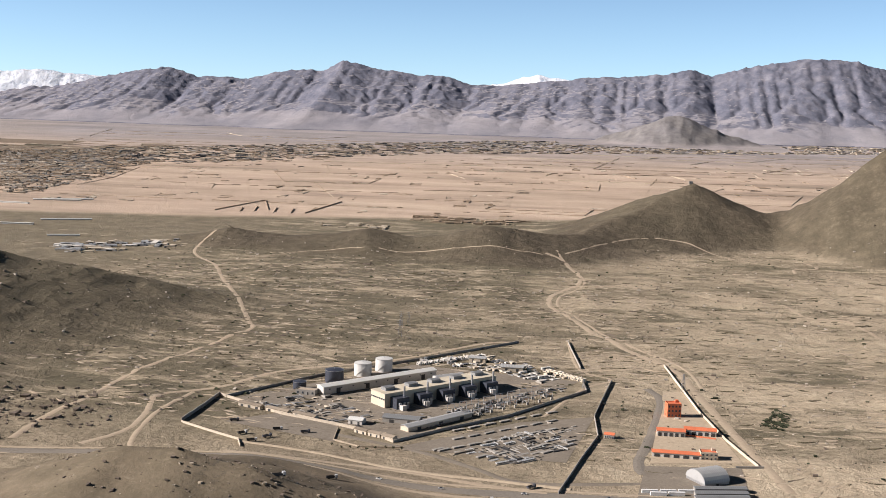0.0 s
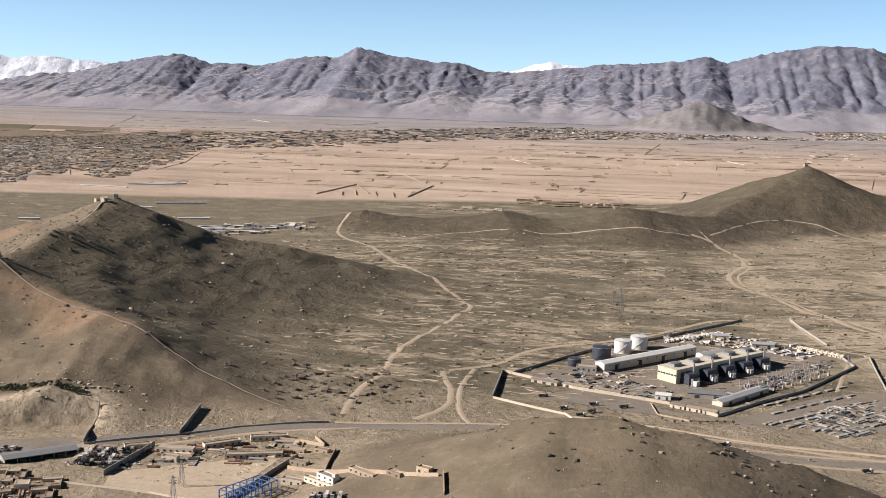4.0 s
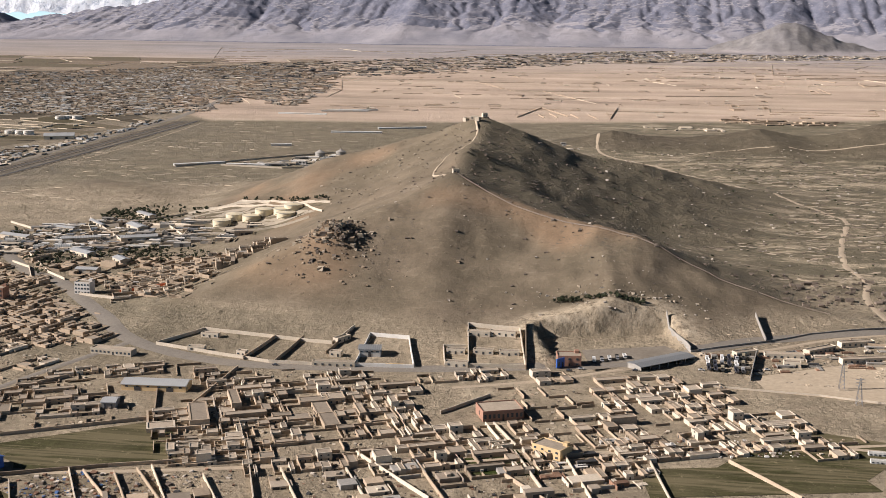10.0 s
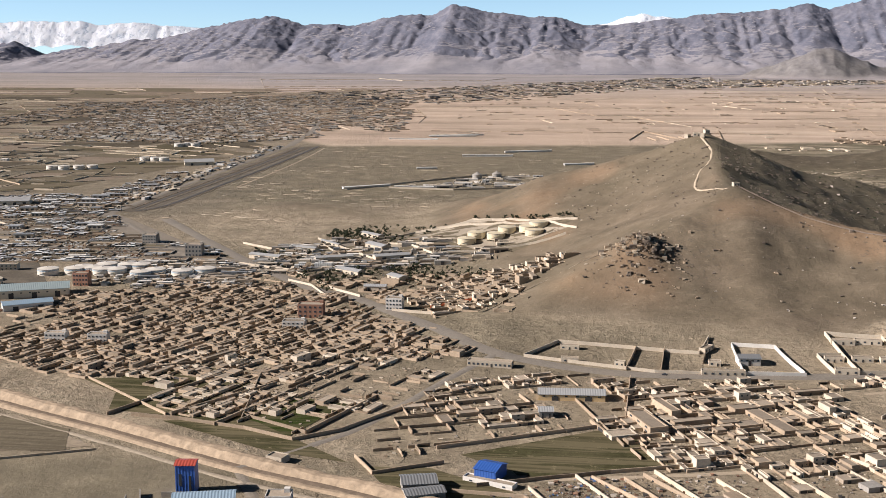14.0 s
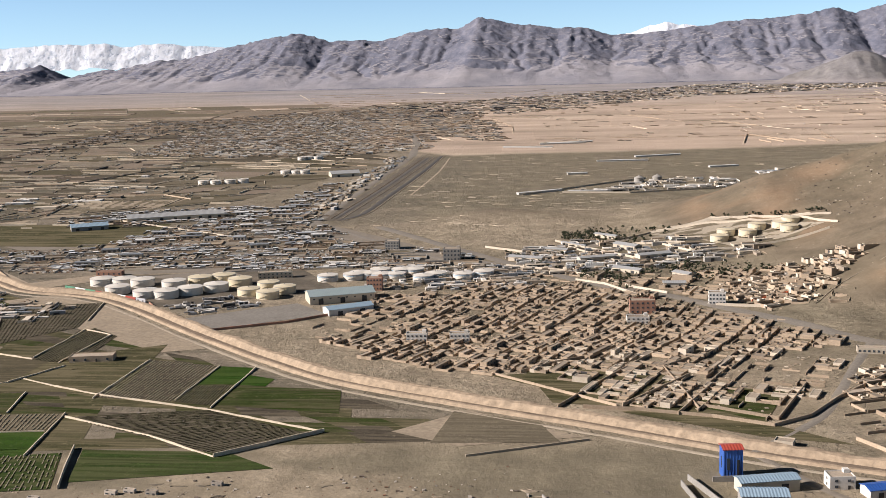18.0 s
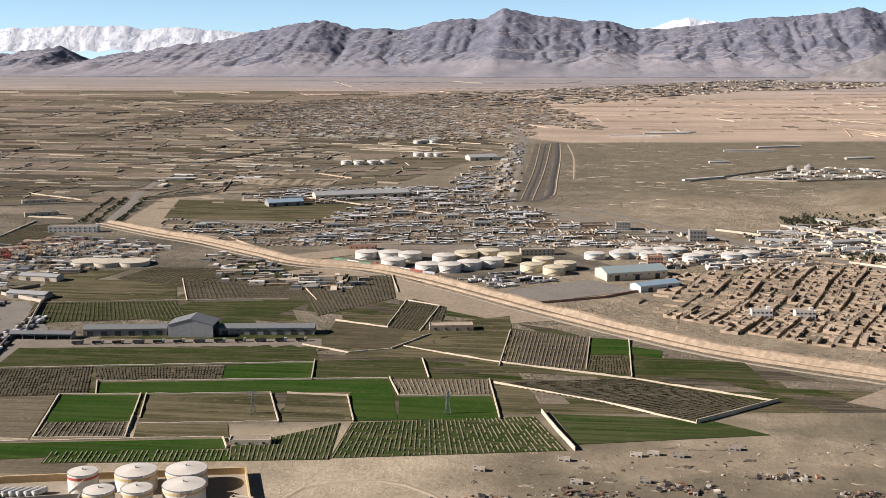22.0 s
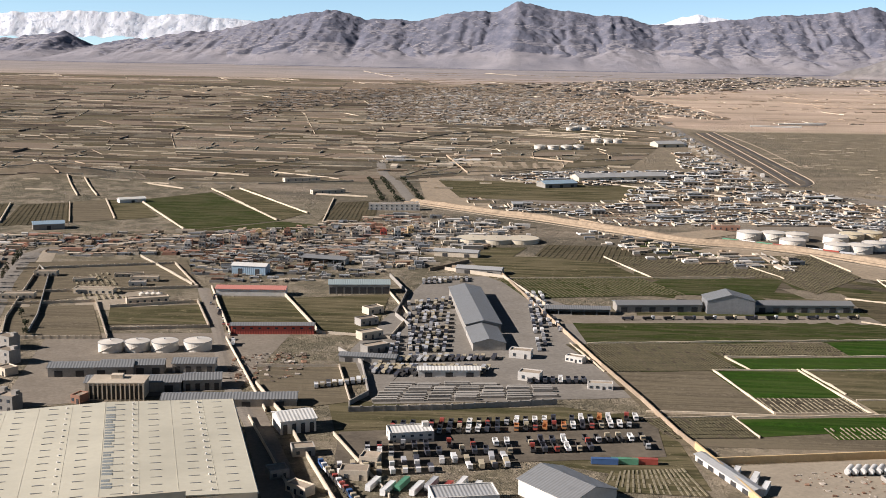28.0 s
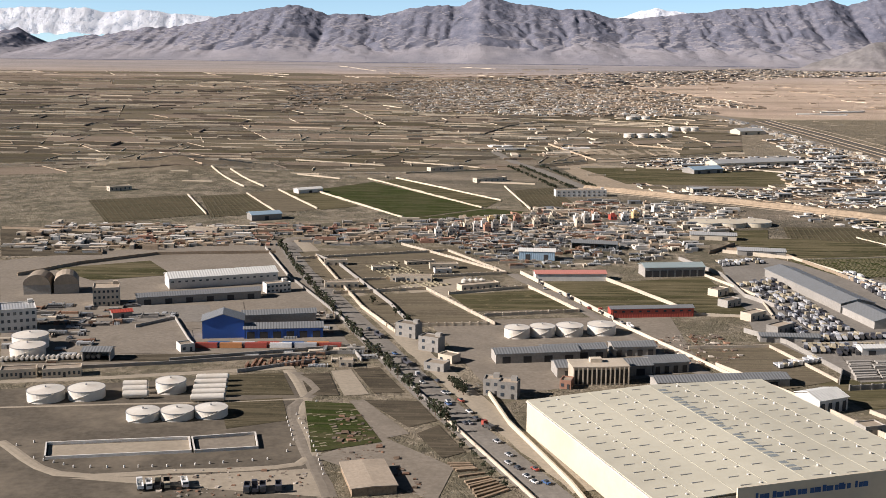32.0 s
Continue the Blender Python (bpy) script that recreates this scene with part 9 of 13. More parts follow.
wall_run([(-792.1, 246.5), (-758.7, 230.2), (-732.3, 212.6)], 0.75, FIELDWALL, 'low pale mud field wall', name='field_wall', t=0.35, uneven=0.25)
wall_run([(-791.5, 316.7), (-792.0, 266.9)], 0.75, FIELDWALL, 'low pale mud field wall', name='field_wall', t=0.35, uneven=0.25)
wall_run([(-762.0, 308.9), (-763.3, 266.2)], 0.75, FIELDWALL, 'low pale mud field wall', name='field_wall', t=0.35, uneven=0.25)
wall_run([(-917.3, 233.0), (-826.2, 247.3)], 0.75, FIELDWALL, 'low pale mud field wall', name='field_wall', t=0.35, uneven=0.25)
wall_run([(-854.5, 266.2), (-850.2, 243.1)], 0.75, FIELDWALL, 'low pale mud field wall', name='field_wall', t=0.35, uneven=0.25)
wall_run([(-818.6, 272.5), (-813.3, 249.5)], 0.75, FIELDWALL, 'low pale mud field wall', name='field_wall', t=0.35, uneven=0.25)
wall_run([(-958.1, 243.4), (-854.1, 263.4)], 0.75, FIELDWALL, 'low pale mud field wall', name='field_wall', t=0.35, uneven=0.25)
wall_run([(-954.3, 211.9), (-963.5, 242.6)], 0.75, FIELDWALL, 'low pale mud field wall', name='field_wall', t=0.35, uneven=0.25)
wall_run([(-947.3, 170.4), (-924.0, 175.0), (-919.8, 159.4)], 0.75, FIELDWALL, 'low pale mud field wall', name='field_wall', t=0.35, uneven=0.25)
wall_run([(-895.8, 405.3), (-875.4, 359.6)], 0.75, FIELDWALL, 'low pale mud field wall', name='field_wall', t=0.35, uneven=0.25)
wall_run([(-945.9, 395.7), (-928.7, 351.7)], 0.75, FIELDWALL, 'low pale mud field wall', name='field_wall', t=0.35, uneven=0.25)
wall_run([(-852.9, 416.6), (-844.1, 379.4)], 0.75, FIELDWALL, 'low pale mud field wall', name='field_wall', t=0.35, uneven=0.25)
wall_run([(-990.1, 340.9), (-887.3, 359.6)], 0.75, FIELDWALL, 'low pale mud field wall', name='field_wall', t=0.35, uneven=0.25)
wall_run([(-748.0, 307.1), (-748.7, 258.5)], 0.75, FIELDWALL, 'low pale mud field wall', name='field_wall', t=0.35, uneven=0.25)
wall_run([(-732.3, 212.6), (-706.2, 236.4)], 1.6, FIELDWALL, 'mud wall with a shaded side', name='field_wall')
wall_run([(-776.0, 217.9), (-770.8, 200.6), (-766.0, 186.3)], 1.5, FIELDWALL, 'mud wall at the edge of the green plot', name='field_wall')
block(-852.6, 182.3, 9.3, 11.0, 4.0, 1.2, FIELDWALL, "roofless mud farm hut in the fields", bays=3, roof_hut=False)
block(-813.7, 315.8, 10.2, 16.3, 6.0, 2.0, MUD, "mud farm compound beside the canal", bays=4, roof_hut=False)

# ---- long sheds in the fields ----
shed(-960.4, 285.7, 5.0, 22.6, 5.0, 2.0, CONCRETE, GREYROOF, "low grey open shed", doors=0, open_front=True)
shed(-932.1, 294.9, 9.6, 30.1, 7.0, 2.6, CONCRETE, GREYROOF, "long grey-roofed shed among the fields", doors=6)
shed(-907.1, 297.2, 94.1, 10.0, 16.6, 4.6, STEEL, GREYROOF, "tall open-sided grey hall", doors=0, open_front=True)
shed(-880.7, 302.3, 7.6, 35.2, 7.0, 2.6, CONCRETE, GREYROOF, "long grey-roofed shed among the fields", doors=7)
patch('yard', [(-966.8, 268.7), (-968.8, 280.9), (-858.8, 295.8), (-856.1, 283.8)], GRAVELYARD, 'grey yard before the long sheds', category='yard')
vehicle('truck', 2, -943.4, 277.5, 10)
vehicle('truck', 1, -936.3, 278.7, 14)
vehicle('truck', 5, -929.3, 279.9, 18)
vehicle('truck', 2, -922.2, 281.1, 10)
vehicle('truck', 1, -915.1, 282.3, 14)
vehicle('truck', 5, -908.0, 283.5, 18)
vehicle('truck', 2, -900.9, 284.8, 10)
vehicle('truck', 1, -893.8, 286.0, 14)
vehicle('truck', 5, -886.6, 287.3, 18)
vehicle('truck', 2, -879.5, 288.6, 10)
vehicle('truck', 1, -872.3, 289.9, 14)
vehicle('truck', 5, -865.1, 291.2, 18)

# ---- walled tank yard ----
patch('yard', [(-911.8, 103.7), (-934.2, 138.2), (-847.3, 159.4), (-832.2, 118.4)], PALEYARD, 'pale gravel floor of the tank yard', category='yard', lift=0.08)
wall_run([(-934.7, 139.2), (-889.2, 150.1), (-847.3, 159.4)], 2.2, YELLOWWALL, 'yellow ochre wall round the tank yard', coping=YELLOWWALL)
wall_run([(-847.3, 159.4), (-832.7, 117.8)], 2.2, YELLOWWALL, 'yellow ochre wall round the tank yard', coping=YELLOWWALL)
wall_run([(-832.7, 117.8), (-869.9, 109.8)], 2.2, YELLOWWALL, 'yellow ochre front wall of the tank yard', coping=YELLOWWALL)
wall_run([(-869.9, 109.8), (-903.9, 105.4), (-915.1, 100.4)], 2.2, YELLOWWALL, 'yellow ochre front wall of the tank yard', coping=YELLOWWALL)
tank(-883.2, 145.0, 3.6, 4.6, TANKWHITE, "white fuel tank with a red band", band=REDPAINT, group="walled yard tanks")
tank(-870.8, 147.2, 5.0, 4.6, TANKWHITE, "white fuel tank with a yellow band", band=YELLOWWALL, group="walled yard tanks")
tank(-859.1, 149.8, 5.0, 4.6, TANKWHITE, "white fuel tank with a yellow band", band=YELLOWWALL, group="walled yard tanks")
tank(-874.8, 134.6, 3.6, 4.4, TANKWHITE, "white fuel tank with a yellow band", band=YELLOWWALL, group="walled yard tanks")
tank(-866.4, 136.6, 3.6, 4.4, TANKWHITE, "white fuel tank with a yellow band", band=YELLOWWALL, group="walled yard tanks")
tank(-856.4, 140.2, 5.0, 4.4, TANKWHITE, "white fuel tank with a yellow band", band=YELLOWWALL, group="walled yard tanks")
wall_run([(-877.3, 129.9), (-850.1, 134.1), (-852.2, 141.4)], 1.0, YELLOWWALL, 'low containment wall round the tanks')
shed(-856.3, 122.9, 98.6, 9.0, 6.1, 3.4, STEEL, GREYROOF, "grey gabled loading shed", doors=0, open_front=False)
block(-842.3, 139.4, -10.2, 5.3, 1.8, 1.8, CREAM, "cream strip of offices along the wall", bays=4, roof_hut=False)
wall_run([(-894.7, 121.4), (-898.0, 135.2), (-881.7, 139.8), (-879.3, 128.6)], 1.3, CONCRETE, 'grey concrete basin wall')
tank(-889.7, 125.4, 4.0, 0.8, TANKDARK, "open dark round basin", stairs=False, dome=0.01, roof=DARK)
tank(-881.9, 127.8, 3.2, 1.0, RUST, "open rusty round basin", stairs=False, dome=0.01, roof=DARK)


def lying_tank(x, y, ang, L, r, mat, label, group):
    e = root("lying_tank", x, y, ang, label, "tank", group)
    part("shell", Geo().lying(-L / 2, L / 2, 0, r + 0.3, r, 18), mat, e)
    for s in (-1, 1):
        part("end_cap", Geo().lying(s * L / 2 - 0.05, s * L / 2 + 0.25 * s + 0.05, 0, r + 0.3, r * 0.72, 14), mat, e)
        part("saddle", Geo().box(s * L * 0.3 - 0.2, s * L * 0.3 + 0.2, -r * 0.8, r * 0.8, -0.2, r * 0.6), CONCRETE, e)
    return e


lying_tank(-904.2, 137.9, 62, 3.6, 0.75, TANKGREY, "grey lying cylinder tank in a row", "lying tanks")
lying_tank(-902.5, 138.2, 62, 3.6, 0.75, TANKGREY, "grey lying cylinder tank in a row", "lying tanks")
lying_tank(-900.7, 138.4, 62, 3.6, 0.75, TANKGREY, "grey lying cylinder tank in a row", "lying tanks")
lying_tank(-898.9, 138.7, 62, 3.6, 0.75, TANKGREY, "grey lying cylinder tank in a row", "lying tanks")
lying_tank(-897.2, 139.0, 62, 3.6, 0.75, TANKGREY, "grey lying cylinder tank in a row", "lying tanks")
lying_tank(-895.4, 139.2, 62, 3.6, 0.75, TANKGREY, "grey lying cylinder tank in a row", "lying tanks")
lying_tank(-893.6, 139.5, 62, 3.6, 0.75, TANKGREY, "grey lying cylinder tank in a row", "lying tanks")
lying_tank(-891.8, 139.8, 62, 3.6, 0.75, TANKGREY, "grey lying cylinder tank in a row", "lying tanks")
block(-878.8, 118.8, 15.4, 5.1, 2.0, 1.8, CONCRETE, "dark gatehouse", bays=2, roof_hut=False)
vehicle('truck', 5, -902.2, 108.6, 5)
vehicle('truck', 4, -897.5, 109.3, 5)
vehicle('truck', 5, -892.8, 110.0, 5)
vehicle('box', 0, -927.0, 126.6, 70)
vehicle('box', 0, -924.7, 124.9, 70)
vehicle('box', 0, -926.0, 130.3, 70)
vehicle('box', 0, -929.6, 133.3, 70)
scatter(area([(-921.2, 134.6), (-906.2, 138.7), (-886.2, 132.7), (-902.6, 113.9)]), 160, (0.15, 0.5), [PALEROCK, RUST], 91, 'broken stone and scrap beside the basin', 'scrap', 'scrap')
shed(-931.4, 132.1, -67.2, 23.2, 3.0, 1.4, WHITEWALL, PALEROOF, "long pale store along the yellow wall", doors=5)
wall_run([(-936.3, 149.9), (-932.0, 134.7), (-926.9, 115.6)], 2.2, YELLOWWALL, 'yellow ochre wall beside the lorry park', coping=YELLOWWALL)

# ---- waste ground with rubble ----
scatter(area([(-799.2, 126.4), (-792.7, 174.4), (-714.7, 197.4), (-731.0, 129.8)]), 173, (0.12, 0.5), [PALEROCK, ROCK, RUST], 92, 'rubble and rubbish dumped on waste ground', 'rubble', 'rubble')
scatter(area([(-773.5, 164.9), (-751.7, 193.0), (-646.3, 211.0), (-665.2, 169.0)]), 140, (0.12, 0.5), [PALEROCK, ROCK, RUST], 93, 'rubble and rubbish dumped on waste ground', 'rubble', 'rubble')
scatter(area([(-631.0, 189.1), (-702.0, 207.8), (-665.0, 166.2), (-620.2, 156.9)]), 200, (0.15, 0.7), [PALEROCK, ROCK, RUST], 94, 'rubble and rubbish on waste ground', 'rubble', 'rubble')
scatter(area([(-521.3, 208.5), (-487.5, 231.7), (-466.2, 216.7), (-492.0, 198.2)]), 500, (0.12, 0.6), [PALEROCK, ROCK, RUST, CARPAINT[6]], 95, 'rubbish dumped between plot walls', 'rubble', 'rubble')
block(-768.7, 178.3, -7.0, 3.1, 1.4, 0.7, PALEROCK, "low makeshift hut on waste ground", bays=2, roof_hut=False, group="makeshift huts")
block(-765.3, 162.6, -6.4, 3.0, 1.4, 0.7, PALEROCK, "low makeshift hut on waste ground", bays=2, roof_hut=False, group="makeshift huts")
block(-750.2, 183.7, -7.4, 3.1, 1.4, 0.7, PALEROCK, "low makeshift hut on waste ground", bays=2, roof_hut=False, group="makeshift huts")
block(-745.7, 185.2, -7.4, 3.1, 1.4, 0.7, PALEROCK, "low makeshift hut on waste ground", bays=2, roof_hut=False, group="makeshift huts")
block(-739.4, 184.4, -7.4, 3.1, 1.4, 0.7, PALEROCK, "low makeshift hut on waste ground", bays=2, roof_hut=False, group="makeshift huts")
block(-724.3, 191.6, -7.7, 3.1, 1.4, 0.7, PALEROCK, "low makeshift hut on waste ground", bays=2, roof_hut=False, group="makeshift huts")
block(-773.6, 143.5, -5.4, 2.8, 1.4, 0.7, PALEROCK, "low makeshift hut on waste ground", bays=2, roof_hut=False, group="makeshift huts")
block(-770.9, 131.0, -4.9, 2.7, 1.4, 0.7, PALEROCK, "low makeshift hut on waste ground", bays=2, roof_hut=False, group="makeshift huts")
block(-740.6, 151.7, -6.0, 2.8, 1.4, 0.7, PALEROCK, "low makeshift hut on waste ground", bays=2, roof_hut=False, group="makeshift huts")
block(-748.8, 165.1, -6.6, 2.9, 1.4, 0.7, PALEROCK, "low makeshift hut on waste ground", bays=2, roof_hut=False, group="makeshift huts")
block(-789.7, 168.8, -6.3, 3.1, 1.4, 0.7, PALEROCK, "low makeshift hut on waste ground", bays=2, roof_hut=False, group="makeshift huts")
block(-779.3, 132.9, -4.9, 2.7, 1.4, 0.7, PALEROCK, "low makeshift hut on waste ground", bays=2, roof_hut=False, group="makeshift huts")
wall_run([(-645.8, 185.7), (-642.3, 173.6), (-611.1, 178.7)], 0.9, PLASTER, 'low wall of an empty plot')
wall_run([(-634.3, 177.6), (-639.0, 188.7)], 1.0, CONCRETE, 'short dark wall')
wall_run([(-634.3, 177.6), (-604.9, 183.7)], 0.5, CONCRETE, 'broken fence line', piers=1.6)
wall_run([(-661.6, 217.6), (-627.8, 233.3)], 0.8, CUT, 'low earth bund on the waste ground')

# ---- workshops by the canal crossing ----
block(-591.0, 207.0, 7.9, 5.0, 4.6, 7.4, BLUEPAINT, "tall blue sheet-clad tower with a red cap", bays=2, roof_hut=False, roofmat=REDPAINT)
red_cap = root('roof_cap', -591.0, 207.0, 8.0, 'red sheet cap on the blue tower', 'roof', z=7.6)
part('sheet', Geo().gable(-2.8, 2.8, -2.6, 2.6, 0.1, 0.6), REDPAINT, red_cap)
shed(-585.4, 187.3, 2.8, 11.3, 6.0, 3.2, CONCRETE, BLUEROOF, "grey workshop with a blue-grey roof", doors=3, windows=6)
shed(-583.2, 197.6, 14.9, 15.2, 5.0, 3.0, CREAM, BLUEROOF, "cream hall with a pale blue roof", doors=2)
shed(-589.8, 170.9, 11.0, 13.4, 6.0, 2.2, CONCRETE, PINKROOF, "low shed with a faded red roof", doors=3)
shed(-574.5, 174.9, -5.5, 5.4, 4.0, 1.8, CONCRETE, PINKROOF, "small shed with a faded red roof", doors=1)
shed(-581.3, 156.1, 98.4, 7.0, 12.2, 2.4, CONCRETE, GREYROOF, "grey-roofed shed", doors=1)
shed(-569.9, 162.6, 19.8, 11.4, 6.0, 2.4, CONCRETE, GREYROOF, "dark-roofed shed", doors=2)
shed(-561.2, 178.0, 128.4, 9.0, 9.3, 2.6, WHITEWALL, GREYROOF, "white shed with a dark roof", doors=1)
shed(-554.6, 196.0, 17.0, 11.4, 5.0, 2.2, WHITEWALL, BLUEPAINT, "white shed with a blue roof", doors=2)
shed(-542.1, 196.5, 17.6, 10.7, 6.0, 2.2, WHITEWALL, GREYROOF, "white shed with a dark pitched roof", doors=0, windows=8)
shed(-538.5, 170.9, 15.5, 23.2, 7.0, 2.4, CONCRETE, GREYROOF, "long grey workshop", doors=5)
block(-564.9, 201.0, 7.7, 6.4, 5.0, 3.0, WHITEWALL, "white two-storey house", storeys=2)
block(-556.6, 172.7, 33.0, 7.3, 4.0, 2.6, TEALROOF, "pale green two-storey house", storeys=2)
block(-549.3, 174.6, 21.3, 6.8, 4.0, 2.4, PINKROOF, "pinkish house", storeys=2)
block(-573.9, 231.2, -18.3, 5.2, 4.0, 1.6, PLASTER, "house at the canal crossing")
wall_run([(-603.8, 182.1), (-597.5, 164.9)], 2.0, CONCRETE, 'grey workshop yard wall')
wall_run([(-604.2, 198.8), (-600.4, 182.6), (-604.5, 182.0)], 2.0, CONCRETE, 'grey workshop yard wall')
wall_run([(-602.2, 203.1), (-595.7, 186.9)], 2.0, CONCRETE, 'grey workshop yard wall')
wall_run([(-596.0, 202.0), (-584.5, 203.6)], 2.0, CONCRETE, 'grey workshop yard wall')
quarter([(-573.8, 190.0), (-546.2, 190.3), (-532.6, 166.2), (-538.1, 137.3), (-576.9, 131.6), (-573.1, 166.9)], 12, 5.0, 4.2, 85, [CONCRETE, PLASTER, GREYROOF, MUD, WHITEWALL], 1.4, 2.6, 0.55, "huddle of small workshops and houses", name="workshops")

patch('yard', [(-686.1, 238.0), (-665.6, 260.0), (-630.0, 236.0), (-664.9, 226.0)], WORNEARTH, 'bare sandy lot below the canal', category='yard', lift=0.1)

# ---- lorry yard and depots beside the fields ----
patch('yard', [(-1015.6, 173.7), (-1030.1, 226.0), (-1017.4, 341.2), (-995.1, 344.7)], GREYYARD, 'grey gravel lorry yard', category='yard', lift=0.1)
patch('yard', [(-1015.5, 173.3), (-995.1, 344.7), (-964.3, 298.3), (-948.0, 188.2)], GREYYARD, 'grey gravel lorry yard', category='yard', lift=0.09)
wall_run([(-1009.9, 360.0), (-991.1, 357.1), (-972.3, 283.9), (-954.9, 217.5), (-945.9, 186.0)], 1.7, MUD, 'long mud boundary wall between the yard and the fields')
wall_run([(-1018.5, 352.6), (-1003.7, 373.6)], 1.7, MUD, 'long mud boundary wall between the yard and the fields')
wall_run([(-945.9, 186.0), (-939.2, 159.6), (-936.1, 150.0)], 1.7, MUD, 'long mud boundary wall between the yard and the fields')
wall_run([(-1032.9, 338.8), (-1022.6, 308.7), (-1022.2, 272.3), (-1015.6, 257.1)], 1.8, CONCRETE, 'winding concrete wall of the lorry yard')
wall_run([(-1033.3, 224.1), (-1024.3, 210.8), (-1017.8, 180.9), (-1021.4, 171.4)], 1.8, CONCRETE, 'winding concrete wall of the lorry yard')
wall_run([(-1020.5, 165.9), (-994.9, 171.4), (-968.2, 179.9)], 1.9, CONCRETE, 'grey concrete wall of the lorry yard', piers=3.0)
shed(-996.2, 281.0, 100.0, 58.0, 11.5, 3.0, CONCRETE, GREYROOF, "long grey-roofed depot hall", doors=1, rise=1.4)
shed(-990.0, 241.0, 100.0, 20.0, 10.0, 2.4, CONCRETE, GREYROOF, "grey sheet-roofed annex of the depot hall", doors=2)
park_far([(-1021.0, 294.6), (-1013.4, 300.4), (-998.5, 217.6), (-1011.7, 215.7)], 6, 9, 21, [2, 5, 1, 1], 0.85, None)
park_far([(-1022.0, 217.4), (-985.6, 225.8), (-985.3, 218.2), (-1020.8, 209.5)], 20, 1, 22, [5, 2, 1], 0.85, 80)
park_far([(-1019.0, 202.6), (-988.2, 209.9), (-987.8, 202.4), (-1018.0, 195.8)], 18, 1, 23, [5, 2, 2], 0.85, 80)
park_far([(-979.8, 315.1), (-972.5, 318.2), (-964.9, 256.7), (-972.2, 255.6)], 3, 9, 24, [0, 1, 2], 0.85, None)
park_far([(-1020.1, 335.2), (-1001.6, 341.4), (-1001.1, 332.7), (-1019.0, 324.6)], 9, 2, 25, [0, 1, 5], 0.85, None)
park('truck', [(-976.7, 201.7), (-959.4, 204.1), (-959.6, 198.6), (-976.6, 196.2)], 8, 1, 29, [0, 2], 0.85, None)
rows('rows of grey precast concrete panels standing in a yard', [(-1016.5, 174.5), (-1013.5, 192.0), (-969.6, 198.0), (-967.5, 183.9)], 1.7, CONCRETE, 0.95, 1.0, 0.12, 0, 6.5)
block(-956.3, 195.7, -0.7, 6.8, 3.0, 1.6, WHITEWALL, "small white office", bays=4)
block(-962.3, 222.3, -26.2, 5.5, 3.0, 1.6, WHITEWALL, "small white office", bays=4)
patch('field', [(-1020.7, 152.6), (-1020.6, 168.2), (-966.1, 177.3), (-947.7, 171.5)], DULLGRASS, 'rough grass behind the lorry park')
patch('yard', [(-1017.4, 126.2), (-1020.4, 150.5), (-943.7, 169.8), (-943.5, 143.3)], DEPOTSOIL, 'oil-dark ground of the lorry park', category='yard', lift=0.12)
park('truck', [(-1009.0, 157.7), (-947.7, 172.4), (-947.0, 162.8), (-1009.1, 148.0)], 27, 2, 26, [0, 1, 2, 3, 3, 5, 2, 4], 0.85, None)
park('truck', [(-1013.5, 141.4), (-947.4, 157.7), (-945.7, 146.7), (-1012.1, 132.2)], 25, 2, 28, [0, 1, 2, 5, 2, 3], 0.7, None)
park_far([(-1017.9, 128.9), (-979.5, 140.3), (-977.9, 131.5), (-1016.2, 119.6)], 14, 2, 27, [0, 1, 2, 5], 0.8, None)
vehicle('box', 0, -1007.2, 116.8, 75)
vehicle('box', 0, -1003.8, 114.7, 75)
vehicle('box', 7, -1001.1, 117.6, 75)
vehicle('box', 0, -997.8, 115.5, 75)
vehicle('box', 1, -995.0, 118.4, 75)
vehicle('box', 3, -991.7, 116.3, 75)
vehicle('box', 0, -988.8, 119.3, 75)
vehicle('box', 0, -985.6, 117.1, 75)
vehicle('box', 6, -957.9, 137.0, 2)
vehicle('box', 7, -953.4, 137.6, 2)
vehicle('box', 3, -949.0, 138.1, 2)
shed(-966.7, 114.9, 132.2, 16.0, 12.6, 3.4, WHITEWALL, GREYROOF, "large hall with a grey pitched roof", doors=2, rise=2.0)
block(-1012.0, 121.8, 1.4, 6.1, 4.0, 1.9, PLASTER, "pale workshop with a flat roof")
block(-1009.8, 130.4, -6.6, 4.2, 4.0, 1.9, PLASTER, "pale workshop with a flat roof")
patch('field', [(-959.8, 120.5), (-956.8, 132.5), (-940.4, 136.4), (-936.5, 119.8)], DULLGRASS, 'rough green plot')
rows('low earth ridges of a vineyard in rows', [(-959.8, 120.5), (-956.8, 132.5), (-940.4, 136.4), (-936.5, 119.8)], 1.1, PALEVINE, along=1, height=0.25)
patch('field', [(-941.4, 151.2), (-944.9, 171.9), (-888.5, 166.4), (-891.9, 153.8)], BROWNFIELD, 'pale sandy strip between the fields and the tank yard', lift=0.05)
block(-1003.0, 148.2, 16.4, 10.5, 6.0, 2.3, WHITEWALL, "white two-storey guard house with dark windows", storeys=2, bays=5, roofmat=WHITEROOF)
wall_run([(-1044.3, 158.0), (-1022.4, 108.6)], 1.2, PLASTER, 'pale wall along the service road')
wall_run([(-1021.3, 148.3), (-1002.9, 111.1)], 1.2, PLASTER, 'pale wall behind the guard house')
block(-1021.7, 111.7, -32.8, 5.7, 3.0, 1.8, PLASTER, "pale lean-to along the wall", bays=3, roof_hut=False)

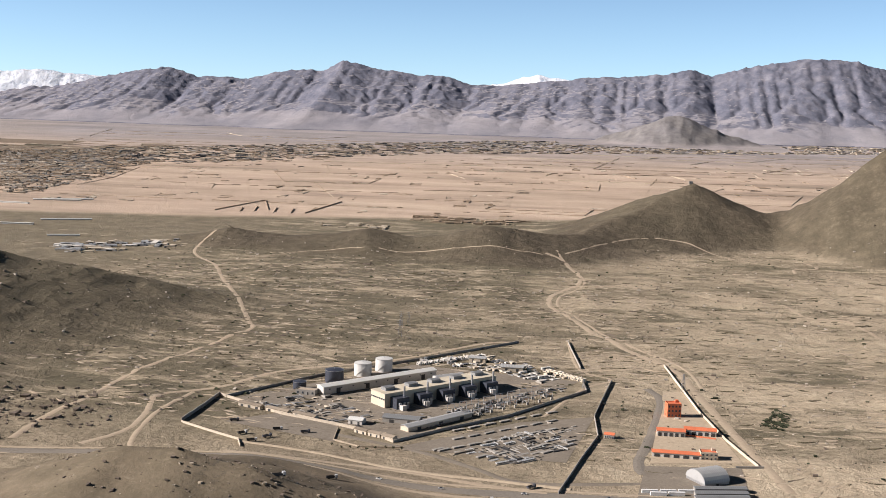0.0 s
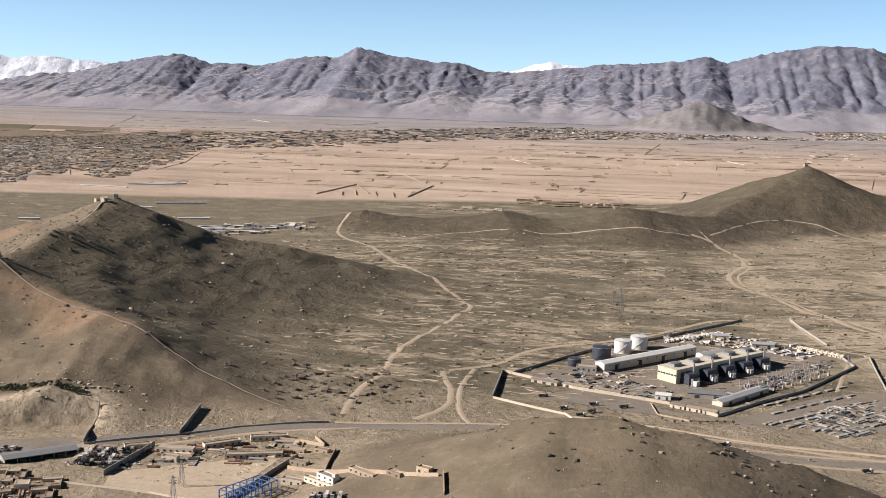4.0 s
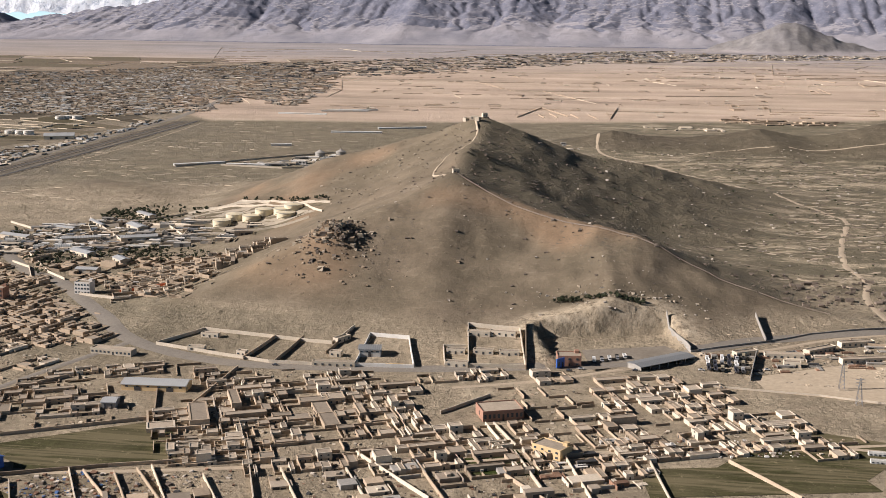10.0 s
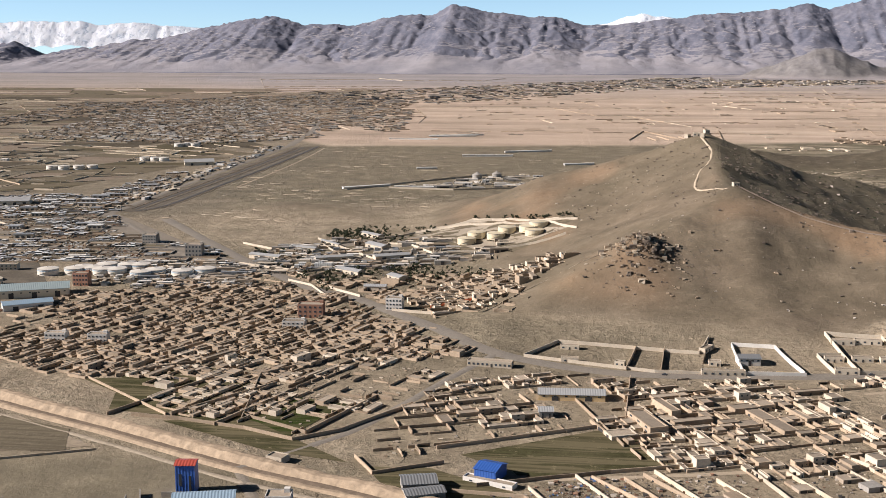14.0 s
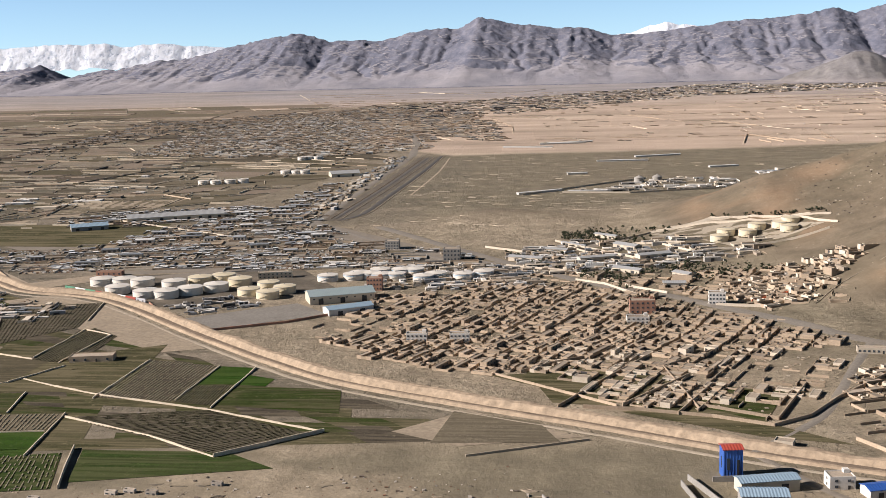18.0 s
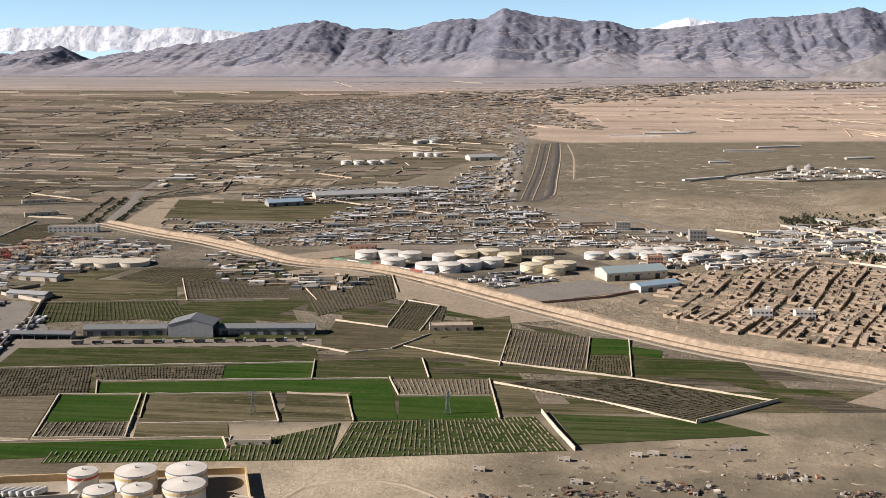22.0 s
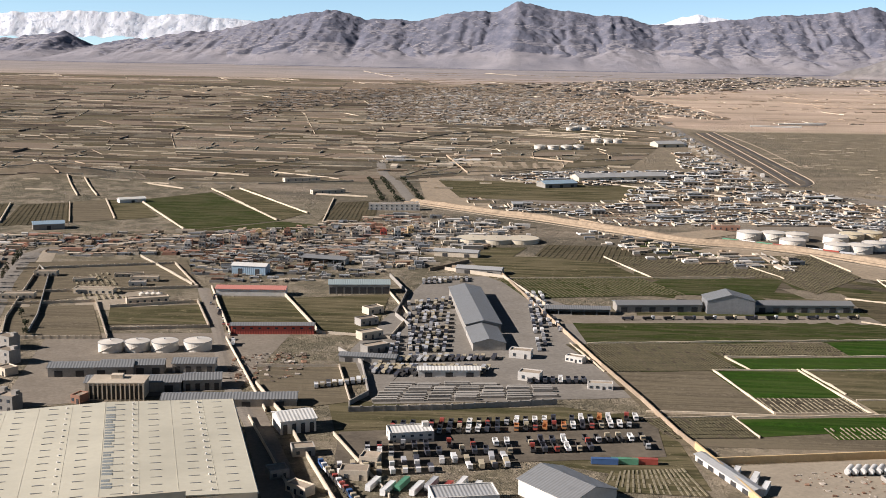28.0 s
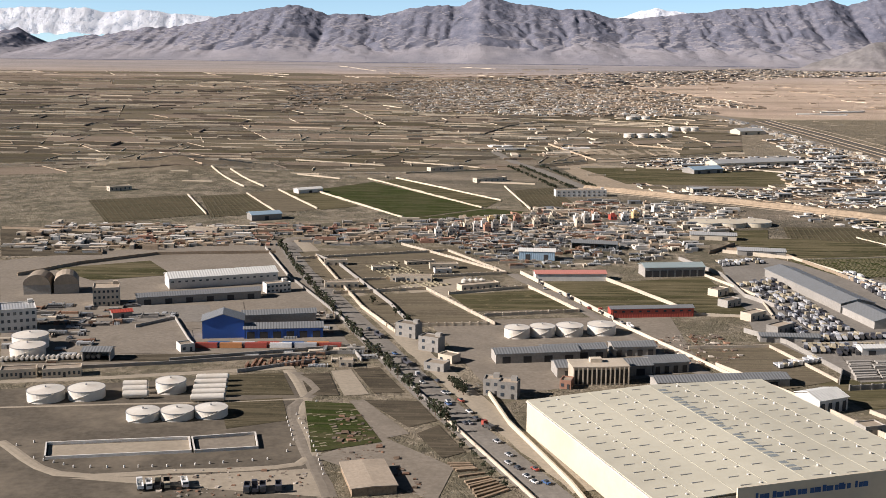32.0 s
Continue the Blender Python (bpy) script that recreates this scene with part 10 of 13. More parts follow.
# ---- sheds between the roads ----
patch('field', [(-1074.6, 251.8), (-1088.7, 292.2), (-1065.2, 294.1), (-1047.2, 258.4)], DULLGRASS, 'walled grassy plot')
patch('field', [(-1042.5, 245.3), (-1063.2, 294.4), (-1028.6, 305.8), (-1025.4, 240.6)], DULLGRASS, 'walled grassy plot')
shed(-1078.7, 298.8, 5.0, 25.3, 6.0, 2.4, WHITEWALL, PINKROOF, "long white shed with a faded red roof", doors=0)
shed(-1058.0, 243.4, 8.7, 26.4, 4.0, 2.8, REDPAINT, GREYROOF, "long red sheet-walled shed with a grey roof", doors=0, windows=10)
shed(-1040.6, 309.9, 9.0, 22.5, 8.0, 3.4, CONCRETE, TEALROOF, "large grey-green hall with roller doors", doors=8)
wall_run([(-1096.0, 306.8), (-1070.2, 237.3)], 1.6, PLASTER, 'pale wall of the red sheds')
wall_run([(-1065.8, 296.9), (-1043.3, 245.1)], 1.6, PLASTER, 'pale wall of the red sheds')
wall_run([(-1028.8, 307.8), (-1017.5, 273.0), (-1020.1, 241.4), (-1044.2, 245.0)], 1.2, PLASTER, 'pale wall round the grassy plot')
shed(-1088.5, 336.4, -3.5, 13.9, 6.0, 3.4, BLUEROOF, WHITEROOF, "white-roofed blue workshop", doors=2)
shed(-1063.3, 363.3, -9.5, 18.7, 6.0, 2.2, CONCRETE, GREYROOF, "low grey open shed", open_front=True, doors=0)
tank(-1100.6, 215.0, 3.7, 2.8, TANKWHITE, "white tank behind the sheds", group="shed-yard tanks")
tank(-1093.2, 217.0, 3.7, 2.8, TANKWHITE, "white tank behind the sheds", group="shed-yard tanks")
tank(-1085.2, 218.5, 4.0, 2.8, TANKWHITE, "white tank behind the sheds", group="shed-yard tanks")
tank(-1075.7, 220.5, 4.2, 2.8, TANKWHITE, "white tank behind the sheds", group="shed-yard tanks")
shed(-1096.6, 190.2, 10.9, 22.8, 6.0, 2.6, CONCRETE, GREYROOF, "grey shed beside the tanks", doors=4, group="stores")
shed(-1086.2, 194.0, 11.9, 17.2, 6.0, 2.6, CONCRETE, GREYROOF, "grey shed with white doors", doors=4, group="stores")
shed(-1069.8, 198.1, 8.3, 11.7, 6.0, 2.6, CONCRETE, GREYROOF, "grey shed with white doors", doors=4, group="stores")
shed(-1080.2, 178.3, 9.2, 24.9, 7.0, 2.6, CONCRETE, GREYROOF, "long grey-roofed store", doors=4, group="stores")
shed(-1063.0, 182.5, 14.2, 9.9, 7.0, 2.8, CONCRETE, GREYROOF, "long grey-roofed store", doors=4, group="stores")
shed(-1051.8, 168.7, 9.6, 34.1, 6.0, 2.0, CONCRETE, GREYROOF, "low store with a grey sheet roof", doors=4, group="stores")


def pillared_block(x, y, ang, L, W, h):
    """A concrete building whose front is a row of tall dark openings between pillars."""
    e = root("pillared_building", x, y, ang, "pale concrete block with tall dark bays between pillars", "building")
    part("hall_body", Geo().box(-L / 2, L / 2, -W / 2, W / 2, -0.4, h), PLASTER, e)
    part("roof", Geo().box(-L / 2 - 0.3, L / 2 + 0.3, -W / 2 - 0.3, W / 2 + 0.3, h, h + 0.3), PLASTER, e)
    for i in range(12):
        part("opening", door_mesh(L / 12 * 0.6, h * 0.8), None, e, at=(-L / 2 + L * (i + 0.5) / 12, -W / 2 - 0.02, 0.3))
    for i in range(13):
        part("pillar", Geo().box(-L / 2 + L * i / 12 - 0.15, -L / 2 + L * i / 12 + 0.15, -W / 2 - 0.4, -W / 2, -0.2, h), PLASTER, e)
    part("stair_hut", Geo().box(-2, 1, 0, 2, h + 0.3, h + 1.3), PLASTER, e)
    return e


pillared_block(-1081.9, 171.1, 7.4, 13.9, 7.0, 4.4)
shed(-998.3, 202.9, 8.0, 17.4, 4.0, 2.0, WHITEWALL, WHITEROOF, "white-roofed shed beside the yard", doors=3)
shed(-1022.9, 214.5, -2.1, 16.7, 4.0, 1.8, CONCRETE, GREYROOF, "low dark shed", doors=3)
patch('yard', [(-1041.2, 163.0), (-1053.3, 203.4), (-1030.2, 206.8), (-1021.6, 174.3)], BROWNFIELD, 'bare rubble plot', category='yard')
wall_run([(-1053.3, 203.4), (-1030.2, 206.8), (-1021.3, 172.9)], 1.2, PLASTER, 'pale wall round the rubble plot')
wall_run([(-1070.6, 233.7), (-1041.2, 163.0)], 1.2, PLASTER, 'pale wall along the service road')
patch('field', [(-1138.9, 223.4), (-1154.2, 264.2), (-1128.6, 272.9), (-1108.4, 228.1)], BROWNFIELD, 'walled grassy plot')
patch('field', [(-1113.4, 246.0), (-1121.3, 269.6), (-1092.0, 278.7), (-1081.9, 250.7)], DULLGRASS, 'walled grassy plot')
patch('yard', [(-1157.9, 268.0), (-1185.4, 342.3), (-1122.0, 359.8), (-1102.6, 310.8)], BROWNFIELD, 'bare building plot with low walls', category='yard')
wall_run([(-1181.0, 327.3), (-1123.5, 349.2), (-1101.1, 305.9), (-1166.0, 285.2)], 1.3, PLASTER, 'pale plot wall beside the wide road', piers=2.5)
wall_run([(-1159.8, 267.7), (-1129.3, 277.3), (-1106.7, 228.3)], 1.3, PLASTER, 'pale plot wall beside the wide road', piers=2.5)
wall_run([(-1121.3, 269.6), (-1094.3, 282.9), (-1079.9, 247.1), (-1109.8, 238.9)], 1.3, PLASTER, 'pale plot wall beside the wide road', piers=2.5)
wall_run([(-1142.6, 362.9), (-1104.6, 310.4)], 1.3, PLASTER, 'pale plot wall beside the wide road', piers=2.5)
wall_run([(-1138.9, 223.4), (-1108.4, 228.1)], 1.3, PLASTER, 'pale plot wall beside the wide road', piers=2.5)
tank(-1116.2, 288.0, 1.2, 1.4, TANKWHITE, "small white water tank", stairs=False, dome=0.4)
tank(-1114.2, 288.4, 1.2, 1.4, TANKWHITE, "small white water tank", stairs=False, dome=0.4)
tank(-1112.2, 288.7, 1.2, 1.4, TANKWHITE, "small white water tank", stairs=False, dome=0.4)
tank(-1110.3, 289.0, 1.2, 1.4, TANKWHITE, "small white water tank", stairs=False, dome=0.4)
block(-1135.1, 291.5, 1.8, 14.6, 4.0, 1.8, PLASTER, "pale workshop with a flat roof", roof_hut=False, group="plot workshops")
block(-1111.5, 279.8, 26.8, 14.6, 4.0, 1.8, PLASTER, "pale workshop with a flat roof", roof_hut=False, group="plot workshops")
block(-1158.4, 279.1, 9.9, 11.7, 4.0, 1.8, PLASTER, "pale workshop with a flat roof", roof_hut=False, group="plot workshops")
block(-1165.0, 318.4, 9.5, 8.6, 4.0, 1.8, PLASTER, "pale workshop with a flat roof", roof_hut=False, group="plot workshops")
block(-1124.3, 314.4, 9.2, 10.6, 4.0, 1.8, PLASTER, "pale workshop with a flat roof", roof_hut=False, group="plot workshops")

# ---- the great warehouse ----


def warehouse(x, y, ang, L, D, h):
    """A huge cream hall: sheet roof in bays with rows of skylights and vents, a raised sign front and a porch."""
    e = root("warehouse", x, y, ang, "huge cream sheet-clad warehouse with a low-pitched ribbed roof", "building")
    part("hall_body", Geo().box(-L / 2, L / 2, -D / 2, D / 2, -0.5, h), CREAM, e)
    rise, n = 1.0, 8
    for i in range(n):
        a, b = -L / 2 + L * i / n, -L / 2 + L * (i + 1) / n
        za, zb = h + rise * (1 - abs(2 * i / n - 1)), h + rise * (1 - abs(2 * (i + 1) / n - 1))
        g = Geo().add([(a, -D / 2 - 0.3, za), (b, -D / 2 - 0.3, zb), (b, D / 2 + 0.3, zb), (a, D / 2 + 0.3, za), (a, -D / 2 - 0.3, za + 0.18), (b, -D / 2 - 0.3, zb + 0.18), (b, D / 2 + 0.3, zb + 0.18), (a, D / 2 + 0.3, za + 0.18)],
                      [(0, 3, 2, 1), (4, 5, 6, 7), (0, 1, 5, 4), (1, 2, 6, 5), (2, 3, 7, 6), (3, 0, 4, 7)])
        bay = part("roof_bay", g, CREAMROOF, e)
        part("seam", Geo().box(b - 0.06, b + 0.06, -D / 2 - 0.3, D / 2 + 0.3, zb + 0.1, zb + 0.21), CREAMROOF, bay)
        zc = (za + zb) / 2 + 0.18
        for k in range(15):
            v = -D / 2 + D * (k + 0.5) / 15
            part("skylight", shared("skylight", lambda: Geo().box(-1.1, 1.1, -0.09, 0.09, -0.12, 0.10), STEEL), None, bay, at=(a + L / n * 0.45, v, zc))
            if i % 2 == 0:
                part("roof_vent", shared("roof_vent", lambda: Geo().cyl(0, 0, -0.1, 0.32, 0.22, n=8), WHITEWALL), None, bay, at=(a + L / n * 0.85, v, zc))
    for s in (-1, 1):
        part("gutter", Geo().box(s * (L / 2 + 0.2) - 0.12, s * (L / 2 + 0.2) + 0.12, -D / 2, D / 2, h - 0.2, h + 0.02), WHITEWALL, e)
    # big bars on the roof and the sign over the porch: lettering drawn as plain bars
    for i in range(29):
        if i not in (3, 12, 26):
            part("roof_sign_bar", Geo().box(0.9 + 0.4 * (i % 3 == 1), 3.3 - 0.5 * (i % 4 == 2), 0, 1.25 - 0.3 * (i % 2), 0, 0.03), LETTERSPALE, e, at=(-1.0, -D / 2 + 5 + i * 1.8, h + rise * 0.93 + 0.21))
    x0, x1 = -L / 2 + L * 0.24, -L / 2 + L * 0.77
    front = part("sign_front", Geo().box(x0, x1, -D / 2 - 1.6, -D / 2 - 1.2, h * 0.45, h + 2.0).box(x0, x1, -D / 2 - 1.2, -D / 2, h * 0.45, h * 0.52), CREAM, e)
    for i in range(27):
        if i in (3, 12, 23):
            continue
        w = 0.5 + 0.25 * ((i * 7) % 3)
        part("sign_bar", Geo().box(0, w, -0.06, 0.0, 0, 0.95 if i % 4 else 1.2), LETTERS, front, at=(x0 + 3.6 + i * 0.85, -D / 2 - 1.6, h * 0.92))
    for s in (x0, (x0 + x1) / 2, x1):
        part("porch_post", Geo().box(s - 0.3, s + 0.3, -D / 2 - 1.7, -D / 2 - 1.1, -0.4, h * 0.45), CREAM, e)
    for i in range(5):
        part("loading_door", door_mesh(3.4, h * 0.36), None, e, at=(x0 + (x1 - x0) * (i + 0.5) / 5, -D / 2 - 0.02, 0))
    off = part("office", Geo().box(x1 + 7.0, x1 + 12.5, -D / 2 - 6, -D / 2, -0.4, h * 0.8), CREAM, e, "cream two-storey office at the corner")
    for i in range(6):
        part("window", window_mesh(0.6, 0.8), None, off, at=(x1 + 7.6 + 0.85 * i, -D / 2 - 6.02, h * 0.45))
    return e


CREAMROOF = surface("cream_roof_sheet", (0.49, 0.46, 0.36), 0.05, 0.05, 0.8, rough=0.6, bumpy=0.05)
LETTERSPALE = surface("faded_roof_lettering", (0.20, 0.22, 0.22), 0.1, 0.3, 1.0, bumpy=0)
warehouse(-1063.9, 112.4, 19.4, 58.7, 60.2, 6.9)

wall_run([(-1109.5, 157.0), (-1105.3, 135.4), (-1094.4, 99.6), (-1090.7, 83.7)], 1.3, CREAM, 'cream wall along the warehouse yard', coping=CREAM)
wall_run([(-1120.6, 141.2), (-1100.5, 88.2)], 1.0, PLASTER, 'low wall along the wide road')
wall_run([(-1174.3, 333.5), (-1148.7, 248.4), (-1135.8, 216.4)], 1.4, PLASTER, 'pale plot wall along the wide road', piers=3.0)
wall_run([(-1197.1, 350.2), (-1179.3, 295.0), (-1154.5, 236.3), (-1136.8, 185.6), (-1120.6, 141.2)], 1.2, CONCRETE, 'grey roadside wall')
block(-1131.8, 213.4, -26.2, 6.5, 4.0, 3.8, CONCRETE, "grey concrete roadside house with open bays", storeys=2, group="roadside houses")
block(-1124.7, 198.3, -25.4, 6.1, 4.0, 3.8, CONCRETE, "grey concrete roadside house with open bays", storeys=2, group="roadside houses")
block(-1119.6, 186.9, -33.7, 4.6, 4.0, 1.9, PLASTER, "unplastered brick roadside house with open bays", storeys=1, group="roadside houses")
block(-1108.5, 158.6, -9.2, 4.1, 4.0, 3.8, CONCRETE, "grey concrete roadside house with open bays", storeys=2, group="roadside houses")
block(-1104.7, 156.3, -12.8, 4.8, 4.0, 3.8, CONCRETE, "grey concrete roadside house with open bays", storeys=2, group="roadside houses")
block(-1090.1, 165.2, -16.2, 2.8, 4.0, 1.9, TERRACOTTA, "unplastered brick roadside house with open bays", storeys=1, group="roadside houses")
block(-1122.6, 178.8, -23.9, 5.7, 4.0, 1.9, CONCRETE, "grey concrete roadside house with open bays", storeys=1, group="roadside houses")
tree(-1117.3, 161.2, 3.0, 500)
tree(-1115.6, 156.6, 3.0, 501)
tree(-1118.4, 163.9, 3.0, 502)
tree(-1116.7, 158.9, 3.0, 503)
tree(-1143.6, 202.9, 1.6, 520)
tree(-1141.6, 195.7, 1.9, 522)
tree(-1137.6, 187.8, 1.7, 524)
tree(-1136.1, 180.1, 1.6, 526)
tree(-1132.4, 172.5, 2.2, 528)
tree(-1130.6, 164.6, 2.1, 530)
tree(-1127.3, 157.2, 1.6, 532)
tree(-1125.5, 150.6, 1.7, 534)
tree(-1122.6, 143.6, 2.2, 536)
tree(-1120.4, 137.2, 2.0, 538)
tree(-1118.9, 130.7, 1.9, 540)
tree(-1117.4, 124.5, 1.8, 542)
tree(-1115.5, 119.0, 2.1, 544)
tree(-1113.0, 113.4, 1.8, 546)
tree(-1111.2, 107.7, 1.7, 548)
tree(-1109.6, 102.6, 2.1, 550)
tree(-1107.2, 97.7, 1.6, 552)
vehicle('car', 1, -1108.2, 123.2, 122)
vehicle('car', 1, -1102.7, 103.3, 122)
vehicle('truck', 3, -1109.9, 132.2, 122)
vehicle('car', 1, -1114.1, 135.0, 122)
vehicle('car', 6, -1099.1, 100.1, 122)
vehicle('car', 0, -1114.1, 143.1, 122)
vehicle('car', 2, -1104.3, 107.7, 122)
vehicle('car', 0, -1101.4, 100.4, 122)
vehicle('truck', 1, -1126.5, 169.8, 122)
vehicle('car', 0, -1119.0, 150.4, 122)
vehicle('car', 2, -1156.7, 246.5, 122)
vehicle('car', 2, -1115.0, 134.8, 122)
vehicle('car', 6, -1119.0, 148.6, 122)
vehicle('car', 0, -1119.4, 157.2, 122)
vehicle('car', 0, -1125.8, 165.7, 122)
vehicle('car', 2, -1143.8, 219.3, 122)
vehicle('car', 1, -1105.9, 115.1, 122)
vehicle('truck', 2, -1140.2, 211.1, 122)
vehicle('car', 1, -1106.1, 110.4, 122)
vehicle('car', 3, -1116.1, 151.5, 122)
vehicle('car', 2, -1112.6, 138.2, 122)
vehicle('truck', 2, -1130.6, 182.4, 122)
vehicle('car', 3, -1100.9, 107.3, 122)
vehicle('car', 2, -1122.1, 167.1, 122)
vehicle('car', 1, -1120.2, 157.4, 122)
vehicle('car', 6, -1134.4, 192.3, 122)
vehicle('truck', 2, -1089.5, 288.3, 100)
vehicle('car', 1, -1088.7, 280.1, 100)
vehicle('car', 1, -1084.0, 272.8, 100)
vehicle('truck', 2, -1081.4, 265.4, 100)
vehicle('car', 0, -1078.3, 258.5, 100)
vehicle('car', 3, -1076.3, 251.6, 100)
vehicle('truck', 3, -1073.0, 245.1, 100)
vehicle('car', 1, -1070.8, 238.7, 100)
vehicle('car', 1, -1068.2, 232.6, 100)
vehicle('truck', 0, -1066.5, 226.5, 100)
vehicle('truck', 6, -1019.8, 126.3, 115)
vehicle('truck', 0, -1018.6, 124.1, 115)
vehicle('truck', 5, -1017.4, 121.9, 115)
vehicle('truck', 5, -1016.2, 119.8, 115)
vehicle('truck', 3, -1015.1, 117.7, 115)
vehicle('truck', 0, -1013.9, 115.6, 115)
vehicle('truck', 3, -1012.8, 113.6, 115)
vehicle('truck', 3, -1011.7, 111.6, 115)
vehicle('truck', 6, -1010.6, 109.6, 115)
vehicle('truck', 5, -1009.5, 107.7, 115)
vehicle('truck', 5, -1008.4, 105.8, 115)
vehicle('truck', 0, -1007.4, 103.9, 115)
vehicle('truck', 0, -1006.4, 102.1, 115)
vehicle('truck', 0, -1005.4, 100.3, 115)
vehicle('car', 2, -464.3, 331.0, 5)
vehicle('car', 2, -362.8, 340.0, 5)
vehicle('car', 0, -84.0, 410.5, -5)
vehicle('car', 1, -429.1, 335.6, 5)
vehicle('car', 2, -340.2, 344.1, 5)
vehicle('car', 1, -60.6, 409.0, 5)
vehicle('car', 2, -393.8, 339.3, 5)
vehicle('car', 0, -317.6, 348.6, 5)
vehicle('car', 0, -30.5, 411.9, 5)
vehicle('car', 1, -358.8, 344.2, 5)
vehicle('car', 0, -294.9, 353.6, 5)
vehicle('car', 2, 0.2, 414.6, 5)

# ---- fuel depot below the wide road ----
patch('yard', [(-1200.6, 87.9), (-1227.1, 154.3), (-1157.5, 173.3), (-1142.3, 90.8)], DEPOTSOIL, 'grey-brown gravel ground of the fuel depot', category='yard', lift=0.07)
patch('field', [(-1146.5, 114.7), (-1152.8, 149.2), (-1141.5, 148.0), (-1132.5, 122.0)], DARKGREEN, 'rough green plot inside the depot', lift=0.16)
rows('pale irrigation ridges of the rough plot', [(-1146.2, 115.5), (-1151.5, 140.0), (-1140.5, 146.0), (-1133.0, 122.5)], 1.5, PALEVINE, 0.16, 0.5, 0.35, 0, 1.6)
for q in ([(-1145.8, 112.7), (-1133.0, 126.0), (-1117.0, 108.0), (-1120.0, 90.0)], [(-1142.5, 150.5), (-1139.0, 151.5), (-1127.0, 128.0), (-1133.0, 124.0)]):
    patch('yard', q, GRAVELYARD, 'bare tan ground beside the rough plot', category='yard', lift=0.09)
for q in ([(-1157.1, 171.5), (-1149.9, 173.5), (-1145.2, 154.5), (-1152.5, 154.0)], [(-1144.2, 177.6), (-1137.6, 179.6), (-1129.8, 158.0), (-1137.0, 156.5)], [(-1139.0, 151.2), (-1126.2, 151.2), (-1121.3, 137.0), (-1127.5, 132.0)], [(-1125.5, 128.0), (-1120.8, 134.0), (-1114.8, 117.0), (-1119.5, 113.0)]):
    patch('field', q, TILTH, 'dark damp plot beside the road wall', lift=0.12)
patch('field', [(-1173.4, 152.7), (-1175.5, 169.4), (-1161.8, 172.9), (-1156.0, 153.9)], PLOUGHED, 'dark fallow plot')
patch('field', [(-1167.0, 128.4), (-1172.3, 147.4), (-1158.4, 151.5), (-1154.5, 135.0)], PLOUGHED, 'dark fallow plot')
patch('yard', [(-1149.7, 175.0), (-1144.7, 177.0), (-1138.2, 155.8), (-1144.0, 154.2)], PALEYARD, 'pale paved strip between dark plots', category='yard', lift=0.11)
tank(-1213.4, 147.5, 4.3, 2.4, TANKWHITE, "white tank with a rust-stained roof", group="lower depot tanks")
tank(-1204.5, 149.7, 4.3, 2.4, TANKWHITE, "white tank with a rust-stained roof", group="lower depot tanks")
tank(-1186.9, 134.6, 3.7, 1.9, TANKWHITE, "white squat tank", group="lower depot tanks")
tank(-1179.5, 135.8, 3.7, 1.9, TANKWHITE, "white squat tank", group="lower depot tanks")
tank(-1172.3, 137.8, 3.7, 1.9, TANKWHITE, "white squat tank", group="lower depot tanks")
tank(-1185.9, 155.4, 3.6, 2.8, TANKWHITE, "white tank", group="lower depot tanks")
tank(-1232.1, 185.9, 4.6, 2.8, TANKWHITE, "large white tank", group="lower depot tanks")
tank(-1234.4, 194.0, 4.8, 3.6, TANKWHITE, "large white tank", group="lower depot tanks")
lying_tank(-1175.2, 147.2, 8, 7.5, 0.9, TANKWHITE, "white lying tank in a row", "white lying tanks")
lying_tank(-1175.8, 151.2, 8, 7.5, 0.9, TANKWHITE, "white lying tank in a row", "white lying tanks")
lying_tank(-1176.4, 155.2, 8, 7.5, 0.9, TANKWHITE, "white lying tank in a row", "white lying tanks")
lying_tank(-1177.1, 159.4, 8, 7.5, 0.9, TANKWHITE, "white lying tank in a row", "white lying tanks")
lying_tank(-1177.7, 163.7, 8, 7.5, 0.9, TANKWHITE, "white lying tank in a row", "white lying tanks")
lying_tank(-1192.6, 148.8, 8, 5.5, 0.9, TANKWHITE, "white lying tank in a row", "white lying tanks")
lying_tank(-1193.8, 152.8, 8, 5.5, 0.9, TANKWHITE, "white lying tank in a row", "white lying tanks")
lying_tank(-1194.9, 156.9, 8, 5.5, 0.9, TANKWHITE, "white lying tank in a row", "white lying tanks")
lying_tank(-1236.3, 179.1, 95, 1.8, 0.5, TANKWHITE, "small white lying tank on a rack", "rack tanks")
lying_tank(-1235.1, 179.3, 95, 1.8, 0.5, TANKWHITE, "small white lying tank on a rack", "rack tanks")
lying_tank(-1233.8, 179.6, 95, 1.8, 0.5, TANKWHITE, "small white lying tank on a rack", "rack tanks")
lying_tank(-1232.6, 179.8, 95, 1.8, 0.5, TANKWHITE, "small white lying tank on a rack", "rack tanks")
lying_tank(-1231.3, 180.0, 95, 1.8, 0.5, TANKWHITE, "small white lying tank on a rack", "rack tanks")
lying_tank(-1230.1, 180.3, 95, 1.8, 0.5, TANKWHITE, "small white lying tank on a rack", "rack tanks")
lying_tank(-1228.8, 180.5, 95, 1.8, 0.5, TANKWHITE, "small white lying tank on a rack", "rack tanks")
lying_tank(-1227.6, 180.8, 95, 1.8, 0.5, TANKWHITE, "small white lying tank on a rack", "rack tanks")
lying_tank(-1226.3, 181.0, 95, 1.8, 0.5, TANKWHITE, "small white lying tank on a rack", "rack tanks")
lying_tank(-1225.0, 181.2, 95, 1.8, 0.5, TANKWHITE, "small white lying tank on a rack", "rack tanks")
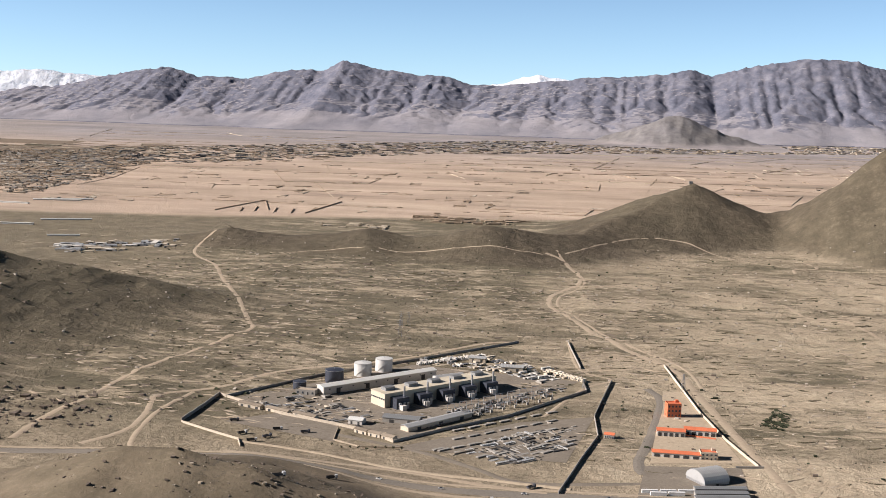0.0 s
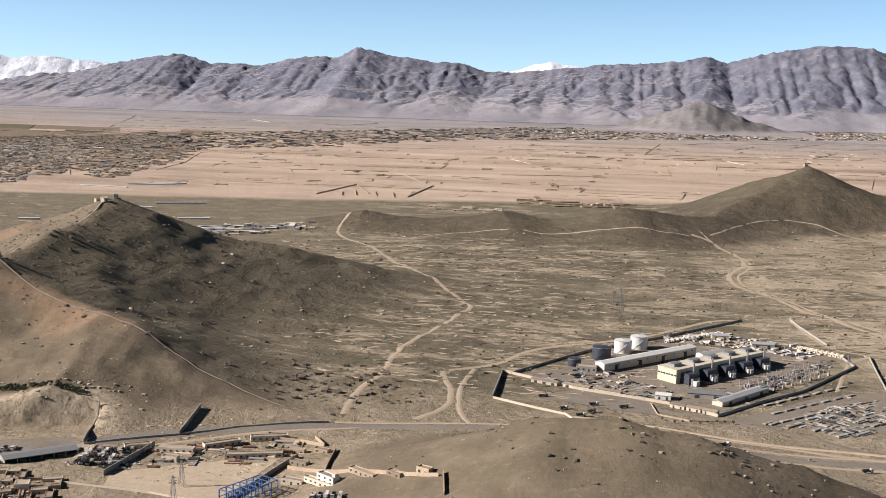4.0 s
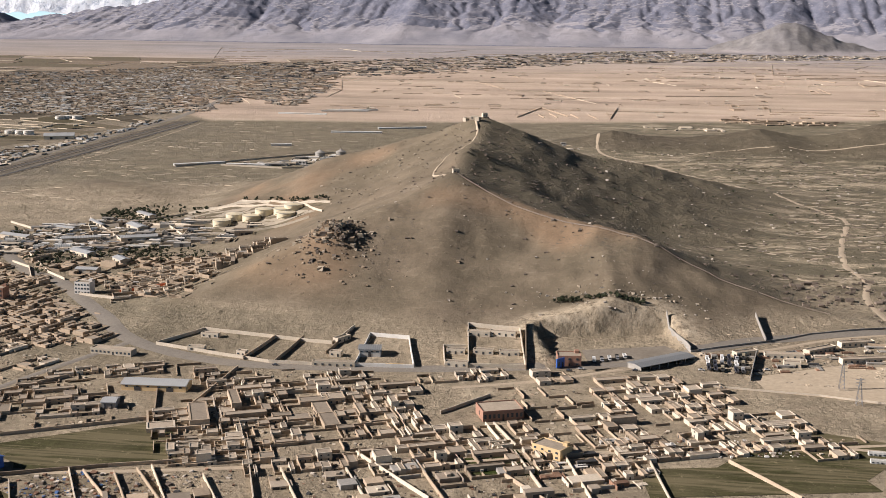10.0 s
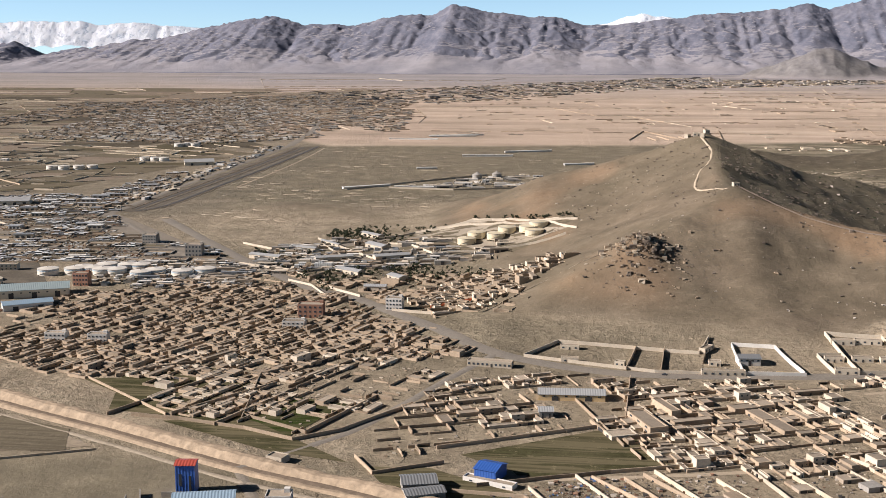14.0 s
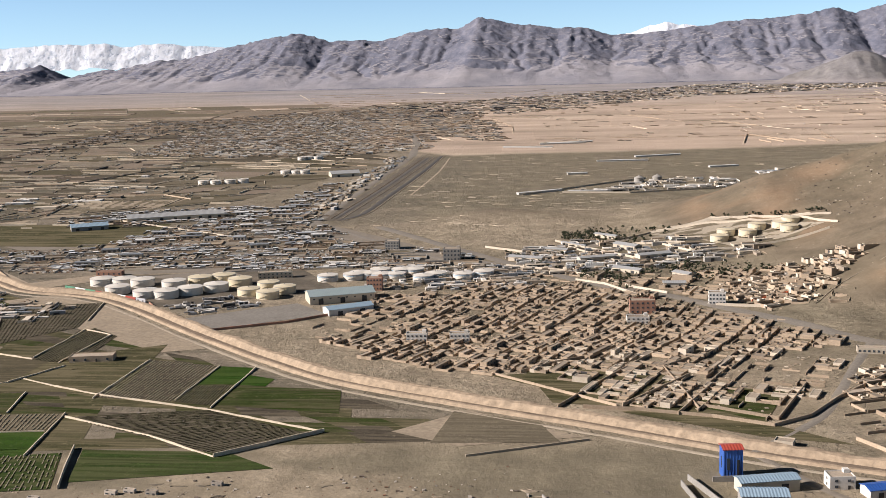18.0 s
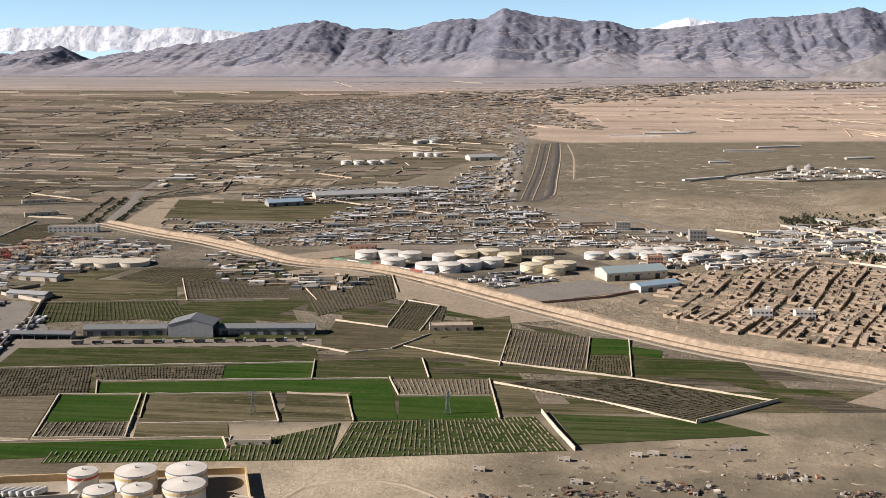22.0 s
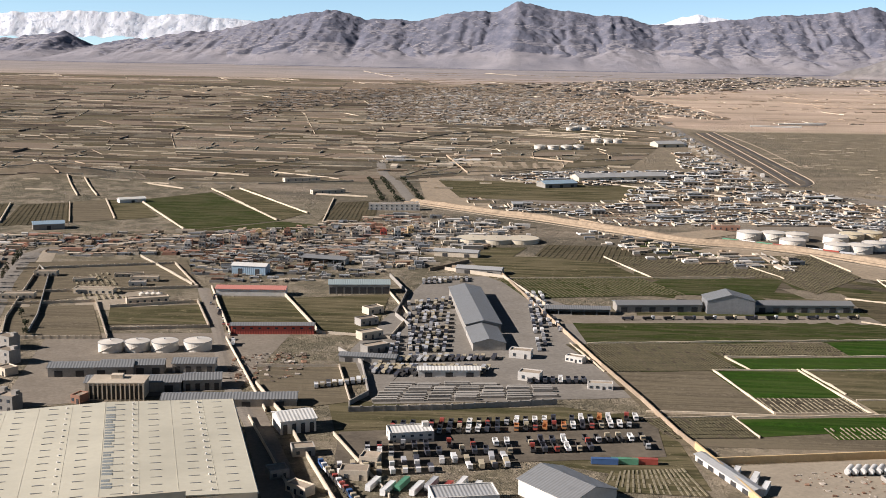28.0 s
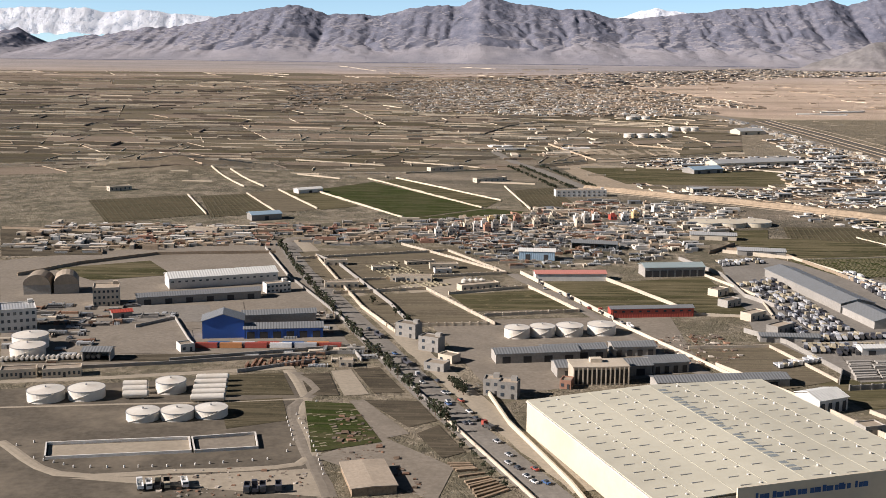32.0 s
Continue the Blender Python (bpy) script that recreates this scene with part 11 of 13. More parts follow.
lying_tank(-1223.8, 181.5, 95, 1.8, 0.5, TANKWHITE, "small white lying tank on a rack", "rack tanks")
lying_tank(-1222.5, 181.7, 95, 1.8, 0.5, TANKWHITE, "small white lying tank on a rack", "rack tanks")
lying_tank(-1221.3, 182.0, 95, 1.8, 0.5, TANKWHITE, "small white lying tank on a rack", "rack tanks")
lying_tank(-1220.0, 182.2, 95, 1.8, 0.5, TANKWHITE, "small white lying tank on a rack", "rack tanks")
lying_tank(-1218.7, 182.4, 95, 1.8, 0.5, TANKWHITE, "small white lying tank on a rack", "rack tanks")
lying_tank(-1217.4, 182.7, 95, 1.8, 0.5, TANKWHITE, "small white lying tank on a rack", "rack tanks")
lying_tank(-1216.2, 182.9, 95, 1.8, 0.5, TANKWHITE, "small white lying tank on a rack", "rack tanks")
lying_tank(-1214.9, 183.2, 95, 1.8, 0.5, TANKWHITE, "small white lying tank on a rack", "rack tanks")
lying_tank(-1213.6, 183.4, 95, 1.8, 0.5, TANKWHITE, "small white lying tank on a rack", "rack tanks")
lying_tank(-1212.3, 183.7, 95, 1.8, 0.5, TANKWHITE, "small white lying tank on a rack", "rack tanks")
wall_run([(-1199.6, 108.5), (-1202.1, 116.3), (-1173.4, 121.4), (-1171.1, 113.3), (-1199.3, 107.9)], 0.9, WHITEWALL, 'pale low wall of a drained basin')
wall_run([(-1170.3, 113.3), (-1172.8, 121.4), (-1160.0, 125.1), (-1157.9, 116.4), (-1170.3, 113.3)], 0.9, WHITEWALL, 'pale low wall of a drained basin')
patch('basin', [(-1199.3, 109.2), (-1201.4, 115.7), (-1173.3, 120.7), (-1171.5, 113.9)], PALEYARD, 'pale floor of the drained basin', category='basin')
patch('basin', [(-1170.1, 114.0), (-1171.9, 120.8), (-1160.1, 124.4), (-1158.5, 116.7)], GRAVELYARD, 'pale floor of the drained basin', category='basin')
block(-1226.8, 165.9, 16.3, 8.6, 4.0, 2.0, PLASTER, "pale loading gantry building", bays=8, roof_hut=False)
block(-1216.4, 167.4, 15.4, 9.4, 4.0, 2.0, PLASTER, "pale loading gantry building", bays=8, roof_hut=False)
shed(-1212.2, 183.0, 3.4, 7.3, 5.0, 2.6, CONCRETE, GREYROOF, "grey canopy", open_front=True, doors=0)
shed(-1184.8, 210.9, 100.3, 8.0, 11.7, 5.0, BLUEPAINT, GREYROOF, "tall blue gabled hall", doors=2, rise=2.0)
shed(-1167.7, 211.9, 9.2, 22.3, 7.0, 2.8, BLUEPAINT, GREYROOF, "long blue shed with a grey roof", doors=6)
shed(-1171.2, 225.3, 13.6, 21.6, 6.0, 3.6, CONCRETE, GREYROOF, "long grey-roofed shed behind the blue hall", doors=0)
vehicle('box', 3, -1186.5, 196.1, 3)
vehicle('box', 6, -1183.4, 197.5, 3)
vehicle('box', 4, -1179.8, 196.5, 3)
vehicle('box', 1, -1176.6, 198.0, 3)
vehicle('box', 3, -1173.0, 197.0, 3)
vehicle('box', 3, -1169.8, 198.4, 3)
vehicle('box', 0, -1166.2, 197.5, 3)
vehicle('box', 6, -1163.0, 198.9, 3)
vehicle('box', 1, -1159.4, 198.0, 3)
vehicle('box', 4, -1156.2, 199.4, 3)
vehicle('box', 3, -1152.6, 198.5, 3)
shed(-1200.5, 282.3, 23.1, 37.3, 10.0, 3.6, WHITEWALL, WHITEROOF, "white-roofed hall with a glazed front", doors=0, windows=16)
shed(-1202.3, 255.7, 19.8, 39.4, 6.0, 2.4, CONCRETE, GREYROOF, "long low grey-roofed shed", doors=6)
shed(-1257.6, 264.3, 100.4, 9.0, 8.6, 3.2, CONCRETE, MUD_ROOF, "vaulted brown hall", kind="vault", rise=3.4, doors=1)
shed(-1249.1, 266.2, 107.4, 9.0, 7.8, 3.2, CONCRETE, MUD_ROOF, "vaulted brown hall", kind="vault", rise=3.4, doors=1)
block(-1230.2, 248.6, 15.3, 8.1, 8.0, 5.6, PLASTER, "round-fronted pale building with columns", storeys=3, bays=6)
block(-1245.9, 214.9, 23.1, 10.1, 10.0, 6.4, WHITEWALL, "tall pale blue-grey mill building", storeys=3, bays=6, roofmat=PALEROOF)
patch('yard', [(-1292, 317), (-1199, 380), (-1147, 200), (-1233, 170)], GRAVELYARD, 'worn ground of the works yards', category='yard', lift=0.03, cell=5.0)
patch('yard', [(-1127, 232), (-1052, 244), (-1053, 182), (-1108, 156)], GRAVELYARD, 'worn ground of the sheds behind the warehouse', category='yard', lift=0.03, cell=5.0)
patch('field', [(-1320, 388), (-1276, 384), (-1258, 332), (-1295, 326)], TILTH, 'dark walled field beside the works')
patch('field', [(-1267, 303), (-1236, 321), (-1221, 295), (-1246, 283)], DULLGRASS, 'olive lot beside the glazed hall')
patch('yard', [(-1221, 246), (-1197, 248), (-1192, 226), (-1215, 224)], GREYYARD, 'pale paved yard between the halls', category='yard', lift=0.17)
patch('field', [(-1238, 183), (-1162, 193), (-1157, 187), (-1235, 177)], TILTH, 'dark strip along the works wall', lift=0.1)
wall_run([(-1274.6, 289.1), (-1260.9, 311.4), (-1236.8, 333.7), (-1191.3, 339.8)], 1.5, MUD, 'dark mud wall round the works lots')
wall_run([(-1320, 390), (-1276, 386), (-1258, 333)], 1.2, MUD, 'dark mud wall round the walled field')
patch('yard', [(-1217.8, 188.7), (-1224.2, 213.4), (-1195.0, 215.5), (-1188.0, 188.8)], GRAVELYARD, 'concrete yard', category='yard')
patch('yard', [(-1208.7, 211.1), (-1216.8, 243.2), (-1187.5, 253.3), (-1180.0, 223.4)], GRAVELYARD, 'concrete yard of the hall', category='yard')
block(-1179.3, 270.3, 29.0, 8.6, 4.0, 3.0, WHITEWALL, "white office with a flat roof", storeys=2, bays=6)
block(-1191.5, 193.0, 30.6, 3.9, 4.0, 2.0, WHITEWALL, "white cabin")
shed(-1220.2, 230.7, 26.1, 5.9, 4.0, 1.8, CONCRETE, REDPAINT, "red-roofed stall", doors=1)
wall_run([(-1232.8, 168.7), (-1192.3, 178.9), (-1146.6, 193.5)], 1.2, CONCRETE, 'grey wall of the works yards')
wall_run([(-1212.2, 217.7), (-1203.4, 229.0), (-1189.1, 193.5)], 1.2, CONCRETE, 'grey wall of the works yards')
wall_run([(-1193.0, 181.7), (-1147.2, 199.5), (-1142.7, 185.1)], 1.2, CONCRETE, 'grey wall of the works yards')
wall_run([(-1256.8, 228.8), (-1241.0, 233.0)], 1.2, CONCRETE, 'grey wall of the works yards')
wall_run([(-1173.2, 172.1), (-1154.6, 184.3)], 1.2, CONCRETE, 'grey wall of the works yards')
rows('stacks of timber and pipes in rows', [(-1172.6, 176.4), (-1172.6, 184.1), (-1155.2, 188.8), (-1154.1, 179.9)], 1.4, RUST, 0.8, 0.6, 0.2, 1, 3.0)
shed(-1133.5, 99.5, 105.0, 14.0, 8.5, 1.6, TIMBER, MUD_ROOF, "low timber store with a flat brown plank roof", rise=0.2, doors=3)
block(-1146.4, 180.9, 4.1, 3.7, 3.0, 1.6, PLASTER, "small pale hut")
rows('logs laid in rows', [(-1118.8, 110.7), (-1113.8, 110.7), (-1105.9, 96.5), (-1112.2, 90.5)], 1.3, TIMBER, 0.45, 0.6, 0.1, 1, 5.5)
park('truck', [(-1177.4, 95.1), (-1168.1, 97.0), (-1166.4, 94.3), (-1176.6, 92.4)], 6, 1, 31, [0, 2, 5], 0.85, None)
park('truck', [(-1156.8, 94.8), (-1149.5, 96.0), (-1149.0, 93.2), (-1156.3, 92.0)], 5, 1, 32, [2, 1], 0.85, None)
scatter(area([(-1176.9, 89.6), (-1173.2, 104.2), (-1144.3, 105.8), (-1142.4, 91.3)]), 220, (0.12, 0.5), [ROCK, PALEROCK, RUST], 96, 'scrap and stones in the depot yard', 'scrap', 'scrap')

# ---- bazaar street and fields beyond ----
block(-1128.4, 383.1, 9.9, 2.7, 4.0, 3.4, WHITEWALL, "small white shop house in the bazaar row", storeys=2, bays=2, group="bazaar shop houses")
block(-1132.7, 399.5, 10.0, 2.8, 4.0, 1.7, TERRACOTTA, "small brick-red shop house in the bazaar row", storeys=1, bays=2, group="bazaar shop houses")
block(-1122.7, 385.4, 9.9, 2.7, 4.0, 3.4, CONCRETE, "small grey shop house in the bazaar row", storeys=2, bays=2, group="bazaar shop houses")
block(-1127.9, 404.4, 10.0, 2.8, 4.0, 3.4, CONCRETE, "small grey shop house in the bazaar row", storeys=2, bays=2, group="bazaar shop houses")
block(-1121.1, 397.3, 9.8, 2.8, 4.0, 3.4, WHITEWALL, "small white shop house in the bazaar row", storeys=2, bays=2, group="bazaar shop houses")
block(-1117.9, 398.0, 9.7, 2.8, 4.0, 1.7, TERRACOTTA, "small brick-red shop house in the bazaar row", storeys=1, bays=2, group="bazaar shop houses")
block(-1116.1, 401.9, 9.7, 2.8, 4.0, 3.4, PLASTER, "small plastered shop house in the bazaar row", storeys=2, bays=2, group="bazaar shop houses")
block(-1112.1, 400.7, 9.5, 2.8, 4.0, 3.4, WHITEWALL, "small white shop house in the bazaar row", storeys=2, bays=2, group="bazaar shop houses")
block(-1107.2, 397.5, 9.2, 2.8, 4.0, 3.4, TERRACOTTA, "small brick-red shop house in the bazaar row", storeys=2, bays=2, group="bazaar shop houses")
block(-1108.3, 408.5, 9.3, 2.8, 4.0, 3.4, WHITEWALL, "small white shop house in the bazaar row", storeys=2, bays=2, group="bazaar shop houses")
block(-1103.6, 405.7, 9.1, 2.8, 4.0, 3.4, CONCRETE, "small grey shop house in the bazaar row", storeys=2, bays=2, group="bazaar shop houses")
block(-1105.2, 418.3, 9.4, 2.9, 4.0, 3.4, YELLOWWALL, "small yellow shop house in the bazaar row", storeys=2, bays=2, group="bazaar shop houses")
block(-1094.9, 401.5, 8.9, 2.8, 4.0, 3.4, CONCRETE, "small grey shop house in the bazaar row", storeys=2, bays=2, group="bazaar shop houses")
block(-1099.1, 421.1, 9.3, 2.9, 4.0, 3.4, WHITEWALL, "small white shop house in the bazaar row", storeys=2, bays=2, group="bazaar shop houses")
block(-1091.7, 411.4, 9.0, 2.9, 4.0, 1.7, CONCRETE, "small grey shop house in the bazaar row", storeys=1, bays=2, group="bazaar shop houses")
block(-1093.0, 424.1, 9.5, 2.9, 4.0, 3.4, TERRACOTTA, "small brick-red shop house in the bazaar row", storeys=2, bays=2, group="bazaar shop houses")
block(-1084.8, 411.9, 9.2, 2.9, 4.0, 3.4, PLASTER, "small plastered shop house in the bazaar row", storeys=2, bays=2, group="bazaar shop houses")
block(-1084.2, 420.0, 9.5, 2.9, 4.0, 3.4, PLASTER, "small plastered shop house in the bazaar row", storeys=2, bays=2, group="bazaar shop houses")
block(-1081.1, 421.3, 9.6, 2.9, 4.0, 3.4, CONCRETE, "small grey shop house in the bazaar row", storeys=2, bays=2, group="bazaar shop houses")
block(-1077.6, 421.5, 9.7, 2.9, 4.0, 3.4, CREAM, "small cream shop house in the bazaar row", storeys=2, bays=2, group="bazaar shop houses")
block(-1071.9, 415.4, 9.8, 2.9, 4.0, 1.7, WHITEWALL, "small white shop house in the bazaar row", storeys=1, bays=2, group="bazaar shop houses")
block(-1075.3, 435.9, 10.3, 3.0, 4.0, 3.4, PLASTER, "small plastered shop house in the bazaar row", storeys=2, bays=2, group="bazaar shop houses")
block(-1065.2, 416.7, 10.1, 2.9, 4.0, 3.4, PLASTER, "small plastered shop house in the bazaar row", storeys=2, bays=2, group="bazaar shop houses")
block(-1065.1, 427.4, 10.2, 2.9, 4.0, 3.4, WHITEWALL, "small white shop house in the bazaar row", storeys=2, bays=2, group="bazaar shop houses")
block(-1060.9, 425.5, 10.3, 2.9, 4.0, 3.4, CONCRETE, "small grey shop house in the bazaar row", storeys=2, bays=2, group="bazaar shop houses")
block(-1060.3, 434.9, 10.4, 3.0, 4.0, 3.4, WHITEWALL, "small white shop house in the bazaar row", storeys=2, bays=2, group="bazaar shop houses")
block(-1055.9, 432.4, 10.3, 3.0, 4.0, 3.4, WHITEWALL, "small white shop house in the bazaar row", storeys=2, bays=2, group="bazaar shop houses")
block(-1055.2, 442.4, 10.4, 3.0, 4.0, 3.4, TERRACOTTA, "small brick-red shop house in the bazaar row", storeys=2, bays=2, group="bazaar shop houses")
block(-1048.2, 431.0, 10.3, 3.0, 4.0, 3.4, REDPAINT, "small red shop house in the bazaar row", storeys=2, bays=2, group="bazaar shop houses")
block(-1046.5, 437.9, 10.4, 3.0, 4.0, 3.4, CREAM, "small cream shop house in the bazaar row", storeys=2, bays=2, group="bazaar shop houses")
block(-1042.0, 434.9, 10.3, 3.0, 4.0, 3.4, WHITEWALL, "small white shop house in the bazaar row", storeys=2, bays=2, group="bazaar shop houses")
block(-1041.3, 445.5, 10.3, 3.0, 4.0, 1.7, TERRACOTTA, "small brick-red shop house in the bazaar row", storeys=1, bays=2, group="bazaar shop houses")
block(-1036.3, 440.8, 10.3, 3.0, 4.0, 3.4, YELLOWWALL, "small yellow shop house in the bazaar row", storeys=2, bays=2, group="bazaar shop houses")
block(-1034.7, 448.6, 10.3, 3.0, 4.0, 3.4, WHITEWALL, "small white shop house in the bazaar row", storeys=2, bays=2, group="bazaar shop houses")
block(-1030.3, 445.9, 10.3, 3.0, 4.0, 1.7, CONCRETE, "small grey shop house in the bazaar row", storeys=1, bays=2, group="bazaar shop houses")
block(-1030.6, 461.7, 10.4, 3.1, 4.0, 1.7, PLASTER, "small plastered shop house in the bazaar row", storeys=1, bays=2, group="bazaar shop houses")
block(-1023.6, 448.6, 10.4, 3.0, 4.0, 1.7, WHITEWALL, "small white shop house in the bazaar row", storeys=1, bays=2, group="bazaar shop houses")
block(-1023.3, 463.0, 10.5, 3.1, 4.0, 3.4, WHITEWALL, "small white shop house in the bazaar row", storeys=2, bays=2, group="bazaar shop houses")
block(-1016.3, 449.1, 10.5, 3.0, 4.0, 1.7, PLASTER, "small plastered shop house in the bazaar row", storeys=1, bays=2, group="bazaar shop houses")
block(-1014.1, 455.6, 10.6, 3.1, 4.0, 1.7, WHITEWALL, "small white shop house in the bazaar row", storeys=1, bays=2, group="bazaar shop houses")
quarter([(-1252.8, 347.6), (-1273.7, 395.1), (-1213.5, 409.7), (-1145.7, 426.6), (-1099.6, 446.7), (-1045.1, 510.9), (-1018.0, 432.6), (-1053.9, 378.7), (-1093.2, 384.0), (-1162.1, 361.0)], 8, 4.6, 3.6, 86, [MUD, PLASTER, CONCRETE, MUD, GREYROOF, MUD_ROOF, TERRACOTTA], 0.9, 2.2, 0.7, 'packed small shops and houses along the bazaar')
quarter([(-1055.1, 367.0), (-1065.5, 438.7), (-1032.0, 500.1), (-987.1, 489.4), (-973.2, 439.2), (-1020.5, 386.0), (-1020.1, 348.5)], 8, 4.8, 3.6, 87, [WHITEWALL, PLASTER, CONCRETE, MUD, GREYROOF], 1.3, 2.6, 0.55, 'packed small shops and houses along the bazaar')
quarter([(-1307.2, 355.1), (-1302.3, 407.6), (-1249.9, 404.3), (-1202.0, 408.1), (-1197.0, 363.6), (-1235.4, 347.7), (-1275.8, 332.1)], 8, 5.0, 3.8, 88, [WHITEWALL, PLASTER, CONCRETE, MUD], 1.3, 2.4, 0.5, 'packed small shops and houses along the bazaar')
block(-1055.0, 524.0, 8.0, 28.0, 6.0, 3.4, WHITEWALL, "long white building at the bend of the canal", storeys=2, bays=10)
patch('field', [(-1201.9, 534.0), (-1172.1, 574.0), (-1107.8, 472.0), (-1145.6, 432.0)], DARKGREEN, 'dark green walled field')
patch('field', [(-1170.6, 576.0), (-1155.1, 596.0), (-1098.9, 502.0), (-1106.8, 474.0)], DULLGRASS, 'dull green strip between field walls')
patch('field', [(-1239.0, 515.0), (-1221.3, 530.0), (-1190.3, 458.0), (-1208.0, 448.0)], BROWNFIELD, 'pale fallow plot')
patch('field', [(-1219.5, 528.0), (-1203.9, 534.0), (-1171.1, 472.0), (-1188.5, 458.0)], DULLGRASS, 'dull green plot')
patch('field', [(-1142.4, 434.0), (-1105.6, 469.0), (-1083.2, 460.0), (-1079.4, 438.0)], DARKGREEN, 'dark green walled field')
patch('field', [(-1236.6, 430.1), (-1258.4, 501.9), (-1235.5, 513.3), (-1208.3, 446.4)], PLOUGHED, 'ploughed brown field')
rows('low earth ridges of a vineyard in rows', [(-1236.6, 430.1), (-1258.4, 501.9), (-1235.5, 513.3), (-1208.3, 446.4)], 2.4, VINE, along=1)
patch('field', [(-1280.5, 410.3), (-1311.4, 480.6), (-1265.5, 504.5), (-1240.8, 438.2)], PLOUGHED, 'ploughed brown field')
rows('low earth ridges of a vineyard in rows', [(-1280.5, 410.3), (-1311.4, 480.6), (-1265.5, 504.5), (-1240.8, 438.2)], 2.4, VINE, along=1)
patch('field', [(-1088.2, 478.1), (-1090.2, 544.3), (-1068.2, 558.1), (-1059.2, 476.0)], PLOUGHED, 'ploughed brown field')
rows('low earth ridges of a vineyard in rows', [(-1088.2, 478.1), (-1090.2, 544.3), (-1068.2, 558.1), (-1059.2, 476.0)], 2.2, VINE, along=1)
for p, q in (
        ((-1275.0, 606.0), (-1242.7, 542.0)),
        ((-1262.8, 604.0), (-1231.7, 544.0)),
        ((-1207.0, 540.0), (-1146.8, 436.0)),
        ((-1176.7, 590.0), (-1109.0, 472.0)),
        ((-1160.0, 594.0), (-1098.8, 500.0)),
        ((-1155.8, 622.0), (-1098.2, 648.0)),
        ((-1221.1, 602.0), (-1193.2, 586.0)),
        ((-1221.0, 530.0), (-1190.8, 462.0)),
        ((-1196.4, 614.0), (-1155.7, 620.0)),
        ((-1325.8, 620.0), (-1257.3, 644.0)),
        ((-1234.9, 688.0), (-1172.3, 664.0)),
        ((-1162.8, 690.0), (-1109.3, 658.0)),
        ((-1109.1, 578.0), (-1077.3, 572.0)),
        ((-1235.5, 513.3), (-1208.3, 446.4)),
        ((-1095.2, 560.0), (-1084.7, 469.2)),
        ((-1265.5, 504.5), (-1240.8, 438.2))):
    wall_run([p, q], 1.1, FIELDWALL, 'low pale mud field wall', name='field_wall', t=0.6, uneven=0.2)
shed(-1211.2, 428.0, 27.4, 14.5, 8.0, 2.6, CONCRETE, BLUEROOF, "shed with a pale blue-grey roof", doors=1)
shed(-1203.8, 523.5, 35.0, 14.8, 6.0, 2.0, WHITEWALL, WHITEROOF, "white-roofed farm shed", doors=1)
shed(-997.9, 352.1, -8.7, 18.6, 6.0, 2.0, CONCRETE, PALEROOF, "pale-roofed shed by the yard wall", doors=2)
shed(-1009.9, 388.2, -7.5, 19.4, 6.0, 2.2, PLASTER, PALEROOF, "pale-roofed shed by the yard wall", doors=2)
block(-1230.9, 385.4, 0.5, 13.9, 5.0, 2.2, PLASTER, "pale farm building with a flat roof", bays=5)
block(-1103.5, 584.9, 30.8, 20.7, 5.0, 2.2, PLASTER, "pale farm building with a flat roof", bays=5)
block(-1307.4, 521.1, 37.3, 12.3, 5.0, 2.2, PLASTER, "pale farm building with a flat roof", bays=5)
block(-1131.5, 642.4, 32.0, 24.3, 5.0, 2.2, PLASTER, "pale farm building with a flat roof", bays=5)
wall_run([(-1012.4, 355.6), (-987.9, 342.3), (-971.2, 294.7)], 1.8, PLASTER, 'pale curved yard wall')
tank(-982.6, 429.7, 8, 2.0, CREAM, "broad low cream water basin", stairs=False, dome=0.02)
tank(-994.4, 427.5, 8, 2.0, CREAM, "broad low cream water basin", stairs=False, dome=0.02)
tank(-1005.3, 427.1, 8, 2.0, CREAM, "broad low cream water basin", stairs=False, dome=0.02)
patch('field', [(-1010.7, 387.7), (-1013.1, 408.6), (-979.9, 414.4), (-988.4, 378.2)], DULLGRASS, 'dull green field with bare patches')
patch('field', [(-976.2, 393.6), (-970.8, 423.7), (-925.5, 424.3), (-931.4, 375.1)], PLOUGHED, 'ploughed brown field')
rows('low earth ridges of a vineyard in rows', [(-976.2, 393.6), (-970.8, 423.7), (-925.5, 424.3), (-931.4, 375.1)], 2.4, VINE, along=1)
quarter([(-1106.2, 777.8), (-1060.0, 1003.2), (-1005.0, 860.0), (-1070.0, 690.0)], 8, 12, 9, 102, [PLASTER, MUD, WHITEWALL], 1.4, 2.6, 0.25, "scattered farmsteads among the fields")

quarter([(-812, 690), (-819, 820), (-826, 1000), (-832, 1160), (-850, 1160), (-846, 1000), (-840, 820), (-832, 690)], 84, 6, 5, 187, [MUD, PLASTER, CONCRETE, MUD_ROOF, WHITEWALL, GREYROOF], 1.2, 2.6, 0.5, 'sheds and stalls strung along the highway')
# tree-lined lanes past the bend of the canal
ribbon('road', [(-1046.0, 548.0), (-1055.0, 585.0), (-1070.0, 650.0), (-1085.0, 700.0), (-1100.0, 790.0)], 7, GREYYARD, 'grey road between dark trees', lift=0.12)
for k, off in enumerate((-17, -8, 6)):
    wood([(-1050 + off, 556), (-1047 + off, 556), (-1072 + off, 668), (-1075 + off, 668)], 80, 1.5, 76 + k)
patch('yard', [(-1040.0, 552.0), (-1060.0, 690.0), (-1030.0, 700.0), (-1000.0, 540.0)], WORNEARTH, 'bare tan ground beside the canal bend', category='yard', lift=0.05)

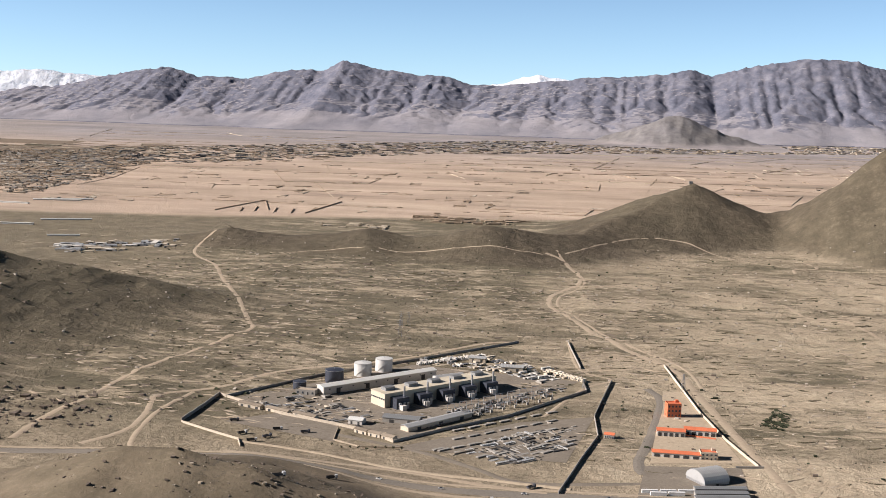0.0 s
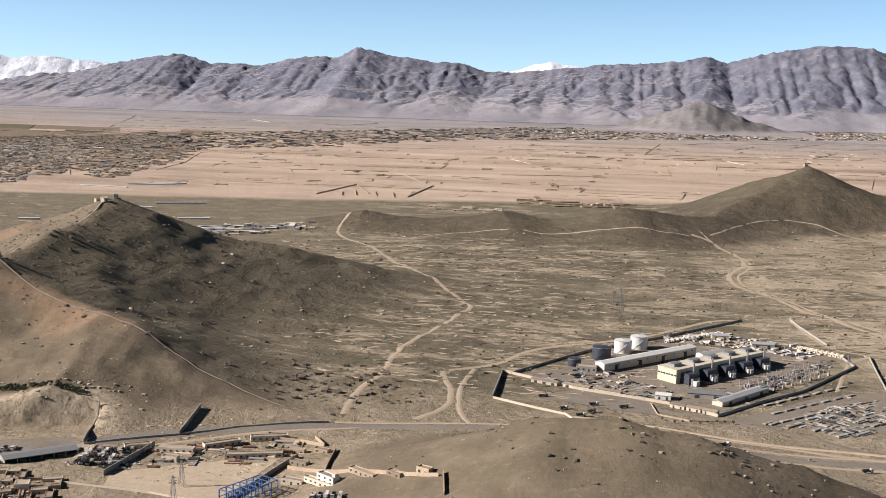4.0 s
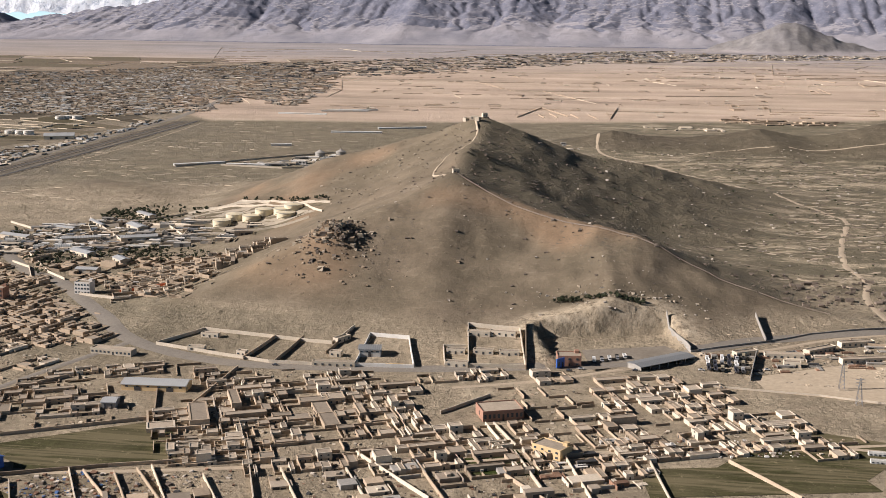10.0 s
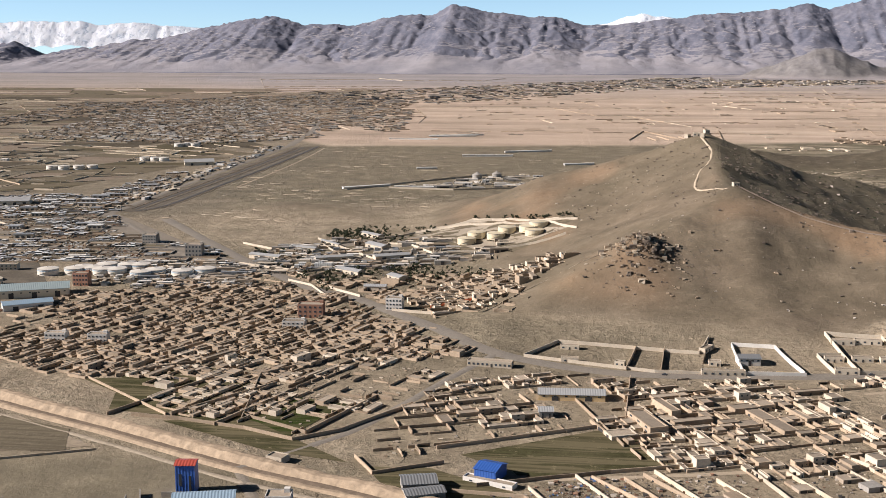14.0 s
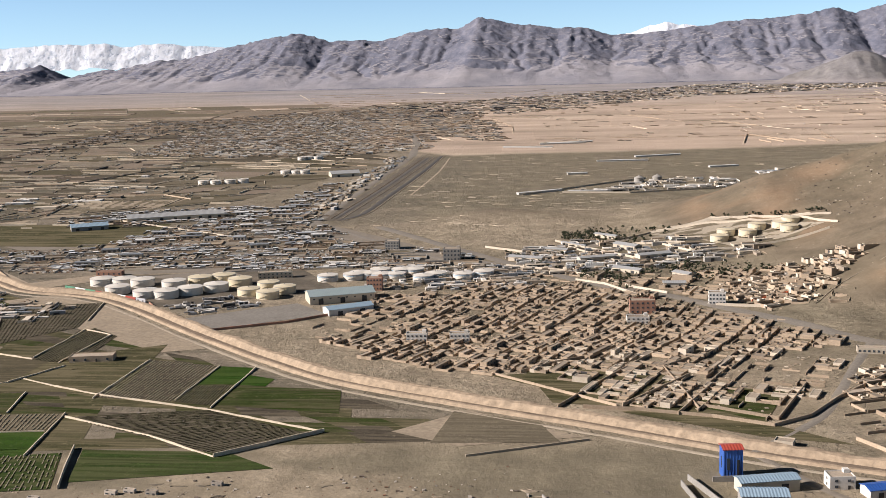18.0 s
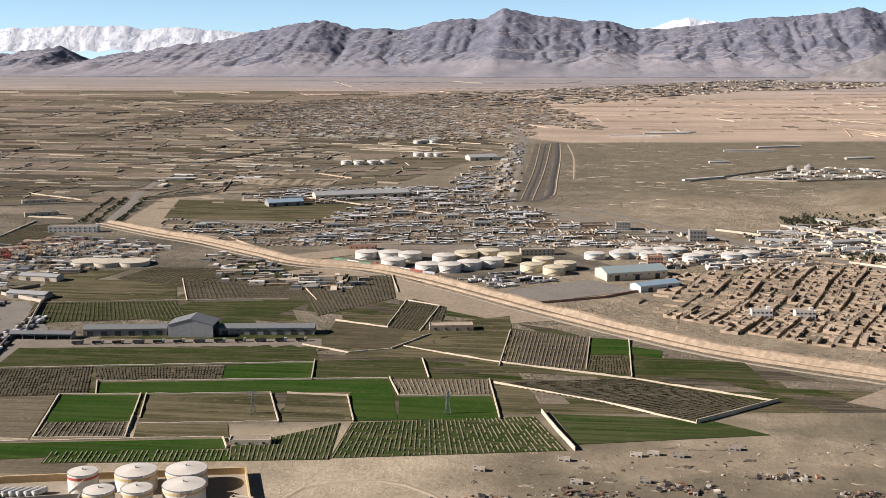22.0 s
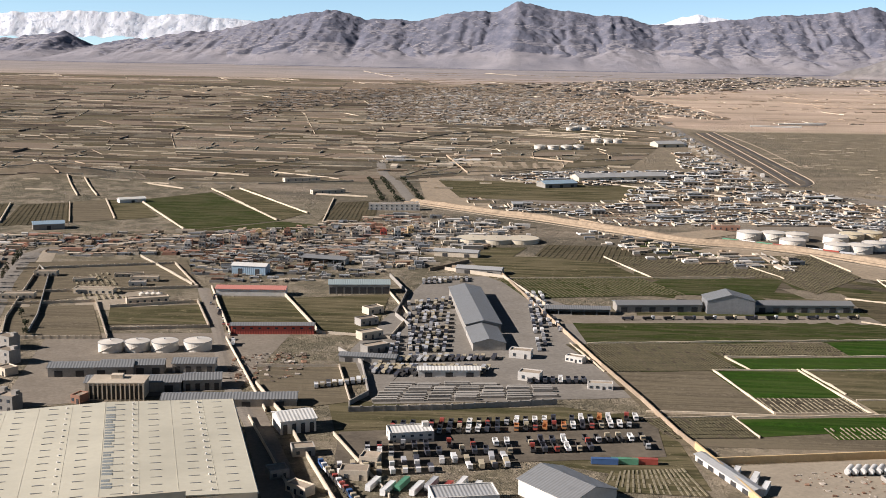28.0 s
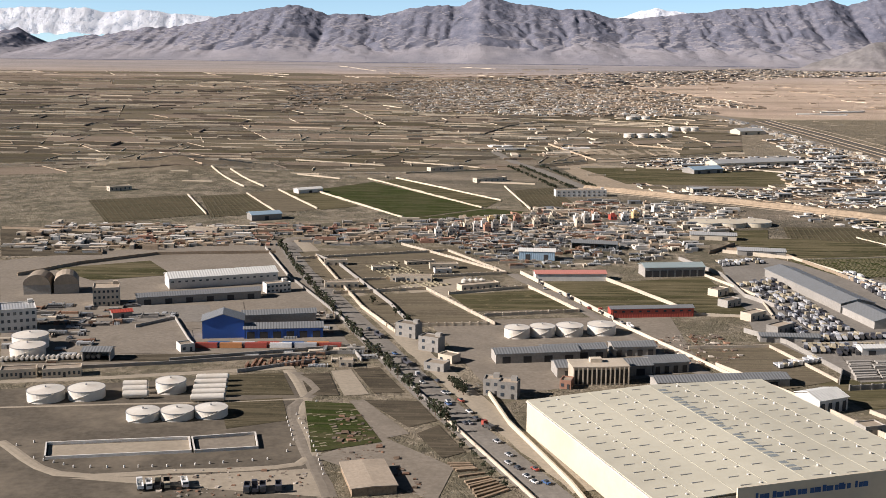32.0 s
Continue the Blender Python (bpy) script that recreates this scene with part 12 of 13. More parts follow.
# ---- the far plain ----
streaks([(-1315.8, 490.5), (-1488.6, 882.3), (-1382.4, 1089.9), (-1105.1, 749.3), (-1142.6, 596.4), (-1250.8, 581.4)], 2, 120, 11, 0.8, 0.4, FIELDWALL, 111, "pale mud walls between far dark fields")
streaks([(-1541.9, 715.4), (-2048.8, 1573.7), (-1573.1, 2036.7), (-1051.1, 1438.8), (-1115.3, 890.2)], 2, 120, 16, 1.0, 0.5, FIELDWALL, 112, "pale mud walls between far dark fields")
streaks([(-1449.3, 622.8), (-1911.4, 1477.8), (-1485.6, 2123.8), (-1051.1, 1438.8), (-1133.5, 781.4)], 2, 120, 18, 1.5, 1.2, ROCK, 113, "dark mud walls across the far fields")
streaks([(-1028.6, 592.4), (-1330.2, 1171.4), (-1006.8, 1363.2), (-883.2, 1155.7), (-893.3, 880.6), (-916.7, 702.5)], 4, 160, 11, 1.2, 0.5, FIELDWALL, 114, "mud walls and hedges of the middle fields")
quarter([(-690, 1330), (-760, 2300), (500, 2700), (620, 1500), (100, 1330)], 5, 20, 24, 116, [MUD, MUD_ROOF, BERM, PLASTER], 0.8, 1.8, 0.1, 'scattered low mud houses and walls on the dry plain', size=(0.15, 0.5))
field_grid([(-1500, 560), (-1085, 650), (-960, 1300), (-1900, 1300)], 26, 151, "pale mud walls and hedges between far dark fields", True, 0.6, (0, 0, 1, 1, 2), (TILTH, BROWNFIELD, PLOUGHED, FARFALLOW))
field_grid([(-1900, 1310), (-960, 1310), (-1000, 2600), (-2700, 2600)], 30, 152, "pale mud walls and hedges between far dark fields", True, 0.6, (0, 0, 1, 1, 2), (FARFALLOW, BROWNFIELD, TILTH, FARFALLOW))
field_grid([(-1075, 660), (-905, 800), (-830, 1150), (-950, 1290)], 26, 153, "mud walls and hedges of the middle fields", True, 0.6, (0, 0, 1, 1, 2), (BROWNFIELD, TILTH, PLOUGHED, FARFALLOW))
field_grid([(-900, 1400), (330, 1400), (800, 3400), (-1500, 3300)], 46, 154, "low walls and hedges across the dry plain", False, 0.45, (0, 1, 1))
field_grid([(-945, 195), (-655, 232), (-765, 325), (-930, 450)], 13, 155, "thin mud walls between the green plots", True, 0.0, (0, 1, 1, 2), (DULLGRASS, DARKGREEN, TILTH, DARKGREEN))
quarter([(-1176.4, 1233.8), (-1246.1, 1712.8), (-1147.5, 2112.9), (-907.5, 1683.1), (-823.0, 1272.0), (-920.3, 1183.5), (-1068.6, 1197.9)], 8, 6.5, 7, 103, [PLASTER, MUD, MUD_ROOF, CONCRETE, MUD, WHITEWALL, MUD_ROOF], 1.6, 3.0, 0.6, 'far town of small flat-roofed houses')
quarter([(-1327.6, 1184.4), (-1421.3, 1930.8), (-1067.6, 2363.9), (-826.8, 1964.9), (-831.2, 1343.6), (-1137.2, 2047.2), (-1254.9, 1676.2)], 8, 9, 9, 104, [MUD_ROOF, MUD, CONCRETE, MUD], 1.8, 3.4, 0.45, 'far town of small flat-roofed houses')
quarter([(-972.6, 1728.5), (-1132.9, 2358.3), (-337.4, 3424.2), (807.2, 3881.7), (698.2, 3350.4), (-389.3, 2654.5), (-797.6, 1991.5)], 8, 13, 14, 105, [MUD, MUD_ROOF, CONCRETE, PLASTER, DARK], 1.6, 3.4, 0.4, 'scattered hamlets on the dry plain')
quarter([(-762.2, 1353.1), (-1146.8, 2039.2), (-927.9, 1909.3), (-801.1, 1830.4), (-744.6, 1404.7)], 8, 9, 9, 106, [PLASTER, MUD, MUD_ROOF, CONCRETE], 1.6, 3.2, 0.5, 'far town of small flat-roofed houses')
quarter([(-324.8, 1168.5), (-329.4, 1207.2), (-245.6, 1230.9), (-237.6, 1191.4)], 8, 14, 8, 107, [PLASTER, FIELDWALL], 1.6, 2.6, 0.5, "village of pale mud houses on the plain")
quarter([(-226.7, 1262.1), (-235.0, 1325.7), (-107.0, 1311.2), (-106.4, 1269.2)], 8, 14, 8, 108, [BERM, MUD], 1.6, 2.6, 0.6, "village of mud houses on the plain")
quarter([(-492.2, 936.4), (-483.6, 971.1), (-401.8, 1016.1), (-383.4, 989.6), (-410.2, 947.6), (-463.8, 920.9)], 8, 11, 8, 109, [WHITEWALL, PALEROOF, PLASTER, CONCRETE], 1.6, 3.0, 0.75, "white and grey buildings of a walled base")
shed(-662.5, 1332.6, 24.9, 58.5, 3.2, 1.4, WHITEWALL, WHITEROOF, "long white-roofed shed on the dark flat", doors=0, rise=0.3, group="white sheds on the flat")
shed(-567.5, 1137.4, 22.7, 50.1, 3.2, 1.4, WHITEWALL, WHITEROOF, "long white-roofed shed on the dark flat", doors=0, rise=0.3, group="white sheds on the flat")
shed(-670.2, 1320.5, 12.1, 55.6, 3.2, 1.4, WHITEWALL, WHITEROOF, "long white-roofed shed on the dark flat", doors=0, rise=0.3, group="white sheds on the flat")
shed(-604.1, 1087.4, 5.8, 50.2, 3.2, 1.4, WHITEWALL, WHITEROOF, "long white-roofed shed on the dark flat", doors=0, rise=0.3, group="white sheds on the flat")
shed(-672.8, 830.6, 36.1, 40.5, 3.2, 1.4, WHITEWALL, WHITEROOF, "long white-roofed shed on the dark flat", doors=0, rise=0.3, group="white sheds on the flat")
shed(-635.1, 831.4, 0.3, 30.6, 3.2, 1.4, WHITEWALL, WHITEROOF, "long white-roofed shed on the dark flat", doors=0, rise=0.3, group="white sheds on the flat")
shed(-708.7, 1271.3, -2.2, 57.3, 3.2, 1.4, WHITEWALL, WHITEROOF, "long white-roofed shed on the dark flat", doors=0, rise=0.3, group="white sheds on the flat")
shed(-646.2, 967.8, 14.2, 18.1, 3.2, 1.4, WHITEWALL, WHITEROOF, "long white-roofed shed on the dark flat", doors=0, rise=0.3, group="white sheds on the flat")
shed(-512.5, 1021.3, 21.0, 28.8, 3.2, 1.4, WHITEWALL, WHITEROOF, "long white-roofed shed on the dark flat", doors=0, rise=0.3, group="white sheds on the flat")
quarter([(-654.7, 840.2), (-613.8, 864.1), (-567.6, 932.7), (-510.0, 905.6), (-521.7, 854.9), (-602.7, 824.6)], 8, 9, 6, 110, [WHITEWALL, PLASTER, CONCRETE], 1.6, 2.8, 0.6, "pale buildings of a walled base on the flat")
wall_run([(-654.7, 828.3), (-602.9, 820.6), (-531.4, 846.8)], 1.6, PLASTER, 'pale wall of the base on the flat')
wall_run([(-685.1, 812.4), (-636.2, 872.2), (-587.3, 923.4)], 1.6, PLASTER, 'pale wall of the base on the flat')
wall_run([(-462.9, 1291.6), (-443.9, 1424.4), (-406.7, 1316.1)], 1.5, MUD, 'dark mud wall on the dry plain')
wall_run([(-357.7, 1298.1), (-350.4, 1443.9)], 1.5, MUD, 'dark mud wall on the dry plain')
wall_run([(-432.5, 1291.4), (-441.5, 1328.4)], 1.5, MUD, 'dark mud wall on the dry plain')
wall_run([(-417.8, 1297.8), (-429.8, 1347.8)], 1.5, MUD, 'dark mud wall on the dry plain')
wall_run([(-393.5, 1295.2), (-405.1, 1344.6)], 1.5, MUD, 'dark mud wall on the dry plain')
wall_run([(-372.5, 1291.6), (-383.2, 1340.4)], 1.5, MUD, 'dark mud wall on the dry plain')
tank(-593.5, 900.9, 4, 3.4, CONCRETE, "grey domed tank at the base", dome=0.5, stairs=False)
tank(-578.0, 909.6, 4, 3.4, CONCRETE, "grey domed tank at the base", dome=0.5, stairs=False)
wall_run([(-1103.4, 937.0), (-1079.6, 1034.6), (-1042.4, 1101.7)], 1.4, MUD, 'long dark mud wall across the fields')
wall_run([(-1026.9, 714.8), (-1052.7, 840.2), (-984.2, 840.0), (-950.2, 809.0)], 1.4, MUD, 'mud wall round a bare plot')
patch('yard', [(-1026.9, 724.5), (-1047.0, 832.3), (-964.7, 839.6), (-956.3, 732.6)], BROWNFIELD, 'bare tan walled plot', category='yard')
wall_run([(-956.5, 686.5), (-860.8, 618.5), (-824.4, 688.8)], 1.2, PLASTER, 'long pale wall of the depot quarter')
wall_run([(-961.2, 514.1), (-922.7, 465.5)], 1.4, BERM, 'pale wall by the dirt road')
patch('field', [(-1022.8, 581.2), (-1043.7, 669.1), (-915.6, 673.5), (-901.7, 576.6)], DULLGRASS, 'rough grass before the depot quarter', lift=0.06)

# ---- paths, outpost and rocks on the hills ----
ribbon('hill_path', [(-432, 640), (-428, 612), (-431, 585), (-438, 560), (-441, 535), (-430, 510), (-424, 500)], 1.4, DIRTROAD, 'pale path along the crest of the hill', 'path', 0.35)
ribbon('hill_path', [(-424, 500), (-395, 483), (-352, 463), (-310, 445), (-262, 424)], 0.7, ROCK, 'dark furrow down the spur of the hill', 'path', 0.3)
ribbon('hill_path', [(-485, 452), (-520, 430), (-536, 405)], 0.5, CUT, 'faint path on the slope', 'path', 0.3)
block(-434, 646, 0, 4, 2.6, 1.7, PLASTER, 'small pale hut of the hilltop post', bays=2, roof_hut=False, group='hilltop huts')
block(-428, 649, 25, 3, 2.6, 1.7, PLASTER, 'small pale hut of the hilltop post', bays=2, roof_hut=False, group='hilltop huts')
block(-439, 648, 50, 3, 2.6, 1.7, PLASTER, 'small pale hut of the hilltop post', bays=2, roof_hut=False, group='hilltop huts')
block(-431, 639, 75, 3, 2.6, 1.7, PLASTER, 'small pale hut of the hilltop post', bays=2, roof_hut=False, group='hilltop huts')
block(-425, 503, 20, 3, 2.4, 1.6, PLASTER, 'small pale hut of the hilltop post', bays=2, roof_hut=False, group='hilltop huts')
block(68, 1238, 10, 4, 3, 2.4, CONCRETE, 'small hut on a distant hilltop', bays=2, roof_hut=False)
scatter(spot(-471, 444, 8, 8), 420, (0.3, 1.4), [ROCK, CUT, BERM], 121, 'dark broken rocks of an outcrop on the hill', 'outcrop_rocks', 'rocks', 0.8)
scatter(spot(-470, 430, 16, 12), 200, (0.2, 0.8), [ROCK, BERM, BERM], 122, 'loose rocks below the outcrop', 'loose_rocks', 'rocks')
scatter(spot(-400, 560, 26, 60), 800, (0.15, 0.9), [ROCK], 123, 'dark rocks along the shaded flank of the hill', 'loose_rocks', 'rocks')
scatter(spot(-470, 600, 30, 50), 600, (0.15, 0.8), [ROCK, CUT], 124, 'dark rocks on the crest of the hill', 'loose_rocks', 'rocks')
scatter(spot(-370, 470, 40, 40), 160, (0.2, 0.7), [PALEROCK, ROCK], 125, 'loose stones on the slope', 'loose_rocks', 'rocks')
scatter(spot(-345, 408, 24, 6), 150, (0.2, 0.8), [PALEROCK, CUT], 126, 'pale quarried rock above the quarry', 'loose_rocks', 'rocks')
scatter(spot(-115, 335, 34, 18), 420, (0.2, 0.7), [CUT, ROCK, ROCK], 127, 'loose stones on the bare hill', 'loose_rocks', 'rocks')
scatter(spot(-250, 470, 22, 16), 160, (0.5, 1.6), [ROCK], 128, 'dark rocks at the edge of the valley', 'loose_rocks', 'rocks')
scatter(area([(-360, 500), (40, 480), (40, 1000), (-420, 1000)]), 2600, (0.25, 1.0), [PALEROCK, ROCK, LEAF], 129, 'stones and low bushes over the valley', 'stones', 'stones')
scatter(area([(30, 450), (230, 450), (300, 1150), (20, 1100)]), 1400, (0.25, 1.0), [PALEROCK, ROCK, LEAF], 130, 'stones and low bushes on the dry slope', 'stones', 'stones')
scars([(-330, 480), (30, 470), (20, 1010), (-400, 1010)], 1500, 8, (2.0, 11.0), [CUT, DIRTROAD, CUT], 131, 'pale eroded banks across the scrub valley')
scars([(-10, 430), (230, 430), (330, 1150), (-40, 1080)], 1300, 12, (2.0, 12.0), [DIRTROAD, CUT, PLOUGHED], 132, 'pale and dark eroded banks on the dry slope')
scars([(-330, 480), (10, 470), (20, 1010), (-400, 1010)], 1100, 8, (2.0, 9.0), [PLOUGHED, ROCK], 133, 'dark gullies and clods across the scrub valley')
scars([(-800, 660), (-560, 620), (-300, 1000), (-780, 1180)], 260, 4, (3.0, 12.0), [DIRTROAD, CUT], 134, 'bare scars on the dark flat')
scars([(-330, 350), (-240, 330), (-240, 420), (-330, 420)], 160, 10, (1.0, 4.0), [DIRTROAD, CUT], 135, 'bare banks beside the road')
scars([(-840, 60), (-560, 60), (-560, 200), (-780, 190)], 160, 6, (1.5, 5.0), [DEPOTSOIL, WORNEARTH, WORNEARTH], 136, 'scraped earth on the waste ground')
scatter(area([(65.1, 527.0), (74.8, 557.0), (81.4, 548.7), (75.3, 520.2)]), 160, (0.4, 1.1), [LEAF], 137, 'low green bushes round a wet patch', 'bushes', 'bushes', 0.4)

# ---- trees along the wide road ----
poplar(-1193.3, 359.2, 2.0)
poplar(-1191.1, 352.8, 1.7)
poplar(-1190.9, 349.9, 1.8)
poplar(-1189.4, 346.5, 1.4)
poplar(-1187.4, 340.6, 1.9)
poplar(-1186.7, 337.0, 1.5)
poplar(-1185.8, 334.1, 1.3)
poplar(-1182.5, 321.9, 2.0)
poplar(-1180.5, 314.7, 1.6)
poplar(-1179.9, 312.1, 1.3)
poplar(-1178.3, 308.6, 1.2)
poplar(-1177.1, 302.3, 1.6)
poplar(-1175.8, 299.5, 1.8)
poplar(-1174.1, 293.5, 2.1)
poplar(-1171.8, 286.9, 1.4)
poplar(-1170.6, 283.8, 1.8)
poplar(-1170.2, 281.2, 1.2)
poplar(-1168.9, 278.1, 1.9)
poplar(-1166.8, 271.9, 1.6)
poplar(-1165.7, 268.8, 1.2)
poplar(-1165.3, 265.6, 1.4)
poplar(-1164.3, 262.1, 1.8)
poplar(-1162.4, 256.4, 1.9)
poplar(-1160.7, 252.6, 1.9)
poplar(-1160.0, 250.1, 1.6)
poplar(-1158.3, 246.3, 1.8)
poplar(-1156.6, 239.5, 2.1)
poplar(-1153.7, 233.6, 1.2)
poplar(-1150.7, 224.2, 1.5)
poplar(-1148.9, 216.9, 1.7)
poplar(-1147.8, 214.1, 1.8)
poplar(-1146.5, 211.4, 1.4)
poplar(-1145.1, 208.2, 1.6)
poplar(-1142.3, 198.4, 1.3)
poplar(-1141.1, 194.6, 1.4)
poplar(-1139.8, 191.8, 1.4)
poplar(-1138.4, 188.7, 2.0)
poplar(-1136.2, 182.5, 1.7)
poplar(-1135.1, 179.0, 1.8)
poplar(-1134.5, 176.6, 1.8)
poplar(-1132.2, 170.2, 1.8)
poplar(-1130.1, 164.4, 1.4)
poplar(-1128.7, 161.1, 2.0)
poplar(-1126.5, 154.6, 1.6)
poplar(-1123.3, 144.2, 1.5)
poplar(-1121.8, 140.9, 1.9)
poplar(-1120.5, 137.6, 2.1)
poplar(-1119.1, 135.3, 1.9)
poplar(-1117.4, 128.8, 1.4)
quarter([(-1251.2, 214.9), (-1228.0, 220.0), (-1213.6, 180.4), (-1234.8, 173.8)], 8, 3.2, 2.6, 161, [CONCRETE, CONCRETE, PLASTER, DARK, GREYROOF, PALEROOF, RUST], 0.4, 1.5, 0.3, 'sheds, stacks and scrap in the works yards', name="yard_clutter")
quarter([(-1182.0, 234.2), (-1155.8, 247.8), (-1145.0, 209.1), (-1172.1, 207.1)], 8, 3.2, 2.6, 162, [CONCRETE, CONCRETE, PLASTER, DARK, GREYROOF, PALEROOF, RUST], 0.4, 1.5, 0.35, 'sheds, stacks and scrap in the works yards', name="yard_clutter")
quarter([(-1174.9, 188.5), (-1144.3, 201.6), (-1136.4, 180.1), (-1153.6, 176.2)], 8, 3.2, 2.6, 163, [CONCRETE, CONCRETE, PLASTER, DARK, GREYROOF, PALEROOF, RUST], 0.4, 1.5, 0.35, 'sheds, stacks and scrap in the works yards', name="yard_clutter")
quarter([(-1261.2, 240.0), (-1221.7, 251.0), (-1200.9, 232.8), (-1213.2, 221.1), (-1252.6, 218.2)], 8, 3.2, 2.6, 165, [CONCRETE, CONCRETE, PLASTER, DARK, GREYROOF, PALEROOF, RUST], 0.4, 1.5, 0.35, 'sheds, stacks and scrap in the works yards', name="yard_clutter")
patch('yard', [(-1049.5, 208.0), (-1020.0, 212.4), (-1022.0, 182.0), (-1042.8, 172.0)], BROWNFIELD, 'bare rutted lot between walls', category='yard', lift=0.06)
quarter([(-1131.5, 405.5), (-1079.8, 401.8), (-1049.3, 393.9), (-1062.9, 363.6), (-1114.1, 358.6)], 8, 3.2, 2.6, 169, [CONCRETE, CONCRETE, PLASTER, DARK, GREYROOF, PALEROOF, RUST], 0.8, 2.0, 0.5, 'sheds, stacks and scrap in the works yards', name="yard_clutter")
quarter([(-1146.1, 408.4), (-1081.4, 419.5), (-1025.3, 385.2), (-1039.2, 334.3), (-1099.9, 313.3)], 8, 3.2, 2.6, 171, [CONCRETE, CONCRETE, PLASTER, DARK, GREYROOF, PALEROOF, RUST], 0.7, 1.8, 0.35, 'sheds, stacks and scrap in the works yards', name="yard_clutter")

# ---- compounds beside the bare hill and the old quarter's edges ----
wall_run([(-227.0, 344.4), (-230.7, 378.1)], 1.6, MUD, 'mud-brick yard wall beside the bare hill')
wall_run([(-261.0, 390.9), (-246.5, 389.1), (-236.3, 384.4)], 1.6, MUD, 'mud-brick yard wall beside the bare hill')
wall_run([(-236.3, 384.4), (-242.2, 394.7)], 1.6, MUD, 'mud-brick yard wall beside the bare hill')
wall_run([(-242.9, 358.4), (-223.5, 345.5), (-185.3, 316.7)], 1.6, MUD, 'mud-brick yard wall beside the bare hill')
wall_run([(-182.1, 305.9), (-184.0, 317.9)], 1.6, MUD, 'mud-brick yard wall beside the bare hill')
block(-245.1, 377.6, -5.2, 6.9, 2.6, 1.12, MUD, "low mud house beside the bare hill", roof_hut=False, group="houses beside the bare hill")
block(-235.4, 377.4, -19.0, 5.9, 2.6, 1.2, MUD, "low mud house beside the bare hill", roof_hut=False, group="houses beside the bare hill")
block(-239.8, 362.5, -20.8, 6.8, 2.6, 1.28, MUD, "low mud house beside the bare hill", roof_hut=False, group="houses beside the bare hill")
block(-211.8, 335.1, -35.9, 11.5, 2.6, 1.2, MUD, "low mud house beside the bare hill", roof_hut=False, group="houses beside the bare hill")
block(-200.1, 327.6, -34.8, 5.9, 2.6, 1.12, MUD, "low mud house beside the bare hill", roof_hut=False, group="houses beside the bare hill")
block(-190.2, 321.8, -27.9, 4.7, 2.6, 2.08, MUD, "low mud house beside the bare hill", roof_hut=False, group="houses beside the bare hill")
block(-257.2, 393.7, -3.0, 5.6, 2.6, 1.12, MUD, "low mud house beside the bare hill", roof_hut=False, group="houses beside the bare hill")
quarter([(-677.8, 547.4), (-641.0, 588.3), (-578.8, 577.9), (-533.0, 552.3), (-541.5, 514.8), (-620.1, 491.0), (-662.8, 475.4)], 12, 6.0, 4.6, 181, [PLASTER, CONCRETE, MUD, MUD_ROOF, WHITEWALL, GREYROOF], 1.2, 2.6, 0.5, "houses and stores between the highway and the hill")
quarter([(-735.1, 514.9), (-678.9, 494.7), (-663.3, 464.9), (-703.7, 440.4), (-736.9, 459.0)], 12, 5.0, 4.0, 182, [PLASTER, CONCRETE, MUD, MUD_ROOF, WHITEWALL], 1.2, 2.4, 0.55, "houses and stores between the highway and the hill")
quarter([(-345.5, 286.1), (-309.1, 268.6), (-279.2, 259.7), (-346.1, 244.2), (-368.9, 245.1)], 22, 5.0, 3.0, 183, [PLASTER, CONCRETE, MUD, RUST, WHITEWALL, DARK], 0.5, 1.6, 0.4, "stalls, stacks and rubbish along the lane", name="yard_clutter")
quarter([(-316.2, 365.3), (-245.3, 391.8), (-244.6, 370.1), (-300.7, 345.1)], 5, 4.0, 3.0, 184, [CONCRETE, RUST, PLASTER, DARK], 0.4, 1.4, 0.4, "lorry parts and stores in the roadside yards", name="yard_clutter")
patch('yard', [(-878.3, 483.7), (-779.6, 500.7), (-746.8, 445.2), (-839.9, 400.4)], DEPOTSOIL, 'dark grey gravel ground between the depots', category='yard', lift=0.05)
patch('yard', [(-1008.9, 597.9), (-874.9, 642.3), (-780.3, 504.0), (-879.5, 487.0)], GRAVELYARD, 'grey trodden ground of the shop quarter', category='yard', lift=0.05)
patch('yard', [(-813.7, 674.8), (-705.6, 546.8), (-673.5, 513.0), (-777.9, 507.4)], GRAVELYARD, 'grey trodden ground of the shop quarter', category='yard', lift=0.05)
scatter(spot(-787, 148, 5.0, 2.7), 90, (0.2, 0.85), [ROCK, RUST, DARK, PALEROCK], 190, 'heap of dark scrap and rubble on waste ground', 'rubble', 'rubble', 0.8)
scatter(spot(-763, 156, 5.9, 1.9), 90, (0.2, 0.85), [ROCK, RUST, DARK, PALEROCK], 191, 'heap of dark scrap and rubble on waste ground', 'rubble', 'rubble', 0.8)
scatter(spot(-739, 162, 5.0, 1.5), 90, (0.2, 0.85), [ROCK, RUST, DARK, PALEROCK], 192, 'heap of dark scrap and rubble on waste ground', 'rubble', 'rubble', 0.8)
scatter(spot(-715, 172, 4.2, 1.5), 90, (0.2, 0.85), [ROCK, RUST, DARK, PALEROCK], 193, 'heap of dark scrap and rubble on waste ground', 'rubble', 'rubble', 0.8)
scatter(spot(-744, 144, 5.0, 1.9), 90, (0.2, 0.85), [ROCK, RUST, DARK, PALEROCK], 194, 'heap of dark scrap and rubble on waste ground', 'rubble', 'rubble', 0.8)
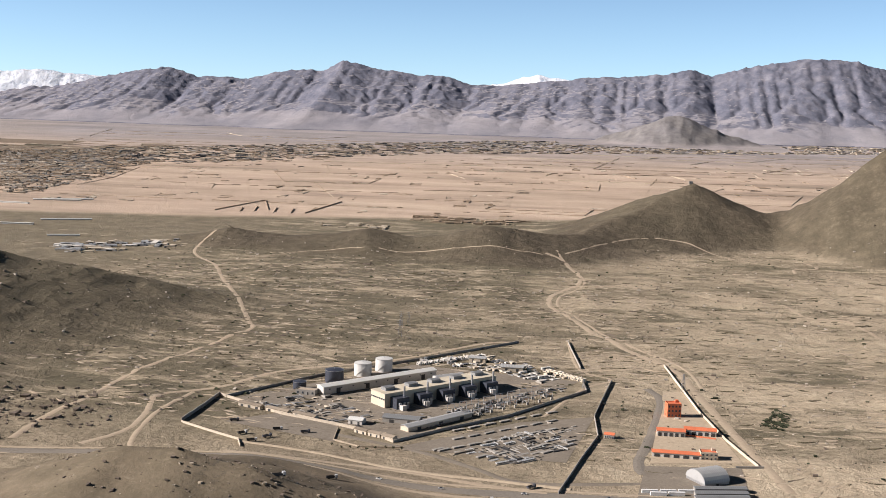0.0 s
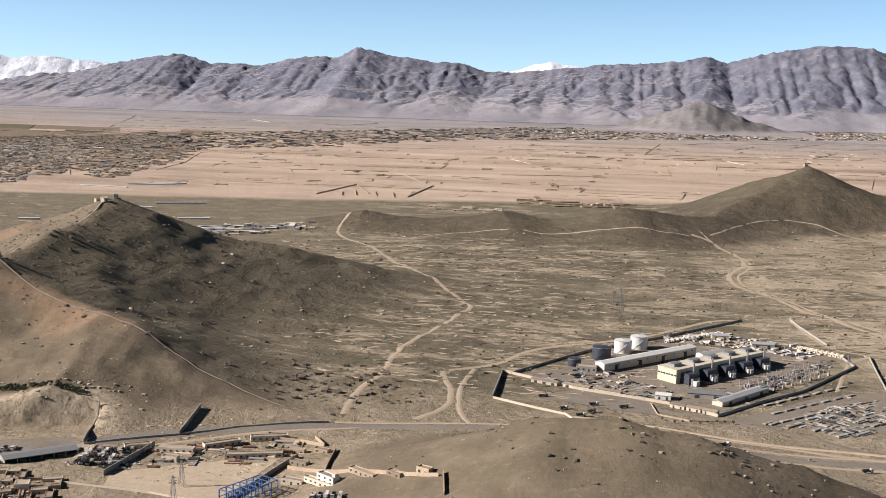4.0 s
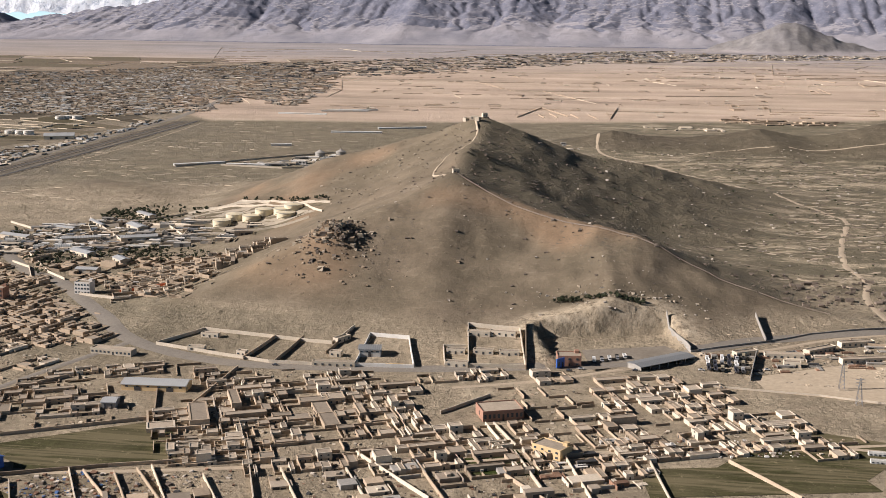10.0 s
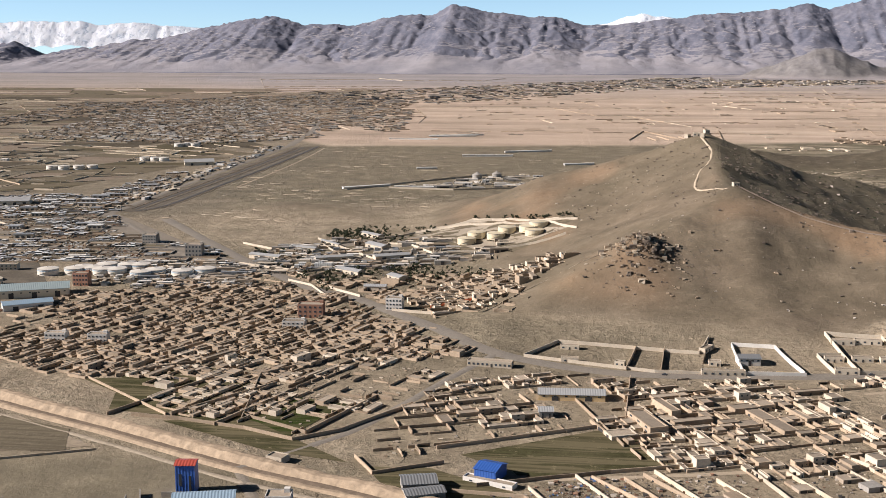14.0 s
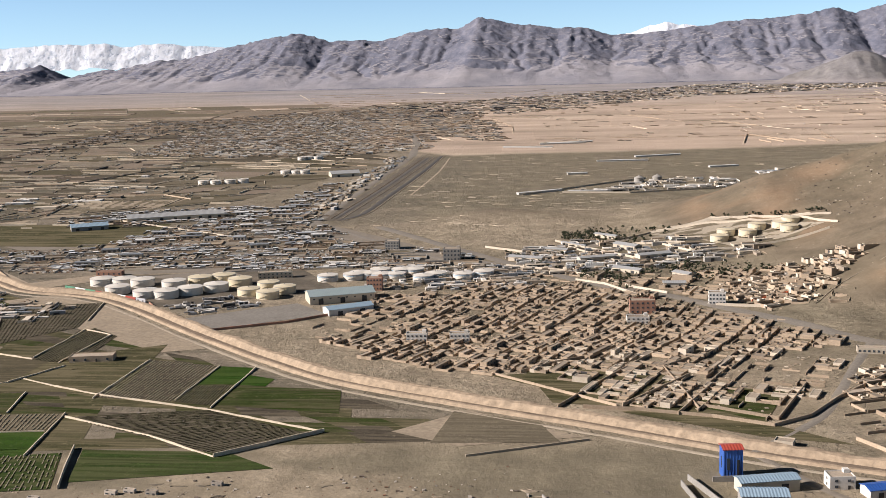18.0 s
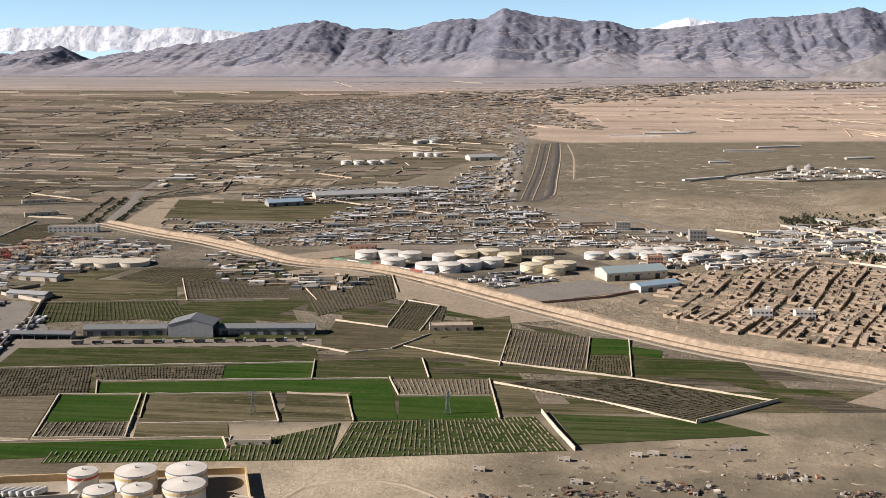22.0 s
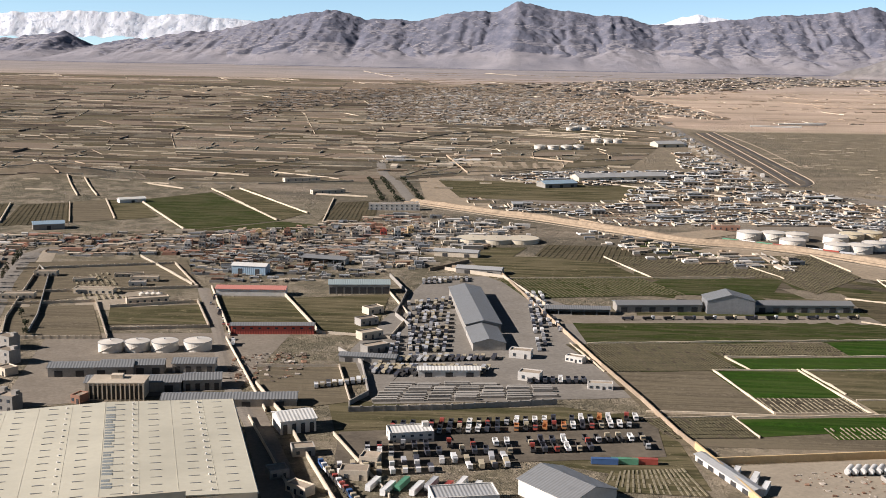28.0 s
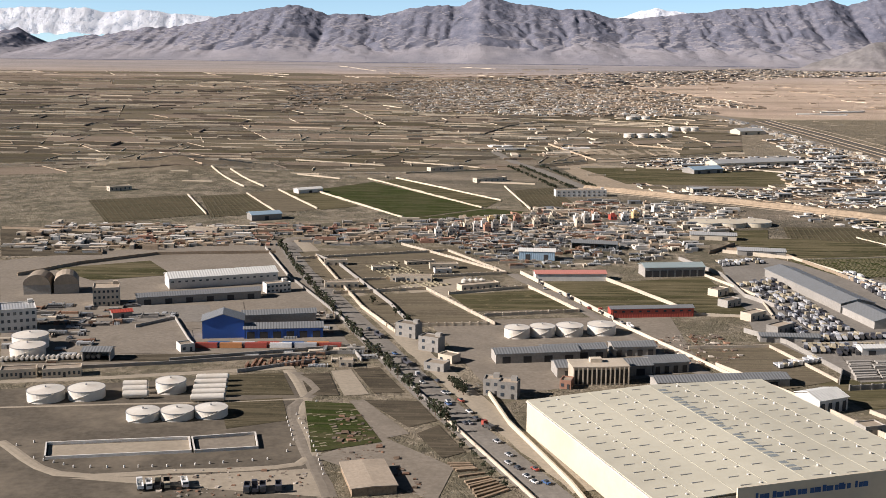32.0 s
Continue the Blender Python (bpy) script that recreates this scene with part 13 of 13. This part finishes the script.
scatter(spot(-772, 138, 4.2, 1.9), 90, (0.2, 0.85), [ROCK, RUST, DARK, PALEROCK], 195, 'heap of dark scrap and rubble on waste ground', 'rubble', 'rubble', 0.8)
scatter(spot(-697, 162, 4.2, 1.7), 90, (0.2, 0.85), [ROCK, RUST, DARK, PALEROCK], 196, 'heap of dark scrap and rubble on waste ground', 'rubble', 'rubble', 0.8)
scatter(spot(-724, 149, 5.0, 1.9), 90, (0.2, 0.85), [ROCK, RUST, DARK, PALEROCK], 197, 'heap of dark scrap and rubble on waste ground', 'rubble', 'rubble', 0.8)
town([(-628.3, 466.1), (-586.6, 494.1), (-533.8, 483.7), (-518.4, 428.6), (-524.5, 397.1), (-554.8, 423.3), (-603.1, 427.3)], 69.0, 9.0, 7.4, 64, lambda x, y: False, 0.35, pale=False)
patch('field', [(-295.4, 297.3), (-260.5, 286.8), (-279.2, 259.7), (-324.3, 253.8)], DULLGRASS, 'rough green ground beside the lane', lift=0.05)
patch('field', [(-389.8, 261.8), (-374.4, 266.3), (-366.4, 248.5), (-384.6, 246.2)], DARKGREEN, 'small green walled plot', lift=0.1)
ribbon('dirt_road', [(-430.7, 242.2), (-386.7, 255.5), (-356.5, 266.0), (-325.0, 275.1), (-292.8, 282.8), (-258.4, 280.1)], 2.6, DIRTROAD, 'dusty lane through the mud-brick quarter')
scatter(area([(-344.9, 279.3), (-295.8, 286.9), (-293.3, 274.1), (-340.4, 264.6)]), 420, (0.15, 0.7), [PALEROCK, ROCK, RUST, WHITEWALL], 203, 'rubbish and stones heaped along the lane', 'rubble', 'rubble', 0.7)
wood([(-651.6, 595.3), (-628.0, 636.9), (-574.2, 606.7), (-607.1, 563.7)], 105, 1.7, 150)
wood([(-593.1, 485.9), (-586.7, 517.3), (-548.0, 504.3), (-574.9, 468.5)], 91, 1.7, 130)
wood([(-628.8, 478.0), (-621.3, 506.8), (-604.2, 465.9), (-612.0, 447.1)], 42, 1.7, 60)
wood([(-662.8, 550.7), (-651.1, 563.6), (-643.7, 545.4), (-658.2, 533.1)], 14, 1.7, 20)
patch('yard', [(-597.4, 594.1), (-561.9, 595.3), (-505.9, 549.1), (-553.3, 542.5)], PALEYARD, 'pale levelled terraces round the cream tanks', category='yard', lift=0.12)
patch('yard', [(-606.4, 569.7), (-579.3, 559.1), (-575.9, 534.5), (-605.2, 533.5)], PALEYARD, 'pale walled store yard', category='yard', lift=0.12)
wall_run([(-587.4, 602.7), (-561.9, 596.3), (-523.2, 575.4), (-501.1, 543.2)], 1.5, PLASTER, 'pale yard wall between the highway and the hill')
wall_run([(-596.1, 565.0), (-577.1, 540.0), (-550.6, 539.3), (-527.3, 539.3), (-506.3, 536.3)], 1.5, PLASTER, 'pale yard wall between the highway and the hill')
wall_run([(-651.1, 587.8), (-622.4, 549.9), (-606.4, 527.6)], 1.5, PLASTER, 'pale yard wall between the highway and the hill')
wall_run([(-606.4, 569.7), (-579.3, 559.1), (-575.0, 533.0), (-605.2, 532.0), (-606.4, 569.7)], 1.5, PLASTER, 'pale yard wall between the highway and the hill')
wall_run([(-559.1, 437.8), (-535.1, 453.6), (-520.1, 454.6)], 1.5, PLASTER, 'pale yard wall between the highway and the hill')
wall_run([(-575.5, 413.7), (-554.8, 406.7), (-533.8, 425.7)], 1.5, PLASTER, 'pale yard wall between the highway and the hill')
wall_run([(-636.7, 470.7), (-622.7, 460.0), (-606.8, 432.3)], 1.5, PLASTER, 'pale yard wall between the highway and the hill')
wall_run([(-690.2, 568.7), (-665.9, 550.6), (-648.1, 565.4)], 1.5, PLASTER, 'pale yard wall between the highway and the hill')
quarter([(-670.8, 569.0), (-625.3, 545.0), (-607.0, 521.6), (-589.7, 514.6), (-623.8, 494.5), (-661.6, 503.3)], 12, 6.5, 4.2, 185, [PLASTER, CONCRETE, WHITEWALL, WHITEROOF, GREYROOF, MUD_ROOF], 1.2, 2.6, 0.6, "pale stores and offices between the groves")
quarter([(-570.2, 459.8), (-536.2, 465.4), (-511.5, 461.7), (-511.8, 444.6), (-539.9, 434.7), (-563.4, 416.1)], 12, 5.0, 4.0, 186, [MUD, MUD_ROOF, PLASTER, CONCRETE], 1.0, 2.0, 0.5, "mud houses below the hill")
wood([(-372.0, 403.0), (-336.0, 400.0), (-336.0, 403.0), (-371.0, 407.0)], 70, 1.6, 77)

# ---- lorry rows, offices and the gatehouse ----
park_far([(-1016.7, 293.4), (-1004.7, 303.7), (-1000.4, 226.5), (-1013.8, 223.6)], 5, 13, 41, [2, 5, 1, 1, 2], 0.85, None)
park_far([(-1020.7, 208.2), (-986.9, 211.7), (-987.3, 203.5), (-1021.1, 200.4)], 26, 2, 42, [5, 2, 1, 5], 0.85, 80)
park_far([(-977.9, 291.4), (-973.7, 295.9), (-969.7, 233.0), (-974.1, 230.7)], 2, 11, 43, [0, 1, 2], 0.85, None)
park_far([(-1034.3, 189.0), (-1020.9, 196.4), (-1019.1, 191.2), (-1033.0, 182.9)], 9, 1, 44, [0, 1, 5], 0.85, None)
park_far([(-1019.7, 243.1), (-1017.1, 246.7), (-1014.5, 217.0), (-1017.7, 213.8)], 2, 6, 45, [2, 1], 0.85, None)
block(-1030.2, 259.3, 40.0, 6.9, 4.0, 2.2, CONCRETE, "flat-roofed office beside the lorry yard", roof_hut=False, group="lorry yard offices")
block(-1026.6, 241.6, 40.2, 7.7, 4.0, 2.2, PLASTER, "flat-roofed office beside the lorry yard", roof_hut=False, group="lorry yard offices")
block(-1022.5, 225.5, 41.6, 8.0, 4.0, 2.2, CONCRETE, "flat-roofed office beside the lorry yard", roof_hut=False, group="lorry yard offices")
block(-1030.5, 275.7, 45.0, 6.4, 4.0, 2.2, PLASTER, "flat-roofed office beside the lorry yard", roof_hut=False, group="lorry yard offices")
block(-978.5, 225.2, -10.3, 6.6, 4.0, 2.2, WHITEWALL, "flat-roofed office beside the lorry yard", roof_hut=False, group="lorry yard offices")
block(-975.4, 201.8, -14.1, 6.2, 4.0, 2.2, WHITEWALL, "flat-roofed office beside the lorry yard", roof_hut=False, group="lorry yard offices")
shed(-1031.6, 152.0, 27.6, 8.7, 8.0, 3.2, WHITEWALL, WHITEROOF, "white gatehouse with a pitched roof and open bays", doors=4, rise=1.2, windows=4)
block(-987.7, 110.2, 15.1, 13.5, 7.0, 2.6, WHITEWALL, "white flat-roofed canteen", bays=10, roofmat=PALEROOF, roof_hut=False)
block(-1025.9, 134.7, 18.9, 5.2, 4.0, 1.8, CONCRETE, "grey flat-roofed store")
block(-1028.5, 120.4, 28.3, 4.3, 4.0, 1.8, CONCRETE, "grey flat-roofed store")
wall_run([(-1049.3, 185.8), (-1035.7, 158.9), (-1023.9, 130.9), (-1011.7, 102.3), (-1007.1, 89.5)], 1.6, PLASTER, 'pale wall along the warehouse lane')
patch('yard', [(-1050.7, 172.5), (-1046.4, 175.9), (-1016.0, 98.7), (-1024.5, 94.5)], GRAVELYARD, 'grey lane beside the warehouse', category='yard', lift=0.06)

# ---- depot drives, bollards and yards ----
ribbon('gravel_road', [(-1212.5, 117.9), (-1194.2, 100.4), (-1172.2, 102.7), (-1148.1, 108.1), (-1147.6, 121.6), (-1152.1, 135.5), (-1152.9, 151.4), (-1160.5, 175.7)], 3.4, PALEYARD, 'pale worn drive round the fuel depot')
ribbon('gravel_road', [(-1229.7, 160.8), (-1203.3, 166.2), (-1173.6, 174.2), (-1159.7, 178.4)], 3.0, PALEYARD, 'pale worn drive along the loading rack')
ribbon('gravel_road', [(-1221.5, 140.5), (-1195.3, 144.3), (-1168.4, 147.7), (-1153.0, 151.4)], 1.6, PALEYARD, 'narrow drive between the depot tanks')
patch('yard', [(-1191.3, 97.9), (-1169.0, 100.8), (-1144.3, 105.8), (-1139.2, 90.9)], PALEYARD, 'pale worn lorry yard of the depot', category='yard', lift=0.11)


def bollard(x, y):
    ob = new("bollard", shared("bollard", lambda: Geo().cyl(0, 0, -0.2, 0.4, 0.2, 0.16, n=8).cyl(0, 0, 0.4, 0.5, 0.16, 0.05, n=8), WHITEWALL))
    ob.location = (x, y, ground_z(x, y) + 0.1)
    tagged(ob, "white-painted concrete bollard beside the depot drive", "bollard", "bollards of the depot drive")


bollard(-1201.8, 108.4)
bollard(-1199.4, 107.2)
bollard(-1197.0, 106.1)
bollard(-1194.6, 105.0)
bollard(-1192.2, 103.8)
bollard(-1188.9, 104.0)
bollard(-1185.6, 104.1)
bollard(-1182.3, 104.3)
bollard(-1179.5, 104.6)
bollard(-1176.8, 104.9)
bollard(-1174.0, 105.3)
bollard(-1171.3, 105.6)
bollard(-1168.6, 106.4)
bollard(-1165.9, 107.2)
bollard(-1163.3, 107.9)
bollard(-1160.6, 108.7)
bollard(-1157.7, 109.5)
bollard(-1154.8, 110.3)
bollard(-1151.6, 115.1)
bollard(-1151.4, 118.6)
bollard(-1151.3, 122.1)
bollard(-1152.1, 125.1)
bollard(-1152.8, 128.2)
bollard(-1153.6, 131.2)
bollard(-1154.3, 133.8)
bollard(-1155.0, 136.3)
bollard(-1153.2, 139.1)
bollard(-1152.1, 135.9)
bollard(-1151.0, 132.7)
bollard(-1149.9, 129.5)
bollard(-1149.0, 126.7)
bollard(-1148.2, 123.9)
bollard(-1147.3, 121.1)
bollard(-1146.5, 118.3)
bollard(-1145.6, 115.5)
bollard(-1145.0, 112.9)
bollard(-1144.4, 110.3)
bollard(-1143.8, 107.7)
bollard(-1143.1, 105.1)
bollard(-1142.5, 102.5)
bollard(-1208.0, 115.4)
bollard(-1205.2, 117.6)
bollard(-1150.0, 149.0)
patch('field', [(-1022.9, 154.7), (-949.6, 175.2), (-939.4, 153.9), (-935.9, 123.5)], DULLGRASS, 'dull grass under the parked lorries', lift=0.05)
patch('field', [(-1028.3, 177.1), (-967.4, 167.9), (-956.8, 144.8), (-1017.5, 135.8)], DULLGRASS, 'dull grass before the lorry park', lift=0.05)
patch('field', [(-856.7, 308.5), (-829.1, 317.6), (-830.4, 291.3), (-856.5, 279.0)], PLOUGHED, 'dark ploughed plot inside a bend of the ditch', lift=0.13)
patch('yard', [(-1152.5, 323.7), (-1130.4, 337.0), (-1105.1, 272.6), (-1131.3, 262.0)], PALEYARD, "bare sandy builder's yard", category='yard', lift=0.06)
block(-1146.5, 310.4, 18.6, 8.6, 3.0, 1.2, PLASTER, "low store in the builder yard", roof_hut=False)
block(-1133.5, 322.7, 21.5, 11.3, 3.0, 1.0, PLASTER, "low store in the builder yard", roof_hut=False)
block(-1137.0, 291.1, 17.9, 8.2, 3.0, 1.3, CONCRETE, "low store in the builder yard", roof_hut=False)
block(-1124.4, 306.4, 13.6, 6.3, 3.0, 1.5, WHITEWALL, "low store in the builder yard", roof_hut=False)
rows('blocks and timber laid out in rows', [(-1155.2, 317.9), (-1143.1, 327.8), (-1120.6, 285.2), (-1134.0, 277.7)], 2.2, PALEVINE, 0.5, 0.7, 0.3, 0, 2.4)
wall_run([(-1174.3, 333.5), (-1163.6, 317.2), (-1140.0, 253.1), (-1133.3, 230.6)], 1.6, CONCRETE, 'long grey wall along the road')
scatter(area([(-1145.9, 137.6), (-1138.5, 140.1), (-1121.4, 92.4), (-1136.1, 91.6)]), 260, (0.15, 0.9), [RUST, BARK, ROCK], 201, 'timber and scrap lying in the yard', 'scrap', 'scrap', 0.4)
scatter(area([(-1062.4, 214.6), (-1043.0, 222.6), (-1038.6, 191.9), (-1059.4, 185.0)]), 300, (0.15, 0.8), [PALEROCK, ROCK, RUST], 202, 'broken ground and rubble in the works yards', 'rubble', 'rubble', 0.5)
tree(-1116.7, 161.2, 3.2, 700)
tree(-1115.9, 158.9, 3.2, 701)
tree(-1137.2, 237.7, 3.2, 702)
tree(-1133.2, 229.1, 3.2, 703)
tree(-1145.4, 252.6, 3.2, 704)
